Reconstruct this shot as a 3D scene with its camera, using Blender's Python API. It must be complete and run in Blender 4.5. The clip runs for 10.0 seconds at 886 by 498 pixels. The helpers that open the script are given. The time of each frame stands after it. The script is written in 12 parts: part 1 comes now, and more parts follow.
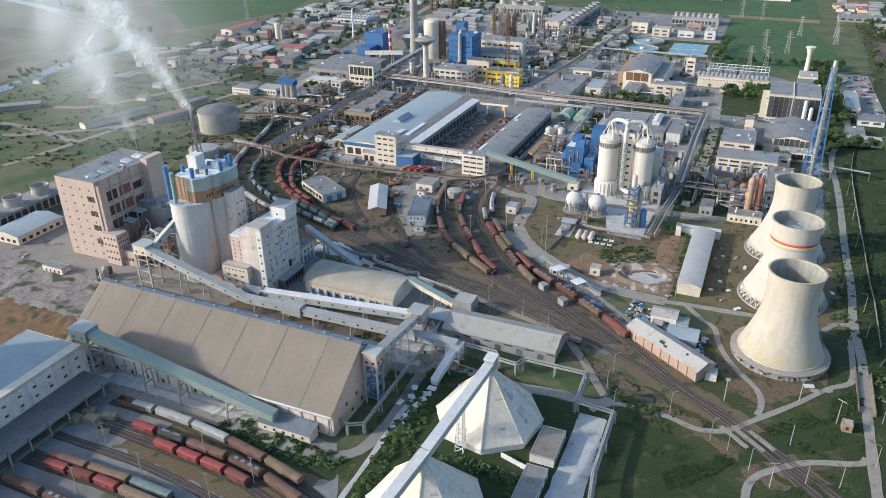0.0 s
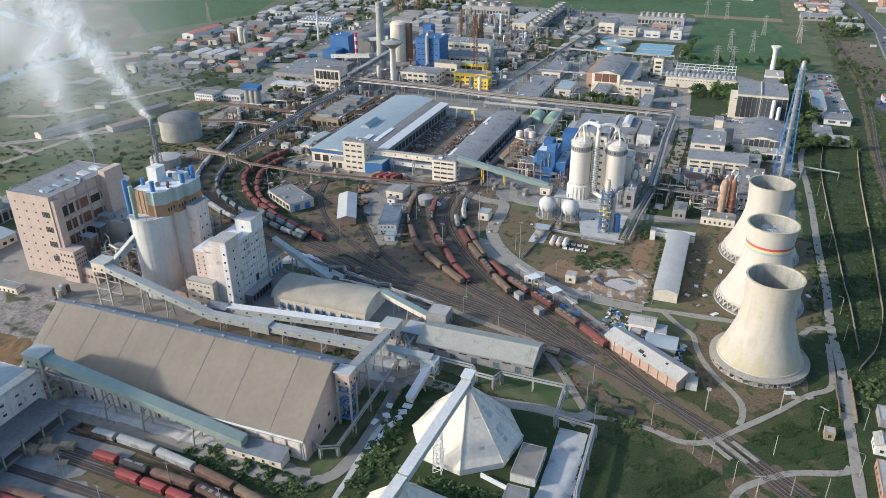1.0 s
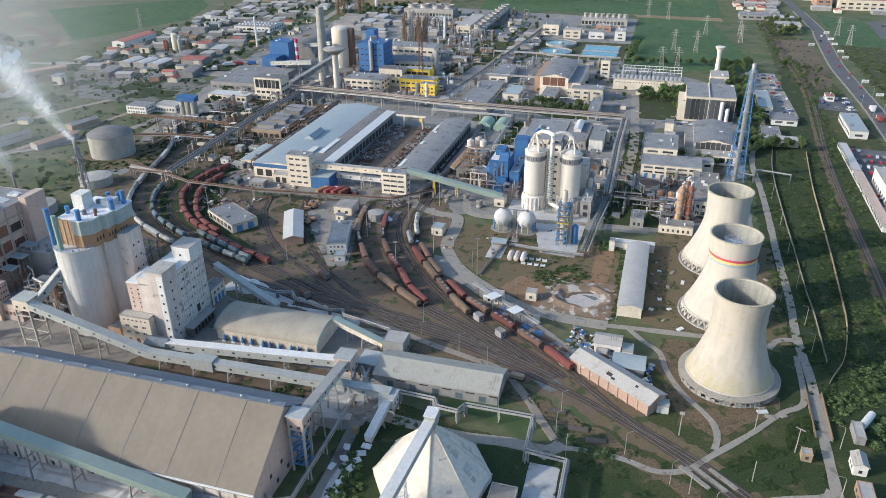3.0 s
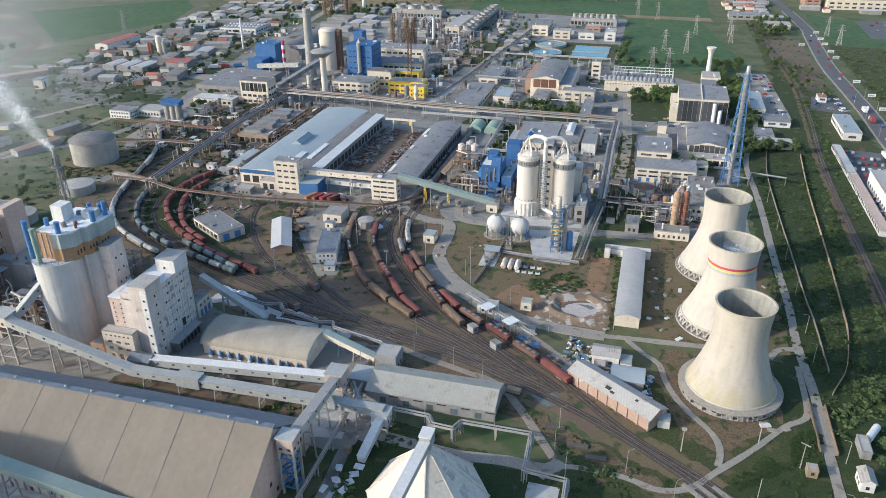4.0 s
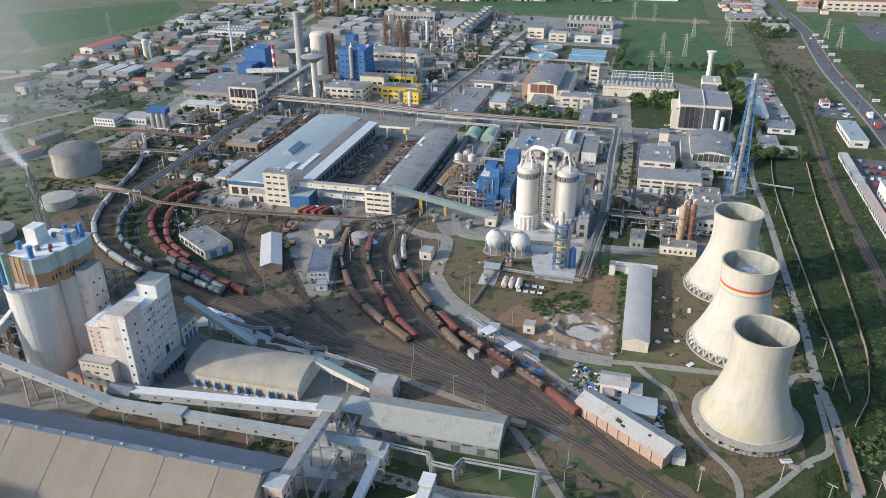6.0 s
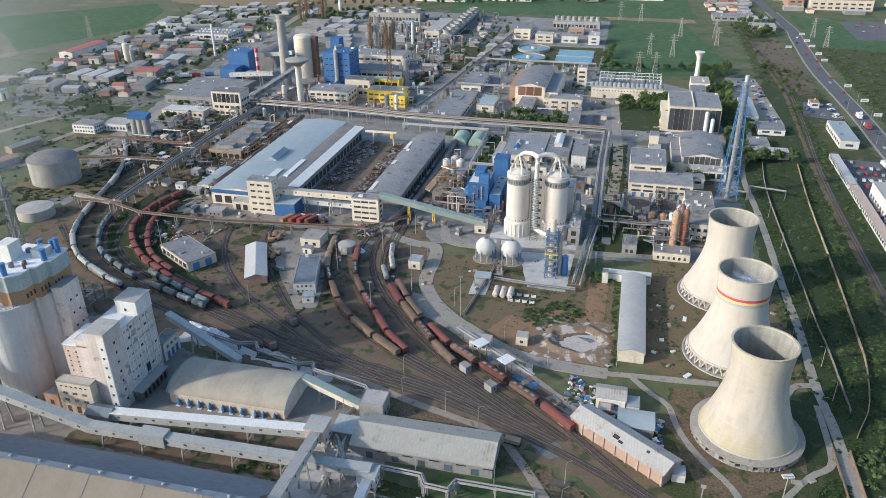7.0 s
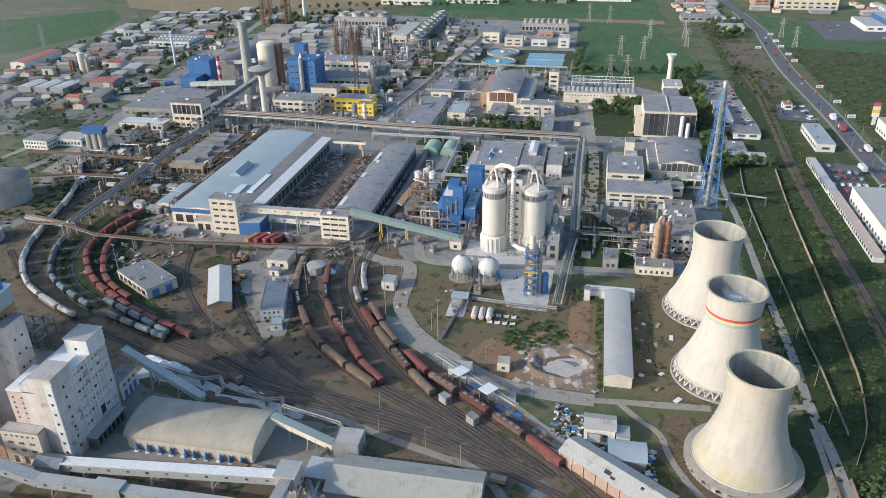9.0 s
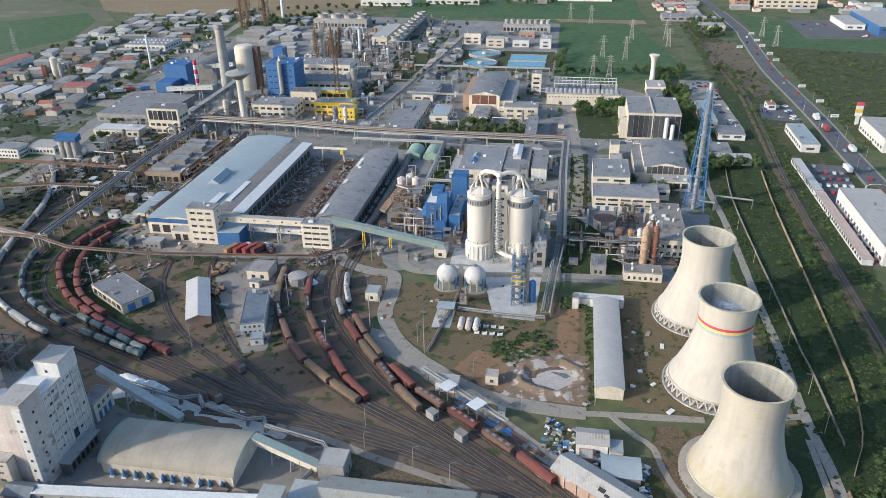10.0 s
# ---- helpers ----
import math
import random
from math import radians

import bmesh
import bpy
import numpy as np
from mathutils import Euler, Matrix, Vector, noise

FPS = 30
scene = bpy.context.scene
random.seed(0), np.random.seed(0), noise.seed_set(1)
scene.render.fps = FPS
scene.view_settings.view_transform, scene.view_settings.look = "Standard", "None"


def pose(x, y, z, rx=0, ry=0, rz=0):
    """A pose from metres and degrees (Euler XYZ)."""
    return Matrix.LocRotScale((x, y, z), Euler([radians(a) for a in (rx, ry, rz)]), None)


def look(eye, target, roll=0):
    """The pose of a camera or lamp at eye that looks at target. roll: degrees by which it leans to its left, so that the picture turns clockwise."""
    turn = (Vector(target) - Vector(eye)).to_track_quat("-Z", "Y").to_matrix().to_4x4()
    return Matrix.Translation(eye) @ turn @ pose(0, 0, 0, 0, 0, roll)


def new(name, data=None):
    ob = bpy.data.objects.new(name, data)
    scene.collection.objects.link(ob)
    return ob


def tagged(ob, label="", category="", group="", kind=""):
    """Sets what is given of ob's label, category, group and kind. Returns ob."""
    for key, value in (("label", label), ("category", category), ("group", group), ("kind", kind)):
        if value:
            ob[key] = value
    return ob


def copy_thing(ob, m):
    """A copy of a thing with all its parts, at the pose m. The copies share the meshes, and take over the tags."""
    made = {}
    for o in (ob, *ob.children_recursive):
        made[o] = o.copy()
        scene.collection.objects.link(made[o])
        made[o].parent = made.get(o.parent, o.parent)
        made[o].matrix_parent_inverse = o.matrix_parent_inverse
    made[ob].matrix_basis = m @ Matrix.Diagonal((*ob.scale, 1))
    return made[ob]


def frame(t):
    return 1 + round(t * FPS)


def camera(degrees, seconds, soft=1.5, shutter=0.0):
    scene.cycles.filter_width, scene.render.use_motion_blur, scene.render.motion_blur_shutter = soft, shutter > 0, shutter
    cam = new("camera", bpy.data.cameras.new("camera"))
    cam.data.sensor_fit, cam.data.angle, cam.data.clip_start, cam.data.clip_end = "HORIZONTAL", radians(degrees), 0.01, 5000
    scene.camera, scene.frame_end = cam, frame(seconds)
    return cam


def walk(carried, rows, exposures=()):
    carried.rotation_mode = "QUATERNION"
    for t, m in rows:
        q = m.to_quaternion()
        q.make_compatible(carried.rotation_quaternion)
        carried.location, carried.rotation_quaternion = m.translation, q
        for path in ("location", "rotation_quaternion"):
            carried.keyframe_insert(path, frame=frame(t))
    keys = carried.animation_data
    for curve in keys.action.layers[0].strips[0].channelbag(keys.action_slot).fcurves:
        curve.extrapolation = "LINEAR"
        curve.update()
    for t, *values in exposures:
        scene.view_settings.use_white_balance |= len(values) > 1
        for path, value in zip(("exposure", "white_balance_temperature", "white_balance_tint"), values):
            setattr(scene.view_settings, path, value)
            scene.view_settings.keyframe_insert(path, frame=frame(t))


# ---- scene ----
cam = camera(61.3, 10.0, 0.55)
ROWS = [
    (0.0, (-0.12, -0.088, 160.119), (-107.97, 244.71, 24.22), -0.70),
    (0.5, (-2.323, 3.88, 160.124), (-104.77, 250.93, 24.22), -0.70),
    (1.0, (-4.504, 7.905, 160.148), (-101.25, 257.2, 24.25), -0.70),
    (1.5, (-6.664, 11.915, 160.173), (-98.16, 263.17, 24.27), -0.70),
    (2.0, (-8.822, 15.941, 160.202), (-95.07, 269.14, 24.15), -0.70),
    (2.5, (-10.925, 19.954, 160.24), (-92.52, 274.65, 24.19), -0.60),
    (3.0, (-12.947, 23.95, 160.284), (-90.05, 280.0, 24.23), -0.60),
    (4.5, (-18.644, 35.877, 160.475), (-91.09, 293.13, 24.13), -0.60),
    (5.0, (-20.375, 39.933, 160.517), (-92.83, 297.18, 24.17), -0.60),
    (6.5, (-25.034, 51.956, 160.749), (-92.53, 310.41, 24.1), -0.60),
    (7.0, (-26.542, 56.025, 160.794), (-91.49, 315.08, 24.14), -0.70),
    (7.5, (-27.96, 60.082, 160.831), (-89.91, 319.88, 24.18), -0.70),
    (8.0, (-29.302, 64.178, 160.864), (-88.1, 324.73, 24.36), -0.80),
    (8.5, (-30.568, 68.28, 160.896), (-87.12, 329.28, 24.25), -0.90),
    (9.0, (-31.791, 72.351, 160.917), (-85.49, 333.95, 24.42), -0.90),
    (9.5, (-32.977, 76.356, 160.917), (-84.13, 338.41, 24.27), -0.90),
    (10.0, (-34.145, 80.336, 160.91), (-81.09, 343.14, 24.26), -1.00),
]
walk(cam, [(t, look(eye, target, roll)) for t, eye, target, roll in ROWS], [(0.0, 0.42, 5400, 7), (10.0, 0.37, 5400, 7)])

# ---- world, sun, exposure ----
SUN_FROM = Vector((-0.84, -0.54, 0)).normalized()
SUN_UP = radians(23)
world = bpy.data.worlds.new("sky")
scene.world = world
world.use_nodes = True
sky = world.node_tree.nodes.new("ShaderNodeTexSky")
sky.sky_type, sky.sun_disc = "NISHITA", False
sky.sun_elevation, sky.sun_rotation = SUN_UP, math.atan2(SUN_FROM.x, SUN_FROM.y)
sky.air_density, sky.dust_density, sky.ozone_density = 1.2, 2.5, 1.5
world.node_tree.links.new(sky.outputs[0], world.node_tree.nodes["Background"].inputs[0])
world.node_tree.nodes["Background"].inputs[1].default_value = 0.15
sun_data = bpy.data.lights.new("sun", "SUN")
sun_data.energy, sun_data.angle, sun_data.color = 3.0, radians(1.2), (1.0, 0.81, 0.60)
sun = new("sun", sun_data)
sun.matrix_world = look(SUN_FROM * 300 * math.cos(SUN_UP) + Vector((0, 0, 300 * math.sin(SUN_UP))), (0, 0, 0))


# ---- materials ----
def surf(name, a, b, size=3.0, rough=0.85, bump=0.0, metal=0.0, streak=0.0, fine=0.35, rand=0.12, ribs=None, spots=None, moss=None):
    """A weathered surface: colours a and b mixed by coarse and fine noise (size in metres), with an optional
    vertical streak, ribs=(axis, metres), spots=(colour, share, size) and algae moss=(foot, head, colour) that thins out upwards."""
    m = bpy.data.materials.new(name)
    m.use_nodes = True
    nt = m.node_tree
    n, l = nt.nodes, nt.links
    bsdf = n["Principled BSDF"]
    bsdf.inputs["Roughness"].default_value, bsdf.inputs["Metallic"].default_value = rough, metal
    geo = n.new("ShaderNodeNewGeometry")

    def tex(scale, detail, stretch=(1, 1, 1)):
        mp = n.new("ShaderNodeMapping")
        mp.inputs["Scale"].default_value = stretch
        l.new(geo.outputs["Position"], mp.inputs[0])
        t = n.new("ShaderNodeTexNoise")
        t.inputs["Scale"].default_value, t.inputs["Detail"].default_value = scale, detail
        l.new(mp.outputs[0], t.inputs["Vector"])
        return t.outputs["Fac"]

    def mix(fac, x, y, kind="MIX"):
        k = n.new("ShaderNodeMix")
        k.data_type, k.blend_type = "RGBA", kind
        for sock, v in ((k.inputs[0], fac), (k.inputs[6], x), (k.inputs[7], y)):
            if isinstance(v, (int, float)):
                sock.default_value = v
            elif isinstance(v, tuple):
                sock.default_value = (*v, 1)
            else:
                l.new(v, sock)
        return k.outputs[2]

    def ramp(v, lo, hi):
        r = n.new("ShaderNodeMapRange")
        r.inputs[1].default_value, r.inputs[2].default_value = lo, hi
        l.new(v, r.inputs[0])
        return r.outputs[0]

    col = mix(ramp(tex(1.0 / size, 4), 0.36, 0.64), a, b)
    grain = ramp(tex(6.0 / size, 3), 0.3, 0.7)
    col = mix(fine, col, mix(grain, tuple(c * 0.62 for c in a), tuple(min(c * 1.28, 0.95) for c in b)))
    if streak:
        col = mix(ramp(tex(0.55, 4, (1, 1, 0.08)), 0.46, 0.85), col, mix(streak, col, tuple(c * 0.5 for c in a)))
    if spots:
        colour, share, big = spots
        col = mix(ramp(tex(1.0 / big, 5), 0.66 - share * 0.3, 0.74 - share * 0.3), col, colour)
    if moss:
        sep = n.new("ShaderNodeSeparateXYZ")
        l.new(geo.outputs["Position"], sep.inputs[0])
        k = n.new("ShaderNodeMath")
        k.operation = "MULTIPLY"
        l.new(ramp(sep.outputs[2], moss[1], moss[0]), k.inputs[0])
        l.new(ramp(tex(0.4, 5, (1, 1, 0.3)), 0.3, 0.62), k.inputs[1])
        col = mix(k.outputs[0], col, moss[2])
    if rand:
        info = n.new("ShaderNodeObjectInfo")
        r = n.new("ShaderNodeMapRange")
        r.inputs[3].default_value, r.inputs[4].default_value = 1 - rand, 1 + rand
        l.new(info.outputs["Random"], r.inputs[0])
        k = n.new("ShaderNodeVectorMath")
        k.operation = "SCALE"
        l.new(col, k.inputs[0])
        l.new(r.outputs[0], k.inputs["Scale"])
        col = k.outputs[0]
    height = None
    if ribs:
        axis, step = ribs
        w = n.new("ShaderNodeTexWave")
        w.bands_direction = axis
        w.inputs["Scale"].default_value = 0.314 / step
        l.new(geo.outputs["Position"], w.inputs["Vector"])
        height = w.outputs["Fac"]
        col = mix(ramp(w.outputs["Fac"], 0.0, 0.5), tuple(c * 0.9 for c in a), col)
    if bump and height is None:
        height = tex(10.0 / size, 4)
    if height is not None:
        bp = n.new("ShaderNodeBump")
        bp.inputs["Strength"].default_value, bp.inputs["Distance"].default_value = max(bump, 0.3), 0.05 if ribs else 0.12
        l.new(height, bp.inputs["Height"])
        l.new(bp.outputs[0], bsdf.inputs["Normal"])
    l.new(col, bsdf.inputs["Base Color"])
    return m


M = dict(
    ground=surf("dry_ground", (0.075, 0.10, 0.038), (0.135, 0.13, 0.065), 28, 0.95, 0.4, rand=0, spots=((0.06, 0.095, 0.03), 0.45, 19)),
    grass=surf("grass", (0.028, 0.048, 0.010), (0.064, 0.070, 0.020), 4, 0.95, 0.8, rand=0, fine=0.8, spots=((0.115, 0.088, 0.045), 0.34, 7)),
    lush=surf("lush_grass", (0.018, 0.038, 0.007), (0.040, 0.056, 0.013), 3.4, 0.95, 0.9, rand=0, fine=0.8, spots=((0.085, 0.075, 0.034), 0.2, 7)),
    scrub=surf("dry_grass", (0.190, 0.136, 0.074), (0.130, 0.104, 0.054), 4.5, 0.95, 0.6, rand=0, fine=0.75, spots=((0.052, 0.070, 0.022), 0.36, 6)),
    dirt=surf("brown_dirt", (0.118, 0.083, 0.046), (0.165, 0.118, 0.068), 4.5, 0.95, 0.6, rand=0, fine=0.7, spots=((0.05, 0.064, 0.02), 0.42, 5)),
    rust_dirt=surf("rusty_dirt", (0.21, 0.145, 0.095), (0.15, 0.12, 0.09), 7, 0.95, 0.5, rand=0, fine=0.5, spots=((0.08, 0.082, 0.05), 0.3, 6)),
    yard=surf("oily_yard_gravel", (0.205, 0.148, 0.096), (0.125, 0.090, 0.060), 4.5, 0.95, 0.6, rand=0, fine=0.7, spots=((0.056, 0.072, 0.026), 0.4, 6)),
    ballast=surf("dark_ballast", (0.062, 0.048, 0.040), (0.098, 0.072, 0.054), 3, 0.95, 0.4, rand=0.1),
    dusty=surf("dusty_concrete", (0.30, 0.275, 0.24), (0.22, 0.20, 0.172), 13, 0.95, 0.3, rand=0, spots=((0.14, 0.125, 0.105), 0.28, 9)),
    paving=surf("plant_paving", (0.20, 0.195, 0.185), (0.27, 0.26, 0.24), 16, 0.95, 0.2, rand=0, spots=((0.12, 0.125, 0.075), 0.3, 17)),
    white_dust=surf("white_dust", (0.56, 0.55, 0.525), (0.41, 0.405, 0.39), 5, 0.95, 0.4, rand=0, spots=((0.28, 0.28, 0.27), 0.2, 5)),
    road=surf("pale_concrete_road", (0.35, 0.318, 0.265), (0.285, 0.257, 0.214), 5, 0.92, 0.2, rand=0, fine=0.5, spots=((0.20, 0.175, 0.14), 0.25, 3)),
    dirt_road=surf("worn_dirt_lane", (0.34, 0.285, 0.225), (0.27, 0.225, 0.175), 5, 0.95, 0.3, rand=0, fine=0.5, spots=((0.18, 0.15, 0.11), 0.25, 3)),
    asphalt=surf("asphalt", (0.10, 0.10, 0.105), (0.13, 0.13, 0.13), 12, 0.9, 0.1, rand=0),
    field=surf("green_field", (0.042, 0.095, 0.030), (0.070, 0.120, 0.042), 45, 0.95, 0.5, rand=0, fine=0.45),
    field_tan=surf("stubble_field", (0.27, 0.20, 0.11), (0.22, 0.165, 0.09), 40, 0.95, 0.4, rand=0),
    field_dull=surf("dull_field", (0.15, 0.145, 0.085), (0.105, 0.118, 0.062), 70, 0.95, 0.4, rand=0, spots=((0.20, 0.165, 0.10), 0.3, 60)),
    town=surf("weedy_yards", (0.145, 0.142, 0.122), (0.205, 0.195, 0.168), 14, 0.95, 0.3, rand=0, fine=0.6, spots=((0.06, 0.082, 0.034), 0.5, 12)),
    flat=surf("dry_mud_flat", (0.205, 0.178, 0.138), (0.155, 0.140, 0.105), 60, 0.95, 0.3, rand=0, fine=0.4, spots=((0.12, 0.122, 0.072), 0.35, 40)),
    earth=surf("ploughed_earth", (0.17, 0.12, 0.085), (0.12, 0.10, 0.06), 20, 0.95, 0.5, rand=0),
    concrete=surf("weathered_concrete", (0.42, 0.40, 0.365), (0.34, 0.32, 0.29), 5, 0.9, 0.2, streak=0.5),
    tower=surf("cooling_tower_concrete", (0.53, 0.485, 0.42), (0.50, 0.457, 0.395), 14, 0.9, 0.05, streak=0.35, rand=0.03, fine=0.1),
    tower_stained=surf("stained_tower_concrete", (0.51, 0.46, 0.385), (0.47, 0.425, 0.355), 9, 0.9, 0.05, streak=0.45, rand=0, fine=0.12, spots=((0.44, 0.385, 0.27), 0.2, 3), moss=(2.5, 10.5, (0.42, 0.355, 0.17))),
    # inside of the towers: darker than the outer shell, with vertical streaks
    tower_in=surf("streaked_inner_concrete", (0.30, 0.30, 0.27), (0.38, 0.36, 0.31), 3, 0.85, 0.2, streak=0.8, rand=0),
    algae=surf("algae_stained_concrete", (0.46, 0.40, 0.24), (0.52, 0.48, 0.40), 5, 0.9, 0.15, streak=0.3, rand=0),
    pink=surf("pinkish_render", (0.58, 0.455, 0.385), (0.50, 0.40, 0.345), 6, 0.9, 0.15, streak=0.35),
    white=surf("dirty_white_render", (0.74, 0.72, 0.68), (0.63, 0.61, 0.57), 5, 0.88, 0.1, streak=0.4),
    cream=surf("cream_render", (0.76, 0.675, 0.545), (0.64, 0.565, 0.455), 5, 0.88, 0.1, streak=0.35),
    silo=surf("pale_silo_paint", (0.72, 0.66, 0.575), (0.69, 0.635, 0.555), 9, 0.7, 0.05, streak=0.2, fine=0.1),
    silo_grey=surf("grey_silo_concrete", (0.64, 0.615, 0.58), (0.57, 0.55, 0.52), 7, 0.85, 0.1, streak=0.35, rand=0.04, fine=0.15),
    stained_pink=surf("stained_pink_render", (0.56, 0.41, 0.33), (0.64, 0.52, 0.45), 4, 0.9, 0.15, streak=0.55),
    grey=surf("grey_render", (0.34, 0.33, 0.315), (0.27, 0.26, 0.25), 5, 0.9, 0.15, streak=0.4),
    brick=surf("red_brick_render", (0.40, 0.22, 0.145), (0.34, 0.25, 0.19), 4, 0.92, 0.2, streak=0.3),
    brick_pale=surf("faded_brick", (0.50, 0.34, 0.255), (0.43, 0.32, 0.26), 3, 0.92, 0.2, streak=0.35, spots=((0.55, 0.48, 0.42), 0.25, 3)),
    roof=surf("grey_roof_felt", (0.205, 0.207, 0.212), (0.265, 0.265, 0.268), 9, 0.9, 0.15, spots=((0.14, 0.135, 0.13), 0.2, 6)),
    roof_pale=surf("pale_roof_sheet", (0.46, 0.435, 0.395), (0.38, 0.36, 0.33), 7, 0.7, 0.15, ribs=("X", 0.9), spots=((0.30, 0.25, 0.20), 0.2, 4)),
    roof_hall=surf("brown_roof_sheet", (0.245, 0.205, 0.155), (0.215, 0.18, 0.136), 12, 0.75, 0.2, rand=0.05, fine=0.2, streak=0.12),
    roof_hall_dark=surf("blue_grey_roof_sheet", (0.145, 0.17, 0.20), (0.175, 0.195, 0.22), 14, 0.6, 0.15, rand=0),
    roof_blue=surf("blue_grey_sheet", (0.345, 0.39, 0.40), (0.30, 0.345, 0.36), 14, 0.6, 0.1, fine=0.2, streak=0.15),
    roof_asb=surf("mossy_cement_sheet", (0.40, 0.39, 0.34), (0.34, 0.325, 0.27), 4, 0.9, 0.2, ribs=("X", 1.1), spots=((0.27, 0.26, 0.2), 0.25, 5)),
    roof_red=surf("red_roof_tile", (0.40, 0.14, 0.11), (0.33, 0.13, 0.10), 5, 0.85, 0.2),
    roof_dark=surf("dark_roof", (0.14, 0.135, 0.135), (0.19, 0.18, 0.175), 6, 0.85, 0.15),
    dome=surf("pale_dome_sheet", (0.74, 0.665, 0.55), (0.66, 0.59, 0.49), 7, 0.7, 0.1, streak=0.2, rand=0.03),
    dome_patch=surf("grey_dome_sheet", (0.50, 0.47, 0.41), (0.54, 0.50, 0.44), 4, 0.75, 0.1, rand=0.25),
    gallery=surf("pale_gallery_sheet", (0.45, 0.46, 0.43), (0.38, 0.39, 0.37), 5, 0.75, 0.1, streak=0.2),
    gallery_green=surf("green_gallery_sheet", (0.27, 0.335, 0.295), (0.30, 0.355, 0.315), 9, 0.75, 0.05, fine=0.15, streak=0.15),
    steel=surf("grey_steel", (0.30, 0.30, 0.30), (0.22, 0.215, 0.21), 3, 0.6, 0.1, metal=0.3),
    rusty=surf("rusty_steel", (0.21, 0.125, 0.085), (0.15, 0.10, 0.075), 3, 0.85, 0.2, metal=0.1),
    pipe=surf("aluminium_lagging", (0.46, 0.45, 0.43), (0.36, 0.35, 0.33), 4, 0.5, 0.1, metal=0.35),
    pipe_dark=surf("dark_lagging", (0.15, 0.13, 0.12), (0.20, 0.17, 0.15), 4, 0.7, 0.1),
    blue=surf("blue_cladding", (0.04, 0.125, 0.31), (0.06, 0.15, 0.33), 6, 0.55, 0.1, streak=0.2),
    blue_paint=surf("blue_paint", (0.08, 0.20, 0.42), (0.10, 0.23, 0.45), 3, 0.5),
    yellow=surf("yellow_render", (0.78, 0.56, 0.06), (0.70, 0.50, 0.07), 5, 0.8, 0.1, streak=0.15),
    red=surf("red_paint", (0.32, 0.055, 0.05), (0.26, 0.065, 0.055), 3, 0.6, streak=0.3),
    wagon_red=surf("faded_red_wagon", (0.215, 0.065, 0.052), (0.165, 0.062, 0.05), 3, 0.88, streak=0.4, rand=0.22),
    wagon_brown=surf("brown_wagon", (0.13, 0.075, 0.055), (0.17, 0.10, 0.07), 3, 0.85, streak=0.35, rand=0.3),
    wagon_tan=surf("rusty_tan_wagon", (0.25, 0.175, 0.11), (0.19, 0.13, 0.085), 3, 0.85, streak=0.35, rand=0.25),
    wagon_grey=surf("grey_green_tank", (0.16, 0.20, 0.19), (0.115, 0.145, 0.14), 3, 0.85, streak=0.35, rand=0.35),
    wagon_blue=surf("blue_grey_tank", (0.085, 0.13, 0.16), (0.115, 0.15, 0.17), 3, 0.85, streak=0.35, rand=0.3),
    wagon_white=surf("off_white_wagon", (0.43, 0.42, 0.385), (0.34, 0.33, 0.30), 3, 0.85, streak=0.45, rand=0.25),
    # black ironwork; also the painted shade of openings in walls and roofs
    black=surf("black_iron_and_opening_shade", (0.035, 0.033, 0.032), (0.055, 0.05, 0.047), 2, 0.9),
    rail=surf("worn_rail", (0.20, 0.17, 0.15), (0.26, 0.23, 0.21), 4, 0.5, metal=0.6),
    wood=surf("old_sleeper", (0.10, 0.082, 0.068), (0.14, 0.115, 0.095), 2, 0.95),
    timber=surf("pale_timber", (0.42, 0.31, 0.20), (0.35, 0.26, 0.17), 2, 0.9),
    bark=surf("bark", (0.10, 0.075, 0.055), (0.14, 0.11, 0.08), 1, 0.95),
    leaf=surf("dark_leaf", (0.050, 0.094, 0.022), (0.085, 0.130, 0.034), 2.5, 0.8, rand=0.35),
    leaf_far=surf("dusty_leaf", (0.062, 0.100, 0.030), (0.100, 0.138, 0.048), 6, 0.9, rand=0),
    leaf_low=surf("low_weed_leaf", (0.030, 0.060, 0.014), (0.058, 0.088, 0.024), 5, 0.9, rand=0),
    leaf_light=surf("fresh_leaf", (0.085, 0.140, 0.030), (0.120, 0.170, 0.045), 2.5, 0.8, rand=0.3),
    water=surf("pool_water", (0.13, 0.29, 0.37), (0.14, 0.31, 0.39), 20, 0.12, rand=0),
    murk=surf("murky_puddle", (0.15, 0.17, 0.16), (0.19, 0.20, 0.18), 6, 0.1, rand=0),
    stripe_red=surf("red_band_paint", (0.56, 0.07, 0.11), (0.50, 0.08, 0.11), 3, 0.8, rand=0),
    stripe_yellow=surf("yellow_band_paint", (0.78, 0.60, 0.18), (0.72, 0.56, 0.20), 3, 0.8, rand=0),
    stripe_blue=surf("blue_band_paint", (0.34, 0.40, 0.46), (0.38, 0.42, 0.46), 3, 0.8, rand=0),
    teal=surf("teal_cladding", (0.40, 0.45, 0.42), (0.46, 0.49, 0.45), 3, 0.7, streak=0.4),
    orange=surf("rusty_cladding", (0.42, 0.245, 0.12), (0.33, 0.20, 0.11), 3, 0.8, streak=0.4),
    green_tank=surf("green_sheet", (0.27, 0.37, 0.29), (0.31, 0.40, 0.32), 3, 0.7),
    skylight=surf("white_skylight_sheet", (0.70, 0.69, 0.66), (0.62, 0.61, 0.58), 5, 0.5),
    shed_sheet=surf("dull_white_sheet", (0.50, 0.485, 0.46), (0.44, 0.43, 0.41), 7, 0.7, fine=0.25, streak=0.1),
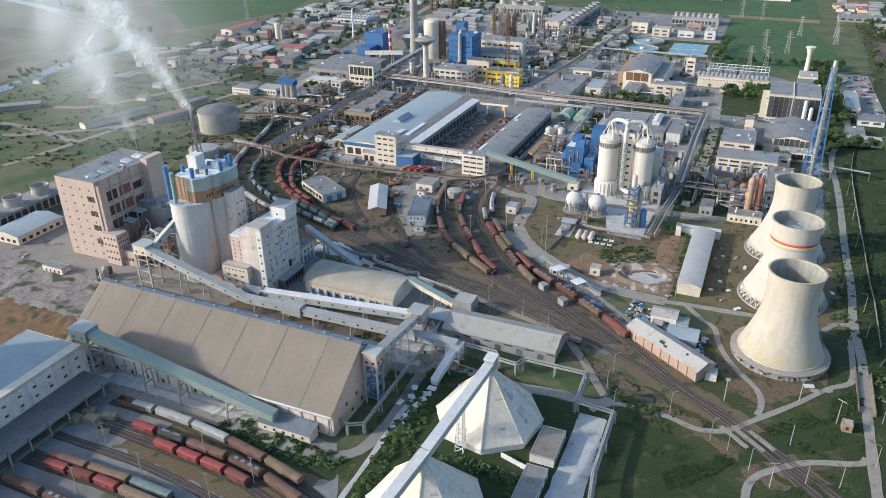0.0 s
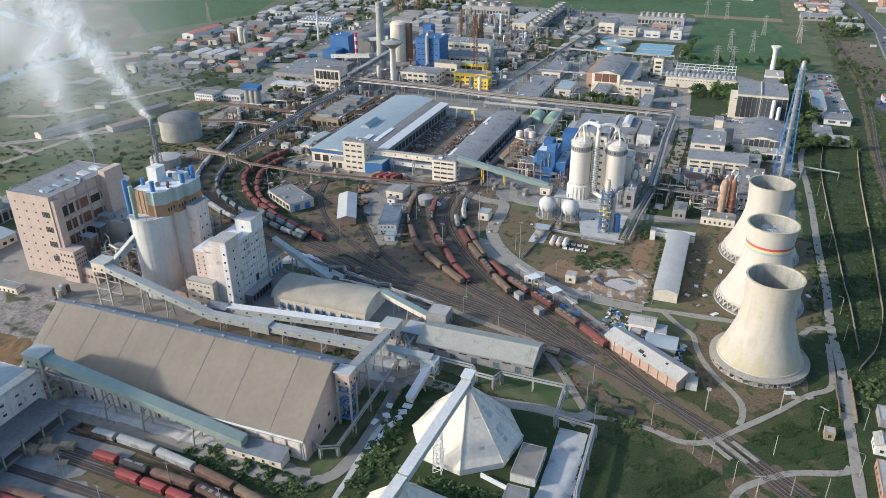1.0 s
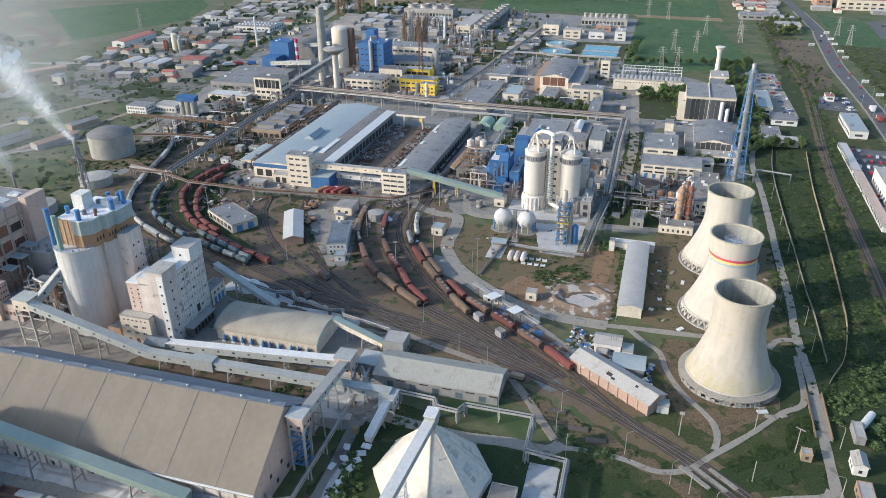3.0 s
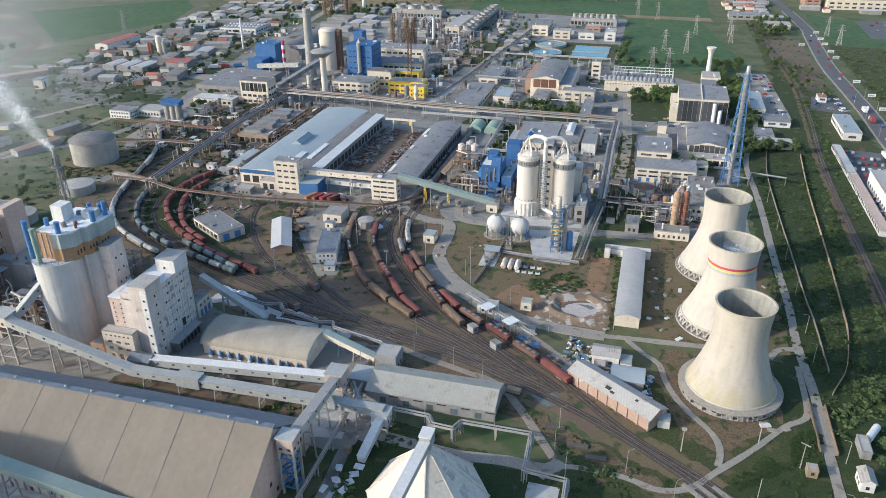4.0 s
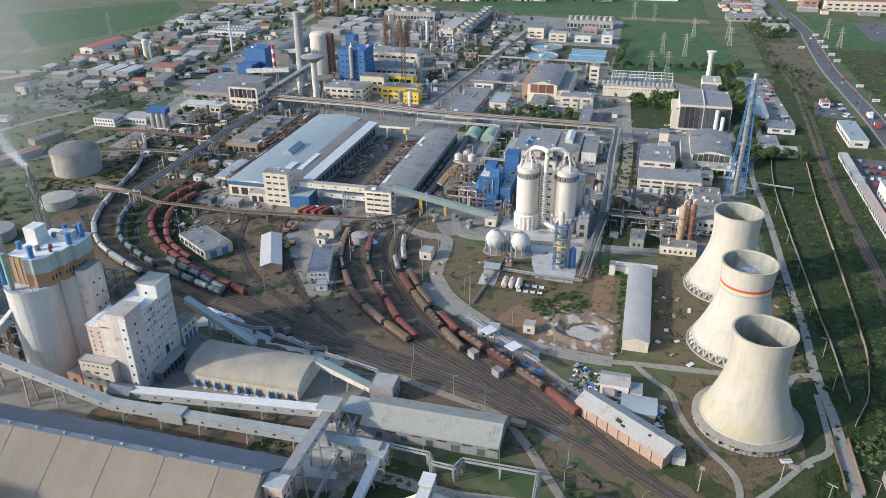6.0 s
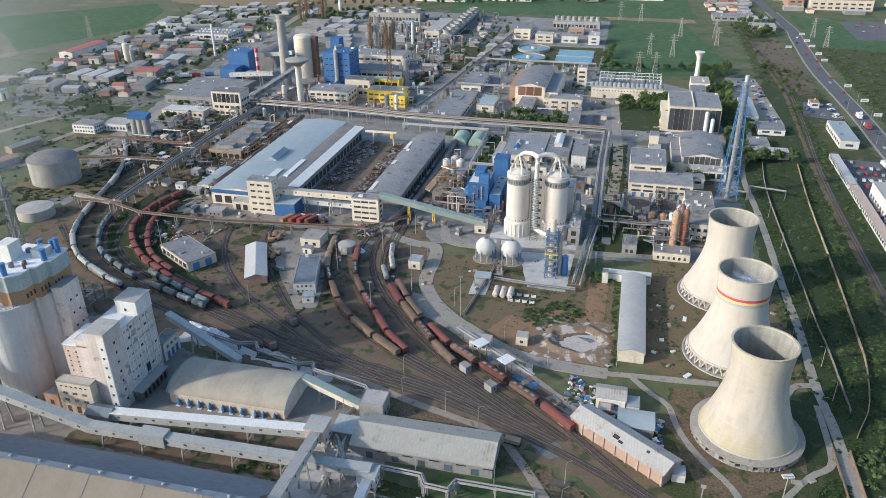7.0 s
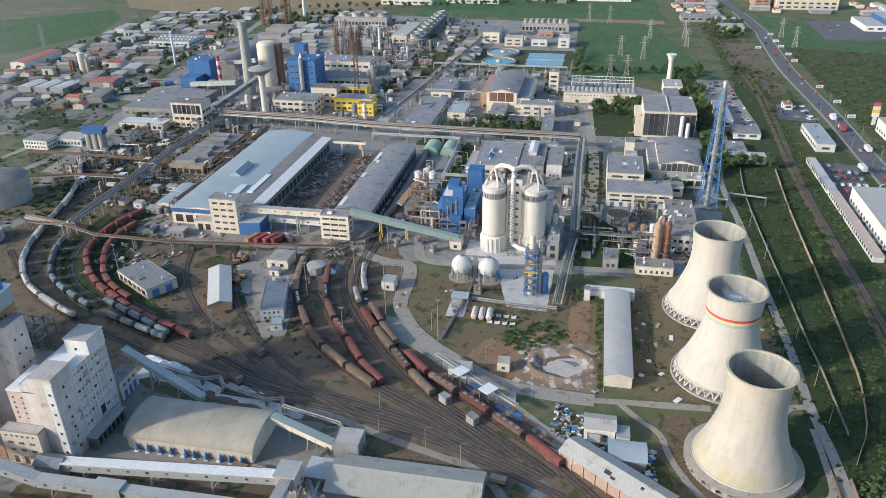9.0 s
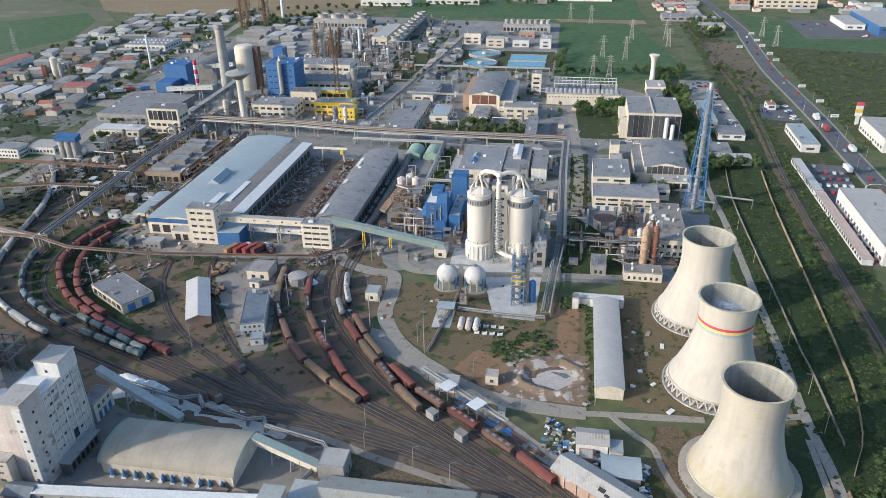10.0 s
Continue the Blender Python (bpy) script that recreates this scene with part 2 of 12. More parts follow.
    plank=surf("paint_white", (0.72, 0.72, 0.70), (0.65, 0.65, 0.63), 4, 0.6, rand=0.1),
    tan_wall=surf("sunlit_tan_wall", (0.40, 0.31, 0.20), (0.30, 0.235, 0.16), 3, 0.9, 0.2, rand=0.25, streak=0.4),
    roof_old=surf("old_sheet_roof", (0.30, 0.285, 0.265), (0.23, 0.215, 0.20), 5, 0.85, 0.2, spots=((0.20, 0.15, 0.11), 0.25, 4), rand=0.25),
    stain=surf("oily_concrete", (0.115, 0.11, 0.105), (0.165, 0.155, 0.145), 5, 0.9, 0.2, rand=0.2, spots=((0.07, 0.07, 0.06), 0.3, 4)),
    barrel=surf("tan_barrel_roof", (0.42, 0.375, 0.295), (0.36, 0.32, 0.25), 6, 0.85, 0.1, rand=0.05, fine=0.2, streak=0.1),
    orange_dirt=surf("orange_dirt", (0.285, 0.17, 0.09), (0.205, 0.132, 0.075), 6, 0.95, 0.5, rand=0, fine=0.5, spots=((0.10, 0.095, 0.05), 0.25, 6)),
    lime=surf("fresh_lime", (0.80, 0.80, 0.79), (0.70, 0.70, 0.69), 3, 0.95, 0.4, rand=0.05),
    stained_white=surf("grimy_white_render", (0.74, 0.65, 0.575), (0.60, 0.52, 0.46), 4, 0.9, 0.15, streak=0.6, spots=((0.36, 0.30, 0.27), 0.22, 3)),
    column_tan=surf("rust_streaked_column", (0.50, 0.36, 0.24), (0.38, 0.23, 0.14), 2.5, 0.8, 0.1, streak=0.7, spots=((0.26, 0.11, 0.06), 0.3, 3)),
    column_red=surf("rust_red_column", (0.34, 0.13, 0.07), (0.27, 0.12, 0.075), 2.5, 0.8, 0.1, streak=0.7, spots=((0.45, 0.31, 0.20), 0.25, 3)),
    spoil=surf("mixed_spoil", (0.30, 0.215, 0.14), (0.17, 0.125, 0.085), 2.5, 0.95, 0.8, rand=0, fine=0.6, spots=((0.44, 0.40, 0.36), 0.42, 3.5)),
    tip=surf("grey_tipped_earth", (0.19, 0.165, 0.145), (0.30, 0.265, 0.235), 6, 0.95, 0.8, rand=0, fine=0.65, spots=((0.07, 0.078, 0.038), 0.4, 8)),
    reeds=surf("dead_reeds", (0.27, 0.145, 0.06), (0.155, 0.105, 0.055), 3, 0.95, 0.9, rand=0, fine=0.7, spots=((0.085, 0.088, 0.04), 0.4, 6)),
    mud=surf("lime_mud", (0.42, 0.37, 0.33), (0.50, 0.46, 0.42), 4, 0.9, 0.5, rand=0),
)


def glass(name, tint, rough=0.15):
    m = bpy.data.materials.new(name)
    m.use_nodes = True
    b = m.node_tree.nodes["Principled BSDF"]
    n, l = m.node_tree.nodes, m.node_tree.links
    info = n.new("ShaderNodeObjectInfo")
    r = n.new("ShaderNodeMapRange")
    r.inputs[3].default_value, r.inputs[4].default_value = 0.5, 1.7
    l.new(info.outputs["Random"], r.inputs[0])
    k = n.new("ShaderNodeVectorMath")
    k.operation = "SCALE"
    k.inputs[0].default_value = tint
    l.new(r.outputs[0], k.inputs["Scale"])
    l.new(k.outputs[0], b.inputs["Base Color"])
    b.inputs["Roughness"].default_value = rough
    return m


M["glass"] = glass("dusty_window_glass", (0.12, 0.128, 0.135))
M["glass_dark"] = glass("dark_curtain_glass", (0.085, 0.09, 0.095), 0.1)
M["glass_pale"] = glass("dusty_pale_glass", (0.30, 0.31, 0.32), 0.4)
M["rust_glass"] = glass("rusty_wired_glass", (0.13, 0.065, 0.045), 0.5)


# ---- building blocks ----
def bm_box(bm, x0, y0, z0, x1, y1, z1, mi=0):
    v = [bm.verts.new(p) for p in ((x0, y0, z0), (x1, y0, z0), (x1, y1, z0), (x0, y1, z0), (x0, y0, z1), (x1, y0, z1), (x1, y1, z1), (x0, y1, z1))]
    for f in ((0, 3, 2, 1), (4, 5, 6, 7), (0, 1, 5, 4), (1, 2, 6, 5), (2, 3, 7, 6), (3, 0, 4, 7)):
        bm.faces.new([v[i] for i in f]).material_index = mi
    return bm


def bm_prism(bm, outline, axis, lo, hi, mi=0):
    """Extrudes a closed outline of (a, z) pairs along axis 'x' or 'y' from lo to hi; 'z' takes (x, y) pairs."""
    def at(p, d):
        return (d, p[0], p[1]) if axis == "x" else (p[0], d, p[1]) if axis == "y" else (p[0], p[1], d)
    a = [bm.verts.new(at(p, lo)) for p in outline]
    b = [bm.verts.new(at(p, hi)) for p in outline]
    k = len(outline)
    fs = [bm.faces.new(a), bm.faces.new(b[::-1])]
    fs += [bm.faces.new((a[i], b[i], b[(i + 1) % k], a[(i + 1) % k])) for i in range(k)]
    for f in fs:
        f.material_index = mi
    return bm


def bm_turn(bm, profile, x=0, y=0, n=24, mi=0, cap=True, smooth=True):
    """A body of revolution about the upright through (x, y): profile is a list of (radius, z)."""
    rings = []
    for r, z in profile:
        rings.append([bm.verts.new((x + r * math.cos(6.28319 * i / n), y + r * math.sin(6.28319 * i / n), z)) for i in range(n)])
    for a, b in zip(rings, rings[1:]):
        for i in range(n):
            f = bm.faces.new((a[i], a[(i + 1) % n], b[(i + 1) % n], b[i]))
            f.material_index, f.smooth = mi, smooth
    if cap:
        bm.faces.new(rings[0][::-1]).material_index = mi
        bm.faces.new(rings[-1]).material_index = mi
    return bm


def bm_beam(bm, p, q, w, h=None, mi=0):
    """A bar of section w x h from p to q, its h upright."""
    p, q = Vector(p), Vector(q)
    d = (q - p).normalized()
    side = d.cross(Vector((0, 0, 1)))
    side = Vector((1, 0, 0)) if side.length < 1e-3 else side.normalized()
    up = side.cross(d).normalized()
    s, u = side * w / 2, up * (h or w) / 2
    v = [bm.verts.new(c) for e in (p, q) for c in (e - s - u, e + s - u, e + s + u, e - s + u)]
    for f in ((0, 1, 2, 3), (7, 6, 5, 4), (0, 4, 5, 1), (1, 5, 6, 2), (2, 6, 7, 3), (3, 7, 4, 0)):
        bm.faces.new([v[i] for i in f]).material_index = mi
    return bm


def bm_tube(bm, pts, r, n=8, mi=0):
    """A round pipe through pts."""
    pts = [Vector(p) for p in pts]
    rings = []
    for i, p in enumerate(pts):
        d = (pts[min(i + 1, len(pts) - 1)] - pts[max(i - 1, 0)]).normalized()
        ref = Vector((0, 0, 1)) if abs(d.z) < 0.9 else Vector((1, 0, 0))
        s = d.cross(ref).normalized()
        u = s.cross(d)
        rings.append([bm.verts.new(p + (s * math.cos(6.28319 * k / n) + u * math.sin(6.28319 * k / n)) * r) for k in range(n)])
    for a, b in zip(rings, rings[1:]):
        for k in range(n):
            f = bm.faces.new((a[k], a[(k + 1) % n], b[(k + 1) % n], b[k]))
            f.material_index, f.smooth = mi, True
    bm.faces.new(rings[0][::-1]).material_index = mi
    bm.faces.new(rings[-1]).material_index = mi
    return bm


def mesh_of(name, bm, mats):
    bmesh.ops.recalc_face_normals(bm, faces=bm.faces)
    me = bpy.data.meshes.new(name)
    bm.to_mesh(me)
    bm.free()
    me.set_sharp_from_angle(angle=radians(32))
    for m in mats if isinstance(mats, (list, tuple)) else [mats]:
        me.materials.append(m)
    return me


def part(name, bm, material, parent, label="", at=None):
    ob = new(name, mesh_of(name, bm, material) if isinstance(bm, bmesh.types.BMesh) else bm)
    ob.parent = parent
    if at is not None:
        ob.matrix_basis = at
    return tagged(ob, label) if label else ob


def thing(name, label, category, x=0, y=0, z=0, turn=0, group="", kind=""):
    ob = new(name)
    ob.empty_display_size = 0.5
    ob.matrix_basis = pose(x, y, z, 0, 0, turn)
    return tagged(ob, label, category, group, kind)


def solid(name, bm, material, label, category, x=0, y=0, z=0, turn=0, group="", kind=""):
    ob = new(name, mesh_of(name, bm, material))
    ob.matrix_basis = pose(x, y, z, 0, 0, turn)
    return tagged(ob, label, category, group, kind)


def curve_points(pts, step):
    """Points every step metres along a smooth line through pts (x, y)."""
    pts = [Vector((p[0], p[1], 0)) for p in pts]
    ext = [pts[0] * 2 - pts[1]] + pts + [pts[-1] * 2 - pts[-2]]
    fine = []
    for i in range(1, len(ext) - 2):
        a, b, c, d = ext[i - 1:i + 3]
        for k in range(24):
            u = k / 24
            fine.append(0.5 * ((2 * b) + (c - a) * u + (2 * a - 5 * b + 4 * c - d) * u * u + (3 * b - a - 3 * c + d) * u ** 3))
    fine.append(pts[-1])
    out, left = [fine[0]], step
    for a, b in zip(fine, fine[1:]):
        gap = (b - a).length
        while gap >= left and gap > 0:
            a = a + (b - a) * (left / gap)
            out.append(a)
            gap -= left
            left = step
        left -= gap
    return out


def bm_ribbon(bm, line, width, z0, z1, off=0.0, mi=0, wob=0.0):
    """A flat band of that width along the points of line, off metres to its left, from z0 to z1."""
    rows = []
    for i, p in enumerate(line):
        d = (line[min(i + 1, len(line) - 1)] - line[max(i - 1, 0)]).normalized()
        s = Vector((-d.y, d.x, 0))
        w = width / 2 + (noise.noise(p * 0.13) * wob if wob else 0)
        a, b = p + s * (off - w), p + s * (off + w)
        rows.append([bm.verts.new((a.x, a.y, z0)), bm.verts.new((a.x, a.y, z1)), bm.verts.new((b.x, b.y, z1)), bm.verts.new((b.x, b.y, z0))])
    for a, b in zip(rows, rows[1:]):
        for k in range(3):
            bm.faces.new((a[k], a[k + 1], b[k + 1], b[k])).material_index = mi
    return bm


TAKEN = []


def taken(x, y, gap=1.0):
    return any(a - gap < x < b + gap and c - gap < y < d + gap for a, b, c, d in TAKEN)


def inside(x, y, poly):
    hit = False
    for (ax, ay), (bx, by) in zip(poly, poly[1:] + poly[:1]):
        if (ay > y) != (by > y) and x < (bx - ax) * (y - ay) / (by - ay) + ax:
            hit = not hit
    return hit

import itertools
from mathutils.geometry import delaunay_2d_cdt

# ---- ground ----
bm = bmesh.new()
bmesh.ops.create_grid(bm, x_segments=8, y_segments=8, size=2600)
ground = solid("ground", bm, M["ground"], "dry grassy plain under the whole works", "ground", 0, 700, -0.12, kind="structure")


LAID = itertools.count()


def patch(name, pts, mat, label, z, wob=1.2, category="ground"):
    """An area of ground with a slightly uneven edge; each lies a hair above the last."""
    z += 0.0003 * next(LAID)
    rim = []
    for (ax, ay), (bx, by) in zip(pts, pts[1:] + pts[:1]):
        k = max(1, int(math.hypot(bx - ax, by - ay) / (1.6 if wob >= 1 else 4)))
        for i in range(k):
            x, y = ax + (bx - ax) * i / k, ay + (by - ay) * i / k
            rough = wob * 0.45 if wob >= 1 else 0
            rim.append((x + noise.noise((x * 0.21, y * 0.21, z)) * wob + noise.noise((x * 0.7, y * 0.7, z)) * rough, y + noise.noise((x * 0.21, y * 0.21, z + 9)) * wob + noise.noise((x * 0.7, y * 0.7, z + 9)) * rough))
    k = len(rim)
    out = delaunay_2d_cdt([Vector(p) for p in rim], [], [list(range(k))], 1, 1e-4)
    verts = [(p.x, p.y, z) for p in out[0]] + [(x, y, -0.3) for x, y in rim]
    verts += [(x, y, z) for x, y in rim]
    b = len(out[0])
    me = bpy.data.meshes.new(name)
    me.from_pydata(verts, [], [tuple(f) for f in out[2]] + [(b + i, b + (i + 1) % k, b + k + (i + 1) % k, b + k + i) for i in range(k)])
    bm = bmesh.new()
    bm.from_mesh(me)
    bpy.data.meshes.remove(me)
    return solid(name, bm, mat, label, category, kind="structure")


def road(name, pts, width, mat, label, z=0.10, wob=0.25, step=3.0):
    return solid(name, bm_ribbon(bmesh.new(), curve_points(pts, step), width, -0.1, z + 0.0004 * next(LAID), wob=wob), mat, label, "road", kind="structure")


# wide areas first, each a little above the last
patch("grass_area_works", [(-100, 100), (110, 100), (110, 262), (-2, 262), (-30, 200), (-96, 215)], M["grass"], "green grass between the sheds and the tracks", 0.01, 2)
patch("grass_area_verge", [(42, 120), (98, 120), (100, 640), (84, 720), (56, 600), (41, 480), (40, 270)], M["lush"], "dark green rough verge beyond the cooling towers", 0.012, 3)
patch("grass_area_strip", [(98, 380), (128, 500), (122, 650), (112, 900), (86, 1000), (80, 740), (92, 600)], M["grass"], "rough grass along the embankment", 0.011, 4)
patch("field_green", [(-48, 700), (52, 724), (66, 740), (30, 965), (-20, 972), (-50, 975)], M["field"], "green crop field with pylons", 0.014, 2, "field")
patch("field_far", [(-250, 990), (42, 990), (40, 1400), (-300, 1400)], M["field"], "far green field of crops", 0.013, 3, "field")
patch("field_edge", [(-52, 972), (44, 966), (42, 988), (-60, 990)], M["field_tan"], "straw-coloured margin along the field", 0.016, 1, "field")
patch("field_west", [(-623, 691), (-575, 830), (-608, 930), (-655, 985), (-800, 851)], M["field"], "green field west of the town", 0.018, 2, "field")
patch("field_stubble", [(-640, 1000), (-480, 960), (-300, 1010), (-330, 1400), (-1000, 1500)], M["field_tan"], "straw-coloured stubble field beyond the town", 0.015, 4, "field")
patch("field_brown", [(-1300, 400), (-620, 420), (-632, 590), (-610, 680), (-568, 700), (-562, 830), (-590, 940), (-640, 1004), (-800, 1100), (-1300, 1000)], M["field_dull"], "dull grey-green field by the river", 0.014, 4, "field")
patch("mud_flat", [(-652, 616), (-626, 560), (-622, 500), (-606, 430), (-590, 330), (-900, 330), (-960, 560), (-900, 725), (-720, 655)], M["flat"], "dry grey-tan flats inside the river bend", 0.02, 5, "field")
patch("mud_terrace", [(-672, 560), (-650, 500), (-700, 430), (-860, 430), (-880, 600), (-760, 620)], M["field_dull"], "dull grassy terrace inside the river bend", 0.024, 9, "field")
patch("mud_terrace_inner", [(-712, 540), (-690, 490), (-740, 450), (-840, 460), (-850, 570), (-770, 585)], M["flat"], "bare curved terrace inside the river bend", 0.028, 9, "field")
road("river_track", [(-980, 890), (-872, 827), (-721, 737), (-646, 690), (-622, 645), (-606, 610)], 9, M["earth"], "brown earth track along the river field", 0.03, 1.5)
road("field_lane", [(-424, 290), (-419.6, 311.5), (-415, 356), (-412, 388), (-404, 424), (-396, 462), (-392, 500)], 5, M["dirt_road"], "pale dusty lane across the fields", 0.05, 0.6)
road("field_lane_north", [(-500, 396), (-470, 412), (-442, 479), (-424, 520)], 6, M["dirt_road"], "wide dusty lane to the depots", 0.052, 0.8)
road("field_lane_west", [(-560, 330), (-505, 352), (-450, 346), (-418, 340)], 5, M["dirt_road"], "pale lane between the field sheds", 0.054, 0.8)
patch("field_shrubby", [(148, 560), (420, 560), (420, 800), (150, 860)], M["grass"], "rough green field by the highway", 0.013, 3, "field")
patch("field_roadside", [(150, 862), (420, 805), (420, 900), (200, 900), (196, 1000), (152, 1040)], M["field"], "mown green roadside field", 0.014, 3, "field")
patch("plot_earth", [(88, 770), (118, 740), (116, 860), (90, 880)], M["earth"], "bare brown plot beside the highway", 0.02, 2, "field")
patch("works_paving", [(-330, 368), (-40, 366), (38, 372), (40, 660), (-8, 700), (-50, 720), (-52, 960), (-300, 990), (-430, 820), (-380, 560)], M["paving"], "grey paving among the works buildings", 0.02, 2, "paving")
patch("rail_yard", [(56, 176), (50, 168), (34, 182), (8, 203), (-14, 216), (-44, 234), (-66, 243), (-120, 250), (-205, 268), (-262, 290), (-312, 330), (-318, 392), (-268, 420), (-222, 360), (-160, 372), (-120, 384), (-100, 350), (-108, 318), (-86, 294), (-40, 260), (-6, 228), (14, 214)], M["yard"], "dark oily gravel of the marshalling yard", 0.03, 2, "gravel")
patch("dust_yard", [(-330, 196), (-226, 196), (-102, 193), (-88, 200), (-86, 226), (-98, 250), (-168, 256), (-206, 266), (-262, 288), (-330, 290)], M["dusty"], "pale dusty concrete round the silos", 0.04, 2, "paving")
patch("dust_yard_west", [(-330, 150), (-228, 150), (-226, 196), (-330, 196)], M["rust_dirt"], "bare rusty ground behind the store", 0.035, 2)
patch("shunting_yard", [(-198, 60), (-92, 60), (-92, 132), (-104, 152), (-226, 154), (-226, 60)], M["paving"], "grey loading yard with sidings", 0.036, 1, "paving")
patch("siding_grass", [(-170, 124), (-104, 118), (-100, 139), (-128, 144), (-152, 147)], M["scrub"], "weedy ground between the sidings", 0.05, 2)
patch("hedge_ground", [(-150, 143), (-98, 137), (-96, 148), (-140, 150)], M["lush"], "weeds beside the store", 0.055, 1.5)
patch("dome_ground", [(-91, 126), (-93, 200), (-30, 200), (-28, 126)], M["lush"], "green weeds round the domed stores", 0.05, 1.5)
patch("dry_lot", [(-100, 356), (-103, 338), (-98, 322), (-62, 288), (-36, 282), (-23, 284), (-23, 350), (-60, 362)], M["scrub"], "dry grass lot round the gas spheres", 0.05, 1.5)
patch("bare_lot", [(-56, 288), (-24, 283), (-23, 312), (-48, 320), (-62, 300)], M["orange_dirt"], "bare orange-brown lot with spoil", 0.06, 2)
patch("tower_lawn", [(-10, 284), (44, 284), (44, 372), (-8, 372)], M["scrub"], "dry grass round the cooling towers", 0.045, 1.5)
patch("tower_lawn_front", [(-2, 276), (44, 276), (44, 250), (16, 222), (4, 232), (-4, 258)], M["dirt"], "brown ground in front of the cooling tower", 0.045, 1.5)
patch("tower_lawn_side", [(37, 238), (45, 250), (45, 278), (36, 278)], M["lush"], "green lawn beside the cooling tower", 0.05, 1)
patch("plant_lawn", [(-34, 372), (-8, 372), (-6, 404), (-32, 440)], M["lush"], "lawn beside the pipe rack", 0.05, 1.5)
patch("park_lawn", [(-32, 560), (2, 560), (2, 632), (-30, 632)], M["lush"], "shady lawn in front of the long hall", 0.05, 2)
patch("lawn_east", [(40, 500), (52, 500), (52, 640), (40, 640)], M["lush"], "wooded strip beside the car park", 0.05, 2)
patch("lawn_north", [(-190, 690), (-160, 690), (-158, 800), (-200, 800)], M["grass"], "grass between process plants", 0.05, 2)
patch("lawn_ponds", [(-140, 735), (-52, 735), (-52, 815), (-140, 815)], M["grass"], "grass round the settling basins", 0.05, 2)
patch("lawn_street", [(-112, 560), (-86, 545), (-60, 545), (-60, 575), (-112, 575)], M["lush"], "planted strip behind the pipe rack", 0.05, 2)
patch("brown_square", [(-34, 314), (-26, 314), (-25.5, 346), (-33.5, 346)], M["orange_dirt"], "brown earth plot with a concrete kerb", 0.07, 0.2)
patch("concrete_apron", [(-38, 196), (-29, 196), (-28, 160), (-27, 120), (-38.5, 120), (-38, 160)], M["white_dust"], "white dusty concrete apron", 0.07, 0.6, "paving")
patch("silo_pad", [(-84, 392), (-40, 392), (-42, 372), (-43, 333), (-59.5, 334), (-68, 368), (-84, 374)], M["white_dust"], "pale concrete pad below the twin silos", 0.07, 0.4, "paving")
patch("loading_pad", [(-106, 319), (-104, 307), (-84, 294), (-30, 250), (-27, 254), (-58, 281), (-98, 317)], M["road"], "pale concrete loading strip", 0.08, 0.6, "paving")
patch("lime_spill", [(-186, 264), (-160, 262), (-118, 252), (-116, 255), (-150, 268), (-184, 276)], M["white_dust"], "white spilled lime beside the tracks", 0.06, 2.5)
patch("parking_lot", [(53, 721), (77, 721), (82, 587), (60, 590), (54, 650)], M["road"], "car park surface of pale concrete", 0.07, 0.4, "car park")
patch("dealer_lot", [(102, 530), (126, 528), (122, 488), (103, 478)], M["asphalt"], "asphalt lot of parked cars", 0.07, 0.4, "car park")
patch("dealer_yard", [(100, 478), (124, 486), (128, 400), (98, 400)], M["asphalt"], "asphalt yard between the halls", 0.068, 0.4, "car park")
patch("station_lot", [(104, 656), (126, 652), (122, 612), (98, 618)], M["asphalt"], "asphalt forecourt beside the highway", 0.07, 0.4, "car park")
patch("mall_lot", [(196, 902), (330, 914), (330, 1020), (200, 1004)], M["asphalt"], "wide asphalt car park", 0.06, 0.6, "car park")
patch("truck_park", [(-412, 596), (-369, 588), (-365, 644), (-408, 660)], M["road"], "truck park of pale concrete", 0.06, 0.6, "car park")
patch("bare_field", [(-400, 776), (-372, 808), (-318, 780), (-368, 752)], M["dirt"], "bare earth behind the chimney", 0.055, 2)
patch("scrap_ground", [(-191, 396), (-156, 396), (-156, 502), (-191, 502)], M["rust_dirt"], "dark ground of the scrap yard", 0.06, 0.6)
patch("pond_puddle", [(-44, 236), (-38, 232), (-33, 234), (-36, 239), (-41, 240)], M["murk"], "murky rain puddle beside the track", 0.07, 1, "puddle")
patch("track_ground", [(-330, 384), (-292, 380), (-262, 396), (-243, 402), (-242, 450), (-250, 540), (-318, 546), (-345, 470)], M["yard"], "dark weedy ground between the western tracks", 0.034, 2, "gravel")
patch("tank_ground", [(-366, 380), (-330, 372), (-312, 384), (-306, 410), (-322, 424), (-360, 420)], M["scrub"], "dry grass round the great tank", 0.04, 2)
patch("green_court", [(-200, 646), (-184, 646), (-178, 716), (-198, 716)], M["lush"], "green court between process plants", 0.05, 1.5)
patch("white_spill_strip", [(-182, 562), (-173, 562), (-170, 624), (-176, 626)], M["white_dust"], "white product spilled along the road", 0.14, 2)
patch("street_lawn", [(-134, 556), (-104, 553), (-103, 578), (-134, 580)], M["lush"], "green lawn with small trees", 0.05, 1.5)
patch("roadside_plot", [(92, 872), (124, 878), (121, 690), (104, 674)], M["earth"], "bare brown plot beside the highway", 0.021, 3, "field")
patch("track_weeds", [(-112, 442), (-104, 442), (-103, 528), (-110, 528)], M["lush"], "weeds under the pipe rack", 0.05, 1)
patch("plant_weeds", [(-32, 442), (-22, 442), (-22, 530), (-32, 530)], M["grass"], "weedy strip beside the office road", 0.05, 1)
r2 = random.Random(5)
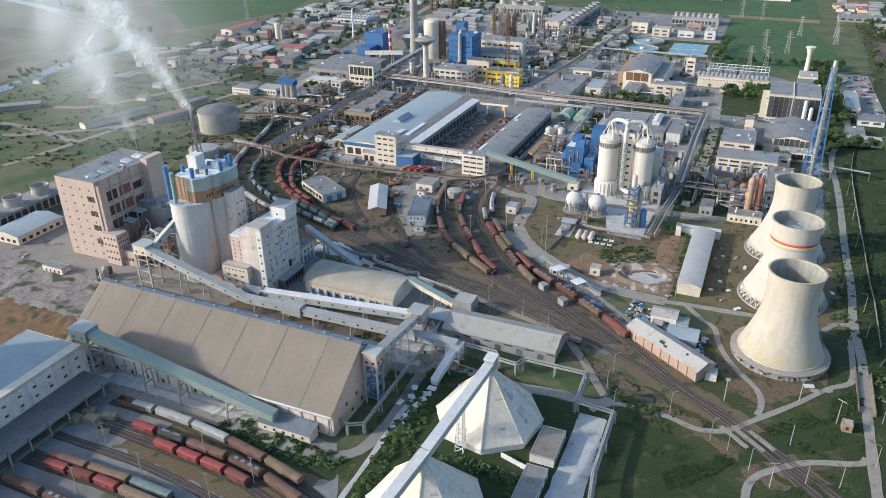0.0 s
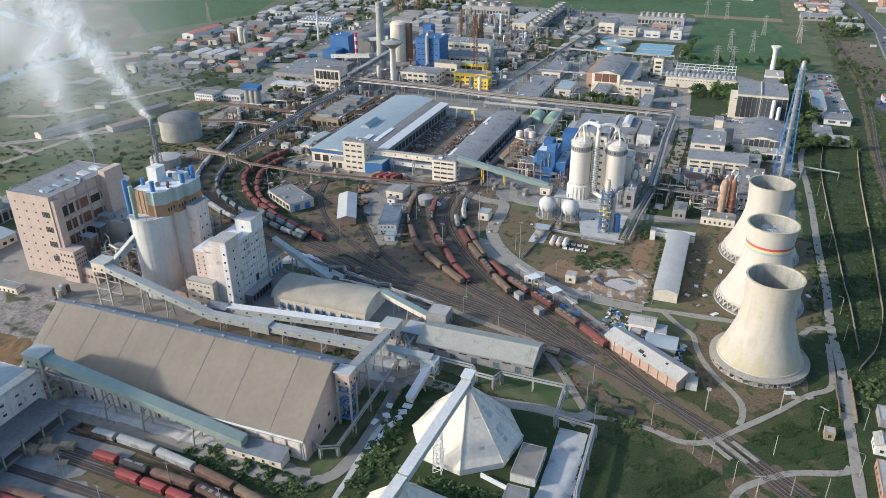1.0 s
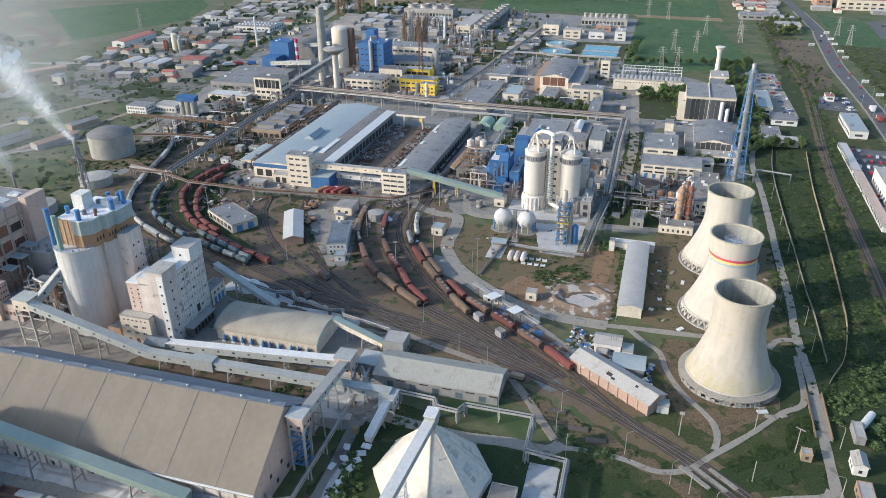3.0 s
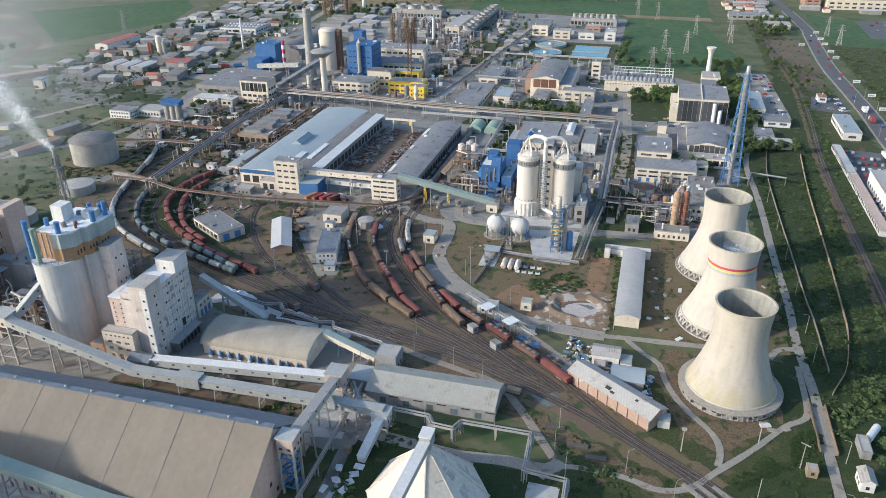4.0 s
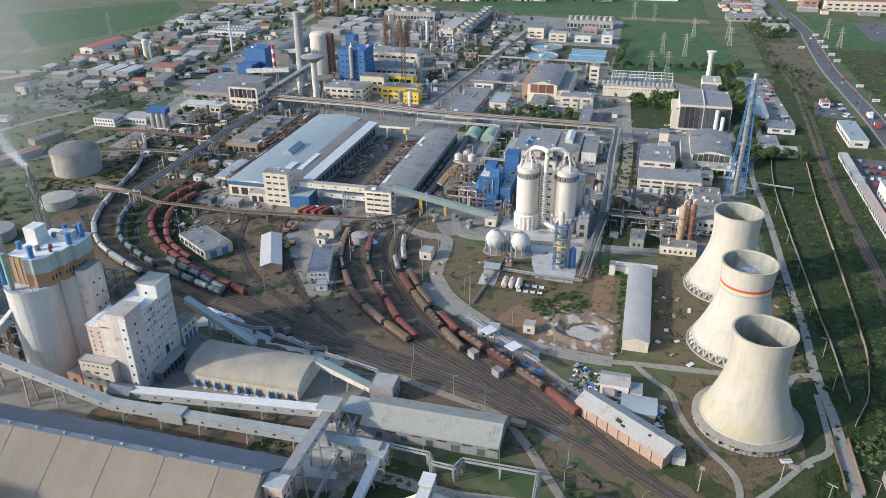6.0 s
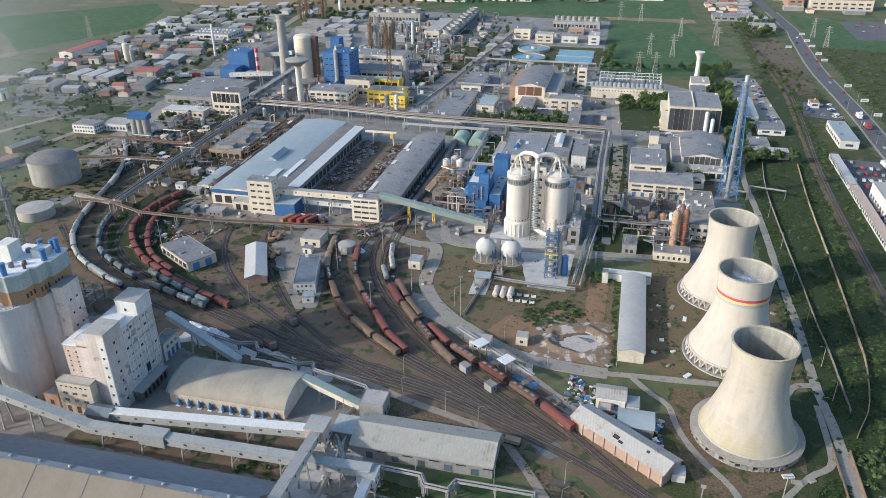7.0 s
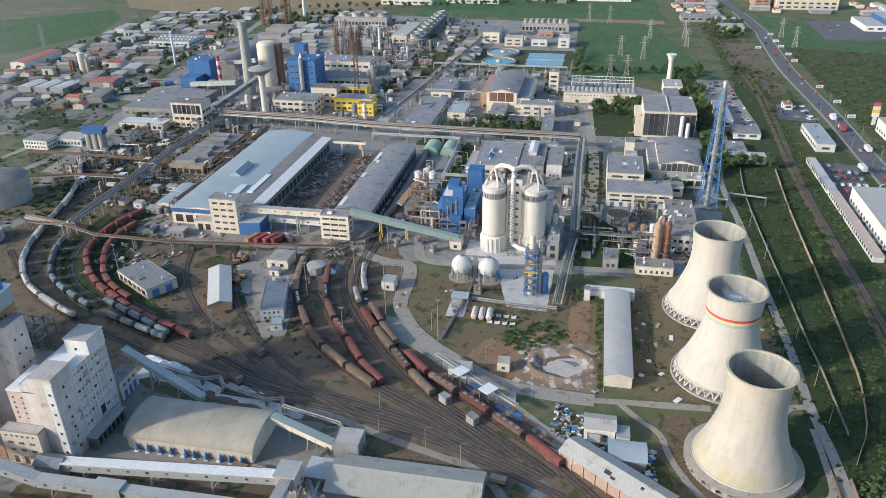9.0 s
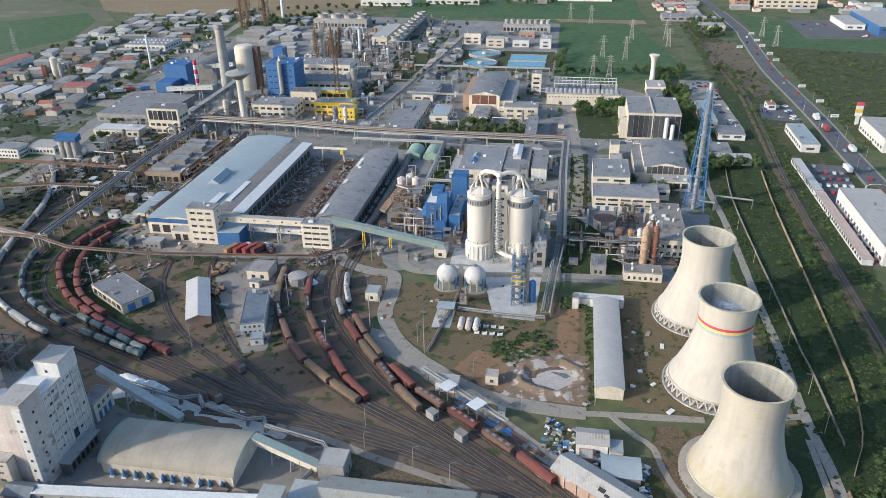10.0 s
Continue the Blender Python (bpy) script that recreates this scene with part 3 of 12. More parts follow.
for k in range(60):
    zone = ((-290, -182, 552, 960), (-135, -40, 390, 700), (-330, -245, 396, 545), (-250, -140, 370, 400), (-210, -140, 290, 390), (-32, 24, 376, 480))[k % 6]
    x, y = r2.uniform(zone[0], zone[1]), r2.uniform(zone[2], zone[3])
    w, d = r2.uniform(3, 11), r2.uniform(4, 18)
    mat = r2.choice(("stain", "stain", "grass", "lush", "lush", "grass", "dusty", "rust_dirt", "scrub"))
    patch("ground_patch", [(x - w, y - d * 0.7), (x + w * 0.3, y - d), (x + w, y - d * 0.2), (x + w * 0.7, y + d), (x - w * 0.6, y + d * 0.8)], M[mat], {"stain": "dark oil-stained concrete between the plants", "grass": "patch of grass between the plants", "lush": "patch of lush grass between the plants", "dusty": "pale dusty concrete between the plants", "rust_dirt": "bare rusty earth between the plants", "road": "pale worn concrete between the plants", "scrub": "patch of dry grass between the plants"}[mat], 0.052 + 0.0002 * k, 2.5)
patch("store_weeds", [(-188, 205), (-112, 204), (-110, 222), (-150, 225), (-188, 214)], M["yard"], "dark weedy ground under the conveyors", 0.058, 2)
patch("shed_dirt", [(-98, 236), (-60, 228), (-52, 238), (-66, 244), (-96, 251)], M["dirt"], "brown bare ground beside the tracks", 0.06, 2)
patch("trackside_dirt", [(-70, 240), (-44, 231), (-14, 213), (8, 200), (36, 178), (34, 174), (6, 195), (-16, 208), (-46, 223), (-70, 230)], M["dirt"], "brown worn ground beside the tracks", 0.028, 3)
patch("track_bank", [(-20, 236), (10, 216), (30, 198), (24, 192), (4, 206), (-22, 222)], M["scrub"], "dry bank between the track and the lane", 0.047, 2.5)
patch("ditch", [(10, 188), (22, 198), (46, 216), (47, 228), (34, 224), (12, 204)], M["lush"], "dark overgrown ditch beside the lane", 0.053, 1.5)
patch("south_meadow", [(-26, 198), (-12, 198), (6, 186), (14, 176), (13, 140), (-22, 140)], M["lush"], "dark green meadow before the crossing", 0.04, 2)
patch("low_meadow", [(16, 150), (47, 150), (47, 196), (30, 190), (18, 178)], M["lush"], "rough green meadow by the crossing", 0.04, 1.5)
patch("curve_weeds", [(-268, 400), (-262, 366), (-262, 350), (-250, 334), (-232, 318), (-214, 307), (-196, 299), (-190, 302), (-212, 316), (-232, 334), (-240, 352), (-243, 380), (-246, 402), (-256, 410)], M["lush"], "rank weeds round the curved red trains", 0.044, 1.8)
patch("curve_grass", [(-258, 334), (-243, 320), (-228, 310), (-216, 306), (-222, 314), (-236, 332), (-245, 350), (-248, 384), (-254, 384), (-258, 356)], M["lush"], "dark grass inside the railway curve", 0.046, 1.5)
patch("curve_grass_outer", [(-268, 384), (-262, 346), (-250, 328), (-232, 314), (-236, 310), (-258, 324), (-270, 342), (-277, 362), (-278, 392)], M["lush"], "weedy strip between the curved tracks", 0.047, 1.2)
patch("tower_dust", [(-112, 198), (-94, 200), (-90, 224), (-98, 232), (-112, 226)], M["white_dust"], "white dusty concrete below the transfer towers", 0.061, 2)
patch("mud_ground", [(-46, 292), (-38, 304), (-26, 306), (-23, 297), (-29, 288), (-40, 285)], M["yard"], "dark rim of the lime pit", 0.075, 1.5)
patch("lime_pit", [(-43, 293), (-41, 298), (-36, 300.6), (-30, 302.4), (-25.6, 300.5), (-25, 296), (-28, 292.4), (-33, 290.6), (-39, 289.8)], M["mud"], "pale wet lime mud in the pit", 0.13, 1.6)
patch("pit_pool", [(-35, 300), (-30, 300.6), (-27.4, 297.8), (-29, 296.6), (-33, 298.6)], M["murk"], "dark pool in the lime pit", 0.16, 1.4, "puddle")
patch("lime_pit_edge", [(-70, 297), (-60, 290), (-47, 286), (-46, 300), (-52, 310), (-62, 310)], M["orange_dirt"], "bare orange earth beside the pit", 0.066, 2)

for k, e in enumerate((-6.2, 6.2)):
    road("highway_verge", [(134 + e, 380), (136 + e, 500), (136 + e, 560), (136.5 + e, 620), (135 + e, 680), (133 + e, 770), (138 + e, 900), (140 + e, 940), (134 + e, 1060)], 1.4, M["road"], "pale gravel shoulder of the highway", 0.09, 0.1)

patch("store_bank", [(-205, 149.2), (-133, 148.8), (-132, 154.9), (-206, 154.9)], M["white_dust"], "bank of white dusty slabs below the store", 0.16, 0.8)
road("river", [(-570, 300), (-586, 415), (-599, 473), (-609, 518), (-608, 573), (-645, 628), (-720, 668), (-812, 704), (-920, 748), (-1100, 800)], 15, M["murk"], "narrow grey river beyond the fields", 0.05, 1.5)
road("store_road", [(-192, 147.5), (-160, 147.2), (-128, 146.4), (-112, 145)], 5, M["road"], "pale works road before the store", 0.115)

# roads
road("road_bend", [(-200, 392), (-165, 398), (-147, 393), (-133, 372), (-118, 364), (-107, 362), (-104, 345), (-103.5, 332), (-99, 320), (-90, 307.5), (-79, 298), (-65, 288), (-53, 282.5), (-37, 279.8), (-20, 279)], 6.2, M["road"], "pale concrete works road in a wide bend")
road("road_spheres", [(-108, 388), (-104, 372), (-94, 367), (-68, 368), (-40, 371), (4, 374)], 4.5, M["road"], "pale concrete works road past the spheres", 0.105)
road("road_cross", [(-24, 279), (-13, 280), (-2, 280.5), (16, 281.6)], 2.8, M["road"], "concrete road between shed and tower", 0.11)
road("road_loop", [(-14.6, 279), (-8, 271), (-2.6, 266), (0.2, 255), (5.6, 243.4), (14.6, 231.5), (16.5, 223), (14.6, 214)], 2.0, M["road"], "narrow concrete lane round the cooling tower", 0.115)
road("road_south", [(-35, 198.5), (-30.5, 204.5), (-20.7, 205.8), (-10.5, 205), (-2.4, 202.6), (4.1, 203.8), (9.4, 207.6), (14.6, 213.9), (26.5, 227.5), (37, 241), (43, 246), (45.2, 252), (45.4, 277)], 2.1, M["road"], "winding concrete lane across the grass", 0.12)
road("road_link", [(-122, 258), (-108, 255.6), (-87, 248.6), (-69.5, 243.6), (-57, 239.6), (-47, 229), (-37, 214.6), (-31.8, 207)], 2.8, M["dirt_road"], "worn dirt lane along the tracks", 0.125)
road("road_domes", [(-30, 207), (-34, 202.6), (-46, 203), (-62, 201.6), (-76, 202.8), (-92, 204.4), (-104, 205)], 4.6, M["road"], "pale concrete road between sheds and domes", 0.128)
road("road_low", [(13, 160), (14.3, 177), (14.7, 182.8), (17, 188), (22.7, 193.7), (31.2, 200), (44.8, 205), (47.5, 210)], 2.3, M["road"], "curving concrete lane over the track", 0.12)
road("road_east", [(50, 150), (48.8, 192), (48.4, 231), (48.6, 262), (47, 290), (47.5, 321), (46.5, 360), (46.3, 404), (45.6, 439), (44.1, 493), (54, 552), (58, 592)], 3.2, M["road"], "straight works road beside the cooling towers", 0.13)
road("road_east_spur", [(46.6, 288), (40, 286), (36, 279)], 2.4, M["road"], "short spur to the cooling tower", 0.135)
road("road_store", [(-112, 145), (-104, 146.5), (-97, 151), (-94.5, 160), (-94, 172), (-95.5, 196), (-96, 205), (-90, 222)], 4.0, M["dusty"], "dusty lane beside the big store", 0.12)
road("path_broken", [(-91.5, 124), (-91.7, 152), (-92.4, 172), (-91, 186)], 1.7, M["white_dust"], "broken white concrete path", 0.13, 0.5)
road("highway", [(134, 380), (136, 500), (136, 560), (136.5, 620), (135, 680), (133, 770), (138, 900), (140, 940), (134, 1060), (120, 1300)], 11, M["asphalt"], "two-lane grey asphalt highway with cars", 0.10, 0)
road("street_far", [(-350, 440), (-356, 491), (-373, 612), (-415, 868), (-432, 1028)], 9, M["road"], "straight street at the edge of the town", 0.10)
road("street_town", [(-590, 594), (-560, 600), (-440, 640), (-380, 650)], 7, M["road"], "town street between houses", 0.09)
road("street_west", [(-700, 250), (-480, 330), (-380, 420), (-360, 490)], 7, M["dusty"], "dusty road west of the works", 0.09)
road("street_cells", [(-176, 560), (-171, 640), (-163, 760), (-150, 900), (-140, 965)], 7, M["road"], "works road between the process plants", 0.09)
road("street_works", [(-300, 548), (-200, 546), (-120, 542), (-40, 536)], 7, M["road"], "works road under the pipe rack", 0.095)
road("street_hall", [(-60, 632), (-10, 628), (40, 630)], 5, M["road"], "works road past the long hall", 0.09)
road("street_admin", [(-28, 440), (-27, 500), (-30, 560), (-34, 630)], 6, M["road"], "works road past the offices", 0.09)
road("street_scrap", [(-156, 394), (-156, 505)], 5.5, M["road"], "dusty drive beside the scrap yard", 0.10)
road("track_path", [(80.5, 262), (82.5, 340), (84, 405), (84.5, 470), (86, 520), (90.5, 602), (94, 690), (91, 780)], 2.6, M["dirt"], "worn earth track beside the railway", 0.04, 0.8)
for k in range(26):
    y0 = 430 + k * 24
    bm = bm_box(bmesh.new(), -0.1, 0, 0.1, 0.1, 12, 0.112)
    solid("road_marking", bm, M["plank"], "white dashed line on the highway", "road marking", 136 - 1.5 * (k > 8) + 0.3 * max(0, k - 14), y0, 0, group="lane dashes", kind="structure")


# ---- railway ----
RAILS = dict(
    hopper=[(52, 174), (38.4, 187.3), (26.4, 197.4), (11.2, 209.8), (-10.2, 223.9), (-27.6, 240), (-36.9, 249.4), (-49.5, 259.1), (-63.5, 269.6), (-78.6, 279.9), (-90, 291), (-101.9, 305), (-110, 317.4), (-116.9, 328.9), (-123, 344), (-126.3, 358.4), (-127, 375), (-128, 400)],
    brown=[(-34, 241),  (-46.4, 250.5), (-61.5, 261), (-76.9, 271.2), (-88.2, 283.1), (-100.1, 298), (-109.2, 309.6), (-117.9, 322.4), (-123.8, 334.5), (-127.9, 348.1), (-130, 365), (-131, 400)],
    middle=[(-46, 247), (-60, 258), (-83.4, 276), (-99.2, 292), (-113.4, 309), (-123.6, 324), (-131.3, 341), (-135.3, 360), (-135, 376)],
    red=[(-52, 249), (-68.8, 260.5), (-95, 274.3), (-104.1, 282.2), (-114.4, 295.9), (-124.2, 309.3), (-131.3, 320.3), (-137.9, 337), (-141.5, 354), (-141, 378)],
    tan=[(-58, 249), (-76.2, 260.5), (-97.3, 271.9), (-107.1, 278.6), (-117.9, 286.7), (-129, 297.2), (-138.5, 311.1), (-149, 330.7), (-154, 348.8), (-156, 366)],
    shed_east=[(-96, 259), (-122, 272), (-137.9, 283.6), (-150.9, 293.9), (-165.4, 311.1), (-179, 330.9), (-188.1, 349.2), (-194, 368)],
    shed_west=[(-100, 257), (-131, 272), (-153.6, 287), (-175, 301.6), (-189.5, 315.9), (-201.3, 332.3), (-208.2, 346.3), (-213, 362)],
    red_outer=[(-60, 251), (-83.5, 259.5), (-103.7, 264.5), (-142.6, 273), (-175.7, 289.4), (-190, 294.7), (-205.5, 301), (-220.8, 309.9), (-239, 322), (-254.8, 339.4), (-262.2, 354.6), (-264, 375.5), (-258, 396.6), (-250, 420)],
    red_inner=[(-200, 303), (-223, 315.2), (-237, 326.7), (-249, 344.9), (-254, 357.8), (-255, 372.7), (-251, 390)],
    tank_inner=[(-142, 272), (-158.8, 280.5), (-185.1, 289), (-202.2, 297), (-220.2, 305.5), (-241, 316), (-254.9, 328), (-265, 344), (-270, 362), (-270, 385)],
    tank_outer=[(-124, 264), (-141.4, 269), (-161.3, 276.5), (-183.6, 285.3), (-203.3, 292.4), (-221, 299), (-240, 308.3), (-258.8, 321), (-271.4, 338), (-278.1, 354), (-281, 369)],
    white=[(-150, 265), (-190, 279), (-229.1, 294), (-248.2, 303), (-265.8, 314), (-281, 330), (-290, 346), (-297.9, 366), (-304.3, 389.1), (-316, 420), (-335, 452), (-357, 482)],
    through=[(-300, 345), (-272, 320), (-240, 300), (-200, 283), (-170.6, 273.5), (-143.8, 267.5), (-114.3, 265), (-85.4, 258.5), (-58.5, 249.5), (-36, 239.5)],
    near=[(-149.6, 261.6), (-119.4, 260.0), (-101.5, 257.4), (-74.4, 251.0), (-48.8, 241.2), (-24.4, 229.6), (-5, 217.6), (11, 205.6), (34, 185.4)],
    throat_c=[(-150, 278), (-128, 270), (-104, 262), (-78, 254.6), (-54, 243)],
    siding_a=[(-186, 140.8), (-161.4, 141.2), (-145.2, 139.9), (-129.2, 137.7), (-114.8, 135), (-101, 131.4), (-88, 126)],
    siding_b=[(-182, 133.4), (-156, 133), (-129.6, 132.2), (-116.6, 130.2), (-104.3, 127.3), (-92, 122)],
    siding_c=[(-180, 130), (-148.1, 128.8), (-132, 127.7), (-118.4, 126), (-100, 121)],
    siding_d=[(-190, 112), (-164.9, 112.8), (-148.6, 113.2), (-120, 112.5)],
    siding_e=[(-190, 109.2), (-167.9, 109.5), (-156.6, 109.8), (-120, 108.5)],
    siding_f=[(-190, 100.2), (-167.9, 99.7), (-130, 98)],
    siding_g=[(-190, 121), (-150, 121), (-110, 116)],
    east=[(86, 250), (86.6, 427), (87.5, 477), (89.5, 524), (94.9, 602), (98, 700), (92, 860), (80, 1000)],
    west_a=[(-303, 389), (-296, 450), (-300, 520), (-304, 600)],
    west_b=[(-308, 400), (-302, 450), (-306, 520), (-310, 600)],
    hall=[(-132.5, 400), (-132.5, 470), (-132, 545)],
)
LINES = {k: curve_points(v, 2.0) for k, v in RAILS.items()}


def track(line, lift=0.0):
    t = thing("railway_track", "rusty railway track on dark ballast", "railway track", group="railway tracks", kind="structure")
    part("ballast_bed", bm_ribbon(bmesh.new(), line, 3.1, -0.1, 0.13 + lift, wob=0.3), M["ballast"], t)
    for s in (-0.75, 0.75):
        part("rail", bm_ribbon(bmesh.new(), line, 0.13, 0.2, 0.36, off=s), M["rail"], t)
    verts, faces = [], []
    for p, q in zip(line, line[1:]):
        d = (q - p) / 3
        s = Vector((-d.y, d.x, 0)).normalized()
        for k in range(3):
            c = p + d * k
            e = d.normalized() * 0.13
            b = len(verts)
            for u in (-1.25, 1.25):
                for z in (0.1, 0.22):
                    for g in (-1, 1):
                        verts.append(c + s * u + e * g + Vector((0, 0, z)))
            faces += [(b + 2, b + 3, b + 7, b + 6), (b, b + 1, b + 3, b + 2), (b + 4, b + 6, b + 7, b + 5), (b, b + 2, b + 6, b + 4), (b + 1, b + 5, b + 7, b + 3)]
    me = bpy.data.meshes.new("sleepers")
    me.from_pydata(verts, [], faces)
    me.materials.append(M["wood"])
    tagged(part("sleepers", me, None, t), "dark wooden sleepers under the rails", kind="stuff")


for n, line in enumerate(LINES.values()):
    track(line, 0.003 * n)


# ---- buildings ----
def window_mesh(name, frame_mat, pane_mat, bars):
    """A window of 1 x 1 m in the x-z plane that faces -y: one moulded frame with upright bars round set-back panes."""
    bm = bmesh.new()
    low = [bm.verts.new((-0.5 + i / bars, -0.09, -0.5)) for i in range(bars + 1)]
    top = [bm.verts.new((-0.5 + i / bars, -0.09, 0.5)) for i in range(bars + 1)]
    panes = [bm.faces.new((low[i], low[i + 1], top[i + 1], top[i])) for i in range(bars)]
    rim = low + top[::-1]
    back = [bm.verts.new((v.co.x, 0.05, v.co.z)) for v in rim]
    for i in range(len(rim)):
        j = (i + 1) % len(rim)
        bm.faces.new((rim[j], rim[i], back[i], back[j]))
    bmesh.ops.inset_individual(bm, faces=panes, thickness=min(0.05, 0.16 / bars), use_even_offset=True)
    for f in panes:
        f.material_index = 1
        for v in f.verts:
            v.co.y = -0.01
    return mesh_of(name, bm, [frame_mat, pane_mat])



WIN = dict(
    plain=window_mesh("window", M["plank"], M["glass"], 2),
    dark=window_mesh("window", M["grey"], M["glass_dark"], 2),
    strip=window_mesh("window", M["grey"], M["glass_dark"], 4),
    wall=window_mesh("window", M["steel"], M["glass_dark"], 8),
    rust=window_mesh("window", M["pink"], M["rust_glass"], 5),
    blue=window_mesh("door", M["blue_paint"], M["blue_paint"], 2),
    dull=window_mesh("door", M["grey"], M["wagon_blue"], 2),
    pale=window_mesh("window", M["white"], M["glass_pale"], 2),
    # no real opening: a black pane paints the shade inside it
    shade_pane=window_mesh("window", M["grey"], M["black"], 1),
)


def window(th, face, u, z, w, h, box, style="plain", name="window"):
    """A window of w x h metres centred at u along a face of box (x0, x1, y0, y1), its foot at z."""
    x0, x1, y0, y1 = box
    zc = z + h / 2
    x, y, r = {"-y": (u, y0, 0), "+x": (x1, u, 90), "-x": (x0, u, -90), "+y": (u, y1, 180)}[face]
    m = Matrix.Translation((x, y, zc)) @ Matrix.Rotation(radians(r), 4, "Z") @ Matrix.Diagonal((w, 1, h, 1))
    return part(name, WIN[style], None, th, at=m)


def window_rows(th, box, faces, floors, z0, dz, h, w, gap, style="plain", edge=1.0):
    """Rows of windows on the given faces: floors of them, dz apart, the lowest at z0."""
    x0, x1, y0, y1 = box
    for f in faces:
        a, b = (x0, x1) if f in ("-y", "+y") else (y0, y1)
        n = max(1, int((b - a - 2 * edge) / (w + gap)))
        step = (b - a - 2 * edge) / n
        for k in range(floors):
            for i in range(n):
                window(th, f, a + edge + (i + 0.5) * step, z0 + k * dz, min(w, step * 0.94), h, box, style)


def vents(th, box, z, count, seed):
    """Small roof boxes and cowls."""
    rnd = random.Random(seed)
    x0, x1, y0, y1 = box
    for i in range((count * 2 + 2) // 3):
        x, y = rnd.uniform(x0 + 1, x1 - 1), rnd.uniform(y0 + 1, y1 - 1)
        bm = bmesh.new()
        if rnd.random() < 0.5:
            s = rnd.uniform(0.5, 1.3)
            bm_box(bm, x - s, y - s * 0.7, z - 0.05, x + s, y + s * 0.7, z + rnd.uniform(0.5, 1.3))
        else:
            bm_turn(bm, [(0.35, z - 0.05), (0.35, z + 1.0), (0.6, z + 1.05), (0.15, z + 1.5)], x, y, 10)
        part("roof_vent", bm, M["steel"] if rnd.random() < 0.6 else M["plank"], next((c for c in th.children if c.name.startswith("roof")), th))


def building(name, label, x0, x1, y0, y1, h, wall="cream", roof="roof", shape="flat", rise=2.0, win=None, category="building", extra=0, group="", over=0.35, base_z=0.0):
    """A building on the plan x0..x1, y0..y1 with walls h high. shape: flat (parapet), gx / gy (ridge along x / y), sx / sy (one slope).
    win: rows for window_rows, (faces, floors, z0, dz, h, w, gap, style)."""
    cx, cy = (x0 + x1) / 2, (y0 + y1) / 2
    TAKEN.append((x0, x1, y0, y1))
    th = thing(name, label, category, cx, cy, base_z, group=group)
    a, b = (x1 - x0) / 2, (y1 - y0) / 2
    box = (-a, a, -b, b)
    bm = bmesh.new()
    if shape in ("gx", "gy"):
        w = b if shape == "gx" else a
        bm_prism(bm, [(-w, -0.3), (w, -0.3), (w, h), (0, h + rise), (-w, h)], shape[1], -(a if shape == "gx" else b), a if shape == "gx" else b)
        part("wall", bm, M[wall], th)
        L = (a if shape == "gx" else b) + over
        k = over * rise / w
        o = [(-w - over, h - k), (0, h + rise), (w + over, h - k), (w + over, h - k + 0.22), (0, h + rise + 0.22), (-w - over, h - k + 0.22)]
        part("roof", bm_prism(bmesh.new(), [(p, z + 0.01) for p, z in o], shape[1], -L, L), M[roof], th)
    elif shape in ("sx", "sy"):
        w, ln = (a, b) if shape == "sx" else (b, a)
        ax = "y" if shape == "sx" else "x"
        bm_prism(bm, [(-w, -0.3), (w, -0.3), (w, h + rise), (-w, h)], ax, -ln, ln)
        part("wall", bm, M[wall], th)
        part("roof", bm_prism(bmesh.new(), [(-w - over, h - 0.02), (w + over, h + rise), (w + over, h + rise + 0.22), (-w - over, h + 0.2)], ax, -ln - over, ln + over), M[roof], th)
    else:
        bm_box(bm, -a, -b, -0.3, a, b, h)
        part("wall", bm, M[wall], th)
        part("roof", bm_box(bmesh.new(), -a + 0.18, -b + 0.18, h - 0.1, a - 0.18, b - 0.18, h + 0.12), M[roof], th)
        bm = bmesh.new()
        for q in ((-a, -b, a, -b + 0.18), (-a, b - 0.18, a, b), (-a, -b + 0.18, -a + 0.18, b - 0.18), (a - 0.18, -b + 0.18, a, b - 0.18)):
            bm_box(bm, q[0] - 0.04, q[1] - 0.04, h - 0.25, q[2] + 0.04, q[3] + 0.04, h + 0.26)
        part("parapet", bm, M["concrete" if wall in ("white", "cream", "silo") else wall], th)
    for row in win or []:
        window_rows(th, box, *row)
    if extra:
        vents(th, (-a, a, -b, b), h + (rise * 0.4 if shape != "flat" else 0.1), extra, x0 + y0)
    return th, box


def block(th, name, x0, x1, y0, y1, z0, z1, mat, label=""):
    """A further box of a building, in the world's x and y."""
    o = th.matrix_basis.translation
    return part(name, bm_box(bmesh.new(), x0 - o.x, y0 - o.y, z0 - o.z, x1 - o.x, y1 - o.y, z1 - o.z), M[mat], th, label)


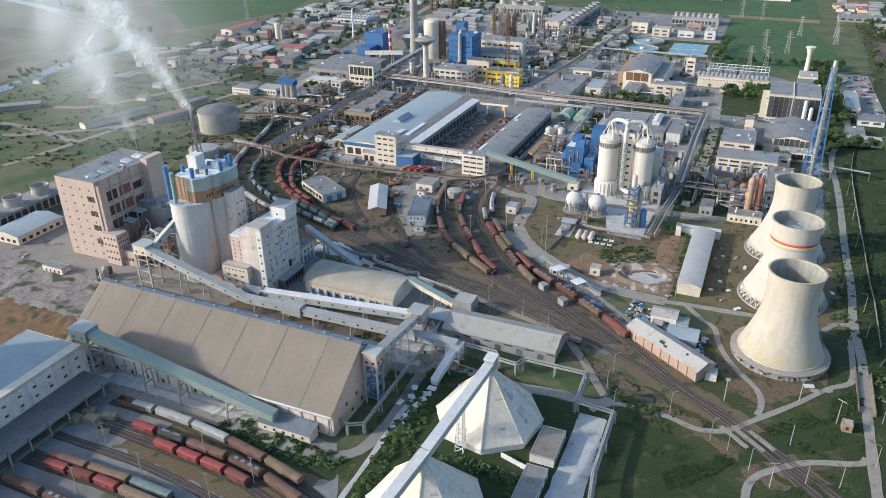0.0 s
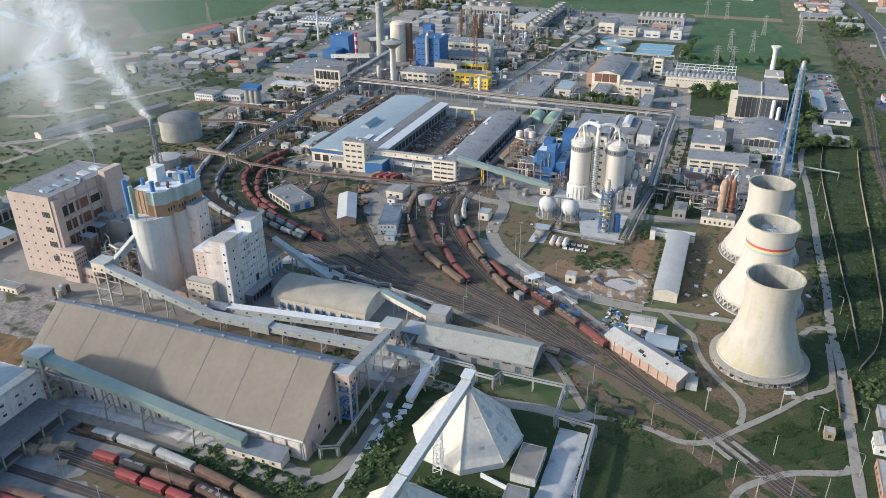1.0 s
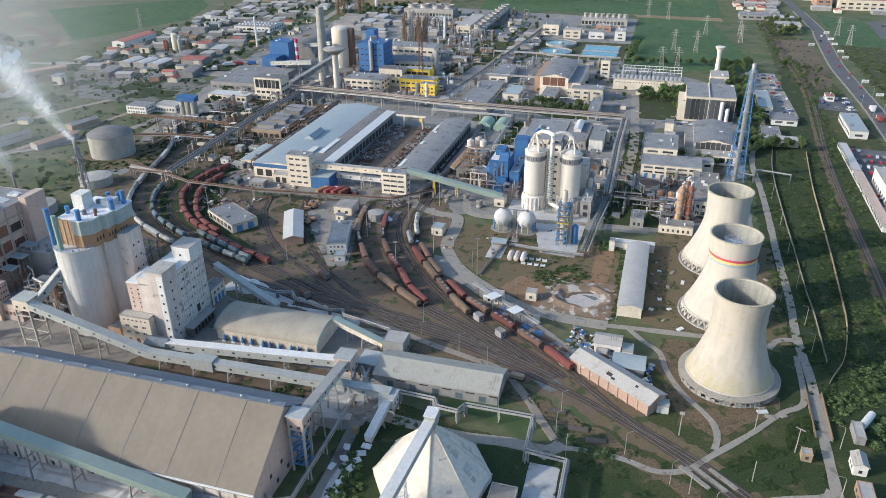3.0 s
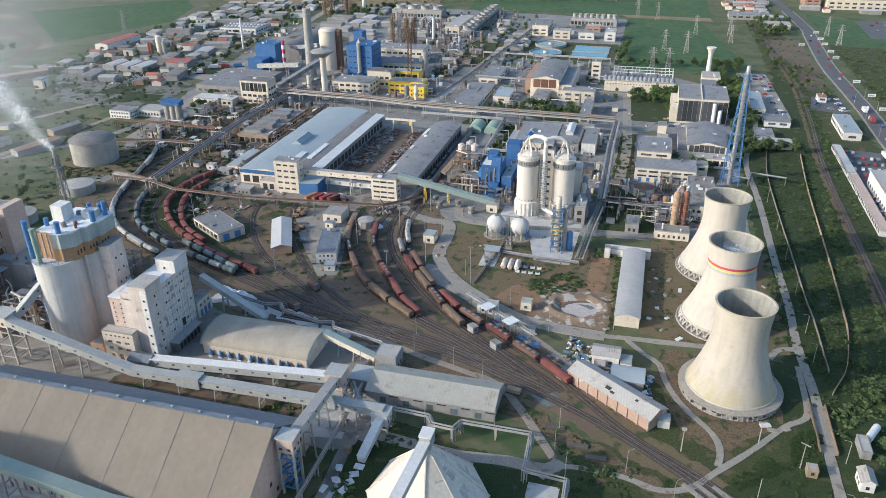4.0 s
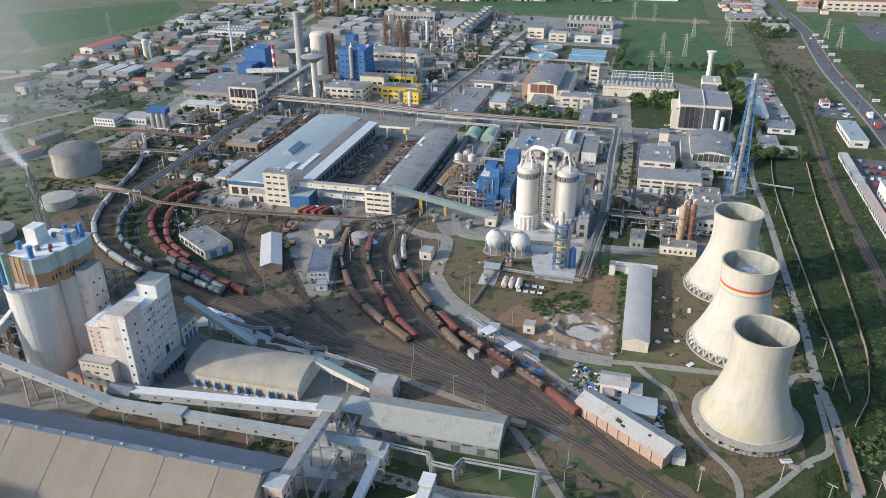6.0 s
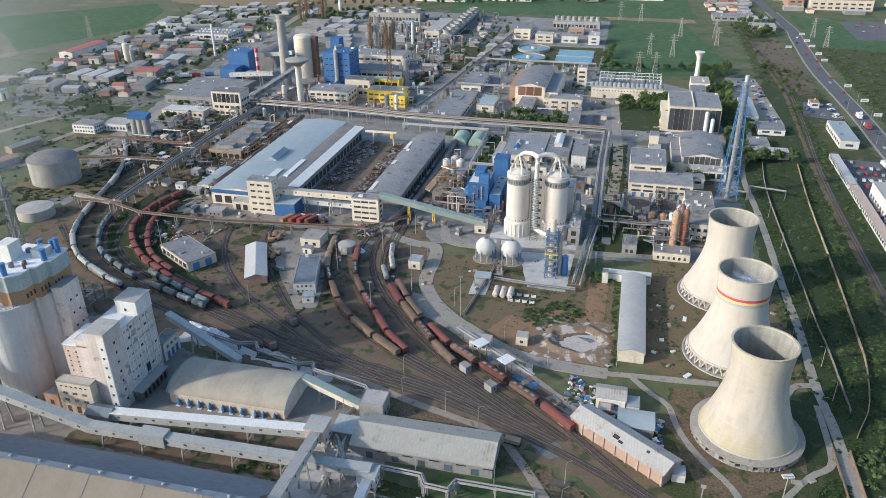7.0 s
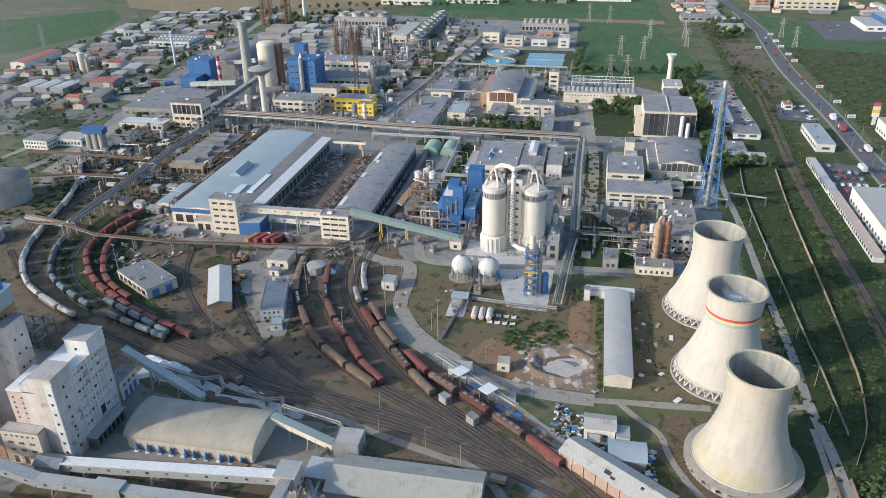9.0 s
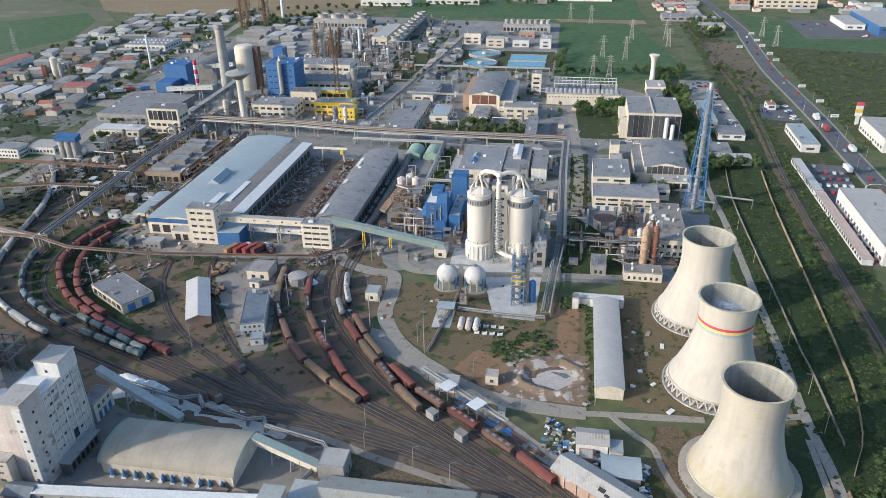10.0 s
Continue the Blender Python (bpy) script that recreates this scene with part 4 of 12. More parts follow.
def gallery(name, label, p, q, w=3.0, h=2.8, mat="gallery", roof="gallery", legs=(), leg_mat="concrete", win=True, style="frame"):
    """An inclined conveyor gallery from p to q (its floor), on trestles at the fractions legs."""
    p, q = Vector(p), Vector(q)
    o = Vector((p.x, p.y, 0))
    th = thing(name, label, "conveyor", o.x, o.y)
    up = Vector((0, 0, h / 2))
    body = part("gallery_body", bm_beam(bmesh.new(), p - o + up, q - o + up, w, h), M[mat], th)
    top = Vector((0, 0, h + 0.12))
    part("gallery_roof", bm_beam(bmesh.new(), p - o + top, q - o + top, w + 0.5, 0.24), M[roof], th)
    d = (q - p)
    side = Vector((-d.y, d.x, 0)).normalized()
    if win:
        n = int(d.length / 6)
        for i in range(n):
            c = p + d * ((i + 0.5) / n) - o
            for s in (-1, 1):
                e = c + side * s * (w / 2 + 0.03) + Vector((0, 0, h * 0.55))
                part("window", bm_beam(bmesh.new(), e - d.normalized() * 0.5, e + d.normalized() * 0.5, 0.08, 0.7), M["glass"], body)
    for f in legs:
        c = p + d * f
        for s in (-1, 1):
            foot = c + side * s * (w / 2 + 0.5)
            part("trestle_leg", bm_beam(bmesh.new(), (foot.x - o.x, foot.y - o.y, 0), (c + side * s * (w / 2 - 0.3) - o), 0.45), M[leg_mat], th)
        for z in (0.35, 0.7):
            a = c + side * (w / 2 + 0.3) - o
            b = c - side * (w / 2 + 0.3) - o
            a.z = b.z = c.z * z
            part("brace", bm_beam(bmesh.new(), a, b, 0.3), M[leg_mat], th)
    return th


def transfer_tower(name, label, x0, x1, y0, y1, z, top, mat="concrete", wall="cream", brace="concrete"):
    """An open-framed transfer house: four legs with bracing and a closed cabin from z to top."""
    cx, cy = (x0 + x1) / 2, (y0 + y1) / 2
    TAKEN.append((x0, x1, y0, y1))
    th = thing(name, label, "transfer tower", cx, cy)
    a, b = (x1 - x0) / 2, (y1 - y0) / 2
    part("cabin", bm_box(bmesh.new(), -a, -b, z, a, b, top), M[wall], th)
    part("cabin_roof", bm_box(bmesh.new(), -a - 0.3, -b - 0.3, top, a + 0.3, b + 0.3, top + 0.3), M["gallery"], th)
    for sx in (-1, 1):
        for sy in (-1, 1):
            part("leg", bm_box(bmesh.new(), sx * a - 0.3 * (sx > 0) * 2, sy * b - 0.3 * (sy > 0) * 2, 0, sx * a + 0.3 * (sx < 0) * 2, sy * b + 0.3 * (sy < 0) * 2, z), M[mat], th)
    n = max(1, int(z / 4))
    for k in range(n):
        zz = z * (k + 0.5) / n
        for s in (-1, 1):
            part("beam", bm_box(bmesh.new(), -a + 0.6, s * (b - 0.3) - 0.2, zz, a - 0.6, s * (b - 0.3) + 0.2, zz + 0.45), M[brace], th)
            part("beam", bm_box(bmesh.new(), s * (a - 0.3) - 0.2, -b + 0.6, zz, s * (a - 0.3) + 0.2, b - 0.6, zz + 0.45), M[brace], th)
    for u in (-0.5, 0.5):
        window(th, "-y", u * a, z + 1, 0.9, 0.9, (-a, a, -b, b), "shade_pane")
        window(th, "+x", u * b, z + 1, 0.9, 0.9, (-a, a, -b, b), "shade_pane")
    return th


# ---- cooling towers ----
def cooling_tower(x, y, H, rb, rt, r0, zt, label, skirt, bands):
    """A hyperbolic shell: base radius rb at the lintel, throat rt at height zt, top radius r0."""
    th = thing("cooling_tower", label, "cooling tower", x, y, group="cooling towers")
    TAKEN.append((x - rb - 2, x + rb + 2, y - rb - 2, y + rb + 2))
    z0 = 3.2

    def rad(z):
        if z < zt:
            c = zt - z0
            return math.sqrt(rt * rt + (rb * rb - rt * rt) * ((zt - z) / c) ** 2)
        c = H - zt
        return math.sqrt(rt * rt + (r0 * r0 - rt * rt) * ((z - zt) / c) ** 2)
    zs = [z0 + (H - z0) * i / 26 for i in range(27)]
    out = [(rad(z), z) for z in zs]
    inn = [(rad(z) - 0.45, z) for z in zs[::-1]]
    bm = bm_turn(bmesh.new(), out, n=72, cap=False)
    shell = part("shell", bm, M["tower_stained" if skirt else "tower"], th)
    part("inner_face", bm_turn(bmesh.new(), inn, n=72, cap=False), M["tower_in"], th, "darker streaked inner concrete face")
    part("rim", bm_turn(bmesh.new(), [(r0 - 0.5, H - 0.3), (r0 + 0.1, H - 0.3), (r0 + 0.2, H + 0.12), (r0 - 0.5, H + 0.12), (r0 - 0.5, H - 0.3)], n=72, cap=False, smooth=False), M["algae"], shell, "stained concrete rim with walkway")
    for zz in (0.08, 0.16, 0.24, 0.32, 0.4, 0.48, 0.56, 0.64, 0.72, 0.8, 0.88, 0.95):
        z = z0 + (H - z0) * zz
        r = rad(z)
        part("lift_joint", bm_turn(bmesh.new(), [(r - 0.1, z - 0.05), (r + 0.012, z - 0.04), (r + 0.01, z + 0.04), (r - 0.1, z + 0.05)], n=72, cap=False), M["tower"], shell)
    if skirt:
        part("basin_canopy", bm_turn(bmesh.new(), [(rb - 0.6, 3.3), (rb + 2.4, 2.7), (rb + 2.4, 2.3), (rb - 0.6, 2.8)], n=64, cap=False, smooth=False), M["road"], th, "pale concrete canopy ring")
        for i in range(64):
            a = 6.28319 * i / 64
            p = Vector((math.cos(a), math.sin(a), 0))
            part("louvre_post", bm_beam(bmesh.new(), p * (rb + 2.1) + Vector((0, 0, 0.3)), p * (rb + 2.1) + Vector((0, 0, 2.5)), 0.22), M["concrete"], th)
            if i % 3:
                b = a + 6.28319 / 128
                q = Vector((math.cos(b), math.sin(b), 0)) * (rb + 1.95)
                t = Vector((-math.sin(b), math.cos(b), 0)) * ((rb + 2) * 0.04)
                part("louvre_panel", bm_beam(bmesh.new(), q - t + Vector((0, 0, 1.0 + 0.3 * (i % 2))), q + t + Vector((0, 0, 1.0 + 0.3 * (i % 2))), 0.08, 1.1), M["grey"], th)
    n = 36
    for i in range(n):
        a, b, c = (6.28319 * (i + d) / n for d in (0, 0.5, 1))
        foot = Vector((math.cos(b) * (rb + 0.7), math.sin(b) * (rb + 0.7), 0.2))
        for e in (a, c):
            head = Vector((math.cos(e) * (rb - 0.15), math.sin(e) * (rb - 0.15), z0 + 0.15))
            part("column", bm_beam(bmesh.new(), foot, head, 0.42), M["tower"], th)
    part("lintel", bm_turn(bmesh.new(), [(rb - 0.5, z0 - 0.25), (rb + 0.15, z0 - 0.25), (rb + 0.1, z0 + 0.5), (rb - 0.5, z0 + 0.5)], n=72, cap=False), M["tower"], th)
    part("basin", bm_turn(bmesh.new(), [(rb + 0.6, -0.2), (rb + 1.8, -0.2), (rb + 1.8, 0.55), (rb + 1.2, 0.55), (rb + 1.1, 0.25), (0.1, 0.25)], n=64, cap=False, smooth=False), M["concrete"], th, "concrete water basin ring")
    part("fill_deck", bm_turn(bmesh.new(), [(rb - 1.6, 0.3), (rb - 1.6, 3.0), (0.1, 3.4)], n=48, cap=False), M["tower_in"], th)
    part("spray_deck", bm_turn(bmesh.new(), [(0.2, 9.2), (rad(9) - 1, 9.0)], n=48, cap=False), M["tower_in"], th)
    for k in range(-6, 7):
        half = math.sqrt(max(1, (rad(9.5) - 1) ** 2 - (k * 1.8) ** 2))
        part("spray_pipe", bm_box(bmesh.new(), k * 1.8 - 0.15, -half, 9.25, k * 1.8 + 0.15, half, 9.7), M["grey"], th)
    for z, dz, m in bands:
        part("painted_band", bm_turn(bmesh.new(), [(rad(z + dz * i / 3) + 0.03, z + dz * i / 3) for i in range(4)], n=72, cap=False), M[m], shell)
    if bands:
        a0 = -0.15
        for k, m in enumerate(("blue_paint", "stripe_red", "blue_paint")):
            z = 29.5 + k * 0.9
            bm = bmesh.new()
            pts = []
            for i in range(9):
                a = a0 + i * 0.05 - k * 0.05
                r = rad(z) + 0.06
                pts.append((r * math.cos(a), r * math.sin(a), z + 0.5 * math.sin(i * 0.5)))
            for p, q in zip(pts, pts[1:]):
                bm_beam(bm, p, q, 0.1, 0.55)
            part("painted_emblem", bm, M[m], shell, "faded emblem of curved coloured strokes")
    return th


TOWER_H = 35.0
cooling_tower(20.8, 256.3, TOWER_H, 14.6, 8.7, 9.4, 25.5, "pale concrete cooling tower with a wide canopy ring and yellow stains", True, [])
cooling_tower(20.6, 301.6, TOWER_H, 15.6, 8.9, 9.6, 25.5, "pale concrete cooling tower with red, yellow and blue bands", False, [(26.9, 1.0, "stripe_red"), (25.9, 1.0, "stripe_yellow"), (24.9, 1.0, "stripe_blue")])
cooling_tower(20.4, 346.6, TOWER_H, 15.6, 8.9, 9.6, 25.5, "pale concrete cooling tower with a plain shell and dark mouth", False, [])

# ---- big bulk store ----
HX0, HX1 = -219.0, -106.7
th = thing("bulk_store", "huge brown steep-roofed bulk store with ridge vents", "warehouse", HX1, 175)
TAKEN.append((HX0, HX1, 155, 196))
L = HX0 - HX1
GABLE = [(-20.2, -0.3), (20.2, -0.3), (20.2, 8.5), (0, 22.0), (-20.2, 8.5)]
part("end_wall", bm_prism(bmesh.new(), GABLE, "x", -0.4, 0), M["pink"], th, "stained pinkish gable wall")
part("end_wall", bm_prism(bmesh.new(), GABLE, "x", L, L + 0.4), M["pink"], th, "stained pinkish gable wall")
part("side_wall", bm_box(bmesh.new(), L + 0.4, -20.2, -0.3, -0.4, -19.8, 8.3), M["stained_white"], th, "low dirty white side wall")
part("side_wall", bm_box(bmesh.new(), L + 0.4, 19.8, -0.3, -0.4, 20.2, 8.3), M["grey"], th)
for k in range(23):
    part("wall_pier", bm_box(bmesh.new(), -2.2 - k * 4.95, -20.5, -0.2, -1.7 - k * 4.95, -20.2, 8.2), M["concrete"], th)
for s in range(28):
    a, b = L * s / 28, L * (s + 1) / 28
    part("roof_panel", bm_prism(bmesh.new(), [(-21.0, 8.2), (0, 22.3), (0, 22.55), (-21.15, 8.4)], "x", b + 0.004, a - 0.004), M["roof_hall"], th)
    if s % 4 == 2:
        part("seam_strip", bm_prism(bmesh.new(), [(-21.0, 8.5), (-0.2, 22.5), (-0.2, 22.62), (-21.0, 8.62)], "x", b - 0.035, b + 0.035), M["roof_pale"], th)
for s in range(12):
    a, b = L * s / 12, L * (s + 1) / 12
    part("far_roof_panel", bm_prism(bmesh.new(), [(0, 22.3), (21.0, 8.2), (21.15, 8.4), (0, 22.55)], "x", b + 0.02, a - 0.02), M["roof_hall_dark"], th, "blue-grey sheeting of the far slope")
part("ridge_cap", bm_box(bmesh.new(), L, -0.2, 22.3, 0, 1.6, 22.75), M["roof_hall_dark"], th)
part("eave_gutter", bm_box(bmesh.new(), L, -21.5, 7.9, 0, -21.1, 8.3), M["plank"], th, "white eave gutter")
part("eave_pipe", bm_tube(bmesh.new(), [(L * 0.4, -21.0, 7.3), (-0.5, -21.0, 7.3), (-0.2, -21.0, 2.0)], 0.2, 8), M["pipe"], th)
for k in range(13):
    x = -5 - k * 9.1
    bm = bm_turn(bmesh.new(), [(0.22, 22.5), (0.22, 23.0), (0.46, 23.1), (0.46, 23.3), (0.15, 23.5)], x, 0.6, 14)
    part("ridge_vent", bm, M["gallery"], th, "pale round ridge vent")
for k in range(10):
    window(th, "+x", -15 + k * 3.2, 1.6 + 4.4 * (k % 2), 1.2, 1.4, (L, 0, -17, 17), "shade_pane")
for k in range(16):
    window(th, "-y", -6 - k * 7, 1.0, 1.0, 1.6, (L, 0, -20.2, 17), "shade_pane")
# lean-to along the front of the store
building("lean_to", "low white lean-to with a dark felt roof at the store", -131.5, -112, 148.8, 153.6, 2.9, "cream", "roof_hall_dark", "sy", 1.4, [(("-y",), 1, 1.0, 1, 0.9, 0.9, 2.4, "shade_pane")], "shed")

# ---- domed stores ----
def dome_store(x, y, r, h, turn, label, patches):
    th = thing("domed_store", label, "domed store", x, y, turn=turn, group="domed stores")
    TAKEN.append((x - r, x + r, y - r, y + r))
    n = 8
    c = [Vector((math.cos(6.28319 * i / n), math.sin(6.28319 * i / n), 0)) for i in range(n)]
    for i in range(n):
        a, b = c[i], c[(i + 1) % n]
        bm = bmesh.new()
        v = [bm.verts.new(p) for p in (a * r + Vector((0, 0, 2.2)), b * r + Vector((0, 0, 2.2)), b * 1.0 + Vector((0, 0, h)), a * 1.0 + Vector((0, 0, h)))]
        w = [bm.verts.new(p.co - Vector((0, 0, 0.35))) for p in v]
        bm.faces.new(v)
        bm.faces.new(w[::-1])
        for k in range(4):
            bm.faces.new((v[k], w[k], w[(k + 1) % 4], v[(k + 1) % 4]))
        part("roof_facet", bm, M["dome"], th)
        part("hip_rib", bm_beam(bmesh.new(), a * (r + 0.1) + Vector((0, 0, 2.3)), a * 1.0 + Vector((0, 0, h + 0.1)), 0.35, 0.25), M["dome"], th)
        part("base_wall", bm_beam(bmesh.new(), a * (r - 0.3) + Vector((0, 0, 1.0)), b * (r - 0.3) + Vector((0, 0, 1.0)), 0.4, 2.6), M["white"], th)
        rnd = random.Random(i * 7 + int(r))
        for k in range(patches.get(i, 0)):
            f, u = rnd.uniform(0.25, 0.85), rnd.uniform(0.2, 0.75)
            p = (a * r * (1 - u) + b * r * u) * f + Vector((0, 0, 2.2 + (h - 2.2) * (1 - f) * r / (r - 1.0) - 0.35))
            d = ((a + b) / 2).normalized()
            down = (d * r * 0.92 - Vector((0, 0, h - 2.2))).normalized()
            nrm = Vector((d.x * (h - 2.2), d.y * (h - 2.2), r * 0.92)).normalized()
            p = p + nrm * (0.22 + 0.012 * k)
            bm = bmesh.new()
            s = (b - a).normalized() * rnd.uniform(0.5, 1.2)
            g = down * rnd.uniform(1.0, 2.6)
            q = [bm.verts.new(e) for e in (p - s - g, p + s - g, p + s + g, p - s + g, p - s - g - nrm * 0.2, p + s - g - nrm * 0.2, p + s + g - nrm * 0.2, p - s + g - nrm * 0.2)]
            for f4 in ((0, 1, 2, 3), (4, 7, 6, 5), (0, 4, 5, 1), (1, 5, 6, 2), (2, 6, 7, 3), (3, 7, 4, 0)):
                bm.faces.new([q[j] for j in f4])
            part("sheet_patch", bm, M["dome_patch"], th, "grey replaced roof sheet")
    part("crown", bm_turn(bmesh.new(), [(1.4, h - 0.6), (1.4, h + 0.6), (0.3, h + 0.9)], n=16), M["skylight"], th)
    # black box on the wall, coloured as the shade inside a vent
    part("vent_hole", bm_box(bmesh.new(), -0.4, -r * 0.93, 1.4, 0.4, -r * 0.93 + 0.5, 2.0), M["black"], th)
    return th


dome_store(-64.6, 182.0, 17.6, 19.5, 12, "pale eight-sided pyramid store with grey patched sheets", {6: 3, 7: 8, 0: 9, 5: 2})
dome_store(-67.0, 138.0, 17.6, 19.5, 12, "pale eight-sided pyramid store under the conveyor", {6: 3, 7: 4, 3: 2})
gallery("dome_conveyor", "pale inclined conveyor gallery over the pyramid stores", (-71, 108, 16.6), (-67.4, 139, 18.6), 2.6, 2.6, "gallery", "skylight", (), win=False)
gallery("dome_conveyor", "pale conveyor gallery joining the two pyramid stores", (-67.3, 139.5, 18.8), (-64.6, 181.5, 19.8), 2.6, 2.6, "gallery", "skylight", (), win=False)
th = thing("conveyor_head_house", "pale sheet-clad head house on the pyramid store", "head house", -64.6, 182.5, 19.6)
part("cabin", bm_box(bmesh.new(), -1.6, -2, 0.2, 1.6, 2.2, 4.2), M["gallery"], th)
part("cabin_roof", bm_box(bmesh.new(), -1.8, -2.2, 4.2, 1.8, 2.4, 4.45), M["skylight"], th)


def lattice(name, label, x, y, h, w0, w1, mat, bays=8, thick=0.16, category="mast", arms=(), z0=0.0, group="", cut=False):
    """A tapering square lattice mast with diagonals; arms = (height, half length)."""
    th = thing(name, label, category, x, y, z0, group=group)
    if not cut:
        TAKEN.append((x - w0, x + w0, y - w0, y + w0))

    def corner(z, i):
        w = (w0 + (w1 - w0) * z / h) / 2
        return Vector(((-w, w, w, -w)[i], (-w, -w, w, w)[i], z))
    for i in range(4):
        part("leg", bm_beam(bmesh.new(), corner(0, i), corner(h, i), thick * 1.4), M[mat], th)
    bm = bmesh.new()
    for k in range(bays):
        a, b = h * k / bays, h * (k + 1) / bays
        for i in range(4):
            j = (i + 1) % 4
            bm_beam(bm, corner(a, i), corner(b, j), thick)
            bm_beam(bm, corner(b, i), corner(b, j), thick)
    tagged(part("bracing", bm, M[mat], th), kind="stuff")
    for z, ln in arms:
        bm = bmesh.new()
        for s in (-1, 1):
            bm_beam(bm, (s * ln, 0, z), (0, 0, z + 0.9), thick)
            bm_beam(bm, (s * ln, 0, z), (0, 0.3, z), thick * 1.3)
        part("cross_arm", bm, M[mat], th)
    return th


lattice("conveyor_mast", "pale steel lattice mast under the conveyor", -67.6, 164.6, 18.4, 2.6, 1.6, "plank", 10, 0.14)


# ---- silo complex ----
th, box = building("production_block", "tall pink rendered block with rusty window bands", -288, -264.5, 219, 259, 38.5, "pink", "roof", "flat", 0, [(("-y",), 9, 3.0, 3.9, 0.7, 0.8, 4.2, "shade_pane")], extra=4)
for k, z in enumerate((13.5, 20.5, 27.5)):
    for y in (-11.8, -3.6, 4.6):
        window(th, "+x", y, z, 7.0, 4.6 if y < 4 else 3.4, box, "rust" if (k + int(y)) % 3 else "shade_pane")
for z in (8, 15, 22, 29):
    for i in range(5):
        window(th, "-y", 6.4 + i * 0.9, z, 0.6, 2.6, box, "dark")
for i, y in enumerate((-14, -7, 0, 7, 14)):
    part("skylight_monitor", bm_prism(bmesh.new(), [(2.6, 38.5), (7.4, 38.5), (7.4, 38.9), (2.6, 39.7)], "y", y - 1.6, y + 2.2), M["skylight"] if i > 2 else M["roof_blue"], th, "low sloping rooflight")
block(th, "side_bay", -264.5, -261, 248, 258.6, -0.3, 40.5, "pink", "taller pinkish stair bay")
block(th, "side_bay", -264.5, -262.5, 219.4, 223, -0.3, 37, "pink", "pinkish corner bay")
block(th, "step_block", -264.5, -256, 217.2, 224, -0.3, 15.2, "pink", "lower pinkish step of the block")
o = th.matrix_basis.translation
for k in range(4):
    for i in range(4):
        window(th, "-y", -263.2 + i * 2.0 - o.x, 2.6 + 3.3 * k, 0.8, 1.0, (0, 0, 217.2 - o.y, 0), "shade_pane")
for k in range(3):
    for i in range(5):
        window(th, "+x", 218.2 + i * 1.2 - o.y, 8.4 + 2.3 * k, 0.6, 0.8, (0, -256 - o.x, 0, 0), "dark")
for i in range(7):
    part("wall_pier", bm_box(bmesh.new(), -264.5 - o.x, 221 + i * 6.2 - o.y, 8, -264.2 - o.x, 221.7 + i * 6.2 - o.y, 38.5), M["concrete"], th)
for z in (12.8, 19.8, 26.8, 33.6):
    part("floor_beam", bm_box(bmesh.new(), -264.5 - o.x, 219.2 - o.y, z - 0.35, -264.15 - o.x, 248 - o.y, z + 0.35), M["concrete"], th)
for i in range(3):
    part("roof_deck", bm_box(bmesh.new(), -262.5 - o.x, 228 + 6 * i - o.y, 17 + 2.5 * i, -256 - o.x, 232.5 + 6 * i - o.y, 17.3 + 2.5 * i), M["roof_blue"], th, "pale blue steel canopy deck")
    for u in (228.5, 232):
        part("deck_post", bm_beam(bmesh.new(), (-256.5 - o.x, u + 6 * i - o.y, 7), (-256.5 - o.x, u + 6 * i - o.y, 17 + 2.5 * i), 0.35), M["steel"], th)
block(th, "step_block", -259.5, -247, 219, 236, -0.3, 7.2, "pink", "low pinkish annex")
block(th, "annex_roof", -259.3, -247.2, 219.2, 235.8, 7.2, 7.5, "roof")
for i in range(6):
    o = th.matrix_basis.translation
    window(th, "-y", -253.5 - o.x + (i - 2.5) * 1.9, 2.5, 1.0, 1.6, (0, 0, 219 - o.y, 0), "rust")
for i in range(10):
    window(th, "+x", 219 + 1.6 * i + 1 - o.y, 3.6, 0.8, 1.0, (0, -247 - o.x, 0, 0), "dark")
bm = bmesh.new()
bm_tube(bm, [(5.5, 8, 36), (8, 8, 36), (8.6, 8, 34), (8.6, 8, 14), (9, 7, 12), (12, 3, 10)], 0.6)
bm_tube(bm, [(5.5, 14, 37), (9, 14, 37), (9.4, 14, 35), (9.4, 14, 26)], 0.5)
bm_tube(bm, [(5.5, 2, 38.8), (9, 1, 39.2), (11.5, -2, 38.6), (11.5, -6, 36)], 0.5)
part("flue_duct", bm, M["pipe"], th, "grey ducts down the wall")
building("kiln_house", "grey dusty process house among pipes", -246, -229, 236, 256, 14, "grey", "roof", "flat", 0, [(("-y", "+x"), 2, 3, 5, 1.2, 1.2, 2.0, "shade_pane")], extra=8)
building("kiln_floor", "rusty grey raised process floor", -262, -248, 240, 254, 20, "grey", "roof_pale", "flat", 0, [(("+x",), 3, 3, 5, 1.6, 1.6, 1.4, "shade_pane")], extra=6)
for i in range(14):
    rnd = random.Random(40 + i)
    x, y = rnd.uniform(-258, -232), rnd.uniform(222, 236)
    z = rnd.uniform(4, 12)
    bm = bm_tube(bmesh.new(), [(0, 0, 0.2), (0, 0, z), (rnd.uniform(-5, 5), rnd.uniform(0, 6), z + 0.5)], rnd.uniform(0.25, 0.5))
    solid("process_pipe", bm, M["pipe"] if i % 3 else M["rusty"], "grey process pipe rising beside the kiln house", "pipe", x, y, 7.4 if x < -247 else 0, group="kiln pipes")

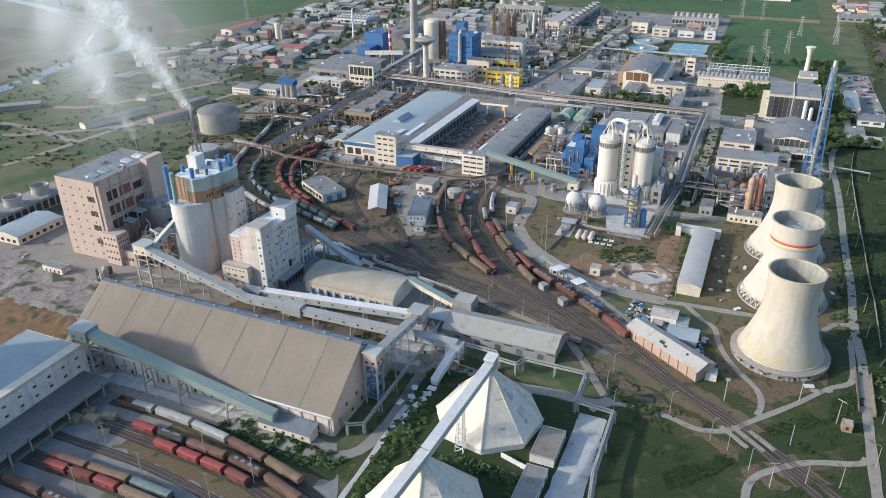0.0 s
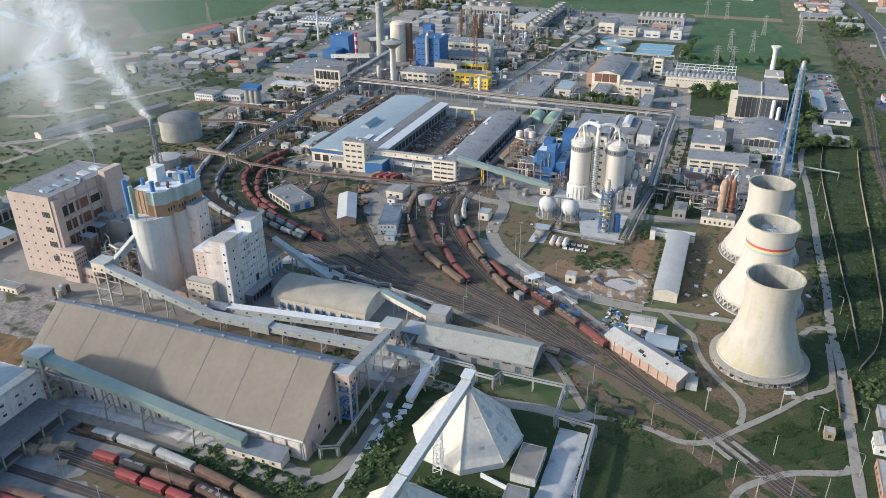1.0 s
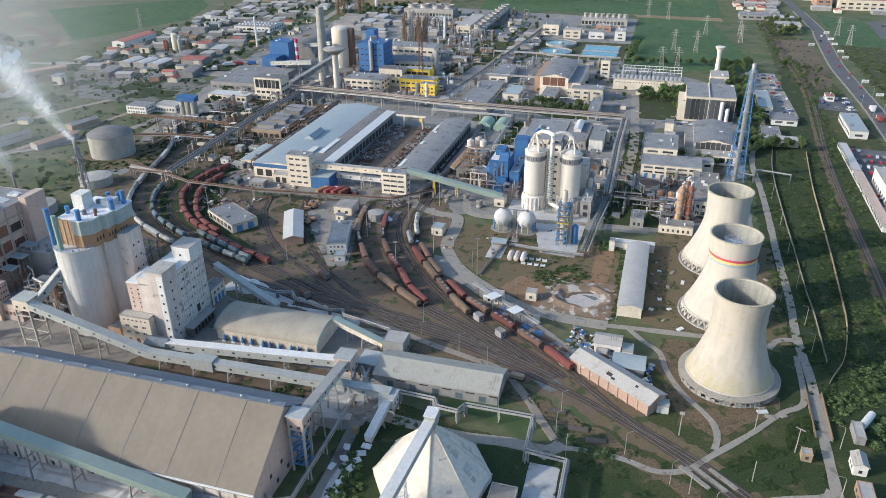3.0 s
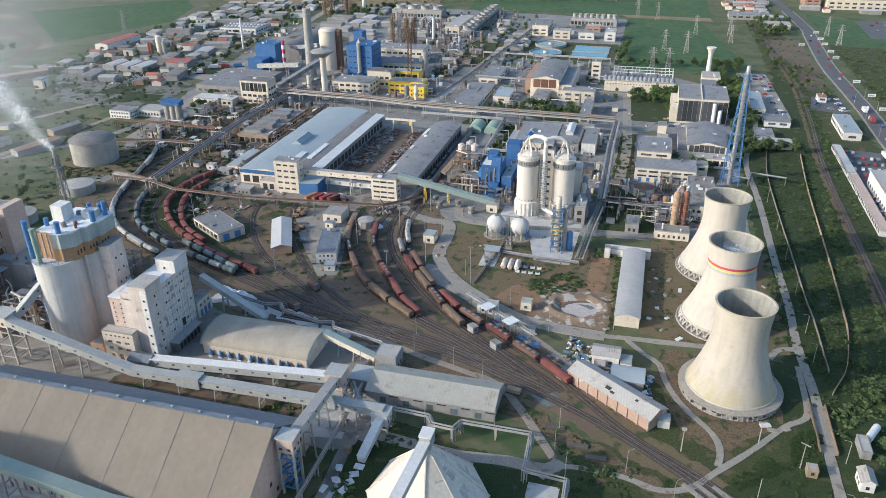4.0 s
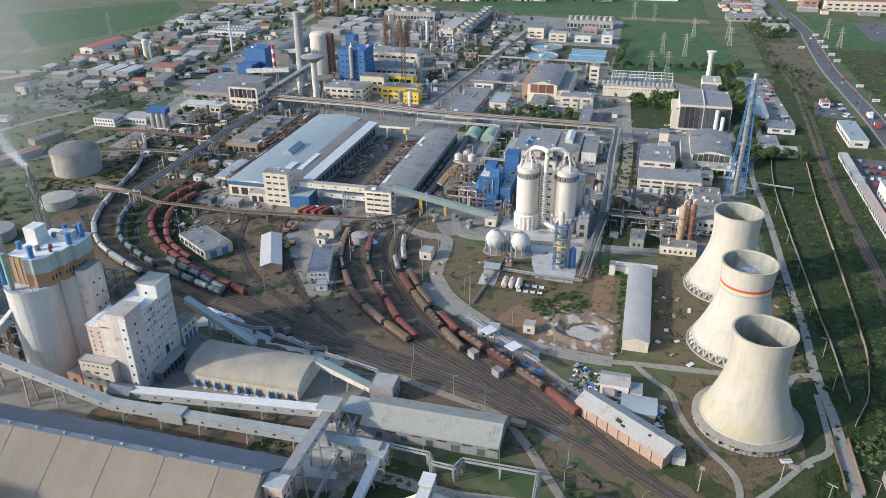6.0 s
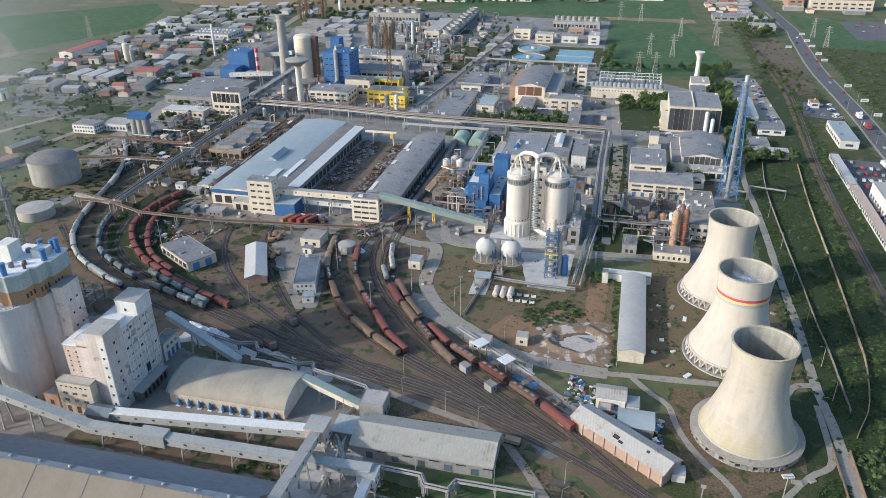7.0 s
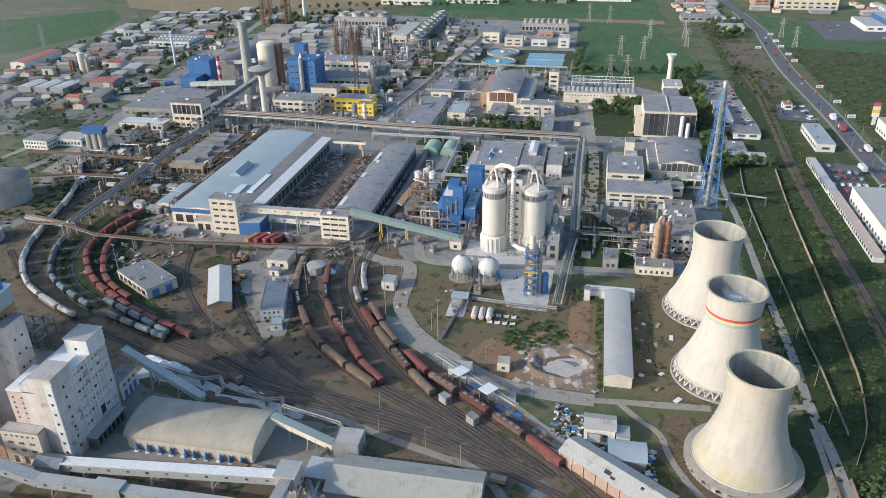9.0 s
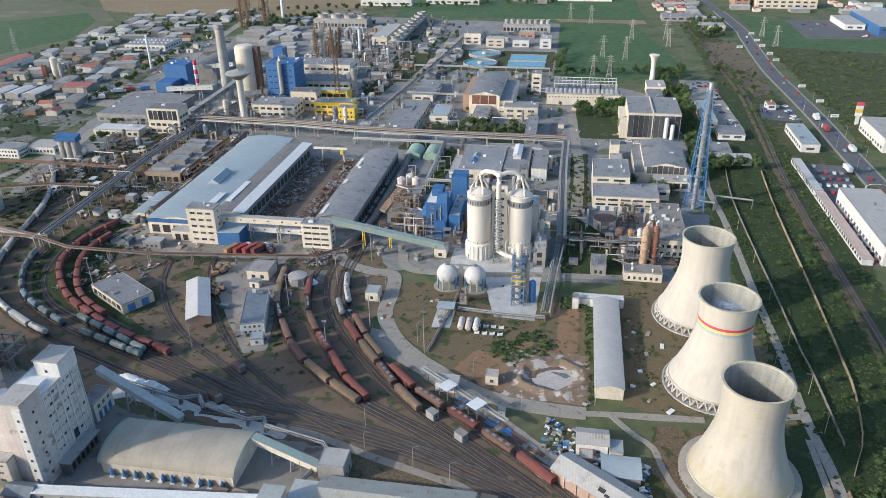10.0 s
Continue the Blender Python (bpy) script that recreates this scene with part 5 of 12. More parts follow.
# paired storage silos with their head house
th = thing("storage_silo", "paired pale concrete silos below a rusty head house", "silo", -216.8, 225.4)
TAKEN.append((-226, -200, 216, 247))
for k, (x, y, n) in enumerate(((0, 0, 48), (6.2, 12.8, 48))):
    shell = part("silo_shell", bm_turn(bmesh.new(), [(8.2, -0.3), (8.2, 35.8), (8.45, 35.9), (8.45, 36.5), (0.2, 36.7)], x, y, n), M["silo_grey"], th)
    for i in range(18):
        a = radians(i * 20 + 8)
        part("joint_rib", bm_beam(bmesh.new(), (x + 8.2 * math.cos(a), y + 8.2 * math.sin(a), 0), (x + 8.2 * math.cos(a), y + 8.2 * math.sin(a), 35.7), 0.07), M["silo_grey"], shell)
part("corner_fillet", bm_box(bmesh.new(), 4.6, 4.0, -0.3, 8.4, 9.0, 35.6), M["silo_grey"], th)
bm = bmesh.new()
for k in range(3):
    bm_turn(bm, [(8.3, 36.9 + 0.5 * k), (8.38, 36.9 + 0.5 * k), (8.38, 36.96 + 0.5 * k), (8.3, 36.96 + 0.5 * k)], n=40, cap=False)
for i in range(24):
    a = radians(i * 15)
    bm_beam(bm, (8.34 * math.cos(a), 8.34 * math.sin(a), 36.4), (8.34 * math.cos(a), 8.34 * math.sin(a), 38.0), 0.08)
part("railing", bm, M["blue_paint"], th, "blue roof railing")
# pleated cladding of the head house: rusty below, streaked pale green above
PLEAT = [(-4.2, -2.0), (2.4, -2.0), (2.4, -3.4), (6.2, -3.4), (9.6, -0.4), (9.6, 3.6), (11.2, 4.4), (11.2, 8.8), (12.6, 9.6), (12.6, 15.6), (12.0, 18.6), (-4.2, 18.6)]
part("head_house_lower", bm_prism(bmesh.new(), [(x * 0.99, y * 0.99) for x, y in PLEAT], "z", 36.4, 41.6), M["orange"], th, "rusty brown lower cladding")
part("head_house_upper", bm_prism(bmesh.new(), PLEAT, "z", 41.6, 47.0), M["teal"], th, "streaked pale green upper cladding")
part("rusty_bay", bm_box(bmesh.new(), -4.4, -2.5, 36.4, 2.3, -1.9, 46.6), M["orange"], th, "rust-red sheet bay")
for k in range(3):
    part("bay_mullion", bm_box(bmesh.new(), -4.4 + k * 2.2, -2.7, 36.4, -4.0 + k * 2.2, -2.5, 46.8), M["concrete"], th)
part("head_house_roof", bm_prism(bmesh.new(), [(x * 1.02, y * 1.02) for x, y in PLEAT], "z", 47.0, 47.35), M["lime"], th, "roof white with lime dust")
for k in range(9):
    part("cladding_window", bm_box(bmesh.new(), 9.55 + 0.9 * (k // 3), -0.1 + 1.6 * k, 38.2, 9.68 + 1.45 * (k // 3), 0.5 + 1.6 * k, 39.8), M["black"], th)
part("roof_cabin", bm_box(bmesh.new(), -3.6, 6.0, 47.3, 1.2, 11.4, 53.4), M["white"], th, "white rooftop cabin")
part("roof_cabin", bm_box(bmesh.new(), 5.0, 10.6, 47.3, 9.4, 15.4, 50.0), M["white"], th, "low white rooftop cabin")
for x, y, z0, z1, r, m in ((-7.0, -3.6, 36.6, 51.2, 0.95, "blue_paint"), (-1.4, -6.6, 36.6, 50.2, 0.85, "green_tank"), (5.6, -2.2, 47.3, 51.6, 0.9, "blue_paint"), (10.6, 9.6, 47.3, 51.4, 0.95, "blue_paint"), (11.2, 15.6, 47.3, 52.6, 0.85, "blue_paint"), (-3.0, 2.2, 47.3, 50.2, 0.8, "blue_paint"), (7.6, 17.4, 47.3, 50.6, 0.8, "blue_paint"), (3.2, 17.2, 47.3, 50.4, 0.8, "blue_paint")):
    filt = part("dust_filter", bm_turn(bmesh.new(), [(r, z0), (r, z1 - 0.3), (r * 1.12, z1 - 0.25), (r * 1.12, z1), (r * 0.7, z1 + 0.1)], x, y, 16), M[m], th, "cylindrical dust filter pipe")
for k, (x, y, r, h) in enumerate(((3.6, 3.0, 0.9, 1.6), (6.4, 5.6, 0.7, 1.2), (1.6, 13.4, 1.0, 1.4), (8.6, 3.0, 0.5, 2.0))):
    part("roof_fan", bm_turn(bmesh.new(), [(r, 47.3), (r, 47.3 + h), (r * 0.4, 47.6 + h)], x, y, 12), M["rusty" if k % 2 else "steel"], th)
bm = bmesh.new()
for z in np.arange(0, 36, 2.0):
    for u in (0, 1.4):
        bm_beam(bm, (-8.9, -1.2 + u, z), (-8.9, -1.2 + u, z + 2.0), 0.14)
    bm_beam(bm, (-8.9, -1.2, z), (-8.9, 0.2, z + 2.0), 0.1)
part("ladder_tower", bm, M["steel"], th, "grey caged ladder tower")
part("drain_pipe", bm_tube(bmesh.new(), [(-5.9, -5.9, 0.2), (-5.9, -5.9, 36.2)], 0.16, 8), M["blue_paint"], th)
for i in range(4):
    window(th, "-y", 2.0 + i * 1.5, 1.0, 1.0, 1.6, (0, 0, -7.9 + i * 0.75, 0), "shade_pane")
building("lift_tower", "white rendered lift tower beside the silo", -204, -199.6, 232.0, 240, 38.6, "stained_white", "roof", "sx", 1.0, [(("+x",), 7, 3, 5, 0.8, 0.8, 2.2, "shade_pane")])
building("small_annex", "small red brick annex at the silo foot", -206, -200.5, 219, 223.5, 5, "brick", "roof", "flat", 0, [(("-y", "+x"), 1, 1, 3, 2.0, 1.4, 1.0, "shade_pane")])

# tall white bagging house, stepped towards the silo
th, box = building("bagging_house", "tall stepped white bagging house with many windows", -190, -178.5, 221.4, 246.4, 27.6, "stained_white", "lime", "flat", 0, [])
block(th, "stair_tower", -185.2, -178.3, 220.8, 229.4, -0.3, 31.0, "stained_white", "taller white stair tower")
block(th, "stair_roof", -185.5, -178.1, 220.5, 229.7, 31.0, 31.3, "roof_pale")
block(th, "stair_pilaster", -180.6, -178.0, 220.3, 220.8, -0.3, 29.6, "white", "white stair bay with small openings")
block(th, "penthouse", -186.0, -178.2, 238.4, 246.6, 27.4, 32.8, "white", "white rooftop penthouse")
block(th, "penthouse_roof", -186.3, -177.9, 238.1, 246.9, 32.8, 33.05, "roof_pale")
block(th, "roof_box", -186, -181, 231, 236, 27.5, 29.0, "lime")
block(th, "low_block", -195.2, -185.2, 221.6, 234, -0.3, 24.8, "stained_pink", "lower pinkish stained block")
block(th, "low_block_roof", -195.4, -185.2, 221.4, 234.2, 24.8, 25.1, "lime")
block(th, "back_block", -197, -190, 234, 246, -0.3, 21.0, "stained_white")
o = th.matrix_basis.translation
bx = (0, -178.5 - o.x, 0, 0)
for k in range(8):
    z = 2.6 + k * 3.15
    for i in range(9):
        if not (k == 1 and 3 < i < 6):
            window(th, "+x", 230.6 + i * 1.78 - o.y, z + 0.9, 1.15, 0.8, bx, "pale" if (i * 7 + k * 3) % 5 else "dark")
    part("floor_band", bm_box(bmesh.new(), -178.55 - o.x, 229.5 - o.y, z - 0.15, -178.35 - o.x, 246.3 - o.y, z + 0.15), M["white"], th)
for i in range(6):
    part("pilaster", bm_box(bmesh.new(), -178.55 - o.x, 229.5 + i * 3.3 - o.y, 0, -178.25 - o.x, 229.9 + i * 3.3 - o.y, 27.5), M["white"], th)
window(th, "+x", 238.6 - o.y, 5.4, 2.4, 3.2, (0, -178.3 - o.x, 0, 0), "shade_pane")
window(th, "-y", -182.5 - o.x, 29.0, 0.9, 0.9, (0, 0, 238.4 - o.y, 0), "shade_pane")
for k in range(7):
    window(th, "+x", 225 - o.y, 3 + k * 3.7, 0.8, 0.9, (0, -178.3 - o.x, 0, 0), "shade_pane")
    window(th, "-y", -179.3 - o.x, 4 + k * 3.6, 0.8, 0.8, (0, 0, 220.3 - o.y, 0), "shade_pane")
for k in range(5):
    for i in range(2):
        window(th, "-y", -193.6 + i * 3 - o.x, 14.6 + k * 1.9, 0.6, 0.5, (0, 0, 221.6 - o.y, 0), "shade_pane")
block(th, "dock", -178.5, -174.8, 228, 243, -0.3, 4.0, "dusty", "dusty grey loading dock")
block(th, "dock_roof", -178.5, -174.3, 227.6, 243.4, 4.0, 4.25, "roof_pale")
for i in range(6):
    window(th, "+x", 229.6 + i * 2.3 - o.y, 0.6, 1.6, 2.6, (0, -174.8 - o.x, 0, 0), "shade_pane")
th2, b2 = building("bagging_wing", "low cream wing with yellow doors and window rows", -198.2, -185.3, 217.6, 221.4, 12.6, "cream", "roof_pale", "flat", 0, [(("-y",), 1, 10.8, 1, 0.5, 0.8, 1.0, "shade_pane"), (("-y",), 1, 8.0, 1, 0.9, 1.8, 1.2, "plain"), (("-y",), 1, 5.2, 1, 1.0, 1.8, 1.2, "plain"), (("-y",), 1, 0.4, 1, 2.8, 1.5, 1.3, "rust")])
building("annex_blue_doors", "small cream annex with tall blue doors", -185.5, -180.5, 250.5, 260.5, 7.4, "cream", "roof", "flat", 0, [(("+x",), 1, 0.2, 1, 3.0, 1.5, 1.0, "blue"), (("+x",), 1, 4.6, 1, 1.3, 1.2, 1.3, "plain")])
building("annex_link", "grey dusty link behind the bagging house", -188, -181, 246.6, 250.4, 11, "grey", "roof_pale", "flat", 0, [(("+x",), 3, 1.5, 3, 1.0, 0.9, 0.8, "shade_pane")])
gallery("truck_conveyor", "pale sloping conveyor from the bagging house", (-184.5, 262, 11.5), (-152.5, 254.2, 1.0), 2.4, 2.2, "gallery", "gallery", (0.35, 0.7), win=False)

# dark open frame
def frame_floors(label, x, y, nx, ny, levels, mat, seed):
    """An open steel frame of nx x ny bays of 4.6 x 5 m with decks, vessels and pipes."""
    r = random.Random(seed)
    th = thing("kiln_structure", label, "steel structure", x, y)
    a, b = nx * 2.3, ny * 2.5
    for i in range(nx + 1):
        for j in range(ny + 1):
            part("post", bm_beam(bmesh.new(), (i * 4.6 - a, j * 5 - b, -0.1), (i * 4.6 - a, j * 5 - b, levels[-1]), 0.4), M[mat], th)
    for z in levels:
        for j in range(ny + 1):
            part("girder", bm_beam(bmesh.new(), (-a - 0.3, j * 5 - b, z), (a + 0.3, j * 5 - b, z), 0.35, 0.5), M[mat], th)
        for i in range(nx):
            if r.random() < 0.65:
                part("deck", bm_box(bmesh.new(), i * 4.6 - a, -b + r.choice((0, 5)), z + 0.26, (i + 1) * 4.6 - a, b - 0.4, z + 0.36), M["steel"], th)
            part("vessel", bm_turn(bmesh.new(), [(1.0, z - 3.6), (1.2, z - 3.0), (1.2, z - 0.4), (0.4, z + 0.2)], (i + 0.5) * 4.6 - a, r.uniform(-b + 1.5, b - 1.5), 14), M[r.choice(("pipe", "rusty", "pipe_dark", "cream"))], th)
        part("duct", bm_tube(bmesh.new(), [(-a, r.uniform(-b, b), z + 1.4), (0, r.uniform(-b, b), z + 1.4), (a + 1.5, r.uniform(-b, b), z + 1.0), (a + 1.5, 0, z - 4)], 0.45, 8), M["pipe"], th)
    return th


frame_floors("crowded steel frame of kiln vessels and ducts", -238, 227, 3, 2, (5, 10, 15), "pipe_dark", 3)
frame_floors("lower steel frame of pipes beside the block", -256, 247, 2, 2, (6, 12), "rusty", 4)
th = thing("steel_frame", "dark open steel frame with tanks", "steel structure", -235, 277)
for i in range(4):
    for j in range(3):
        part("post", bm_box(bmesh.new(), -7 + i * 4.6 - 0.2, -5 + j * 5 - 0.2, 0, -7 + i * 4.6 + 0.2, -5 + j * 5 + 0.2, 9), M["pipe_dark"], th)
for z in (4.2, 8.6):
    for j in range(3):
        part("girder", bm_box(bmesh.new(), -7.4, -5.2 + j * 5, z, 7.2, -4.8 + j * 5, z + 0.4), M["steel"], th)
    for i in range(4):
        part("girder", bm_box(bmesh.new(), -7.2 + i * 4.6, -5.4, z + 0.41, -6.8 + i * 4.6, 5.4, z + 0.8), M["steel"], th)
for i in range(3):
    part("tank", bm_turn(bmesh.new(), [(1.5, 0), (1.5, 6), (0.3, 7)], -4.7 + i * 4.6, -2.4, 18), M["pipe_dark"], th)

# lattice flue stack with its plume
st = thing("flue_stack", "tall lattice-braced flue stack with steam", "chimney", -236, 255.5)
part("flue", bm_turn(bmesh.new(), [(0.7, 0), (0.62, 65), (0.7, 66)], n=18), M["pipe"], st)
for i in range(4):
    a = radians(45 + 90 * i)
    part("stack_leg", bm_beam(bmesh.new(), (4.4 * math.cos(a), 4.4 * math.sin(a), 0), (1.1 * math.cos(a), 1.1 * math.sin(a), 62), 0.32), M["steel"], st)
bm = bmesh.new()
for k in range(12):
    r0_, r1_ = 4.4 - 0.275 * k, 4.4 - 0.275 * (k + 1)
    for i in range(4):
        a, b = radians(45 + 90 * i), radians(135 + 90 * i)
        bm_beam(bm, (r0_ * math.cos(a), r0_ * math.sin(a), 5.17 * k), (r1_ * math.cos(b), r1_ * math.sin(b), 5.17 * (k + 1)), 0.2)
        bm_beam(bm, (r1_ * math.cos(a), r1_ * math.sin(a), 5.17 * (k + 1)), (r1_ * math.cos(b), r1_ * math.sin(b), 5.17 * (k + 1)), 0.2)
part("stack_bracing", bm, M["steel"], st)
part("platform", bm_turn(bmesh.new(), [(1.0, 58), (2.3, 58), (2.3, 58.3), (1.0, 58.3)], n=16, cap=False), M["steel"], st)

# front transfer tower and long conveyor
transfer_tower("transfer_tower", "concrete-framed conveyor transfer tower by the silo", -234.5, -227.5, 206, 212.5, 15.8, 20.0)
gallery("long_conveyor", "long pale conveyor sloping down to the store", (-227.5, 207.4, 16.6), (-179, 207.4, 4.2), 3.0, 2.6, "gallery", "gallery", (0.34, 0.58))
gallery("long_conveyor", "long level pale conveyor gallery behind the store", (-179, 207.4, 4.2), (-86.5, 207.6, 5.6), 3.0, 2.6, "gallery", "gallery", (0.05, 0.2, 0.35, 0.53, 0.7, 0.9))
block(thing("conveyor_house", "small pale house on the long conveyor", "conveyor", -156, 207), "cabin", -161, -152, 205.4, 209.6, 3.9, 8.2, "gallery")
gallery("silo_conveyor", "pale conveyor rising to the silo", (-228, 211, 16.5), (-220.5, 220.5, 27), 2.8, 2.6, "gallery", "gallery", ())
gallery("bag_conveyor", "pale conveyor from the bagging house", (-177, 215.4, 3.2), (-110.5, 219.4, 5.6), 3.0, 2.8, "gallery", "skylight", (0.1, 0.42, 0.7))
th = thing("conveyor_house", "small pale house at the bagging conveyor", "conveyor", -181, 215.4)
part("cabin", bm_prism(bmesh.new(), [(-2.6, 0), (2.6, 0), (2.6, 5.4), (0, 6.6), (-2.6, 5.4)], "x", -4.2, 4.2), M["grey"], th)
part("cabin_roof", bm_prism(bmesh.new(), [(-3.0, 5.2), (0, 6.65), (3.0, 5.2), (3.0, 5.45), (0, 6.9), (-3.0, 5.45)], "x", -4.5, 4.5), M["roof_hall_dark"], th)
transfer_tower("transfer_tower", "pinkish transfer tower where conveyors meet", -110.5, -104.5, 216.4, 222.6, 4.6, 10.6, wall="pink")
transfer_tower("conveyor_tower", "concrete stair tower with blue steps at the store", -105.6, -100.6, 173.4, 178.0, 15.6, 20.4, wall="pink", brace="blue_paint")
th = thing("stair_flight", "blue steel stairs in the conveyor tower", "stairs", -104.0, 175.6)
for k in range(5):
    s = -1 if k % 2 else 1
    part("flight", bm_beam(bmesh.new(), (-1.8, s * 0.9 * 1.6, 3 * k), (1.8, s * 0.9 * 1.6, 3 * k + 3), 1.0, 0.25), M["blue_paint"], th)
    part("landing", bm_box(bmesh.new(), 1.4 if s > 0 else -2.2, -1.9, 3 * k + 2.9, 2.2 if s > 0 else -1.4, 1.9, 3 * k + 3.05), M["blue_paint"], th)
gallery("store_conveyor", "pale conveyor bridge to the store tower", (-107, 217.0, 7.2), (-103, 177.6, 16.4), 2.8, 2.5, "gallery", "roof_pale", (0.35, 0.7))
transfer_tower("transfer_house", "pale transfer house on posts beside the shed", -90, -84.6, 204.6, 209.4, 3.2, 7.4, wall="white")
gallery("short_conveyor", "white sloping conveyor to the broken path", (-86.8, 204.6, 4.4), (-88.2, 190.5, 0.3), 2.3, 2.2, "white", "skylight", (0.4,), win=False)

# front conveyor and white loading hall
transfer_tower("transfer_tower", "pinkish concrete transfer tower before the store", -207, -199.5, 147.4, 153.4, 16.0, 20.2, wall="gallery_green")
gallery("front_conveyor", "green sheet conveyor sloping along the store front", (-199.5, 150, 16.8), (-125.5, 150.6, 4.0), 3.4, 2.6, "gallery_green", "gallery_green", (0.3, 0.5, 0.76), win=False)
th, box = building("loading_hall", "long dirty white loading hall with small windows", -228, -201, 60, 147, 14.6, "stained_white", "roof_blue", "flat", 0, [(("+x",), 3, 4.5, 3.6, 0.8, 1.3, 4.2, "dark")])
part("roof_walk", bm_box(bmesh.new(), box[1] - 4.0, box[2] + 0.5, 14.7, box[1] - 0.4, box[3] - 0.5, 15.4), M["cream"], th, "cream roof walkway along the eave")
th = thing("loading_canopy", "dark felt canopy along the loading hall", "canopy", -195, 104)
part("canopy_roof", bm_box(bmesh.new(), -6, -44, 5.6, 5.6, 40.5, 6.1), M["roof_dark"], th)
for k in range(12):
    part("canopy_post", bm_box(bmesh.new(), 5.0, -43 + k * 7.3, 0, 5.5, -42.5 + k * 7.3, 5.6), M["concrete"], th)
    part("canopy_bay", bm_box(bmesh.new(), 5.6, -43 + k * 7.3, 4.7, 5.75, -36.2 + k * 7.3, 6.3), M["grey"], th)
part("platform", bm_box(bmesh.new(), -6, -44, 0, 4.6, 40, 1.1), M["dusty"], th)
# always out of view; added and sized only to shadow the store roof
building("west_block", "unseen tall plain block added to shadow the store roof", -275, -254, 86, 106, 58.5, "pink", "roof", "flat", 0, [])

# barrel-roofed store
th = thing("barrel_store", "barrel-roofed cream store with blue hoppers", "warehouse", -144.9, 239.3)
TAKEN.append((-166, -122, 229, 251))
arc = [(9.6 * math.cos(a), 4.2 + 4.0 * math.sin(a)) for a in [math.pi * i / 14 for i in range(15)]]
part("end_wall", bm_prism(bmesh.new(), [(9.2, -0.3)] + [(x * 0.98, z - 0.15) for x, z in arc] + [(-9.2, -0.3)], "x", 20.4, 20.8), M["cream"], th)
part("end_wall", bm_prism(bmesh.new(), [(9.2, -0.3)] + [(x * 0.98, z - 0.15) for x, z in arc] + [(-9.2, -0.3)], "x", -20.8, -20.4), M["cream"], th)
for k in range(10):
    a, b = -21.2 + 4.24 * k, -21.2 + 4.24 * (k + 1)
    bm = bmesh.new()
    prev = None
    for x, z in arc:
        cur = [bm.verts.new((a + 0.02, x, z)), bm.verts.new((b - 0.02, x, z)), bm.verts.new((b - 0.02, x * 1.015, z + 0.15)), bm.verts.new((a + 0.02, x * 1.015, z + 0.15))]
        if prev:
            for i in range(4):
                bm.faces.new((prev[i], cur[i], cur[(i + 1) % 4], prev[(i + 1) % 4]))
        prev = cur
    part("roof_sheet", bm, M["barrel"], th)
for x0 in (-21.5, 21.2):
    bm = bmesh.new()
    for (xa, za), (xb, zb) in zip(arc, arc[1:]):
        bm_beam(bm, (x0 + 0.15, xa * 1.02, za + 0.1), (x0 + 0.15, xb * 1.02, zb + 0.1), 0.5, 0.4)
    part("verge_rim", bm, M["gallery_green"], th, "green-grey verge trim")
part("side_wall", bm_box(bmesh.new(), -20.4, -9.2, -0.3, 20.4, -8.8, 4.1), M["cream"], th)
part("side_wall", bm_box(bmesh.new(), -20.4, 8.8, -0.3, 20.4, 9.2, 4.1), M["cream"], th)
for k in range(10):
    bm = bm_turn(bmesh.new(), [(0.15, 3.0), (0.75, 1.2), (0.55, 0.3)], -17.5 + k * 3.9 + (0.9 if k in (4, 7) else 0), -9.9, 8)
    part("hopper", bm, M["blue_paint"], th, "blue cone hopper")
    part("bucket", bm_box(bmesh.new(), -18.2 + k * 3.9, -10.8, 0, -16.8 + k * 3.9, -9.4, 0.3), M["white"], th)
gallery("store_exit_conveyor", "green conveyor from the barrel store", (-122.5, 243.5, 6.2), (-101, 238.8, 2.2), 2.4, 2.2, "cream", "gallery_green", (0.3, 0.6), win=False)

# long low store with mossy roof
th, box = building("long_store", "long grey store with mossy cement roof and blue doors", -97.5, -53.5, 219.6, 234.8, 4.2, "grey", "roof_asb", "gx", 3.0, [])
for k in range(5):
    window(th, "-y", -16 + k * 8.2, 0.2, 2.2, 2.4, box, "dull", "door")
    window(th, "-y", -12 + k * 8.2, 3.0, 3.2, 0.5, box, "shade_pane")
building("pump_house", "small grey house with a flat roof", -100.5, -92.5, 236.5, 244, 6.4, "grey", "roof_pale", "flat", 0, [(("+x",), 1, 1, 1, 1.6, 1.2, 1.4, "shade_pane")])
th = thing("link_gallery", "low dusty sheet-roofed link", "shed", -101, 223)
part("wall", bm_box(bmesh.new(), -4, 0, 0, 3.5, 8, 5.2), M["dusty"], th)
part("roof", bm_box(bmesh.new(), -4.2, -0.2, 5.2, 3.6, 8.2, 5.5), M["gallery"], th)

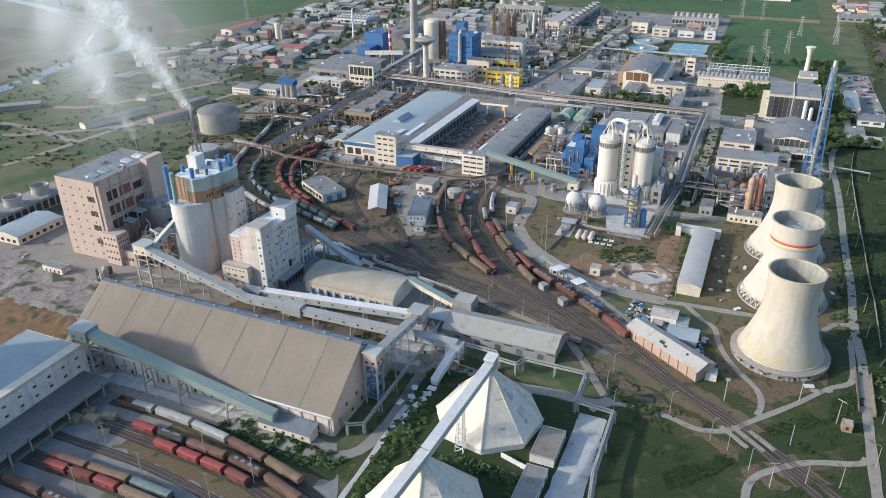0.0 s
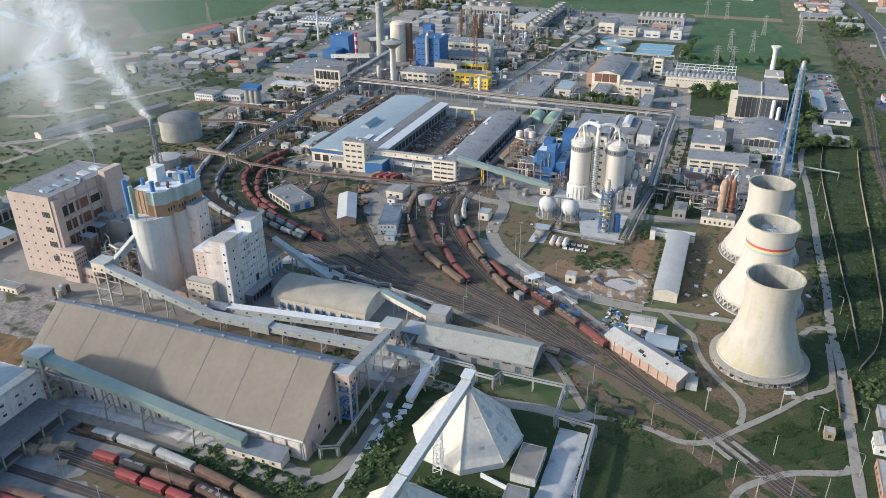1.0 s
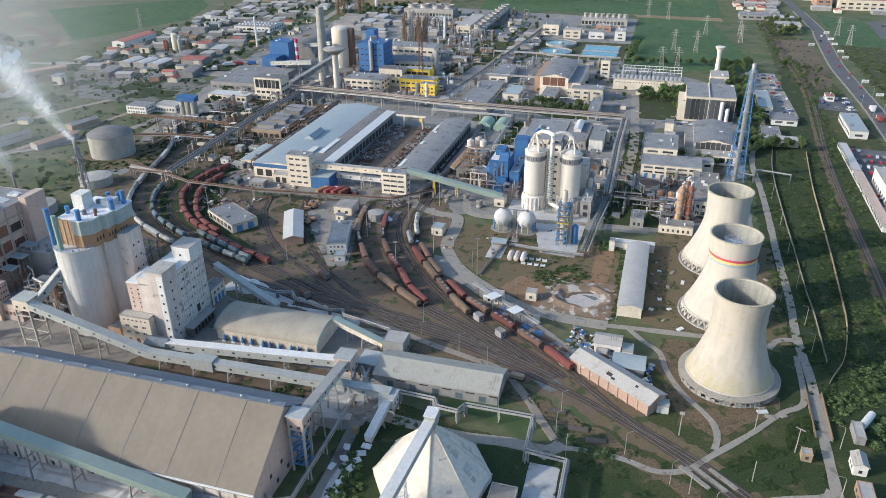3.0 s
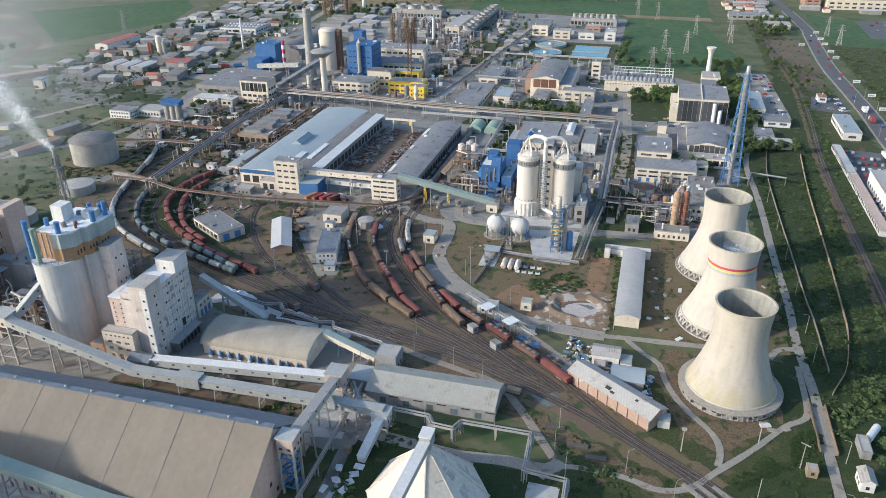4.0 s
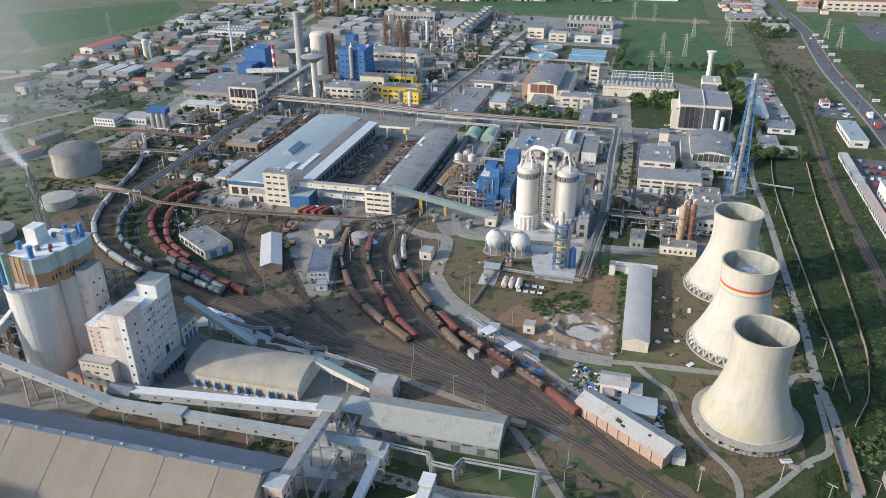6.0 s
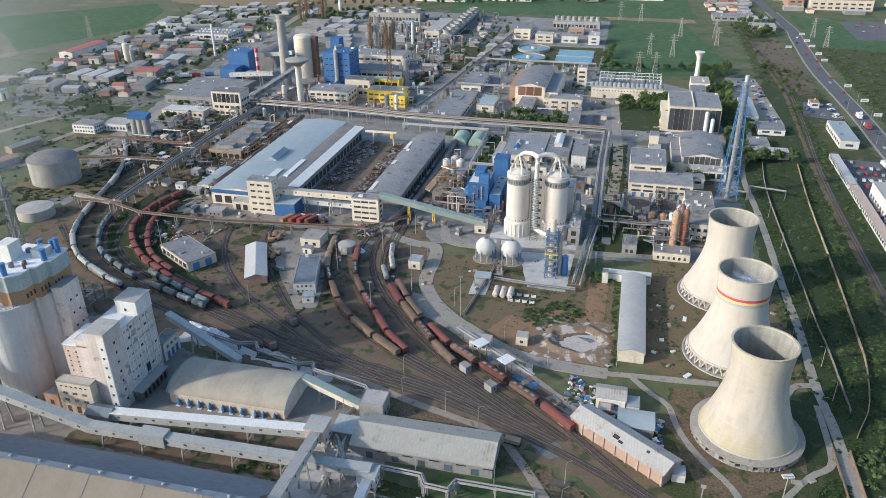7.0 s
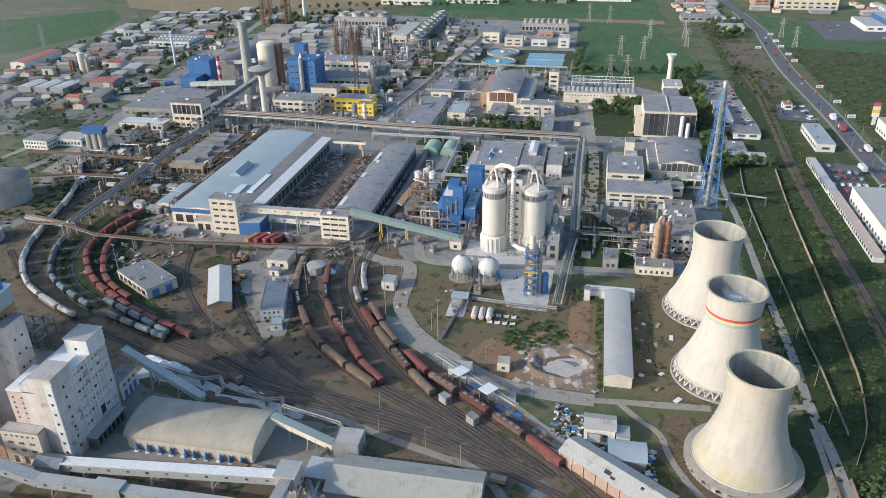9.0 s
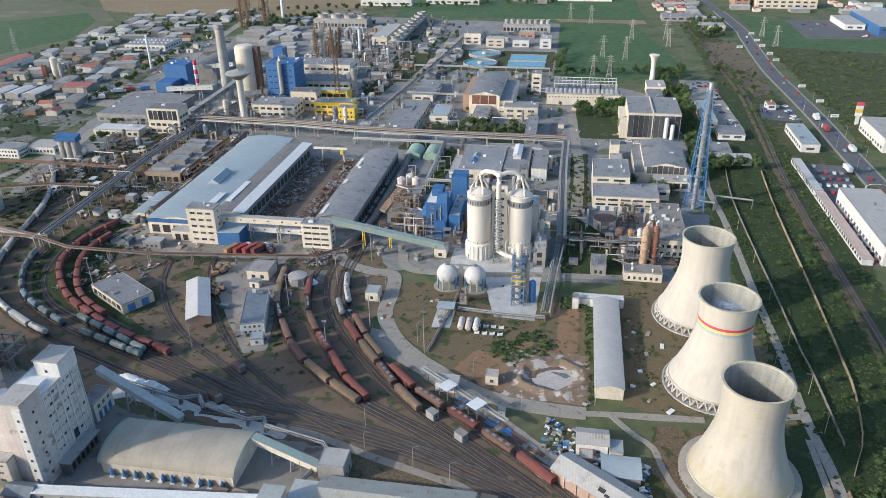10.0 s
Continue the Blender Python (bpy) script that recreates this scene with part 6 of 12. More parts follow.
# brick goods shed, half ruined
th, box = building("goods_shed", "long brick goods shed with a broken pale roof", -17.2, 17.2, -4.5, 4.5, 4.4, "brick_pale", "roof_pale", "gx", 1.9, [], "shed")
th.matrix_basis = pose(-16.4, 241.4, 0, 0, 0, -35.5)
TAKEN.pop()
for k in range(9):
    part("buttress", bm_box(bmesh.new(), -17 + k * 4.2, -4.85, -0.1, -16.5 + k * 4.2, -4.5, 4.3), M["brick_pale"], th)
# roof stays whole: black sheets laid on it paint the shade of gaps
for x, y, w, d in ((-1.2, -2.6, 1.1, 0.6), (0.9, -3.3, 0.8, 0.4), (9.5, -1.4, 0.5, 0.4)):
    z = 4.4 + 1.9 * (1 - abs(y) / 4.5) + 0.24
    part("roof_hole", bm_prism(bmesh.new(), [(y - d, z - 0.42 * d), (y + d, z + 0.42 * d), (y + d, z + 0.42 * d + 0.03), (y - d, z - 0.42 * d + 0.03)], "x", x - w, x + w), M["black"], th, "black sheet painted as the shade below missing roof sheets")
building("goods_annex", "low blue-grey lean-to at the goods shed", -2.4, 1.4, 230.4, 234.4, 3, "white", "roof_blue", "flat", 0)

# scrap dealer's small sheds
building("workshop", "small white workshop with blue roof parts", -26, -16.5, 259.5, 266.5, 4.4, "white", "roof_pale", "gx", 1.2, [(("-y",), 1, 1.2, 1, 1.2, 1.4, 1.8, "dark")])
building("workshop_shed", "low patched tin shed", -16, -12, 258.5, 264, 3.2, "white", "roof_blue", "flat", 0)
building("workshop_shed", "low tin shed with blue and pale sheets", -18.5, -7.5, 248, 256.5, 3.4, "grey", "roof_blue", "gx", 0.9)
building("workshop_shed", "small lean-to with a pale roof", -25, -21, 254.8, 259, 2.8, "brick", "roof_pale", "flat", 0)
building("cement_shed", "long narrow shed with a pale ribbed roof", -20, -10.6, 288, 346.4, 4.4, "cream", "shed_sheet", "gy", 1.3, [])
building("cement_shed_cross", "low white cross shed behind the long shed", -28, -8, 347.5, 351.5, 3.6, "white", "skylight", "flat", 0)
th, box = building("pump_hut", "tall narrow white pump hut", -28.5, -26, 344.5, 348, 5.2, "white", "roof", "flat", 0)


# ---- railway wagons ----
PROTO = {}


def make_wagon(kind, mat, label):
    ln = {"tank": 11.5, "short_tank": 8.2, "covered": 15.2, "hopper": 14.6, "short": 8.95, "gondola": 13.0}[kind]
    name = {"tank": "tank_wagon", "short_tank": "tank_wagon", "covered": "covered_wagon", "short": "covered_wagon", "hopper": "hopper_wagon", "gondola": "open_wagon"}[kind]
    th = thing(name, label, "railway wagon", group="wagons in the yard")
    a = ln / 2 - 0.5
    bm = bm_box(bmesh.new(), -a, -1.1, 1.05, a, 1.1, 1.4)
    for q in (-0.85, 0.85):
        bm_box(bm, -a - 0.5, q - 0.18, 1.0, -a, q + 0.18, 1.36)
        bm_box(bm, a, q - 0.18, 1.0, a + 0.5, q + 0.18, 1.36)
    part("underframe", bm, M["black"], th)
    for s in (-1, 1):
        x = s * (a - (2.0 if ln > 10 else 1.2))
        bm = bm_box(bmesh.new(), x - 1.2, -1.05, 0.62, x + 1.2, 1.05, 1.05)
        for w in (-0.8, 0.8):
            for q in (-0.8, 0.8):
                r = [bm.verts.new((x + w + 0.46 * math.cos(i * 0.7854), q - 0.08 * d, 0.82 + 0.46 * math.sin(i * 0.7854))) for d in (-1, 1) for i in range(8)]
                bm.faces.new(r[:8])
                bm.faces.new(r[8:][::-1])
                for i in range(8):
                    bm.faces.new((r[i], r[8 + i], r[8 + (i + 1) % 8], r[(i + 1) % 8]))
        part("bogie", bm, M["black"], th)
    if "tank" in kind:
        bm = bmesh.new()
        n, r = 16, 1.22
        prof = [(-a, 0.15), (-a + 0.05, r * 0.7), (-a + 0.35, r), (a - 0.35, r), (a - 0.05, r * 0.7), (a, 0.15)]
        rings = [[bm.verts.new((x, rr * math.cos(6.28319 * i / n), 2.65 + rr * math.sin(6.28319 * i / n))) for i in range(n)] for x, rr in prof]
        for p, q in zip(rings, rings[1:]):
            for i in range(n):
                bm.faces.new((p[i], p[(i + 1) % n], q[(i + 1) % n], q[i])).smooth = True
        bm.faces.new(rings[0][::-1])
        bm.faces.new(rings[-1])
        barrel = part("tank_barrel", bm, M[mat], th)
        part("manhole", bm_turn(bmesh.new(), [(0.4, 3.7), (0.4, 4.1), (0.1, 4.15)], 0, 0, 10), M[mat], barrel)
        part("walkway", bm_box(bmesh.new(), -a * 0.7, -0.4, 3.86, a * 0.7, 0.4, 3.92), M["steel"], th)
        for s in (-1, 1):
            part("saddle", bm_box(bmesh.new(), s * a * 0.7 - 0.2, -1.0, 1.4, s * a * 0.7 + 0.2, 1.0, 1.9), M["black"], th)
    elif kind == "gondola":
        bm = bmesh.new()
        for q in ((-a, -1.4, a, -1.3), (-a, 1.3, a, 1.4), (-a, -1.3, -a + 0.1, 1.3), (a - 0.1, -1.3, a, 1.3), (-a, -1.3, a, 1.3)):
            bm_box(bm, q[0], q[1], 1.4, q[2], q[3], 1.6 if q[1] == -1.3 and q[2] == a and q[0] == -a and q[3] == 1.3 else 3.1)
        for k in range(9):
            x = -a + 0.4 + k * (2 * a - 0.8) / 8
            for s in (-1, 1):
                bm_box(bm, x - 0.08, s * 1.45 - 0.06, 1.4, x + 0.08, s * 1.45 + 0.06, 3.1)
        part("body", bm, M[mat], th)
        bm = bmesh.new()
        rnd = random.Random(5)
        for k in range(14):
            x = rnd.uniform(-a + 1, a - 1)
            bm_beam(bm, (x, rnd.uniform(-0.9, 0.9), 1.8), (x + rnd.uniform(-2, 2), rnd.uniform(-0.9, 0.9), rnd.uniform(2, 2.9)), 0.35)
        part("load", bm, M["rusty"], th, "rusty scrap load")
    else:
        arc = [(1.26 * math.cos(t), 3.05 + 0.38 * math.sin(t)) for t in [math.pi * i / 8 for i in range(9)]]
        cross = [(-0.9, 1.4), (0.9, 1.4), (1.26, 2.0), (1.26, 3.1), (-1.26, 3.1), (-1.26, 2.0)] if kind == "hopper" else [(-1.22, 1.4), (1.22, 1.4), (1.22, 3.1), (-1.22, 3.1)]
        end = a - 0.8 if kind == "hopper" else a
        part("roof", bm_prism(bmesh.new(), arc, "x", -a - 0.05 if kind != "hopper" else -a + 0.6, a + 0.05 if kind != "hopper" else a - 0.6), M[mat], th)
        m = int(ln / 1.3)
        stations = [(-end, 0.0)]
        for k in range(m + 1):
            x = -end + 0.3 + k * (2 * end - 0.6) / m
            stations += [(x - 0.06, 0.0), (x - 0.05, 0.07), (x + 0.05, 0.07), (x + 0.06, 0.0)]
        stations.append((end, 0.0))
        bm = bmesh.new()
        rings = [[bm.verts.new((x, y + math.copysign(rib, y), z)) for y, z in cross] for x, rib in stations]
        for p, q in zip(rings, rings[1:]):
            for k in range(len(cross)):
                j = (k + 1) % len(cross)
                bm.faces.new((p[k], p[j], q[j], q[k]))
        bm.faces.new(rings[0][::-1])
        bm.faces.new(rings[-1])
        part("body", bm, M[mat], th, "ribbed wagon body")
        if kind != "hopper":
            for s in (-1, 1):
                part("sliding_door", bm_box(bmesh.new(), -1.3, s * 1.32 - 0.06, 1.5, 1.3, s * 1.32 + 0.04, 3.0), M[mat], th)
        else:
            for k in range(4):
                part("roof_hatch", bm_box(bmesh.new(), -4.6 + k * 2.8, -0.5, 3.36, -3.2 + k * 2.8, 0.5, 3.56), M["steel"], th)
    return th, ln


def train(line, start, end, kinds, gap=0.7):
    """Wagons one behind another along a track, from near start to near end, taking kinds in turn."""
    pts = LINES[line]
    i = min(range(len(pts)), key=lambda k: (pts[k] - Vector((*start, 0))).length)
    j = min(range(len(pts)), key=lambda k: (pts[k] - Vector((*end, 0))).length)
    run = pts[i:j + 1] if i < j else pts[j:i + 1][::-1]
    s, n = 0.0, 0
    total = 2.0 * (len(run) - 1)

    def at(d):
        k = min(int(d / 2), len(run) - 2)
        return run[k] + (run[k + 1] - run[k]) * (d / 2 - k)
    while True:
        kind, mat, label = kinds[n % len(kinds)]
        key = (kind, mat)
        fresh = key not in PROTO
        if fresh:
            PROTO[key] = make_wagon(kind, mat, label)
        th, ln = PROTO[key]
        if s + ln > total:
            if fresh:
                th.matrix_basis = pose(run[0].x, run[0].y, 0.0)
            break
        p, q = at(s + ln * 0.2), at(s + ln * 0.8)
        c = (p + q) / 2
        m = pose(c.x, c.y, 0.02, 0, 0, math.degrees(math.atan2(q.y - p.y, q.x - p.x)))
        if fresh:
            th.matrix_basis = m
        else:
            copy_thing(th, m)
        s += ln + gap
        n += 1


RED = ("covered", "wagon_red", "faded red covered goods wagon on the curve")
BRN = ("hopper", "wagon_brown", "brown ribbed hopper wagon")
TAN = ("covered", "wagon_tan", "rusty tan covered goods wagon")
DRK = ("covered", "wagon_brown", "dark brown covered goods wagon")
GRY = ("short_tank", "wagon_grey", "short grey-green tank wagon")
BLU = ("short_tank", "wagon_blue", "short blue-grey tank wagon")
WTK = ("tank", "wagon_white", "off-white tank wagon on rails")
WHT = ("covered", "wagon_white", "off-white covered goods wagon")
BLK = ("tank", "black", "black oil-stained tank wagon")
SRW = ("short", "wagon_red", "short faded red covered wagon on the curve")
SRD = ("short", "red", "short bright red two-axle wagon")
SBR = ("short", "wagon_brown", "short brown two-axle wagon")
GON = ("gondola", "rusty", "rusty open wagon with scrap")
train("hopper", (-31, 244.2), (-96, 297), [RED, BRN, ("hopper", "wagon_red", "faded red hopper wagon under the loading platform"), BRN])
train("hopper", (-96, 298), (-117, 330), [TAN, DRK])
train("hopper", (-118.4, 334), (-125, 357), [WTK])
train("brown", (-76.5, 271), (-116, 320), [TAN, BRN, TAN, RED])
train("brown", (-118.6, 324), (-124, 336), [WTK])
train("red", (-94.5, 274), (-143, 360), [RED, RED, ("hopper", "wagon_red", "faded red hopper wagon under the loading platform"), DRK, BLK])
train("tan", (-97.5, 272), (-155, 362), [TAN, TAN, DRK, DRK, BLK])
train("red_outer", (-176, 289.6), (-256, 400), [SRW])
train("red_inner", (-214, 310), (-252, 388), [SRW])
train("tank_inner", (-184, 288.6), (-224, 307), [GRY, GRY, BLU])
train("tank_outer", (-184, 285.5), (-222, 299), [GRY, ("short_tank", "wagon_white", "short white tank wagon"), GRY])
train("tank_outer", (-228, 302), (-280.5, 366), [BLU, GRY, BLU], 2.0)
train("white", (-228, 293.6), (-354, 478), [WTK, WHT, WTK])
train("siding_a", (-176, 141), (-99, 131), [("short", "wagon_white", "short grey-white two-axle wagon"), WHT, WHT, DRK, TAN, GON, GON])
train("siding_b", (-168.5, 133.3), (-97, 125), [SRD, ("tank", "black", "black oil-stained tank wagon"), DRK, BRN, DRK])
train("siding_c", (-157, 129.2), (-117, 125.8), [SRD, SRD, SRD, ("short", "wagon_red", "short faded red two-axle wagon")])
train("siding_d", (-181, 112), (-124, 112.6), [DRK, TAN, ("covered", "wagon_grey", "grey covered goods wagon"), TAN])
train("siding_e", (-181, 109.4), (-124, 108.7), [SRD, ("short", "wagon_red", "short faded red two-axle wagon"), SRD, TAN])
train("siding_f", (-186, 100.2), (-134, 98.3), [DRK, BRN])
train("hall", (-132.5, 404), (-132.4, 474), [BLK])

# timber stacks by the sidings
for i, (x, y, w, d, h) in enumerate(((-190, 128.5, 6, 3.4, 2.2), (-184, 130.5, 5, 3, 2.0), (-180, 134, 5, 2.6, 1.8), (-176, 128, 3, 2, 1.2), (-188, 133, 4, 2.6, 1.6))):
    th = thing("timber_stack", "stack of pale pallets and sleepers on the yard", "timber stack", x, y, 0.04, 8 * i, group="timber stacks")
    for k in range(int(h / 0.4)):
        for j in range(4):
            part("bundle", bm_box(bmesh.new(), -w / 2 + j * w / 4 + 0.06, -d / 2 + 0.1 * (k % 2), k * 0.4, -w / 2 + (j + 1) * w / 4 - 0.06, d / 2 - 0.1 * (k % 2), k * 0.4 + 0.36), M["timber"], th)


# ---- pipe racks ----
def rack(label, pts, z, w=3.0, pipes=4, mat="pipe", frame_mat="steel", every=9.0, r=0.25, legs=True, name="pipe_rack"):
    """Parallel pipes over portal frames along a polyline of (x, y)."""
    ox, oy = pts[0]
    th = thing(name, label, "pipe rack", ox, oy, group="pipe racks")
    loc = [Vector((x - ox, y - oy, 0)) for x, y in pts]
    for k in range(pipes):
        off = (k - (pipes - 1) / 2) * w / max(pipes, 1)
        way = []
        for i, p in enumerate(loc):
            d1 = (p - loc[i - 1]).normalized() if i else (loc[1] - loc[0]).normalized()
            d2 = (loc[i + 1] - p).normalized() if i + 1 < len(loc) else d1
            n1, n2 = Vector((-d1.y, d1.x, 0)), Vector((-d2.y, d2.x, 0))
            mid = (n1 + n2)
            mid = mid / max(0.3, mid.dot(n1))
            way.append(p + mid * off + Vector((0, 0, z + (0.5 if k % 2 else 0.0))))
        rr = r * (1.5 if k % 3 == 1 else 1.0)
        part("pipe", bm_tube(bmesh.new(), way, rr, 8), M[(mat, "steel", mat, "rusty", "cream")[k % 5] if pipes > 3 else mat], th)
    for a, b in zip(loc, loc[1:]):
        d = b - a
        n = max(1, int(d.length / (every * 1.3)))
        s = Vector((-d.y, d.x, 0)).normalized() * (w / 2)
        for i in range(n + 1):
            c = a + d * i / n
            bm = bmesh.new()
            if legs:
                for e in (c - s, c + s):
                    bm_beam(bm, e, e + Vector((0, 0, z)), 0.35)
            bm_beam(bm, c - s * 1.1 + Vector((0, 0, z - 0.45)), c + s * 1.1 + Vector((0, 0, z - 0.45)), 0.3)
            part("portal_frame", bm, M[frame_mat], th)
        for e in (-1, 1):
            part("side_beam", bm_beam(bmesh.new(), a + s * e + Vector((0, 0, z - 0.2)), b + s * e + Vector((0, 0, z - 0.2)), 0.22, 0.4), M[frame_mat], th)
    return th


rack("long silver pipe rack across the works", [(-288, 545), (-215, 541), (-172, 535), (-118, 532.5), (-36, 531)], 8.0, 4.4, 6, "pipe", "concrete", 11, 0.27)
rack("upper tan tier of pipes across the works", [(-288, 545), (-215, 541), (-172, 535), (-118, 532.5), (-36, 531)], 10.2, 4.0, 5, "wagon_tan", "concrete", 16, 0.3, legs=False)
rack("dark pipe rack along the west halls", [(-244, 398), (-243, 450), (-246, 530)], 5.6, 2.6, 3, "pipe_dark", "rusty", 10, 0.35)
rack("rusty pipe rack behind the white office", [(-330, 552), (-290, 556), (-250, 556), (-190, 552)], 6.4, 2.4, 4, "wagon_tan", "concrete", 12, 0.3)
rack("tan pipe rack past the reactor house", [(-282, 604), (-236, 606), (-184, 606)], 7.0, 2.4, 3, "wagon_tan", "steel", 12, 0.3)
rack("lower rusty pipe rack beside the silver one", [(-172, 528), (-112, 527), (-111, 490), (-110.7, 463), (-97, 463)], 5.0, 2.4, 3, "pipe", "concrete", 9, 0.3)
rack("tall silver pipe rack beside the offices", [(-35.6, 530), (-36, 476), (-35, 421), (-34.6, 396)], 8.0, 4.4, 6, "pipe", "steel", 7, 0.3)
rack("green low pipe rack beside the lawn", [(-35, 396), (-37, 372), (-39, 336)], 3.0, 4.0, 5, "green_tank", "steel", 7, 0.22)
rack("low pipes along the pad", [(-39, 334), (-58, 334.5), (-74, 336)], 1.6, 1.6, 3, "pipe", "steel", 8, 0.2)
rack("thin pipe bridge over the tracks", [(-304, 366), (-282, 365.5), (-262, 358), (-221, 357), (-180, 361), (-143, 365), (-126, 382)], 5.2, 1.6, 3, "rusty", "steel", 14, 0.22)
rack("wide dark pipe rack west of the halls", [(-281, 366), (-284, 426), (-286, 480), (-284, 541), (-276, 604)], 6.5, 5.0, 6, "pipe_dark", "concrete", 9, 0.42)
rack("rusty pipe bridge on posts", [(-372, 456), (-334, 456), (-292, 454)], 7.0, 2.4, 3, "rusty", "rusty", 12, 0.3)
rack("rusty pipe bridge on posts", [(-346, 421), (-322, 429), (-287, 430)], 5.0, 2.4, 3, "rusty", "concrete", 9, 0.3)
rack("short wide pipe bridge at the bend", [(-310, 372), (-284, 366)], 5.0, 4.0, 4, "concrete", "concrete", 9, 0.4)
rack("white pipe rack past the long store", [(-103, 222), (-97, 213), (-73, 212), (-71, 208.5), (-64, 208), (-62.5, 212), (-40, 212), (-39.4, 196), (-27, 195), (-26.6, 166), (-23, 140)], 4.6, 1.5, 3, "pipe", "concrete", 8, 0.2)
rack("white pipes beside the store lane", [(-100, 223), (-99.4, 205), (-98.8, 160), (-103.5, 157.6), (-106.5, 159)], 4.0, 1.1, 2, "pipe", "concrete", 8, 0.2)
rack("low white pipes along the tracks", [(-182, 270), (-158, 264), (-152, 266), (-149, 262), (-131, 257), (-126, 258.5), (-124, 255), (-103, 250), (-99, 245), (-103, 238), (-105, 232)], 2.6, 1.2, 3, "pipe", "steel", 9, 0.17)
rack("two fat dark pipes between the halls", [(-133, 550), (-129.5, 476), (-129.5, 415), (-135, 380)], 2.2, 3.6, 2, "pipe_dark", "concrete", 12, 0.95)
rack("silver pipes behind the process plants", [(-172, 560), (-163, 640), (-152, 760), (-140, 905)], 6.0, 2.6, 4, "pipe", "concrete", 14, 0.3)
rack("silver pipe bridge across the process plants", [(-172, 727), (-110, 726), (-54, 725)], 5.5, 2.0, 3, "pipe", "concrete", 14, 0.28)
rack("pipe bridge in front of the glass hall", [(-165, 640), (-110, 638), (-88, 640)], 5.0, 2.0, 3, "pipe", "concrete", 12, 0.28)
rack("single white pipe bridge over the lane", [(30, 455), (42, 452), (44, 462), (62, 458)], 4.5, 0.8, 1, "pipe", "steel", 9, 0.35)
rack("silver pipe rack before the process house", [(-34, 402), (-14, 400), (6, 402)], 4.4, 2.6, 4, "pipe", "steel", 7, 0.25)
rack("pale pipes past the gas spheres", [(-76, 352), (-76.6, 340), (-79, 322), (-81, 306)], 0.9, 0.7, 2, "pipe_dark", "steel", 8, 0.09)

# ---- twin silos ----
for x, label in ((-71.9, "tall white storage silo with a grey band"), (-53.6, "tall white storage silo beside its twin")):
    th = thing("twin_silo", label, "silo", x, 386.4, group="twin silos")
    th.matrix_basis = pose(x, 386.4, 0) @ Matrix.Diagonal((0.82, 0.82, 0.9, 1))
    TAKEN.append((x - 8, x + 8, 378, 395))
    part("skirt", bm_turn(bmesh.new(), [(7.4, -0.2), (7.4, 8.2), (6.6, 8.6)], n=40), M["silo"], th)
    part("shell", bm_turn(bmesh.new(), [(6.55, 8.2), (6.55, 34.2), (6.75, 34.3), (6.75, 35.0), (6.3, 35.1), (2.2, 37.4), (0.2, 37.7)], n=40), M["silo"], th)
    part("grey_band", bm_turn(bmesh.new(), [(6.5, 29.6), (6.62, 29.7), (6.62, 32.8), (6.5, 32.9)], n=40, cap=False), M["grey"], th, "grey louvred band")
    for i in range(16):
        a = radians(180 + i * 13)
        part("louvre", bm_beam(bmesh.new(), (6.64 * math.cos(a), 6.64 * math.sin(a), 30.4), (6.64 * math.cos(a), 6.64 * math.sin(a), 32.2), 0.9 if i % 3 else 0.3, 0.12), M["glass"], th)
    for i in range(20):
        a = 6.28319 * i / 20
        part("pilaster", bm_beam(bmesh.new(), (7.45 * math.cos(a), 7.45 * math.sin(a), 0), (7.45 * math.cos(a), 7.45 * math.sin(a), 7.6), 0.6), M["white"], th)
        # black bars painted as the shade in the vent slots
        part("vent_slot", bm_beam(bmesh.new(), (6.62 * math.cos(a), 6.62 * math.sin(a), 9.4), (6.62 * math.cos(a), 6.62 * math.sin(a), 9.9), 0.35), M["black"], th)
    for i in range(9):
        part("opening", bm_box(bmesh.new(), -5.4 + i * 1.25, -7.12 + abs(i - 4) * 0.42, 0.3, -4.7 + i * 1.25, -6.6 + abs(i - 4) * 0.42, 2.6), M["glass"], th)
    for i in range(4):
        a = radians(30 + 90 * i)
        part("suction_pipe", bm_tube(bmesh.new(), [(5.2 * math.cos(a), 5.2 * math.sin(a), 35.3), (4.6 * math.cos(a), 4.6 * math.sin(a), 38.2), (2.0 * math.cos(a), 2.0 * math.sin(a), 42.6), (0.5 * math.cos(a), 0.5 * math.sin(a), 44.6)], 0.62, 10), M["silo"], th, "white pipe rising over the roof")
    part("roof_rail", bm_turn(bmesh.new(), [(6.7, 35.9), (6.78, 35.9), (6.78, 36.0), (6.7, 36.0)], n=40, cap=False), M["steel"], th)
th = thing("exhaust_duct", "fat pale exhaust duct arching over the silos", "duct", -62.7, 384)
th.matrix_basis = pose(-62.7, 384, 0) @ Matrix.Diagonal((0.95, 1, 0.88, 1))
bm = bmesh.new()
for s in (-1, 1):
    bm_tube(bm, [(s * 9.2, 2.4, 44.0), (s * 8.6, 2.4, 46.0), (s * 6.8, 2.0, 47.3), (s * 3, 0.8, 47.6), (s * 0.6, -1.0, 47.0)], 1.15, 14)
part("cross_duct", bm, M["silo"], th)
part("down_duct", bm_tube(bmesh.new(), [(0, -1, 47.6), (0, -2.6, 46.4), (0, -3.2, 44), (0, -3.2, 9), (0.4, -3.6, 6.6), (4, -6.6, 6.0), (9, -8.6, 6), (11.6, -9.2, 5), (12, -9.4, 0)], 1.15, 14), M["silo"], th)
bm = bmesh.new()
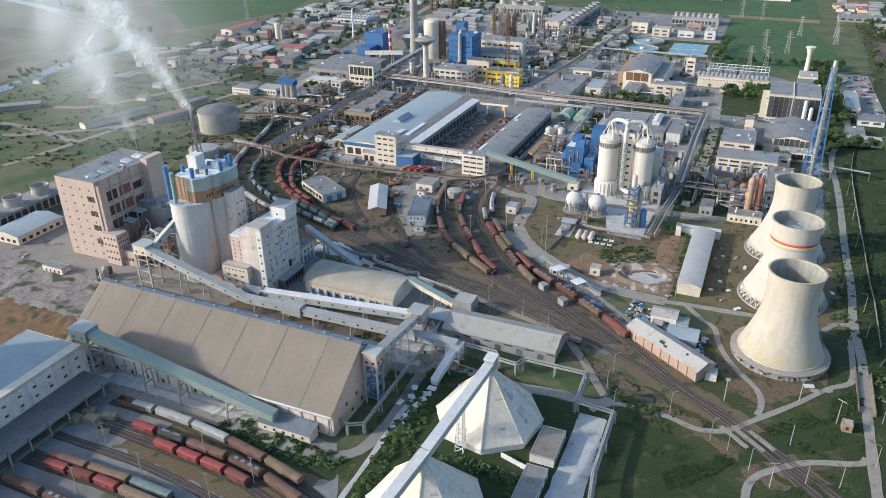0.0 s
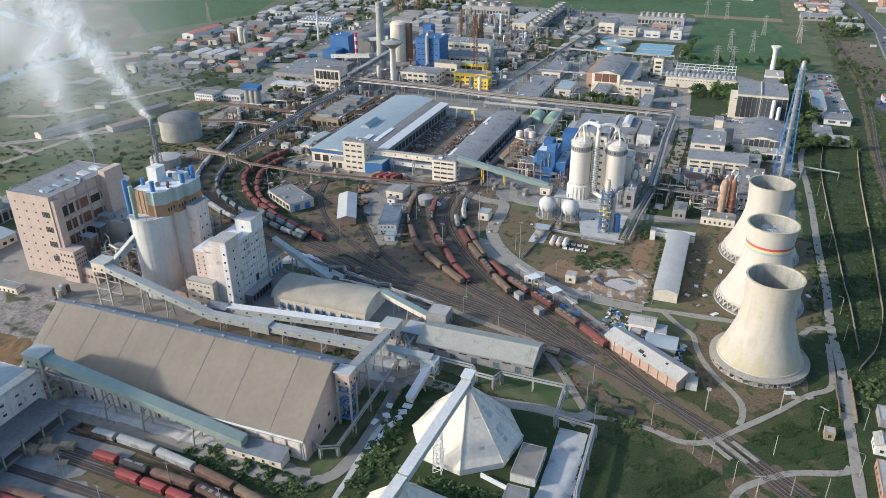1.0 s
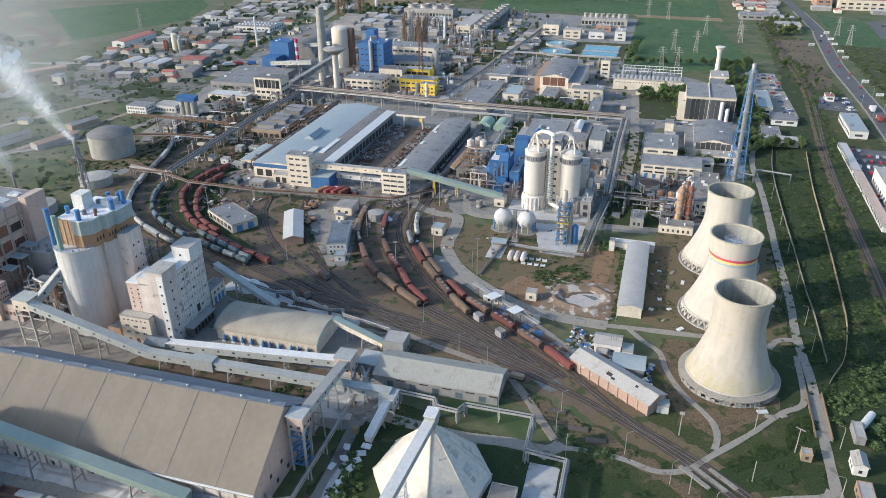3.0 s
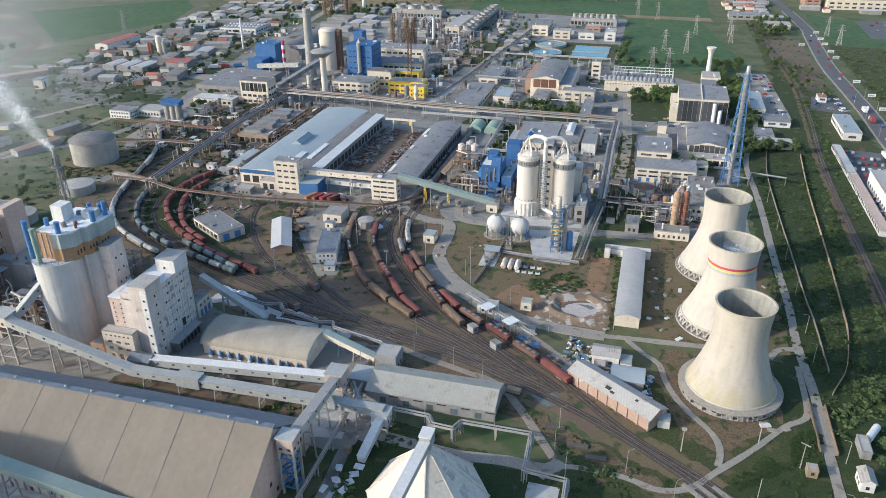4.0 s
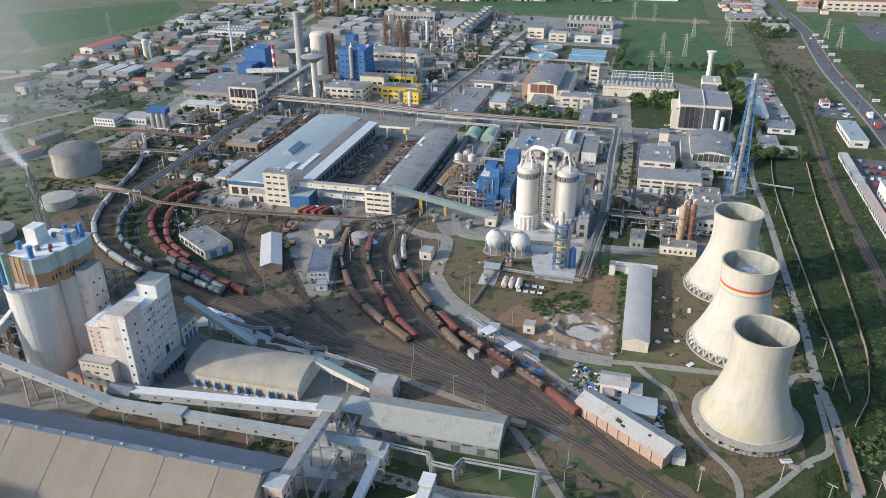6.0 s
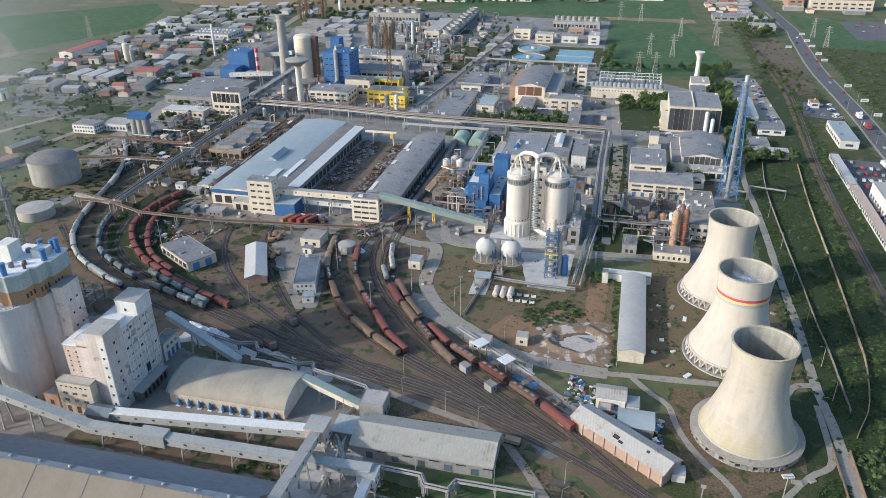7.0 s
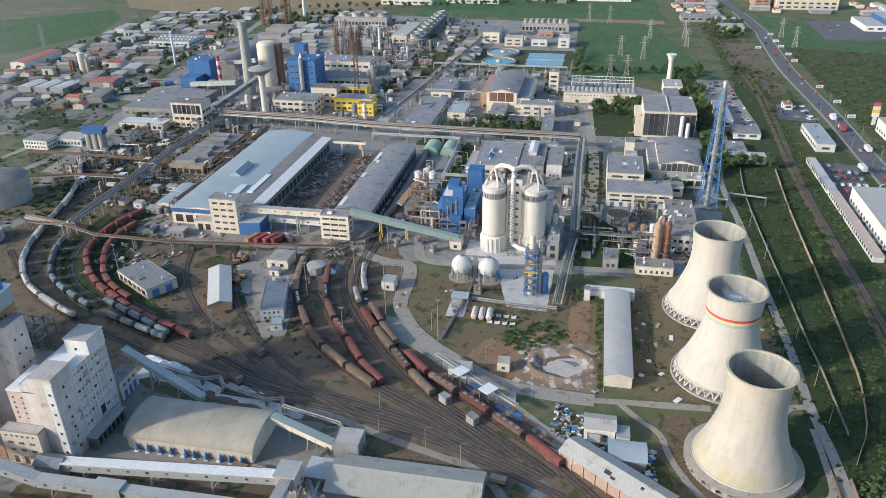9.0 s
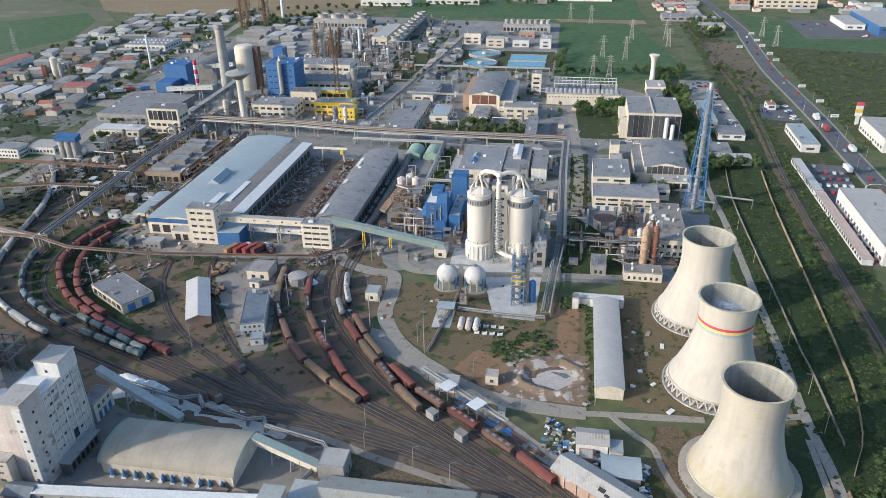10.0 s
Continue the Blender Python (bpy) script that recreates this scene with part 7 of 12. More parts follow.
for k in range(24):
    z = 1.5 * k
    for q in ((-1.8, -5.2), (1.8, -5.2)):
        bm_box(bm, q[0] - 0.1, q[1] - 0.1, z, q[0] + 0.1, q[1] + 0.1, z + 1.5)
    bm_beam(bm, (-1.8, -5.2, z), (1.8, -5.2, z + 1.5), 0.14)
    bm_beam(bm, (-1.8, -5.2, z + 1.5), (1.8, -5.2, z + 1.5), 0.14)
    bm_beam(bm, (-1.8, -5.2, z), (-1.8, -2.0, z + 1.5), 0.12)
part("lattice_tower", bm, M["wagon_blue"], th, "blue-grey lattice support with ladders")
building("silo_stair_block", "pale louvred stair block between the silos", -66.5, -59.5, 389, 395, 34, "silo", "roof", "flat", 0, [(("-y",), 9, 3, 4, 1.2, 1.6, 0.5, "dark")])
building("silo_back_block", "pale sheet-clad block behind the silos", -58, -46, 396, 408, 22, "silo", "roof_pale", "flat", 0, [(("+x",), 3, 4, 6, 2, 2, 2, "dark")])
for i in range(5):
    rnd = random.Random(i)
    th = thing("process_vessel", "weathered grey process vessel beside the silos", "tank", -44 + rnd.uniform(-1, 3), 384 + 5 * i, group="silo vessels")
    part("vessel", bm_turn(bmesh.new(), [(1.4, 0), (1.4, 7 + 2 * i), (0.8, 8 + 2 * i), (0.2, 8.3 + 2 * i)], n=16), M["cream"] if i % 2 else M["steel"], th)
    part("platform", bm_turn(bmesh.new(), [(1.4, 5 + i), (2.3, 5 + i), (2.3, 5.2 + i), (1.4, 5.2 + i)], n=12, cap=False), M["steel"], th)
building("silo_pipe_house", "open grey frame with pipes by the silos", -46.5, -41, 378, 404, 9, "grey", "roof_pale", "flat", 0, [(("+x", "-y"), 2, 1, 4, 2.4, 2.2, 1.0, "shade_pane")], extra=5)

# scrubber tower on the pad
th = lattice("scrubber_tower", "blue and yellow framed scrubber tower on the pad", -50.6, 346, 22, 5.0, 4.2, "blue_paint", 7, 0.2, "process tower")
part("column", bm_turn(bmesh.new(), [(1.25, 0), (1.25, 25.5), (1.0, 27.5), (0.85, 27.6)], n=20), M["cream"], th, "cream absorber column")
for k in range(7):
    part("walkway", bm_box(bmesh.new(), -2.9, -2.9, 3.0 * k + 2.6, 2.9, 2.9, 3.0 * k + 2.75), M["yellow"] if k == 3 else M["steel"], th, "railed steel walkway")
    bm = bmesh.new()
    for e in ((-2.9, -2.9, 2.9, -2.9), (2.9, -2.9, 2.9, 2.9)):
        bm_beam(bm, (e[0], e[1], 3.0 * k + 3.7), (e[2], e[3], 3.0 * k + 3.7), 0.12)
    part("railing", bm, M["yellow" if k in (2, 4) else "blue_paint"], th)
part("side_duct", bm_tube(bmesh.new(), [(3.4, 1, 0), (3.4, 1, 20), (4.6, 3, 22.5), (6, 6, 22)], 0.9, 12), M["pipe"], th)
part("blue_tank", bm_turn(bmesh.new(), [(1.5, 0), (1.5, 9), (0.3, 10)], 5.6, 2.5, 16), M["blue_paint"], th)

# ---- gas spheres ----
for x in (-81.6, -69.8):
    th = thing("gas_sphere", "pale blue-white spherical gas tank on legs", "gas tank", x, 356, group="gas spheres")
    TAKEN.append((x - 6, x + 6, 349, 363))
    part("sphere", bm_turn(bmesh.new(), [(max(0.05, 4.55 * math.sin(math.pi * k / 18)), 6.0 - 4.55 * math.cos(math.pi * k / 18)) for k in range(19)], n=32, cap=False), M["silo_grey"], th)
    for i in range(10):
        a = 6.28319 * i / 10
        part("leg", bm_beam(bmesh.new(), (4.5 * math.cos(a), 4.5 * math.sin(a), 0), (4.42 * math.cos(a), 4.42 * math.sin(a), 6.0), 0.42), M["teal"] if i % 3 else M["blue_paint"], th)
    part("top_valve", bm_turn(bmesh.new(), [(0.9, 10.3), (0.9, 11.0), (0.2, 11.2)], n=12), M["steel"], th)
    part("pad_ring", bm_turn(bmesh.new(), [(0.1, 0.22), (5.8, 0.22), (6.0, 0.0)], n=36, cap=False), M["road"], th)
th = thing("sphere_bridge", "grey steel stair bridge between the spheres", "stairs", -75.7, 356)
part("tower", bm_box(bmesh.new(), -0.8, -0.8, 0, 0.8, 0.8, 10.6), M["steel"], th)
for s in (-1, 1):
    part("gangway", bm_box(bmesh.new(), min(0.8 * s, 5.4 * s), -0.5, 10.4, max(0.8 * s, 5.4 * s), 0.5, 10.6), M["steel"], th)
patch("compressor_slab", [(-82.6, 322.6), (-75.4, 323.4), (-75, 337.6), (-82.6, 337.4)], M["white_dust"], "pale concrete slab of the compressor station", 0.2, 0.2, "paving")
th = thing("compressor_shelter", "open shelter with a grey-blue sheet roof by the drums", "shelter", -78.6, 334)
part("roof", bm_prism(bmesh.new(), [(-2.4, 3.4), (2.4, 3.9), (2.4, 4.05), (-2.4, 3.55)], "x", -3.6, 3.6), M["roof_blue"], th)
for u in (-3.3, 0, 3.3):
    for v in (-2.1, 2.1):
        part("post", bm_beam(bmesh.new(), (u, v, 0.2), (u, v, 3.5), 0.22), M["steel"], th)
part("back_wall", bm_box(bmesh.new(), -3.4, 1.9, 0.2, 3.4, 2.05, 2.6), M["dusty"], th)
for i, (x, y) in enumerate(((-80.4, 329.4), (-77.6, 328.6), (-79.6, 326.2))):
    th = thing("compressor_set", "small grey compressor set on the slab", "compressor", x, y, 0.2, 20 * i, group="compressor sets")
    part("bed", bm_box(bmesh.new(), -1.0, -0.6, 0, 1.0, 0.6, 0.35), M["concrete"], th)
    part("cylinder", bm_tube(bmesh.new(), [(-0.8, 0, 0.9), (0.7, 0, 0.9)], 0.5, 12), M["steel"], th)
    part("inlet_pipe", bm_tube(bmesh.new(), [(0.3, 0, 1.2), (0.3, 0, 2.0), (0.9, 0.4, 2.2)], 0.14, 8), M["pipe"], th)
for i in range(3):
    th = thing("storage_drum", "dull beige horizontal drum on saddles", "tank", -71 + i * 3.0, 324.5, group="white drums")
    bm = bmesh.new()
    rings = [[bm.verts.new((r * math.cos(k * 0.5236), y, 2.0 + r * math.sin(k * 0.5236))) for k in range(12)] for y, r in ((-3.6, 0.2), (-3.4, 1.0), (-3.0, 1.25), (3.0, 1.25), (3.4, 1.0), (3.6, 0.2))]
    for p, q in zip(rings, rings[1:]):
        for k in range(12):
            bm.faces.new((p[k], p[(k + 1) % 12], q[(k + 1) % 12], q[k])).smooth = True
    part("drum", bm, M["stained_white"], th)
    for y in (-2, 2):
        part("saddle", bm_box(bmesh.new(), -0.9, y - 0.2, 0, 0.9, y + 0.2, 1.2), M["brick"], th)
for r in range(2):
    for i in range(4):
        th = thing("concrete_block", "pale concrete saddle block on the grass", "concrete block", -64.5 + i * 3.0, 321 + r * 5.0, group="saddle blocks")
        part("block", bm_prism(bmesh.new(), [(-1, 0), (1, 0), (1, 1.1), (0.4, 0.7), (-0.4, 0.7), (-1, 1.1)], "y", -0.5, 0.5), M["plank"], th)

# loading platform over the hopper wagons
th = thing("loading_platform", "steel loading platform with white canopies by the tracks", "loading platform", -62, 274)
d = Vector((-0.8, 0.6, 0))
nrm = Vector((0.6, 0.8, 0))
for k in range(2):
    c = d * (8.5 - 13.5 * k)
    bm = bmesh.new()
    bm_beam(bm, c - d * 2.2 + Vector((0, 0, 6.4)), c + d * 2.2 + Vector((0, 0, 6.4)), 5.2, 0.25)
    part("canopy", bm, M["plank"], th, "square white canopy")
    for u in (-2, 2):
        for v in (-2, 2):
            p = c + d * u + nrm * v
            part("canopy_post", bm_beam(bmesh.new(), p, p + Vector((0, 0, 6.3)), 0.25), M["steel"], th)
bm = bmesh.new()
for v in (1.9, 3.0):
    bm_beam(bm, d * 24 + nrm * v + Vector((0, 0, 4.6)), d * -16 + nrm * v + Vector((0, 0, 4.6)), 0.5)
part("pipe_run", bm, M["pipe"], th)
part("walkway", bm_beam(bmesh.new(), d * 22 + nrm * 2.4 + Vector((0, 0, 4.2)), d * -14 + nrm * 2.4 + Vector((0, 0, 4.2)), 1.8, 0.2), M["steel"], th)
for k in range(9):
    p = d * (21 - 4.4 * k) + nrm * 2.4
    part("post", bm_beam(bmesh.new(), p, p + Vector((0, 0, 4.2)), 0.3), M["rusty"], th)
for x, y, lab in ((-72.4, 269.6, "white cabin beside the tracks"), (-61.6, 260.8, "white cabin beside the tracks"), (-35, 248.4, "white cabin beside the tracks")):
    th, box = building("trackside_cabin", lab, -1.3, 1.3, -1.8, 1.8, 2.7, "grey", "roof_old", "flat", 0, [(("-y",), 1, 1, 1, 1, 1, 1, "dark")], "cabin")
    TAKEN.pop()
    th.matrix_basis = pose(x, y, 0, 0, 0, 53)
building("weigh_house", "small grey-roofed weigh house", -74, -66, 283.4, 288.4, 3.8, "white", "roof_pale", "flat", 0, [(("-y", "+x"), 1, 1, 1, 1.2, 1.2, 1.4, "dark")])
building("gate_hut", "small white hut with a flat roof", -57.4, -53, 289.6, 293.4, 4.0, "cream", "roof_pale", "flat", 0, [(("-y", "+x"), 1, 1.2, 1, 1.2, 1.2, 1.0, "dark")])
building("kiosk", "tiny square kiosk with a wide roof", -51.4, -49, 273, 275.4, 2.8, "white", "roof_pale", "flat", 0, [(("-y", "+x"), 1, 1, 1, 1.0, 1.2, 0.6, "dark")])
building("switch_house", "small cream switch house with a blue-grey roof", -113.5, -108, 338.6, 344.6, 4.2, "cream", "roof_blue", "flat", 0, [(("-y",), 1, 1, 1, 1.4, 1.2, 1.4, "dark")])

# sheds inside the yard
th, box = building("loco_shed", "low white workshop with tall blue doors", -13, 13, -7, 7, 4.6, "cream", "roof", "flat", 0, [(("-y",), 1, 1.4, 1, 2.2, 3.0, 0.8, "strip"), (("+x",), 1, 0.2, 1, 3.4, 3.2, 2.2, "blue")], "workshop", 4)
TAKEN.pop()
th.matrix_basis = pose(-216, 326.5, 0, 0, 0, -32)
TAKEN.append((-230, -202, 313, 340))
th, box = building("narrow_shed", "narrow brick shed with a pale sheet roof", -4.6, 4.6, -16, 16, 3.6, "brick", "shed_sheet", "gy", 1.4, [], "shed")
TAKEN.pop()
th.matrix_basis = pose(-181, 325, 0, 0, 0, 26)
th, box = building("yard_office", "white yard office with a flat blue-grey roof", -4.6, 4.6, -13, 13, 5.2, "white", "roof_hall_dark", "flat", 0, [(("-y",), 2, 0.8, 2.4, 1.1, 0.9, 0.7, "plain")], extra=3)
TAKEN.pop()
th.matrix_basis = pose(-154, 320, 0, 0, 0, 17)
th, box = building("yard_hut", "small white hut beside the track", -2.4, 2.4, -2.4, 2.4, 3, "white", "roof_blue", "flat", 0, [(("-y",), 1, 1, 1, 1, 1, 0.8, "dark")])
TAKEN.pop()
th.matrix_basis = pose(-146.5, 303, 0, 0, 0, 17)
building("yard_store", "low pale store with a flat roof", -170, -160, 349, 359, 4.5, "cream", "roof_old", "flat", 0, [(("-y",), 1, 1, 1, 1.6, 1.6, 1.6, "shade_pane")])
patch("hall_forecourt", [(-262, 374), (-222, 366), (-170, 370), (-134, 378), (-130, 394), (-196, 394), (-248, 398)], M["dusty"], "dusty pale forecourt before the halls", 0.062, 2, "paving")
patch("yard_apron", [(-190, 362), (-168, 366), (-158, 352), (-146, 318), (-141, 298), (-149, 295), (-166, 318), (-182, 342)], M["dusty"], "worn concrete apron in the yard", 0.15, 0.5, "paving")
th = thing("round_tank", "round concrete water tank", "tank", -146.5, 349)
TAKEN.append((-151, -141, 344, 354))
part("tank_wall", bm_turn(bmesh.new(), [(4.0, 0), (4.0, 3.6), (4.2, 3.7), (4.2, 4.0), (0.3, 5.0)], n=28), M["concrete"], th)
for i in range(10):
    a = 6.28319 * i / 10
    part("pilaster", bm_beam(bmesh.new(), (4.05 * math.cos(a), 4.05 * math.sin(a), 0), (4.05 * math.cos(a), 4.05 * math.sin(a), 3.6), 0.35), M["concrete"], th)


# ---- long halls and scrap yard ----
th, box = building("blue_roof_hall", "long low hall with a blue-grey sheet roof", -237.5, -207, 387, 513, 8.2, "cream", "roof_blue", "gy", 1.6, [(("-y",), 1, 1, 1, 4, 4, 1.2, "shade_pane")], "hall")
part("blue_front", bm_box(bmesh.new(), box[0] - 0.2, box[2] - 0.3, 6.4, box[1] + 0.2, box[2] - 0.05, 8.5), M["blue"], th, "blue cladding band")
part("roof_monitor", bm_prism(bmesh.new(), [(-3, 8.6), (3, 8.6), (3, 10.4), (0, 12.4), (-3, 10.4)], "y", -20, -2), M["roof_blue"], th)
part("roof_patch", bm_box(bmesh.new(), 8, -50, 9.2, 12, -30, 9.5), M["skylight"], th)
th, box = building("grey_roof_hall", "long hall with a dark roof and white strip", -206.6, -192.4, 398, 502, 8.6, "grey", "roof_dark", "gy", 1.0, [(("+x",), 1, 1.2, 1, 4.4, 4.6, 0.8, "shade_pane")], "hall", 4)
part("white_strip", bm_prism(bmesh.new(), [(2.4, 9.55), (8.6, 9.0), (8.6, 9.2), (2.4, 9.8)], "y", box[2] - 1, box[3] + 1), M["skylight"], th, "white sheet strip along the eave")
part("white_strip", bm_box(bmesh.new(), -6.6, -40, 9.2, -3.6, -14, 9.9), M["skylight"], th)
th, box = building("slate_roof_hall", "long hall with a worn slate-grey roof", -154.5, -135.5, 401, 499, 7.6, "grey", "roof", "gy", 1.8, [(("+x",), 1, 1.4, 1, 3.4, 4.4, 1.0, "shade_pane")], "hall", 5)
for y0, y1 in ((-46, -34), (20, 34), (-6, 0)):
    part("skylight_strip", bm_prism(bmesh.new(), [(-9.2, 7.95), (-7.0, 8.4), (-7.0, 8.6), (-9.2, 8.15)], "y", y0, y1), M["skylight"], th)
th = thing("crane_portal", "yellow portal crane over the scrap yard", "crane", -176, 497)
for s in (-1, 1):
    part("crane_leg", bm_beam(bmesh.new(), (s * 7, 0, 0), (s * 6.4, 0, 8), 0.9), M["cream"], th)
part("crane_beam", bm_box(bmesh.new(), -12, -0.6, 8, 9, 0.6, 9.2), M["cream"], th)
part("crane_cabin", bm_box(bmesh.new(), 4.8, -1, 5, 6.8, 1, 7.6), M["yellow"], th)
rnd = random.Random(11)


def scrap(name, label, boxes, count, mats):
    """Loose scrap strewn over the boxes (x0, x1, y0, y1)."""
    bm = bmesh.new()
    for i in range(count):
        x0, x1, y0, y1 = boxes[i % len(boxes)]
        x, y = rnd.uniform(x0, x1), rnd.uniform(y0, y1)
        if taken(x, y, 1):
            continue
        k = rnd.randrange(len(mats))
        for j in range(6):
            a, b = x + rnd.uniform(-1.3, 1.3), y + rnd.uniform(-1.6, 1.6)
            bm_beam(bm, (a, b, rnd.uniform(0.1, 0.5)), (a + rnd.uniform(-2, 2), b + rnd.uniform(-2, 2), rnd.uniform(0.2, 1.5)), rnd.uniform(0.2, 1.2), rnd.uniform(0.15, 0.6), k if rnd.random() < 0.7 else rnd.randrange(len(mats)))
    return solid(name, bm, [M[m] for m in mats], label, "scrap", kind="stuff")


scrap("scrap_metal", "rusty and grey scrap metal strewn over the yard", [(-190, -177, 398, 500), (-190, -177, 398, 500), (-169, -161, 398, 500)], 260, ["rusty", "wagon_brown", "steel", "pipe", "grey", "wagon_brown"])
th = thing("retaining_wall", "crumbling stone wall along the scrap yard", "wall", -159.6, 448)
part("wall", bm_box(bmesh.new(), -0.5, -50, 0, 0.5, 50, 1.3), M["dusty"], th)

# offices and bridges in front of the halls
building("hall_office", "five-storey cream office block", -211.5, -197.5, 379.5, 387, 18.4, "cream", "roof", "flat", 0, [(("-y",), 5, 2.0, 3.4, 1.0, 2.6, 0.9, "strip"), (("+x",), 5, 2, 3.4, 1.0, 1.0, 3.0, "dark")], extra=3)
building("hall_porch", "low cream porch building", -222, -212, 381, 387, 5.2, "cream", "roof_pale", "flat", 0, [(("-y",), 1, 0.4, 1, 3.2, 2.6, 1.0, "shade_pane")])
building("blue_annex", "blue clad annex with a flat roof", -197.3, -186, 379, 397, 6.6, "blue", "roof_blue", "sx", 0.8, [])
building("control_block", "four-storey cream control block", -155.8, -141.5, 382, 389, 12.6, "cream", "roof", "flat", 0, [(("-y",), 4, 1.6, 2.9, 1.0, 3.6, 0.3, "strip"), (("+x",), 4, 1.6, 2.9, 1.0, 2.6, 0.3, "strip")], extra=2)
gallery("covered_bridge", "pale covered bridge before the halls", (-197.5, 386.4, 9.6), (-155.6, 386, 9.8), 2.6, 3.0, "cream", "roof_pale", (0.35, 0.68))
gallery("covered_bridge", "lower pale covered bridge before the halls", (-186, 389.8, 3.6), (-155.6, 389.4, 3.6), 2.2, 2.6, "white", "roof_pale", (0.3, 0.7))
gallery("silo_feed_conveyor", "green conveyor sloping to the silos on yellow legs", (-141.5, 385.6, 12.4), (-88, 385.0, 2.6), 3.0, 2.4, "gallery_green", "gallery_green", (0.28, 0.52), "yellow", win=False)
building("feed_house", "small house where the conveyor ends", -92, -86.5, 381, 388, 4.4, "cream", "roof_pale", "flat", 0, [(("-y",), 1, 0.8, 1, 1.6, 1.6, 1.0, "shade_pane")])
for i, (x, y) in enumerate(((-121, 387), (-108, 384), (-117, 380), (-99, 378))):
    th = thing("hopper_machine", "dusty grey hopper machine on the ground", "machine", x, y, 0, 20 * i, group="hopper machines")
    part("frame", bm_box(bmesh.new(), -1.6, -1.2, 0, 1.6, 1.2, 1.6), M["grey"], th)
    part("bin", bm_turn(bmesh.new(), [(0.8, 1.6), (1.7, 3.0), (1.7, 4.0)], n=10), M["dusty"], th)
rnd = random.Random(3)
for i in range(9):
    x, y = -186 + rnd.uniform(0, 18), 378 + rnd.uniform(-4, 3)
    th = thing("loading_tractor", rnd.choice(("red yard tractor parked before the hall", "rusty red loader parked before the hall")), "tractor", x, y, 0.1, rnd.uniform(0, 360), group="yard tractors")
    part("body", bm_box(bmesh.new(), -1.7, -0.8, 0.7, 1.5, 0.8, 1.7), M["red" if i % 3 else "wagon_tan"], th)
    part("cab", bm_box(bmesh.new(), -0.9, -0.75, 1.7, 0.5, 0.75, 2.8), M["glass"], th)
    for s in (-1, 1):
        for w in (-1, 1):
            part("wheel", bm_box(bmesh.new(), s * 1.1 - 0.5, w * 0.95 - 0.2, 0.02, s * 1.1 + 0.5, w * 0.95 + 0.2, 1.0), M["black"], th)
building("lean_to_shed", "low cream-walled shed with pale roof", -254, -245, 400, 428, 4.0, "cream", "roof_blue", "gy", 0.8, [(("-y", "+x"), 1, 1, 1, 1.6, 2, 1.2, "shade_pane")])
building("rail_store", "long grey rail store with a brown loading front", -276, -254, 452, 512, 5.2, "timber", "roof_old", "flat", 0, [(("-y", "+x"), 1, 0.3, 1, 3, 3, 0.8, "shade_pane")], extra=10)
th = thing("roof_monitors", "row of raised roof monitors on the rail store", "roof monitors", -265, 482, 5.3)
for k in range(5):
    part("monitor", bm_box(bmesh.new(), -8 + 2 * (k % 2), -26 + 11 * k, 0, 4 + 3 * (k % 2), -20 + 11 * k, 2.2 + 0.6 * (k % 2)), M["roof_old"], th)
    part("monitor_roof", bm_box(bmesh.new(), -8.4 + 2 * (k % 2), -26.4 + 11 * k, 2.2 + 0.6 * (k % 2), 4.4 + 3 * (k % 2), -19.6 + 11 * k, 2.45 + 0.6 * (k % 2)), M["roof"], th)
th = thing("loading_gantry", "rusty open loading gantry beside the rail store", "gantry", -248, 482)
for k in range(9):
    for x in (-3.4, 3.4):
        part("post", bm_beam(bmesh.new(), (x, -30 + 7.5 * k, -0.1), (x, -30 + 7.5 * k, 7.0), 0.4), M["rusty"], th)
    part("cross_beam", bm_beam(bmesh.new(), (-3.8, -30 + 7.5 * k, 7.0), (3.8, -30 + 7.5 * k, 7.0), 0.4), M["rusty"], th)
for x in (-3.4, 0, 3.4):
    part("long_beam", bm_beam(bmesh.new(), (x, -31, 7.4), (x, 31, 7.4), 0.5), M["wagon_tan"], th)
for i, (x, y, w, d, h) in enumerate(((-270, 420, 5, 5, 4), (-263, 425, 6, 4, 3), (-258, 395, 8, 5, 3), (-268, 400, 5, 4, 3.4), (-232, 371, 9, 6, 3.4))):
    building("yard_hut", "small grey hut between tracks", x, x + w, y, y + d, h, "white" if i % 2 else "grey", "roof_pale", "flat", 0, [(("-y", "+x"), 1, 1, 1, 1, 1, 1.2, "shade_pane")])

# tri-silo plant and blue process towers
building("mixing_floor", "dusty pale mixing plant floor", -122, -104, 414, 441, 5.5, "dusty", "dusty", "flat", 0, [(("-y", "+x"), 1, 1, 1, 2.4, 2.6, 1.2, "shade_pane")], extra=8)
for x, y in ((-118.6, 434), (-115, 439), (-111, 435)):
    th = thing("lime_silo", "narrow dusty pinkish-white lime silo", "silo", x, y, 5.4, group="lime silos")
    part("shell", bm_turn(bmesh.new(), [(1.0, 0), (2.2, 3), (2.2, 11.6), (0.4, 12.6)], n=20), M["stained_white"], th)
    part("rail", bm_turn(bmesh.new(), [(2.25, 12.4), (2.32, 12.4), (2.32, 12.5), (2.25, 12.5)], n=20, cap=False), M["steel"], th)
frame_floors("rusty frame of pipes and hoppers by the lime silos", -113, 424, 3, 3, (8, 11, 14), "wagon_tan", 14)
frame_floors("dusty open frame beside the lime silos", -106, 408, 2, 2, (5, 9), "stained_white", 15)
gallery("lime_conveyor", "rusty broad conveyor beside the lime silos", (-126, 420, 3), (-118, 432, 12), 4, 1.2, "gallery", "wagon_tan", (), win=False)
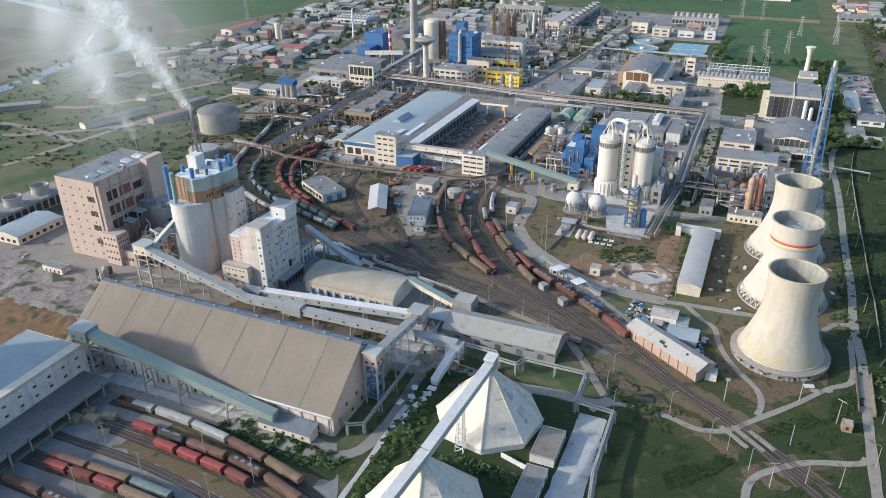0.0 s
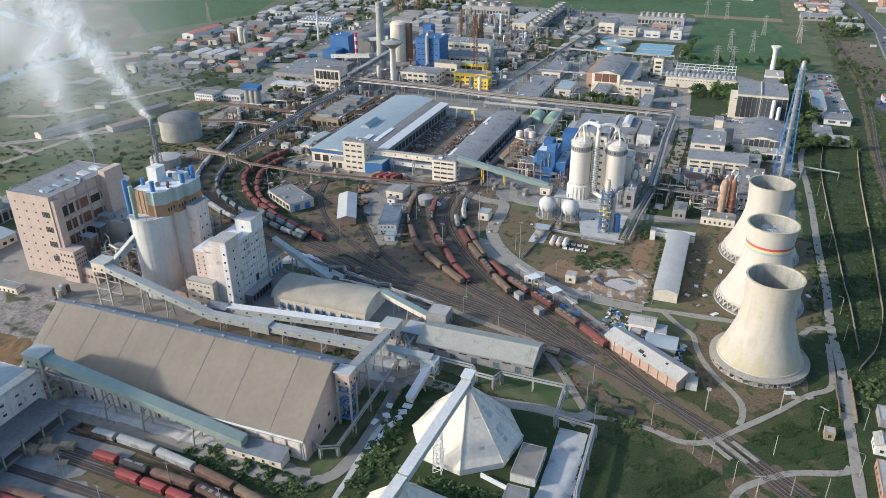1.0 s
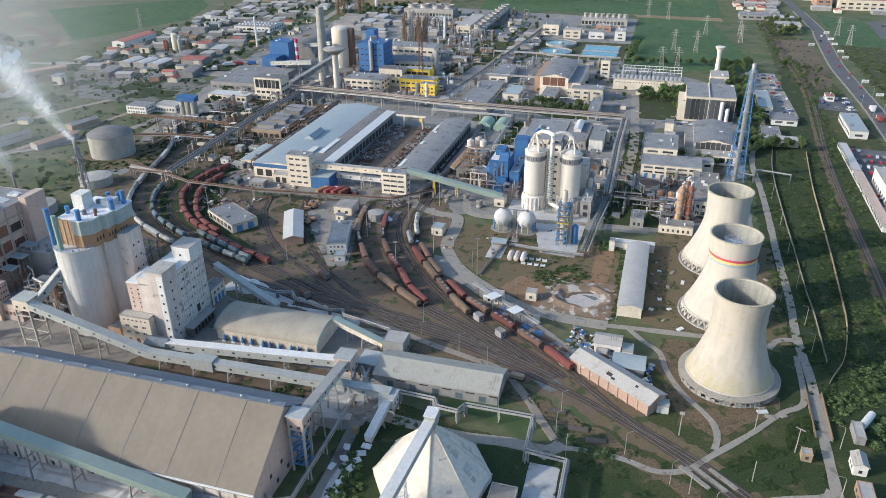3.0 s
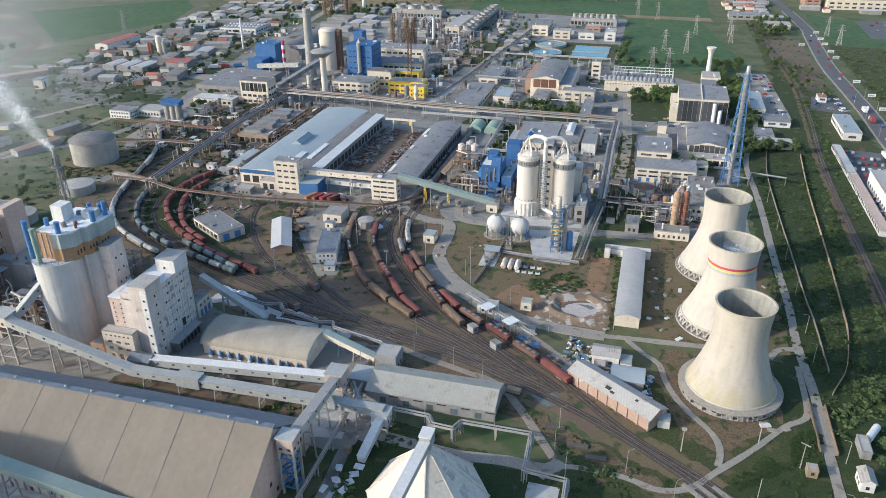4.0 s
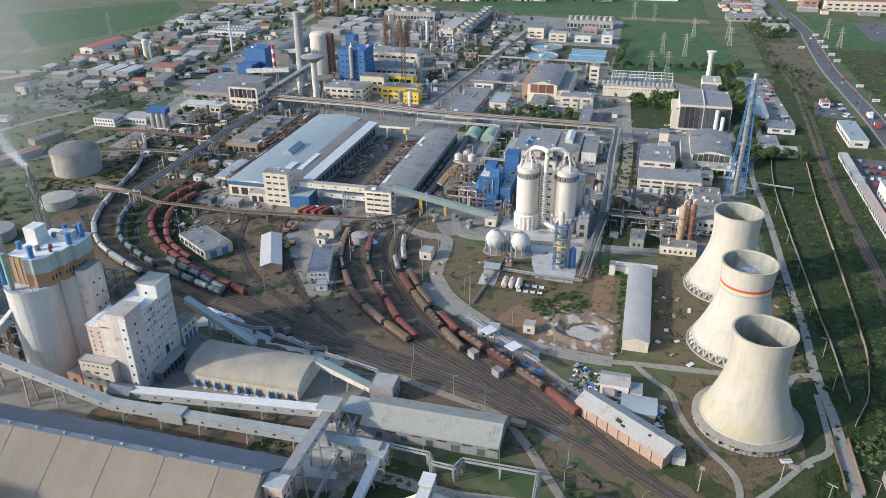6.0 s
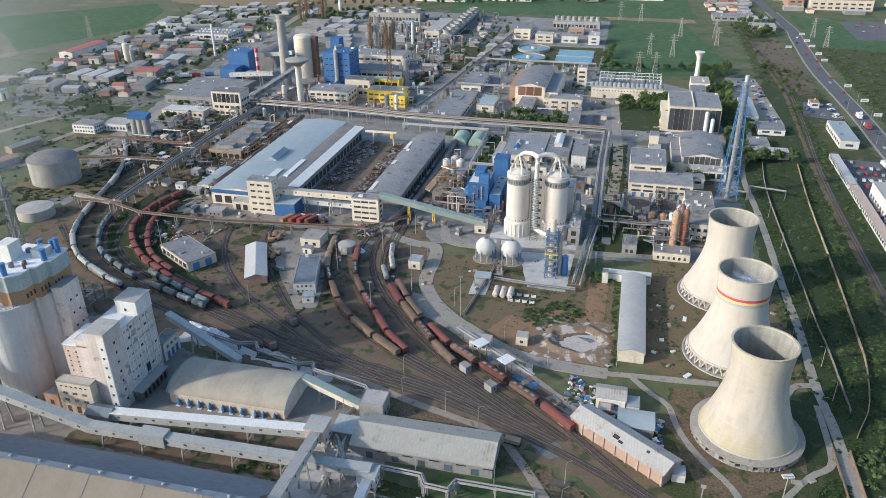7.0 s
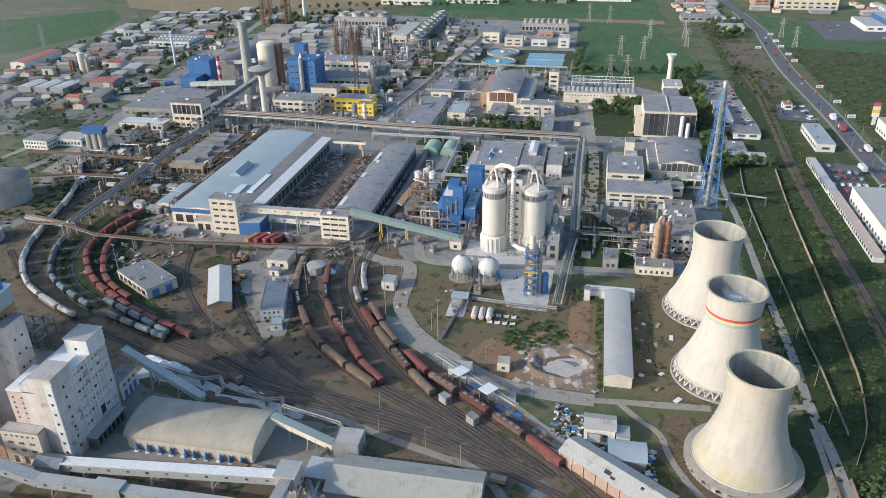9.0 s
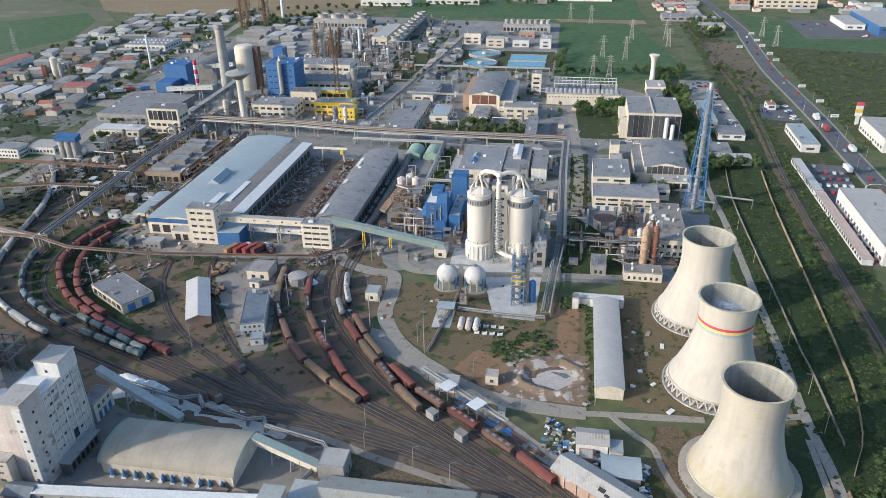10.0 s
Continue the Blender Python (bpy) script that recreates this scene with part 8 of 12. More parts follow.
th, box = building("blue_process_house", "bright blue process house with cream windows", -100, -89.5, 403.6, 420, 17.2, "blue", "white", "flat", 0, [(("-y",), 5, 1.6, 3.2, 1.1, 1.6, 1.6, "plain")], extra=5)
bm = bm_prism(bmesh.new(), [(-8, 17), (-2, 17), (-2, 20.5), (-5, 20.8)], "x", 0, 5)
part("sloped_hood", bm, M["blue"], th, "blue sloped hood")
block(th, "upper_house", -98.4, -93, 412, 419, 17.2, 21, "blue", "blue rooftop house")
block(th, "front_bay", -95.6, -90, 400.8, 403.6, -0.2, 8.4, "blue", "lower blue front bay")
block(th, "side_bay", -102.4, -100, 406, 416, -0.2, 12.4, "blue_paint", "pale blue side bay")
block(th, "canopy", -101, -94, 400.6, 403.6, 5.4, 5.7, "steel")
for k in range(4):
    part("riser_pipe", bm_tube(bmesh.new(), [(-4.6 + 2.2 * k, -8.5, 0.3), (-4.6 + 2.2 * k, -8.5, 9 + 2.2 * k), (-4.2 + 2.2 * k, -7.6, 10 + 2.2 * k)], 0.24, 8), M["pipe" if k % 2 else "rusty"], th)
for k in range(3):
    part("roof_duct", bm_tube(bmesh.new(), [(-3.4 + 3 * k, 6, 17.2), (-3.4 + 3 * k, 6, 19.4), (-2.6 + 3 * k, 3, 20.2), (-2.6 + 3 * k, 1, 17.3)], 0.4, 10), M["pipe"], th)
building("blue_tower", "tall blue clad process tower", -91.6, -84, 431, 440, 20.5, "blue", "blue", "flat", 0, [])
building("blue_tower_low", "blue clad lower process block", -89, -83.5, 404, 430, 11, "blue", "roof_blue", "flat", 0, [], extra=4)
th = thing("vessel_row", "rusty pipes and vessels beside the blue house", "process plant", -82.5, 404)
for k in range(5):
    part("vessel", bm_turn(bmesh.new(), [(0.8, 0), (0.8, 5 + 1.6 * k), (0.2, 6 + 1.6 * k)], 0.6 * k - 1, 3.2 * k, 12), M["steel" if k % 2 else "rusty"], th)

# grey-roofed plant behind the twin silos
building("plant_hall", "broad hall with grey felt roof and blue skylights", -96, -71, 479, 521, 6.0, "cream", "roof", "flat", 0, [(("-y",), 1, 1, 1, 2.0, 2.4, 1.6, "dark")], extra=6)
building("packing_hall", "low white side hall", -101, -96.2, 479, 506, 4.5, "white", "roof_pale", "flat", 0, [(("-y",), 1, 0.4, 1, 2.6, 2.0, 0.8, "dark")])
building("plant_office", "low cream office range behind the hall", -84, -50, 521.5, 527, 5.6, "cream", "roof", "flat", 0, [(("-y",), 1, 2, 1, 1.4, 1.8, 1.0, "dark")])
building("plant_mid", "grey-roofed middle hall with pale monitor", -70.5, -56, 484, 518, 5.6, "grey", "roof", "flat", 0, [(("-y",), 1, 1, 1, 2, 2.4, 1.0, "dark")], extra=3)
building("plant_monitor", "pale raised roof monitor", -66, -61.4, 500, 520, 7.6, "white", "skylight", "gy", 0.8, [])
building("plant_end", "white-gabled hall with grey roof", -54, -45.4, 481, 512.5, 7.6, "white", "roof", "flat", 0, [(("-y",), 1, 0.4, 1, 1.2, 0.9, 1.2, "dark")])
for k, (x, y) in enumerate(((-88.5, 494), (-88, 502))):
    th = thing("blue_skylight", "blue tent-shaped skylight on the hall roof", "skylight", x, y, 6.12)
    part("tent", bm_prism(bmesh.new(), [(-2, 0), (2, 0), (0, 1.6)], "y", -3, 3), M["roof_blue"] if k else M["blue"], th)
for x in (-128.5, -117):
    th = thing("green_hut", "green barrel-roofed tank shelter", "shelter", x, 515, 0, group="green shelters")
    TAKEN.append((x - 6, x + 6, 505, 525))
    arc = [(4.8 * math.cos(t), 1.6 + 3.6 * math.sin(t)) for t in [math.pi * i / 10 for i in range(11)]]
    part("body", bm_prism(bmesh.new(), [(4.8, 0)] + arc + [(-4.8, 0)], "y", -8, 8), M["green_tank"], th)

# pump and tank farm by the cooling towers
building("pump_ruin", "derelict grey concrete pump house", -21, -14.5, 374, 385, 4.8, "grey", "roof", "flat", 0, [(("-y", "+x"), 1, 1, 1, 1.6, 1.2, 0.8, "shade_pane")], extra=4)
th = thing("tank_brown", "wide low rusty-topped tank", "tank", -14, 425)
TAKEN.append((-20, -8, 418, 432))
part("shell", bm_turn(bmesh.new(), [(5.6, 0), (5.6, 4.6), (5.4, 4.7), (0.3, 5.4)], n=30), M["cream"], th)
part("tank_roof", bm_turn(bmesh.new(), [(5.5, 4.75), (0.2, 5.5)], n=30, cap=False), M["rusty"], th)
for i, (x, y, r, h, m) in enumerate(((-7.5, 408, 2.2, 7, "rusty"), (-2.5, 409, 1.8, 6, "orange"), (1.2, 404, 1.2, 9, "plank"), (-11, 412, 1.6, 5, "steel"))):
    th = thing("upright_tank", ("rusty upright tank by the columns", "orange-brown upright tank by the columns", "white upright cylinder by the columns", "grey upright tank by the columns")[i], "tank", x, y, group="upright tanks")
    TAKEN.append((x - r, x + r, y - r, y + r))
    part("shell", bm_turn(bmesh.new(), [(r, 0), (r, h), (r * 0.6, h + 0.8), (0.1, h + 1)], n=20), M[m], th)
th, box = building("absorption_house", "low cream base house below rusty columns", -7, 9, 371, 379, 4.2, "cream", "dusty", "flat", 0, [(("-y",), 1, 1, 1, 1.4, 1.0, 1.2, "dark")], extra=4)
for i, (x, y, m) in enumerate(((1.8, 384, "column_tan"), (6.0, 386, "column_red"), (4.4, 392, "column_red"))):
    th = thing("absorption_column", ("tall cream absorption column with rust streaks", "tall rusty red absorption column", "tall orange-brown absorption column")[i], "process column", x, y, group="absorption columns")
    part("column", bm_turn(bmesh.new(), [(1.75, 0), (1.75, 18.6), (1.1, 19.8), (0.5, 20.2)], n=22), M[m], th)
    part("top_bend", bm_tube(bmesh.new(), [(0, 0, 20), (0, 0, 21.2), (0.8, 0.8, 22), (2.0, 1.6, 21.4), (2.6, 2.2, 17)], 0.5, 10), M["plank"], th)
    for k in range(5):
        part("platform", bm_turn(bmesh.new(), [(1.75, 3.8 * k + 2), (2.15, 3.8 * k + 2), (2.15, 3.8 * k + 2.1), (1.75, 3.8 * k + 2.1)], n=18, cap=False), M["steel"], th)
th = thing("process_plant", "maze of rusty pipes and vessels on a steel frame", "process plant", -2, 388)
rnd = random.Random(8)
for i in range(24):
    x, y = rnd.uniform(-7, 15), rnd.uniform(-6, 20)
    z = rnd.uniform(2, 9)
    part("post", bm_box(bmesh.new(), x - 0.15, y - 0.15, 0, x + 0.15, y + 0.15, z), M["steel"], th)
    part("process_pipe", bm_tube(bmesh.new(), [(x, y, 0.3), (x, y, z), (x + rnd.uniform(-6, 6), y, z), (x + rnd.uniform(-6, 6), y + rnd.uniform(-4, 4), rnd.uniform(0.5, z))], rnd.uniform(0.12, 0.35), 7), M[rnd.choice(("pipe", "rusty", "steel", "cream"))], th)
for k in range(3):
    part("deck", bm_box(bmesh.new(), -6, -2 + k * 6, 3 + 1.5 * k, 8, 3 + k * 6, 3.2 + 1.5 * k), M["steel"], th)
building("process_hall", "dusty cream process hall with open roof vents", 8.5, 22, 396, 438, 8.6, "cream", "dusty", "flat", 0, [(("-y",), 2, 1, 3.6, 1.6, 1.6, 1.0, "shade_pane")], extra=14)

# offices, turbine hall, power house
building("works_office", "white office with ribbon windows and blue doors", -20, 13.4, 444.5, 462, 8.2, "cream", "roof", "flat", 0, [(("-y",), 1, 5.8, 1, 1.1, 5, 0.6, "strip"), (("-y",), 1, 3.2, 1, 1.0, 5, 0.6, "strip"), (("-y",), 1, 0.2, 1, 2.4, 1.8, 2.6, "blue"), (("+x",), 2, 1.4, 3.4, 1.3, 3, 0.5, "strip")], extra=4)
building("works_office_tall", "taller white office wing with long windows", -20, -0.6, 462.4, 490, 12, "cream", "roof", "flat", 0, [(("-y",), 1, 9.4, 1, 1.2, 6, 0.3, "strip"), (("+x",), 3, 1.4, 3.4, 1.3, 4, 0.5, "strip")], extra=7)
building("works_office_wing", "low white office wing", -0.4, 20.5, 462.2, 470, 6.2, "cream", "roof", "flat", 0, [(("-y", "+x"), 1, 3.2, 1, 1.4, 3.4, 0.4, "strip")], extra=2)
building("stair_tower", "slim cream stair tower", -9, -3.6, 521, 530, 10, "cream", "roof", "flat", 0, [])
building("low_store", "low cream store beside the stair tower", -9, -2, 490.5, 520.5, 4.6, "cream", "roof_pale", "flat", 0, [], extra=3)
th, box = building("turbine_hall", "cream turbine hall with a glazed steel gable", 9, 31.5, 487, 531, 9.6, "cream", "roof", "gy", 2.4, [(("+x",), 1, 5.5, 1, 2.4, 5, 0.6, "wall")], "hall", 2)
for i in range(7):
    window(th, "-y", -8.8 + i * 2.95, 5.6, 2.7, 4.6 if 1 < i < 5 else 4.0, (box[0], box[1], box[2] - 0.02, box[3]), "wall")
part("aisle", bm_box(bmesh.new(), box[0] - 5, box[2], -0.2, box[0], box[3], 6.2), M["cream"], th)
part("aisle_roof", bm_box(bmesh.new(), box[0] - 5.2, box[2] - 0.2, 6.2, box[0] + 0.1, box[3] + 0.2, 6.5), M["roof"], th)
part("aisle", bm_box(bmesh.new(), box[1], box[2], -0.2, box[1] + 3, box[3], 5.6), M["cream"], th)
building("glazed_annex", "low annex with dark glazed bays", 13.6, 33.2, 476, 485, 5.8, "cream", "roof_pale", "flat", 0, [(("-y",), 1, 1.6, 1, 3.0, 3.4, 0.5, "wall")], extra=6)
th, box = building("power_house", "tall power house with dark glass front", 3, 36, 563, 601, 17.6, "cream", "roof", "flat", 0, [(("+x",), 2, 3, 7, 5, 6, 1, "wall")], "power house", 4)
for i in range(10):
    window(th, "-y", -14.6 + i * 3.25, 1.4, 3.1, 14.6, box, "wall")
part("side_aisle", bm_box(bmesh.new(), box[0] - 4.6, box[2] + 1, -0.2, box[0], box[3], 10.6), M["cream"], th)
part("dividing_strip", bm_box(bmesh.new(), -1.3, box[2] - 0.3, -0.2, -0.7, box[3] + 0.3, 18.6), M["cream"], th)
for x, h in ((7.6, 15.0), (11.6, 10.5)):
    t2 = thing("white_chimney", "short fat white exhaust pipe before the glass", "chimney", 19.5 + x, 560.4, 0)
    part("pipe", bm_turn(bmesh.new(), [(1.3, 0), (1.3, h), (0.8, h + 0.7)], n=16), M["plank"], t2)
building("chimney_house", "cream boiler house below the flared chimney", 23, 37, 668, 688, 7.5, "cream", "roof_pale", "flat", 0, [], extra=2)
building("boiler_link", "grey stepped boiler link", 22, 33, 602, 666, 6.0, "grey", "roof", "flat", 0, [], extra=5)
th = thing("flared_chimney", "white chimney with a flared crown", "chimney", 28.2, 692)
part("shaft", bm_turn(bmesh.new(), [(2.2, 0), (1.7, 17), (1.75, 21), (2.6, 24), (4.0, 26.2), (4.0, 26.6), (3.4, 26.6)], n=24), M["silo"], th)
th, box = building("workshop_hall", "long cream hall with scalloped roof", -52.5, 2.5, 637, 650, 8.2, "cream", "roof", "flat", 0, [(("-y",), 1, 5.6, 1, 0.7, 0.9, 1.4, "dark")], "hall")
for i in range(16):
    arc = [(-1.6 + box[0] + 1.9 + i * 3.42 + 1.7 * math.cos(t), 8.3 + 1.2 * math.sin(t)) for t in [math.pi * k / 6 for k in range(7)]]
    part("shell_roof", bm_prism(bmesh.new(), arc, "y", box[2] + 0.4, box[3] - 0.4), M["roof_pale"], th)
for r in range(3):
    for i in range(4):
        th = thing("switchyard_gantry", "pale steel switchyard gantry", "gantry", -42 + i * 12, 664 + 10 * r, group="gantries")
        bm = bmesh.new()
        bm_beam(bm, (-6, 0, 9), (6, 0, 9), 0.45)
        for s in (-6, 6):
            bm_beam(bm, (s, 0, 0), (s, 0, 9.6), 0.4)
        part("portal", bm, M["plank"], th)
        for s in (-3, 0, 3):
            part("insulator", bm_turn(bmesh.new(), [(0.15, 7.4), (0.3, 7.8), (0.15, 8.8)], s, 0, 6), M["plank"], th)

# settling basins
for x, y in ((-118, 796), (-117.6, 757)):
    th = thing("settling_basin", "round concrete settling basin of blue water", "basin", x, y, group="settling basins")
    TAKEN.append((x - 17, x + 17, y - 17, y + 17))
    part("basin_wall", bm_turn(bmesh.new(), [(15.6, 0), (15.6, 2.4), (15.0, 2.4), (15.0, 1.0)], n=44, cap=False, smooth=False), M["concrete"], th)
    part("water", bm_turn(bmesh.new(), [(15.0, 1.5), (0.2, 1.52)], n=44, cap=False), M["water"], th)
    part("centre_pier", bm_turn(bmesh.new(), [(2.6, 1.2), (2.6, 2.8), (0.3, 3.2)], n=18), M["cream"], th)
    part("rotating_bridge", bm_box(bmesh.new(), 0, -0.6, 2.7, 15.4, 0.6, 3.2), M["steel"], th)
for y0, y1 in ((746, 770), (773, 798)):
    th = thing("water_pond", "rectangular lined pond of blue water", "pond", -76, (y0 + y1) / 2)
    TAKEN.append((-94, -58, y0, y1))
    d = (y1 - y0) / 2
    part("rim", bm_box(bmesh.new(), -17.4, -d - 0.6, -0.1, 17.4, -d, 0.9), M["concrete"], th)
    part("rim", bm_box(bmesh.new(), -17.4, d, -0.1, 17.4, d + 0.6, 0.9), M["concrete"], th)
    part("water", bm_box(bmesh.new(), -16.8, -d, 0.1, 16.8, d, 0.5), M["water"], th)

# process plants in the distance
building("yellow_house", "bright yellow process house with a lower wing", -219, -190, 590, 604, 9.4, "yellow", "roof", "flat", 0, [(("-y",), 2, 1.6, 3.8, 1.4, 3.2, 1.2, "dark"), (("+x",), 2, 1.6, 3.8, 1.4, 3, 1.0, "dark")], extra=3)
building("yellow_wing", "lower bright yellow wing", -198.5, -186, 580.5, 589.6, 8.6, "yellow", "roof", "flat", 0, [(("-y",), 2, 1.6, 3.2, 1.4, 1.1, 1.2, "dark"), (("+x",), 2, 1.6, 3.2, 1.4, 1.1, 1.2, "dark")])
building("open_shelter", "blue-roofed open shelter on posts", -222, -200, 612, 622, 12, "yellow", "roof_blue", "flat", 0, [(("-y",), 1, 5, 1, 5, 4, 1.0, "shade_pane")])
building("process_range", "long cream process range with window bands", -266, -206, 640, 660, 12, "cream", "roof", "flat", 0, [(("-y", "+x"), 2, 3, 4.4, 1.6, 3.6, 1.2, "dark")], extra=10)
building("compressor_house", "long cream compressor house with window bands", -268, -220, 690, 712, 13, "cream", "roof", "flat", 0, [(("-y", "+x"), 2, 3, 5.0, 1.8, 4, 1.4, "dark")], extra=12)
building("blue_reactor_house", "tall blue clad reactor house with open floors", -262, -240, 612, 634, 31, "blue", "blue", "flat", 0, [(("-y", "+x"), 6, 3, 4.6, 0.8, 2.4, 1.6, "shade_pane")], "process tower", 8)
building("blue_reactor_stair", "blue clad stair tower on the reactor house", -265, -257, 636, 646, 37, "blue", "blue", "flat", 0, [])
th = thing("reactor_duct", "silver downpipe on the blue reactor house", "duct", -250, 611)
part("duct", bm_tube(bmesh.new(), [(3, 4, 36), (0, 0, 36), (-0.6, -0.6, 34), (-0.6, -0.6, 10), (-4, -6, 6), (-10, -8, 4)], 1.6, 12), M["pipe"], th)
th = thing("prill_tower", "wide cream prilling cylinder with a rusty top", "process tower", -297, 655)
TAKEN.append((-308, -286, 644, 666))
part("shell", bm_turn(bmesh.new(), [(8.0, 0), (8.0, 33.6), (7.6, 34), (6.6, 35.2), (0.5, 36.2)], n=36), M["cream"], th)
part("shaft", bm_box(bmesh.new(), 7.2, -2, 0, 12, 4, 34), M["wagon_brown"], th, "dark brown lift shaft")
th = thing("great_chimney", "tall pale concrete chimney", "chimney", -300, 622)
TAKEN.append((-305, -295, 617, 627))
part("shaft", bm_turn(bmesh.new(), [(4.4, 0), (3.2, 54), (3.5, 54.5), (3.5, 57.4), (2.6, 57.5)], n=28), M["concrete"], th)
part("crown_band", bm_turn(bmesh.new(), [(3.3, 51.6), (3.6, 51.7), (3.6, 52.4), (3.3, 52.5)], n=28, cap=False), M["grey"], th)
th = thing("water_tower", "mushroom-shaped concrete water tower", "water tower", -260.6, 561)
TAKEN.append((-265, -256, 556, 566))
part("stem", bm_turn(bmesh.new(), [(3.4, 0), (2.4, 8), (2.3, 31), (3.0, 33)], n=24), M["silo"], th)
part("bowl", bm_turn(bmesh.new(), [(3.0, 32.6), (8.6, 36.4), (8.8, 37.0), (8.4, 37.6), (1.0, 39.4), (0.9, 40.4), (0.2, 40.5)], n=36), M["concrete"], th)
building("cream_works", "cream works building before the reactor house", -262, -230, 578, 598, 10, "cream", "roof", "flat", 0, [(("-y", "+x"), 2, 2.4, 4, 1.6, 3.4, 1.2, "dark")], extra=8)
building("grey_works", "grey works building with cream bands", -240, -220, 600, 612, 14, "cream", "roof_dark", "flat", 0, [(("+x", "-y"), 2, 3, 5, 2, 3, 1.4, "dark")], extra=4)
rnd = random.Random(21)
for i in range(34):
    x, y = rnd.uniform(-280, -182), rnd.choice((rnd.uniform(560, 600), rnd.uniform(720, 900)))
    if taken(x, y, 2):
        continue
    h = rnd.uniform(6, 16) if y < 610 else rnd.uniform(5, 14)
    th = thing("process_column", rnd.choice(("grey process column with platforms", "rusty process column with platforms", "silver process column with platforms")), "process column", x, y, group="far columns")
    r = rnd.uniform(0.9, 2.0)
    part("column", bm_turn(bmesh.new(), [(r, 0), (r, h), (0.2, h + 1)], n=12), M[rnd.choice(("steel", "rusty", "pipe", "cream", "pipe_dark"))], th)
    for k in range(int(h / 5)):
        part("platform", bm_turn(bmesh.new(), [(r, 5 * k + 4), (r + 0.9, 5 * k + 4), (r + 0.9, 5 * k + 4.2), (r, 5 * k + 4.2)], n=10, cap=False), M["steel"], th)
for x, y, h, w, m in ((-270.5, 752, 28, 3.6, "wagon_tan"), (-264.5, 755, 30, 3.0, "concrete"), (-260, 766, 26, 3.8, "wagon_tan"), (-252.5, 766, 26.5, 3.8, "wagon_tan")):
    th = lattice("distillation_tower", "rusty lattice-clad distillation tower", x, y, h, w, w, m, 9, 0.24, "process tower", group="distillation towers")
    part("column", bm_turn(bmesh.new(), [(w * 0.26, 0), (w * 0.26, h + 3), (0.3, h + 4)], n=14), M["wagon_tan" if m == "wagon_tan" else "concrete"], th)
    for k in range(6):
        part("deck", bm_box(bmesh.new(), -w / 2, -w / 2, h * (k + 1) / 7, w / 2, w / 2, h * (k + 1) / 7 + 0.2), M[m], th)
for x, y, h, w in ((-410, 905, 46, 5), (-402, 905, 52, 6), (-392, 930, 46, 8)):
    th = lattice("cracking_tower", "tall rusty process tower at the far plant", x, y, h, w, w, "wagon_tan", 10, 0.3, "process tower", group="cracking towers")
    part("column", bm_turn(bmesh.new(), [(w * 0.26, 0), (w * 0.26, h + 2)], n=12), M["wagon_tan"], th)
th = lattice("guyed_mast", "slim red and white lattice mast", -207, 611, 46, 3.4, 2.2, "rusty", 14, 0.2, "mast")
for x, y, h, r, m, lab in ((-240.5, 795, 22, 1.7, "plank", "white flue pipe of the far plant"), (-203, 642, 22, 2.4, "pipe", "silver column beside the process range"), (-209.5, 649, 17, 1.6, "cream", "cream column beside the process range"), (-380, 958, 30, 2.2, "plank", "white flue pipe at the edge of the fields"), (-415, 711, 30, 1.2, "plank", "slim white street mast")):
    th = thing("flue_pipe", lab, "chimney", x, y)
    part("pipe", bm_turn(bmesh.new(), [(r, 0), (r * 0.85, h), (r * 0.6, h + 0.1)], n=14), M[m], th)
# small pipework, posts and drums crowded among the far plants
def pipework(label, zones, count, seed):
    r = random.Random(seed)
    mats = ["pipe", "wagon_tan", "steel", "cream", "pipe_dark", "plank", "roof_old", "rusty"]
    bm = bmesh.new()
    for i in range(count):
        x0, x1, y0, y1 = zones[i % len(zones)]
        x, y, z = r.uniform(x0, x1), r.uniform(y0, y1), r.uniform(2.5, 8)
        if taken(x, y, 0.8):
            continue
        k, pick = r.random(), r.randrange(len(mats))
        if k < 0.4:
            dx, dy = r.choice(((r.uniform(4, 14), 0), (0, r.uniform(4, 16))))
            for e in range(r.choice((1, 2, 3))):
                o = 0.5 * e
                bm_tube(bm, [(x + o * (dy > 0), y + o * (dx > 0), 0), (x + o * (dy > 0), y + o * (dx > 0), z), (x + dx + o * (dy > 0), y + dy + o * (dx > 0), z), (x + dx + o * (dy > 0), y + dy + o * (dx > 0), 0)], r.uniform(0.1, 0.22), 6, pick)
        elif k < 0.62:
            w = r.uniform(0.5, 1.5)
            bm_turn(bm, [(w, 0), (w, z), (w * 0.3, z + w * 0.5)], x, y, 10, pick)
        elif k < 0.8:
            a, b = r.uniform(0.8, 2.6), r.uniform(0.8, 2.6)
            bm_box(bm, x - a, y - b, 0, x + a, y + b, r.uniform(0.8, 3.0), pick)
        else:
            for u in (-1.6, 1.6):
                for v in (-1.6, 1.6):
                    bm_box(bm, x + u - 0.12, y + v - 0.12, 0, x + u + 0.12, y + v + 0.12, z, pick)
            for h in (0.5, 1.0):
                bm_box(bm, x - 1.8, y - 1.8, z * h, x + 1.8, y + 1.8, z * h + 0.15, pick)
    return solid("pipework", bm, [M[m] for m in mats], label, "pipework", kind="stuff")


pipework("crowded small pipes, drums and frames among the far plants", [(-282, -180, 552, 720), (-282, -180, 552, 720), (-282, -200, 720, 900), (-165, -60, 560, 720)], 420, 31)
pipework("small pipes, drums and frames round the silo plants", [(-126, -84, 396, 445), (-120, -40, 440, 530), (-34, 10, 382, 440), (-250, -240, 400, 530)], 260, 32)
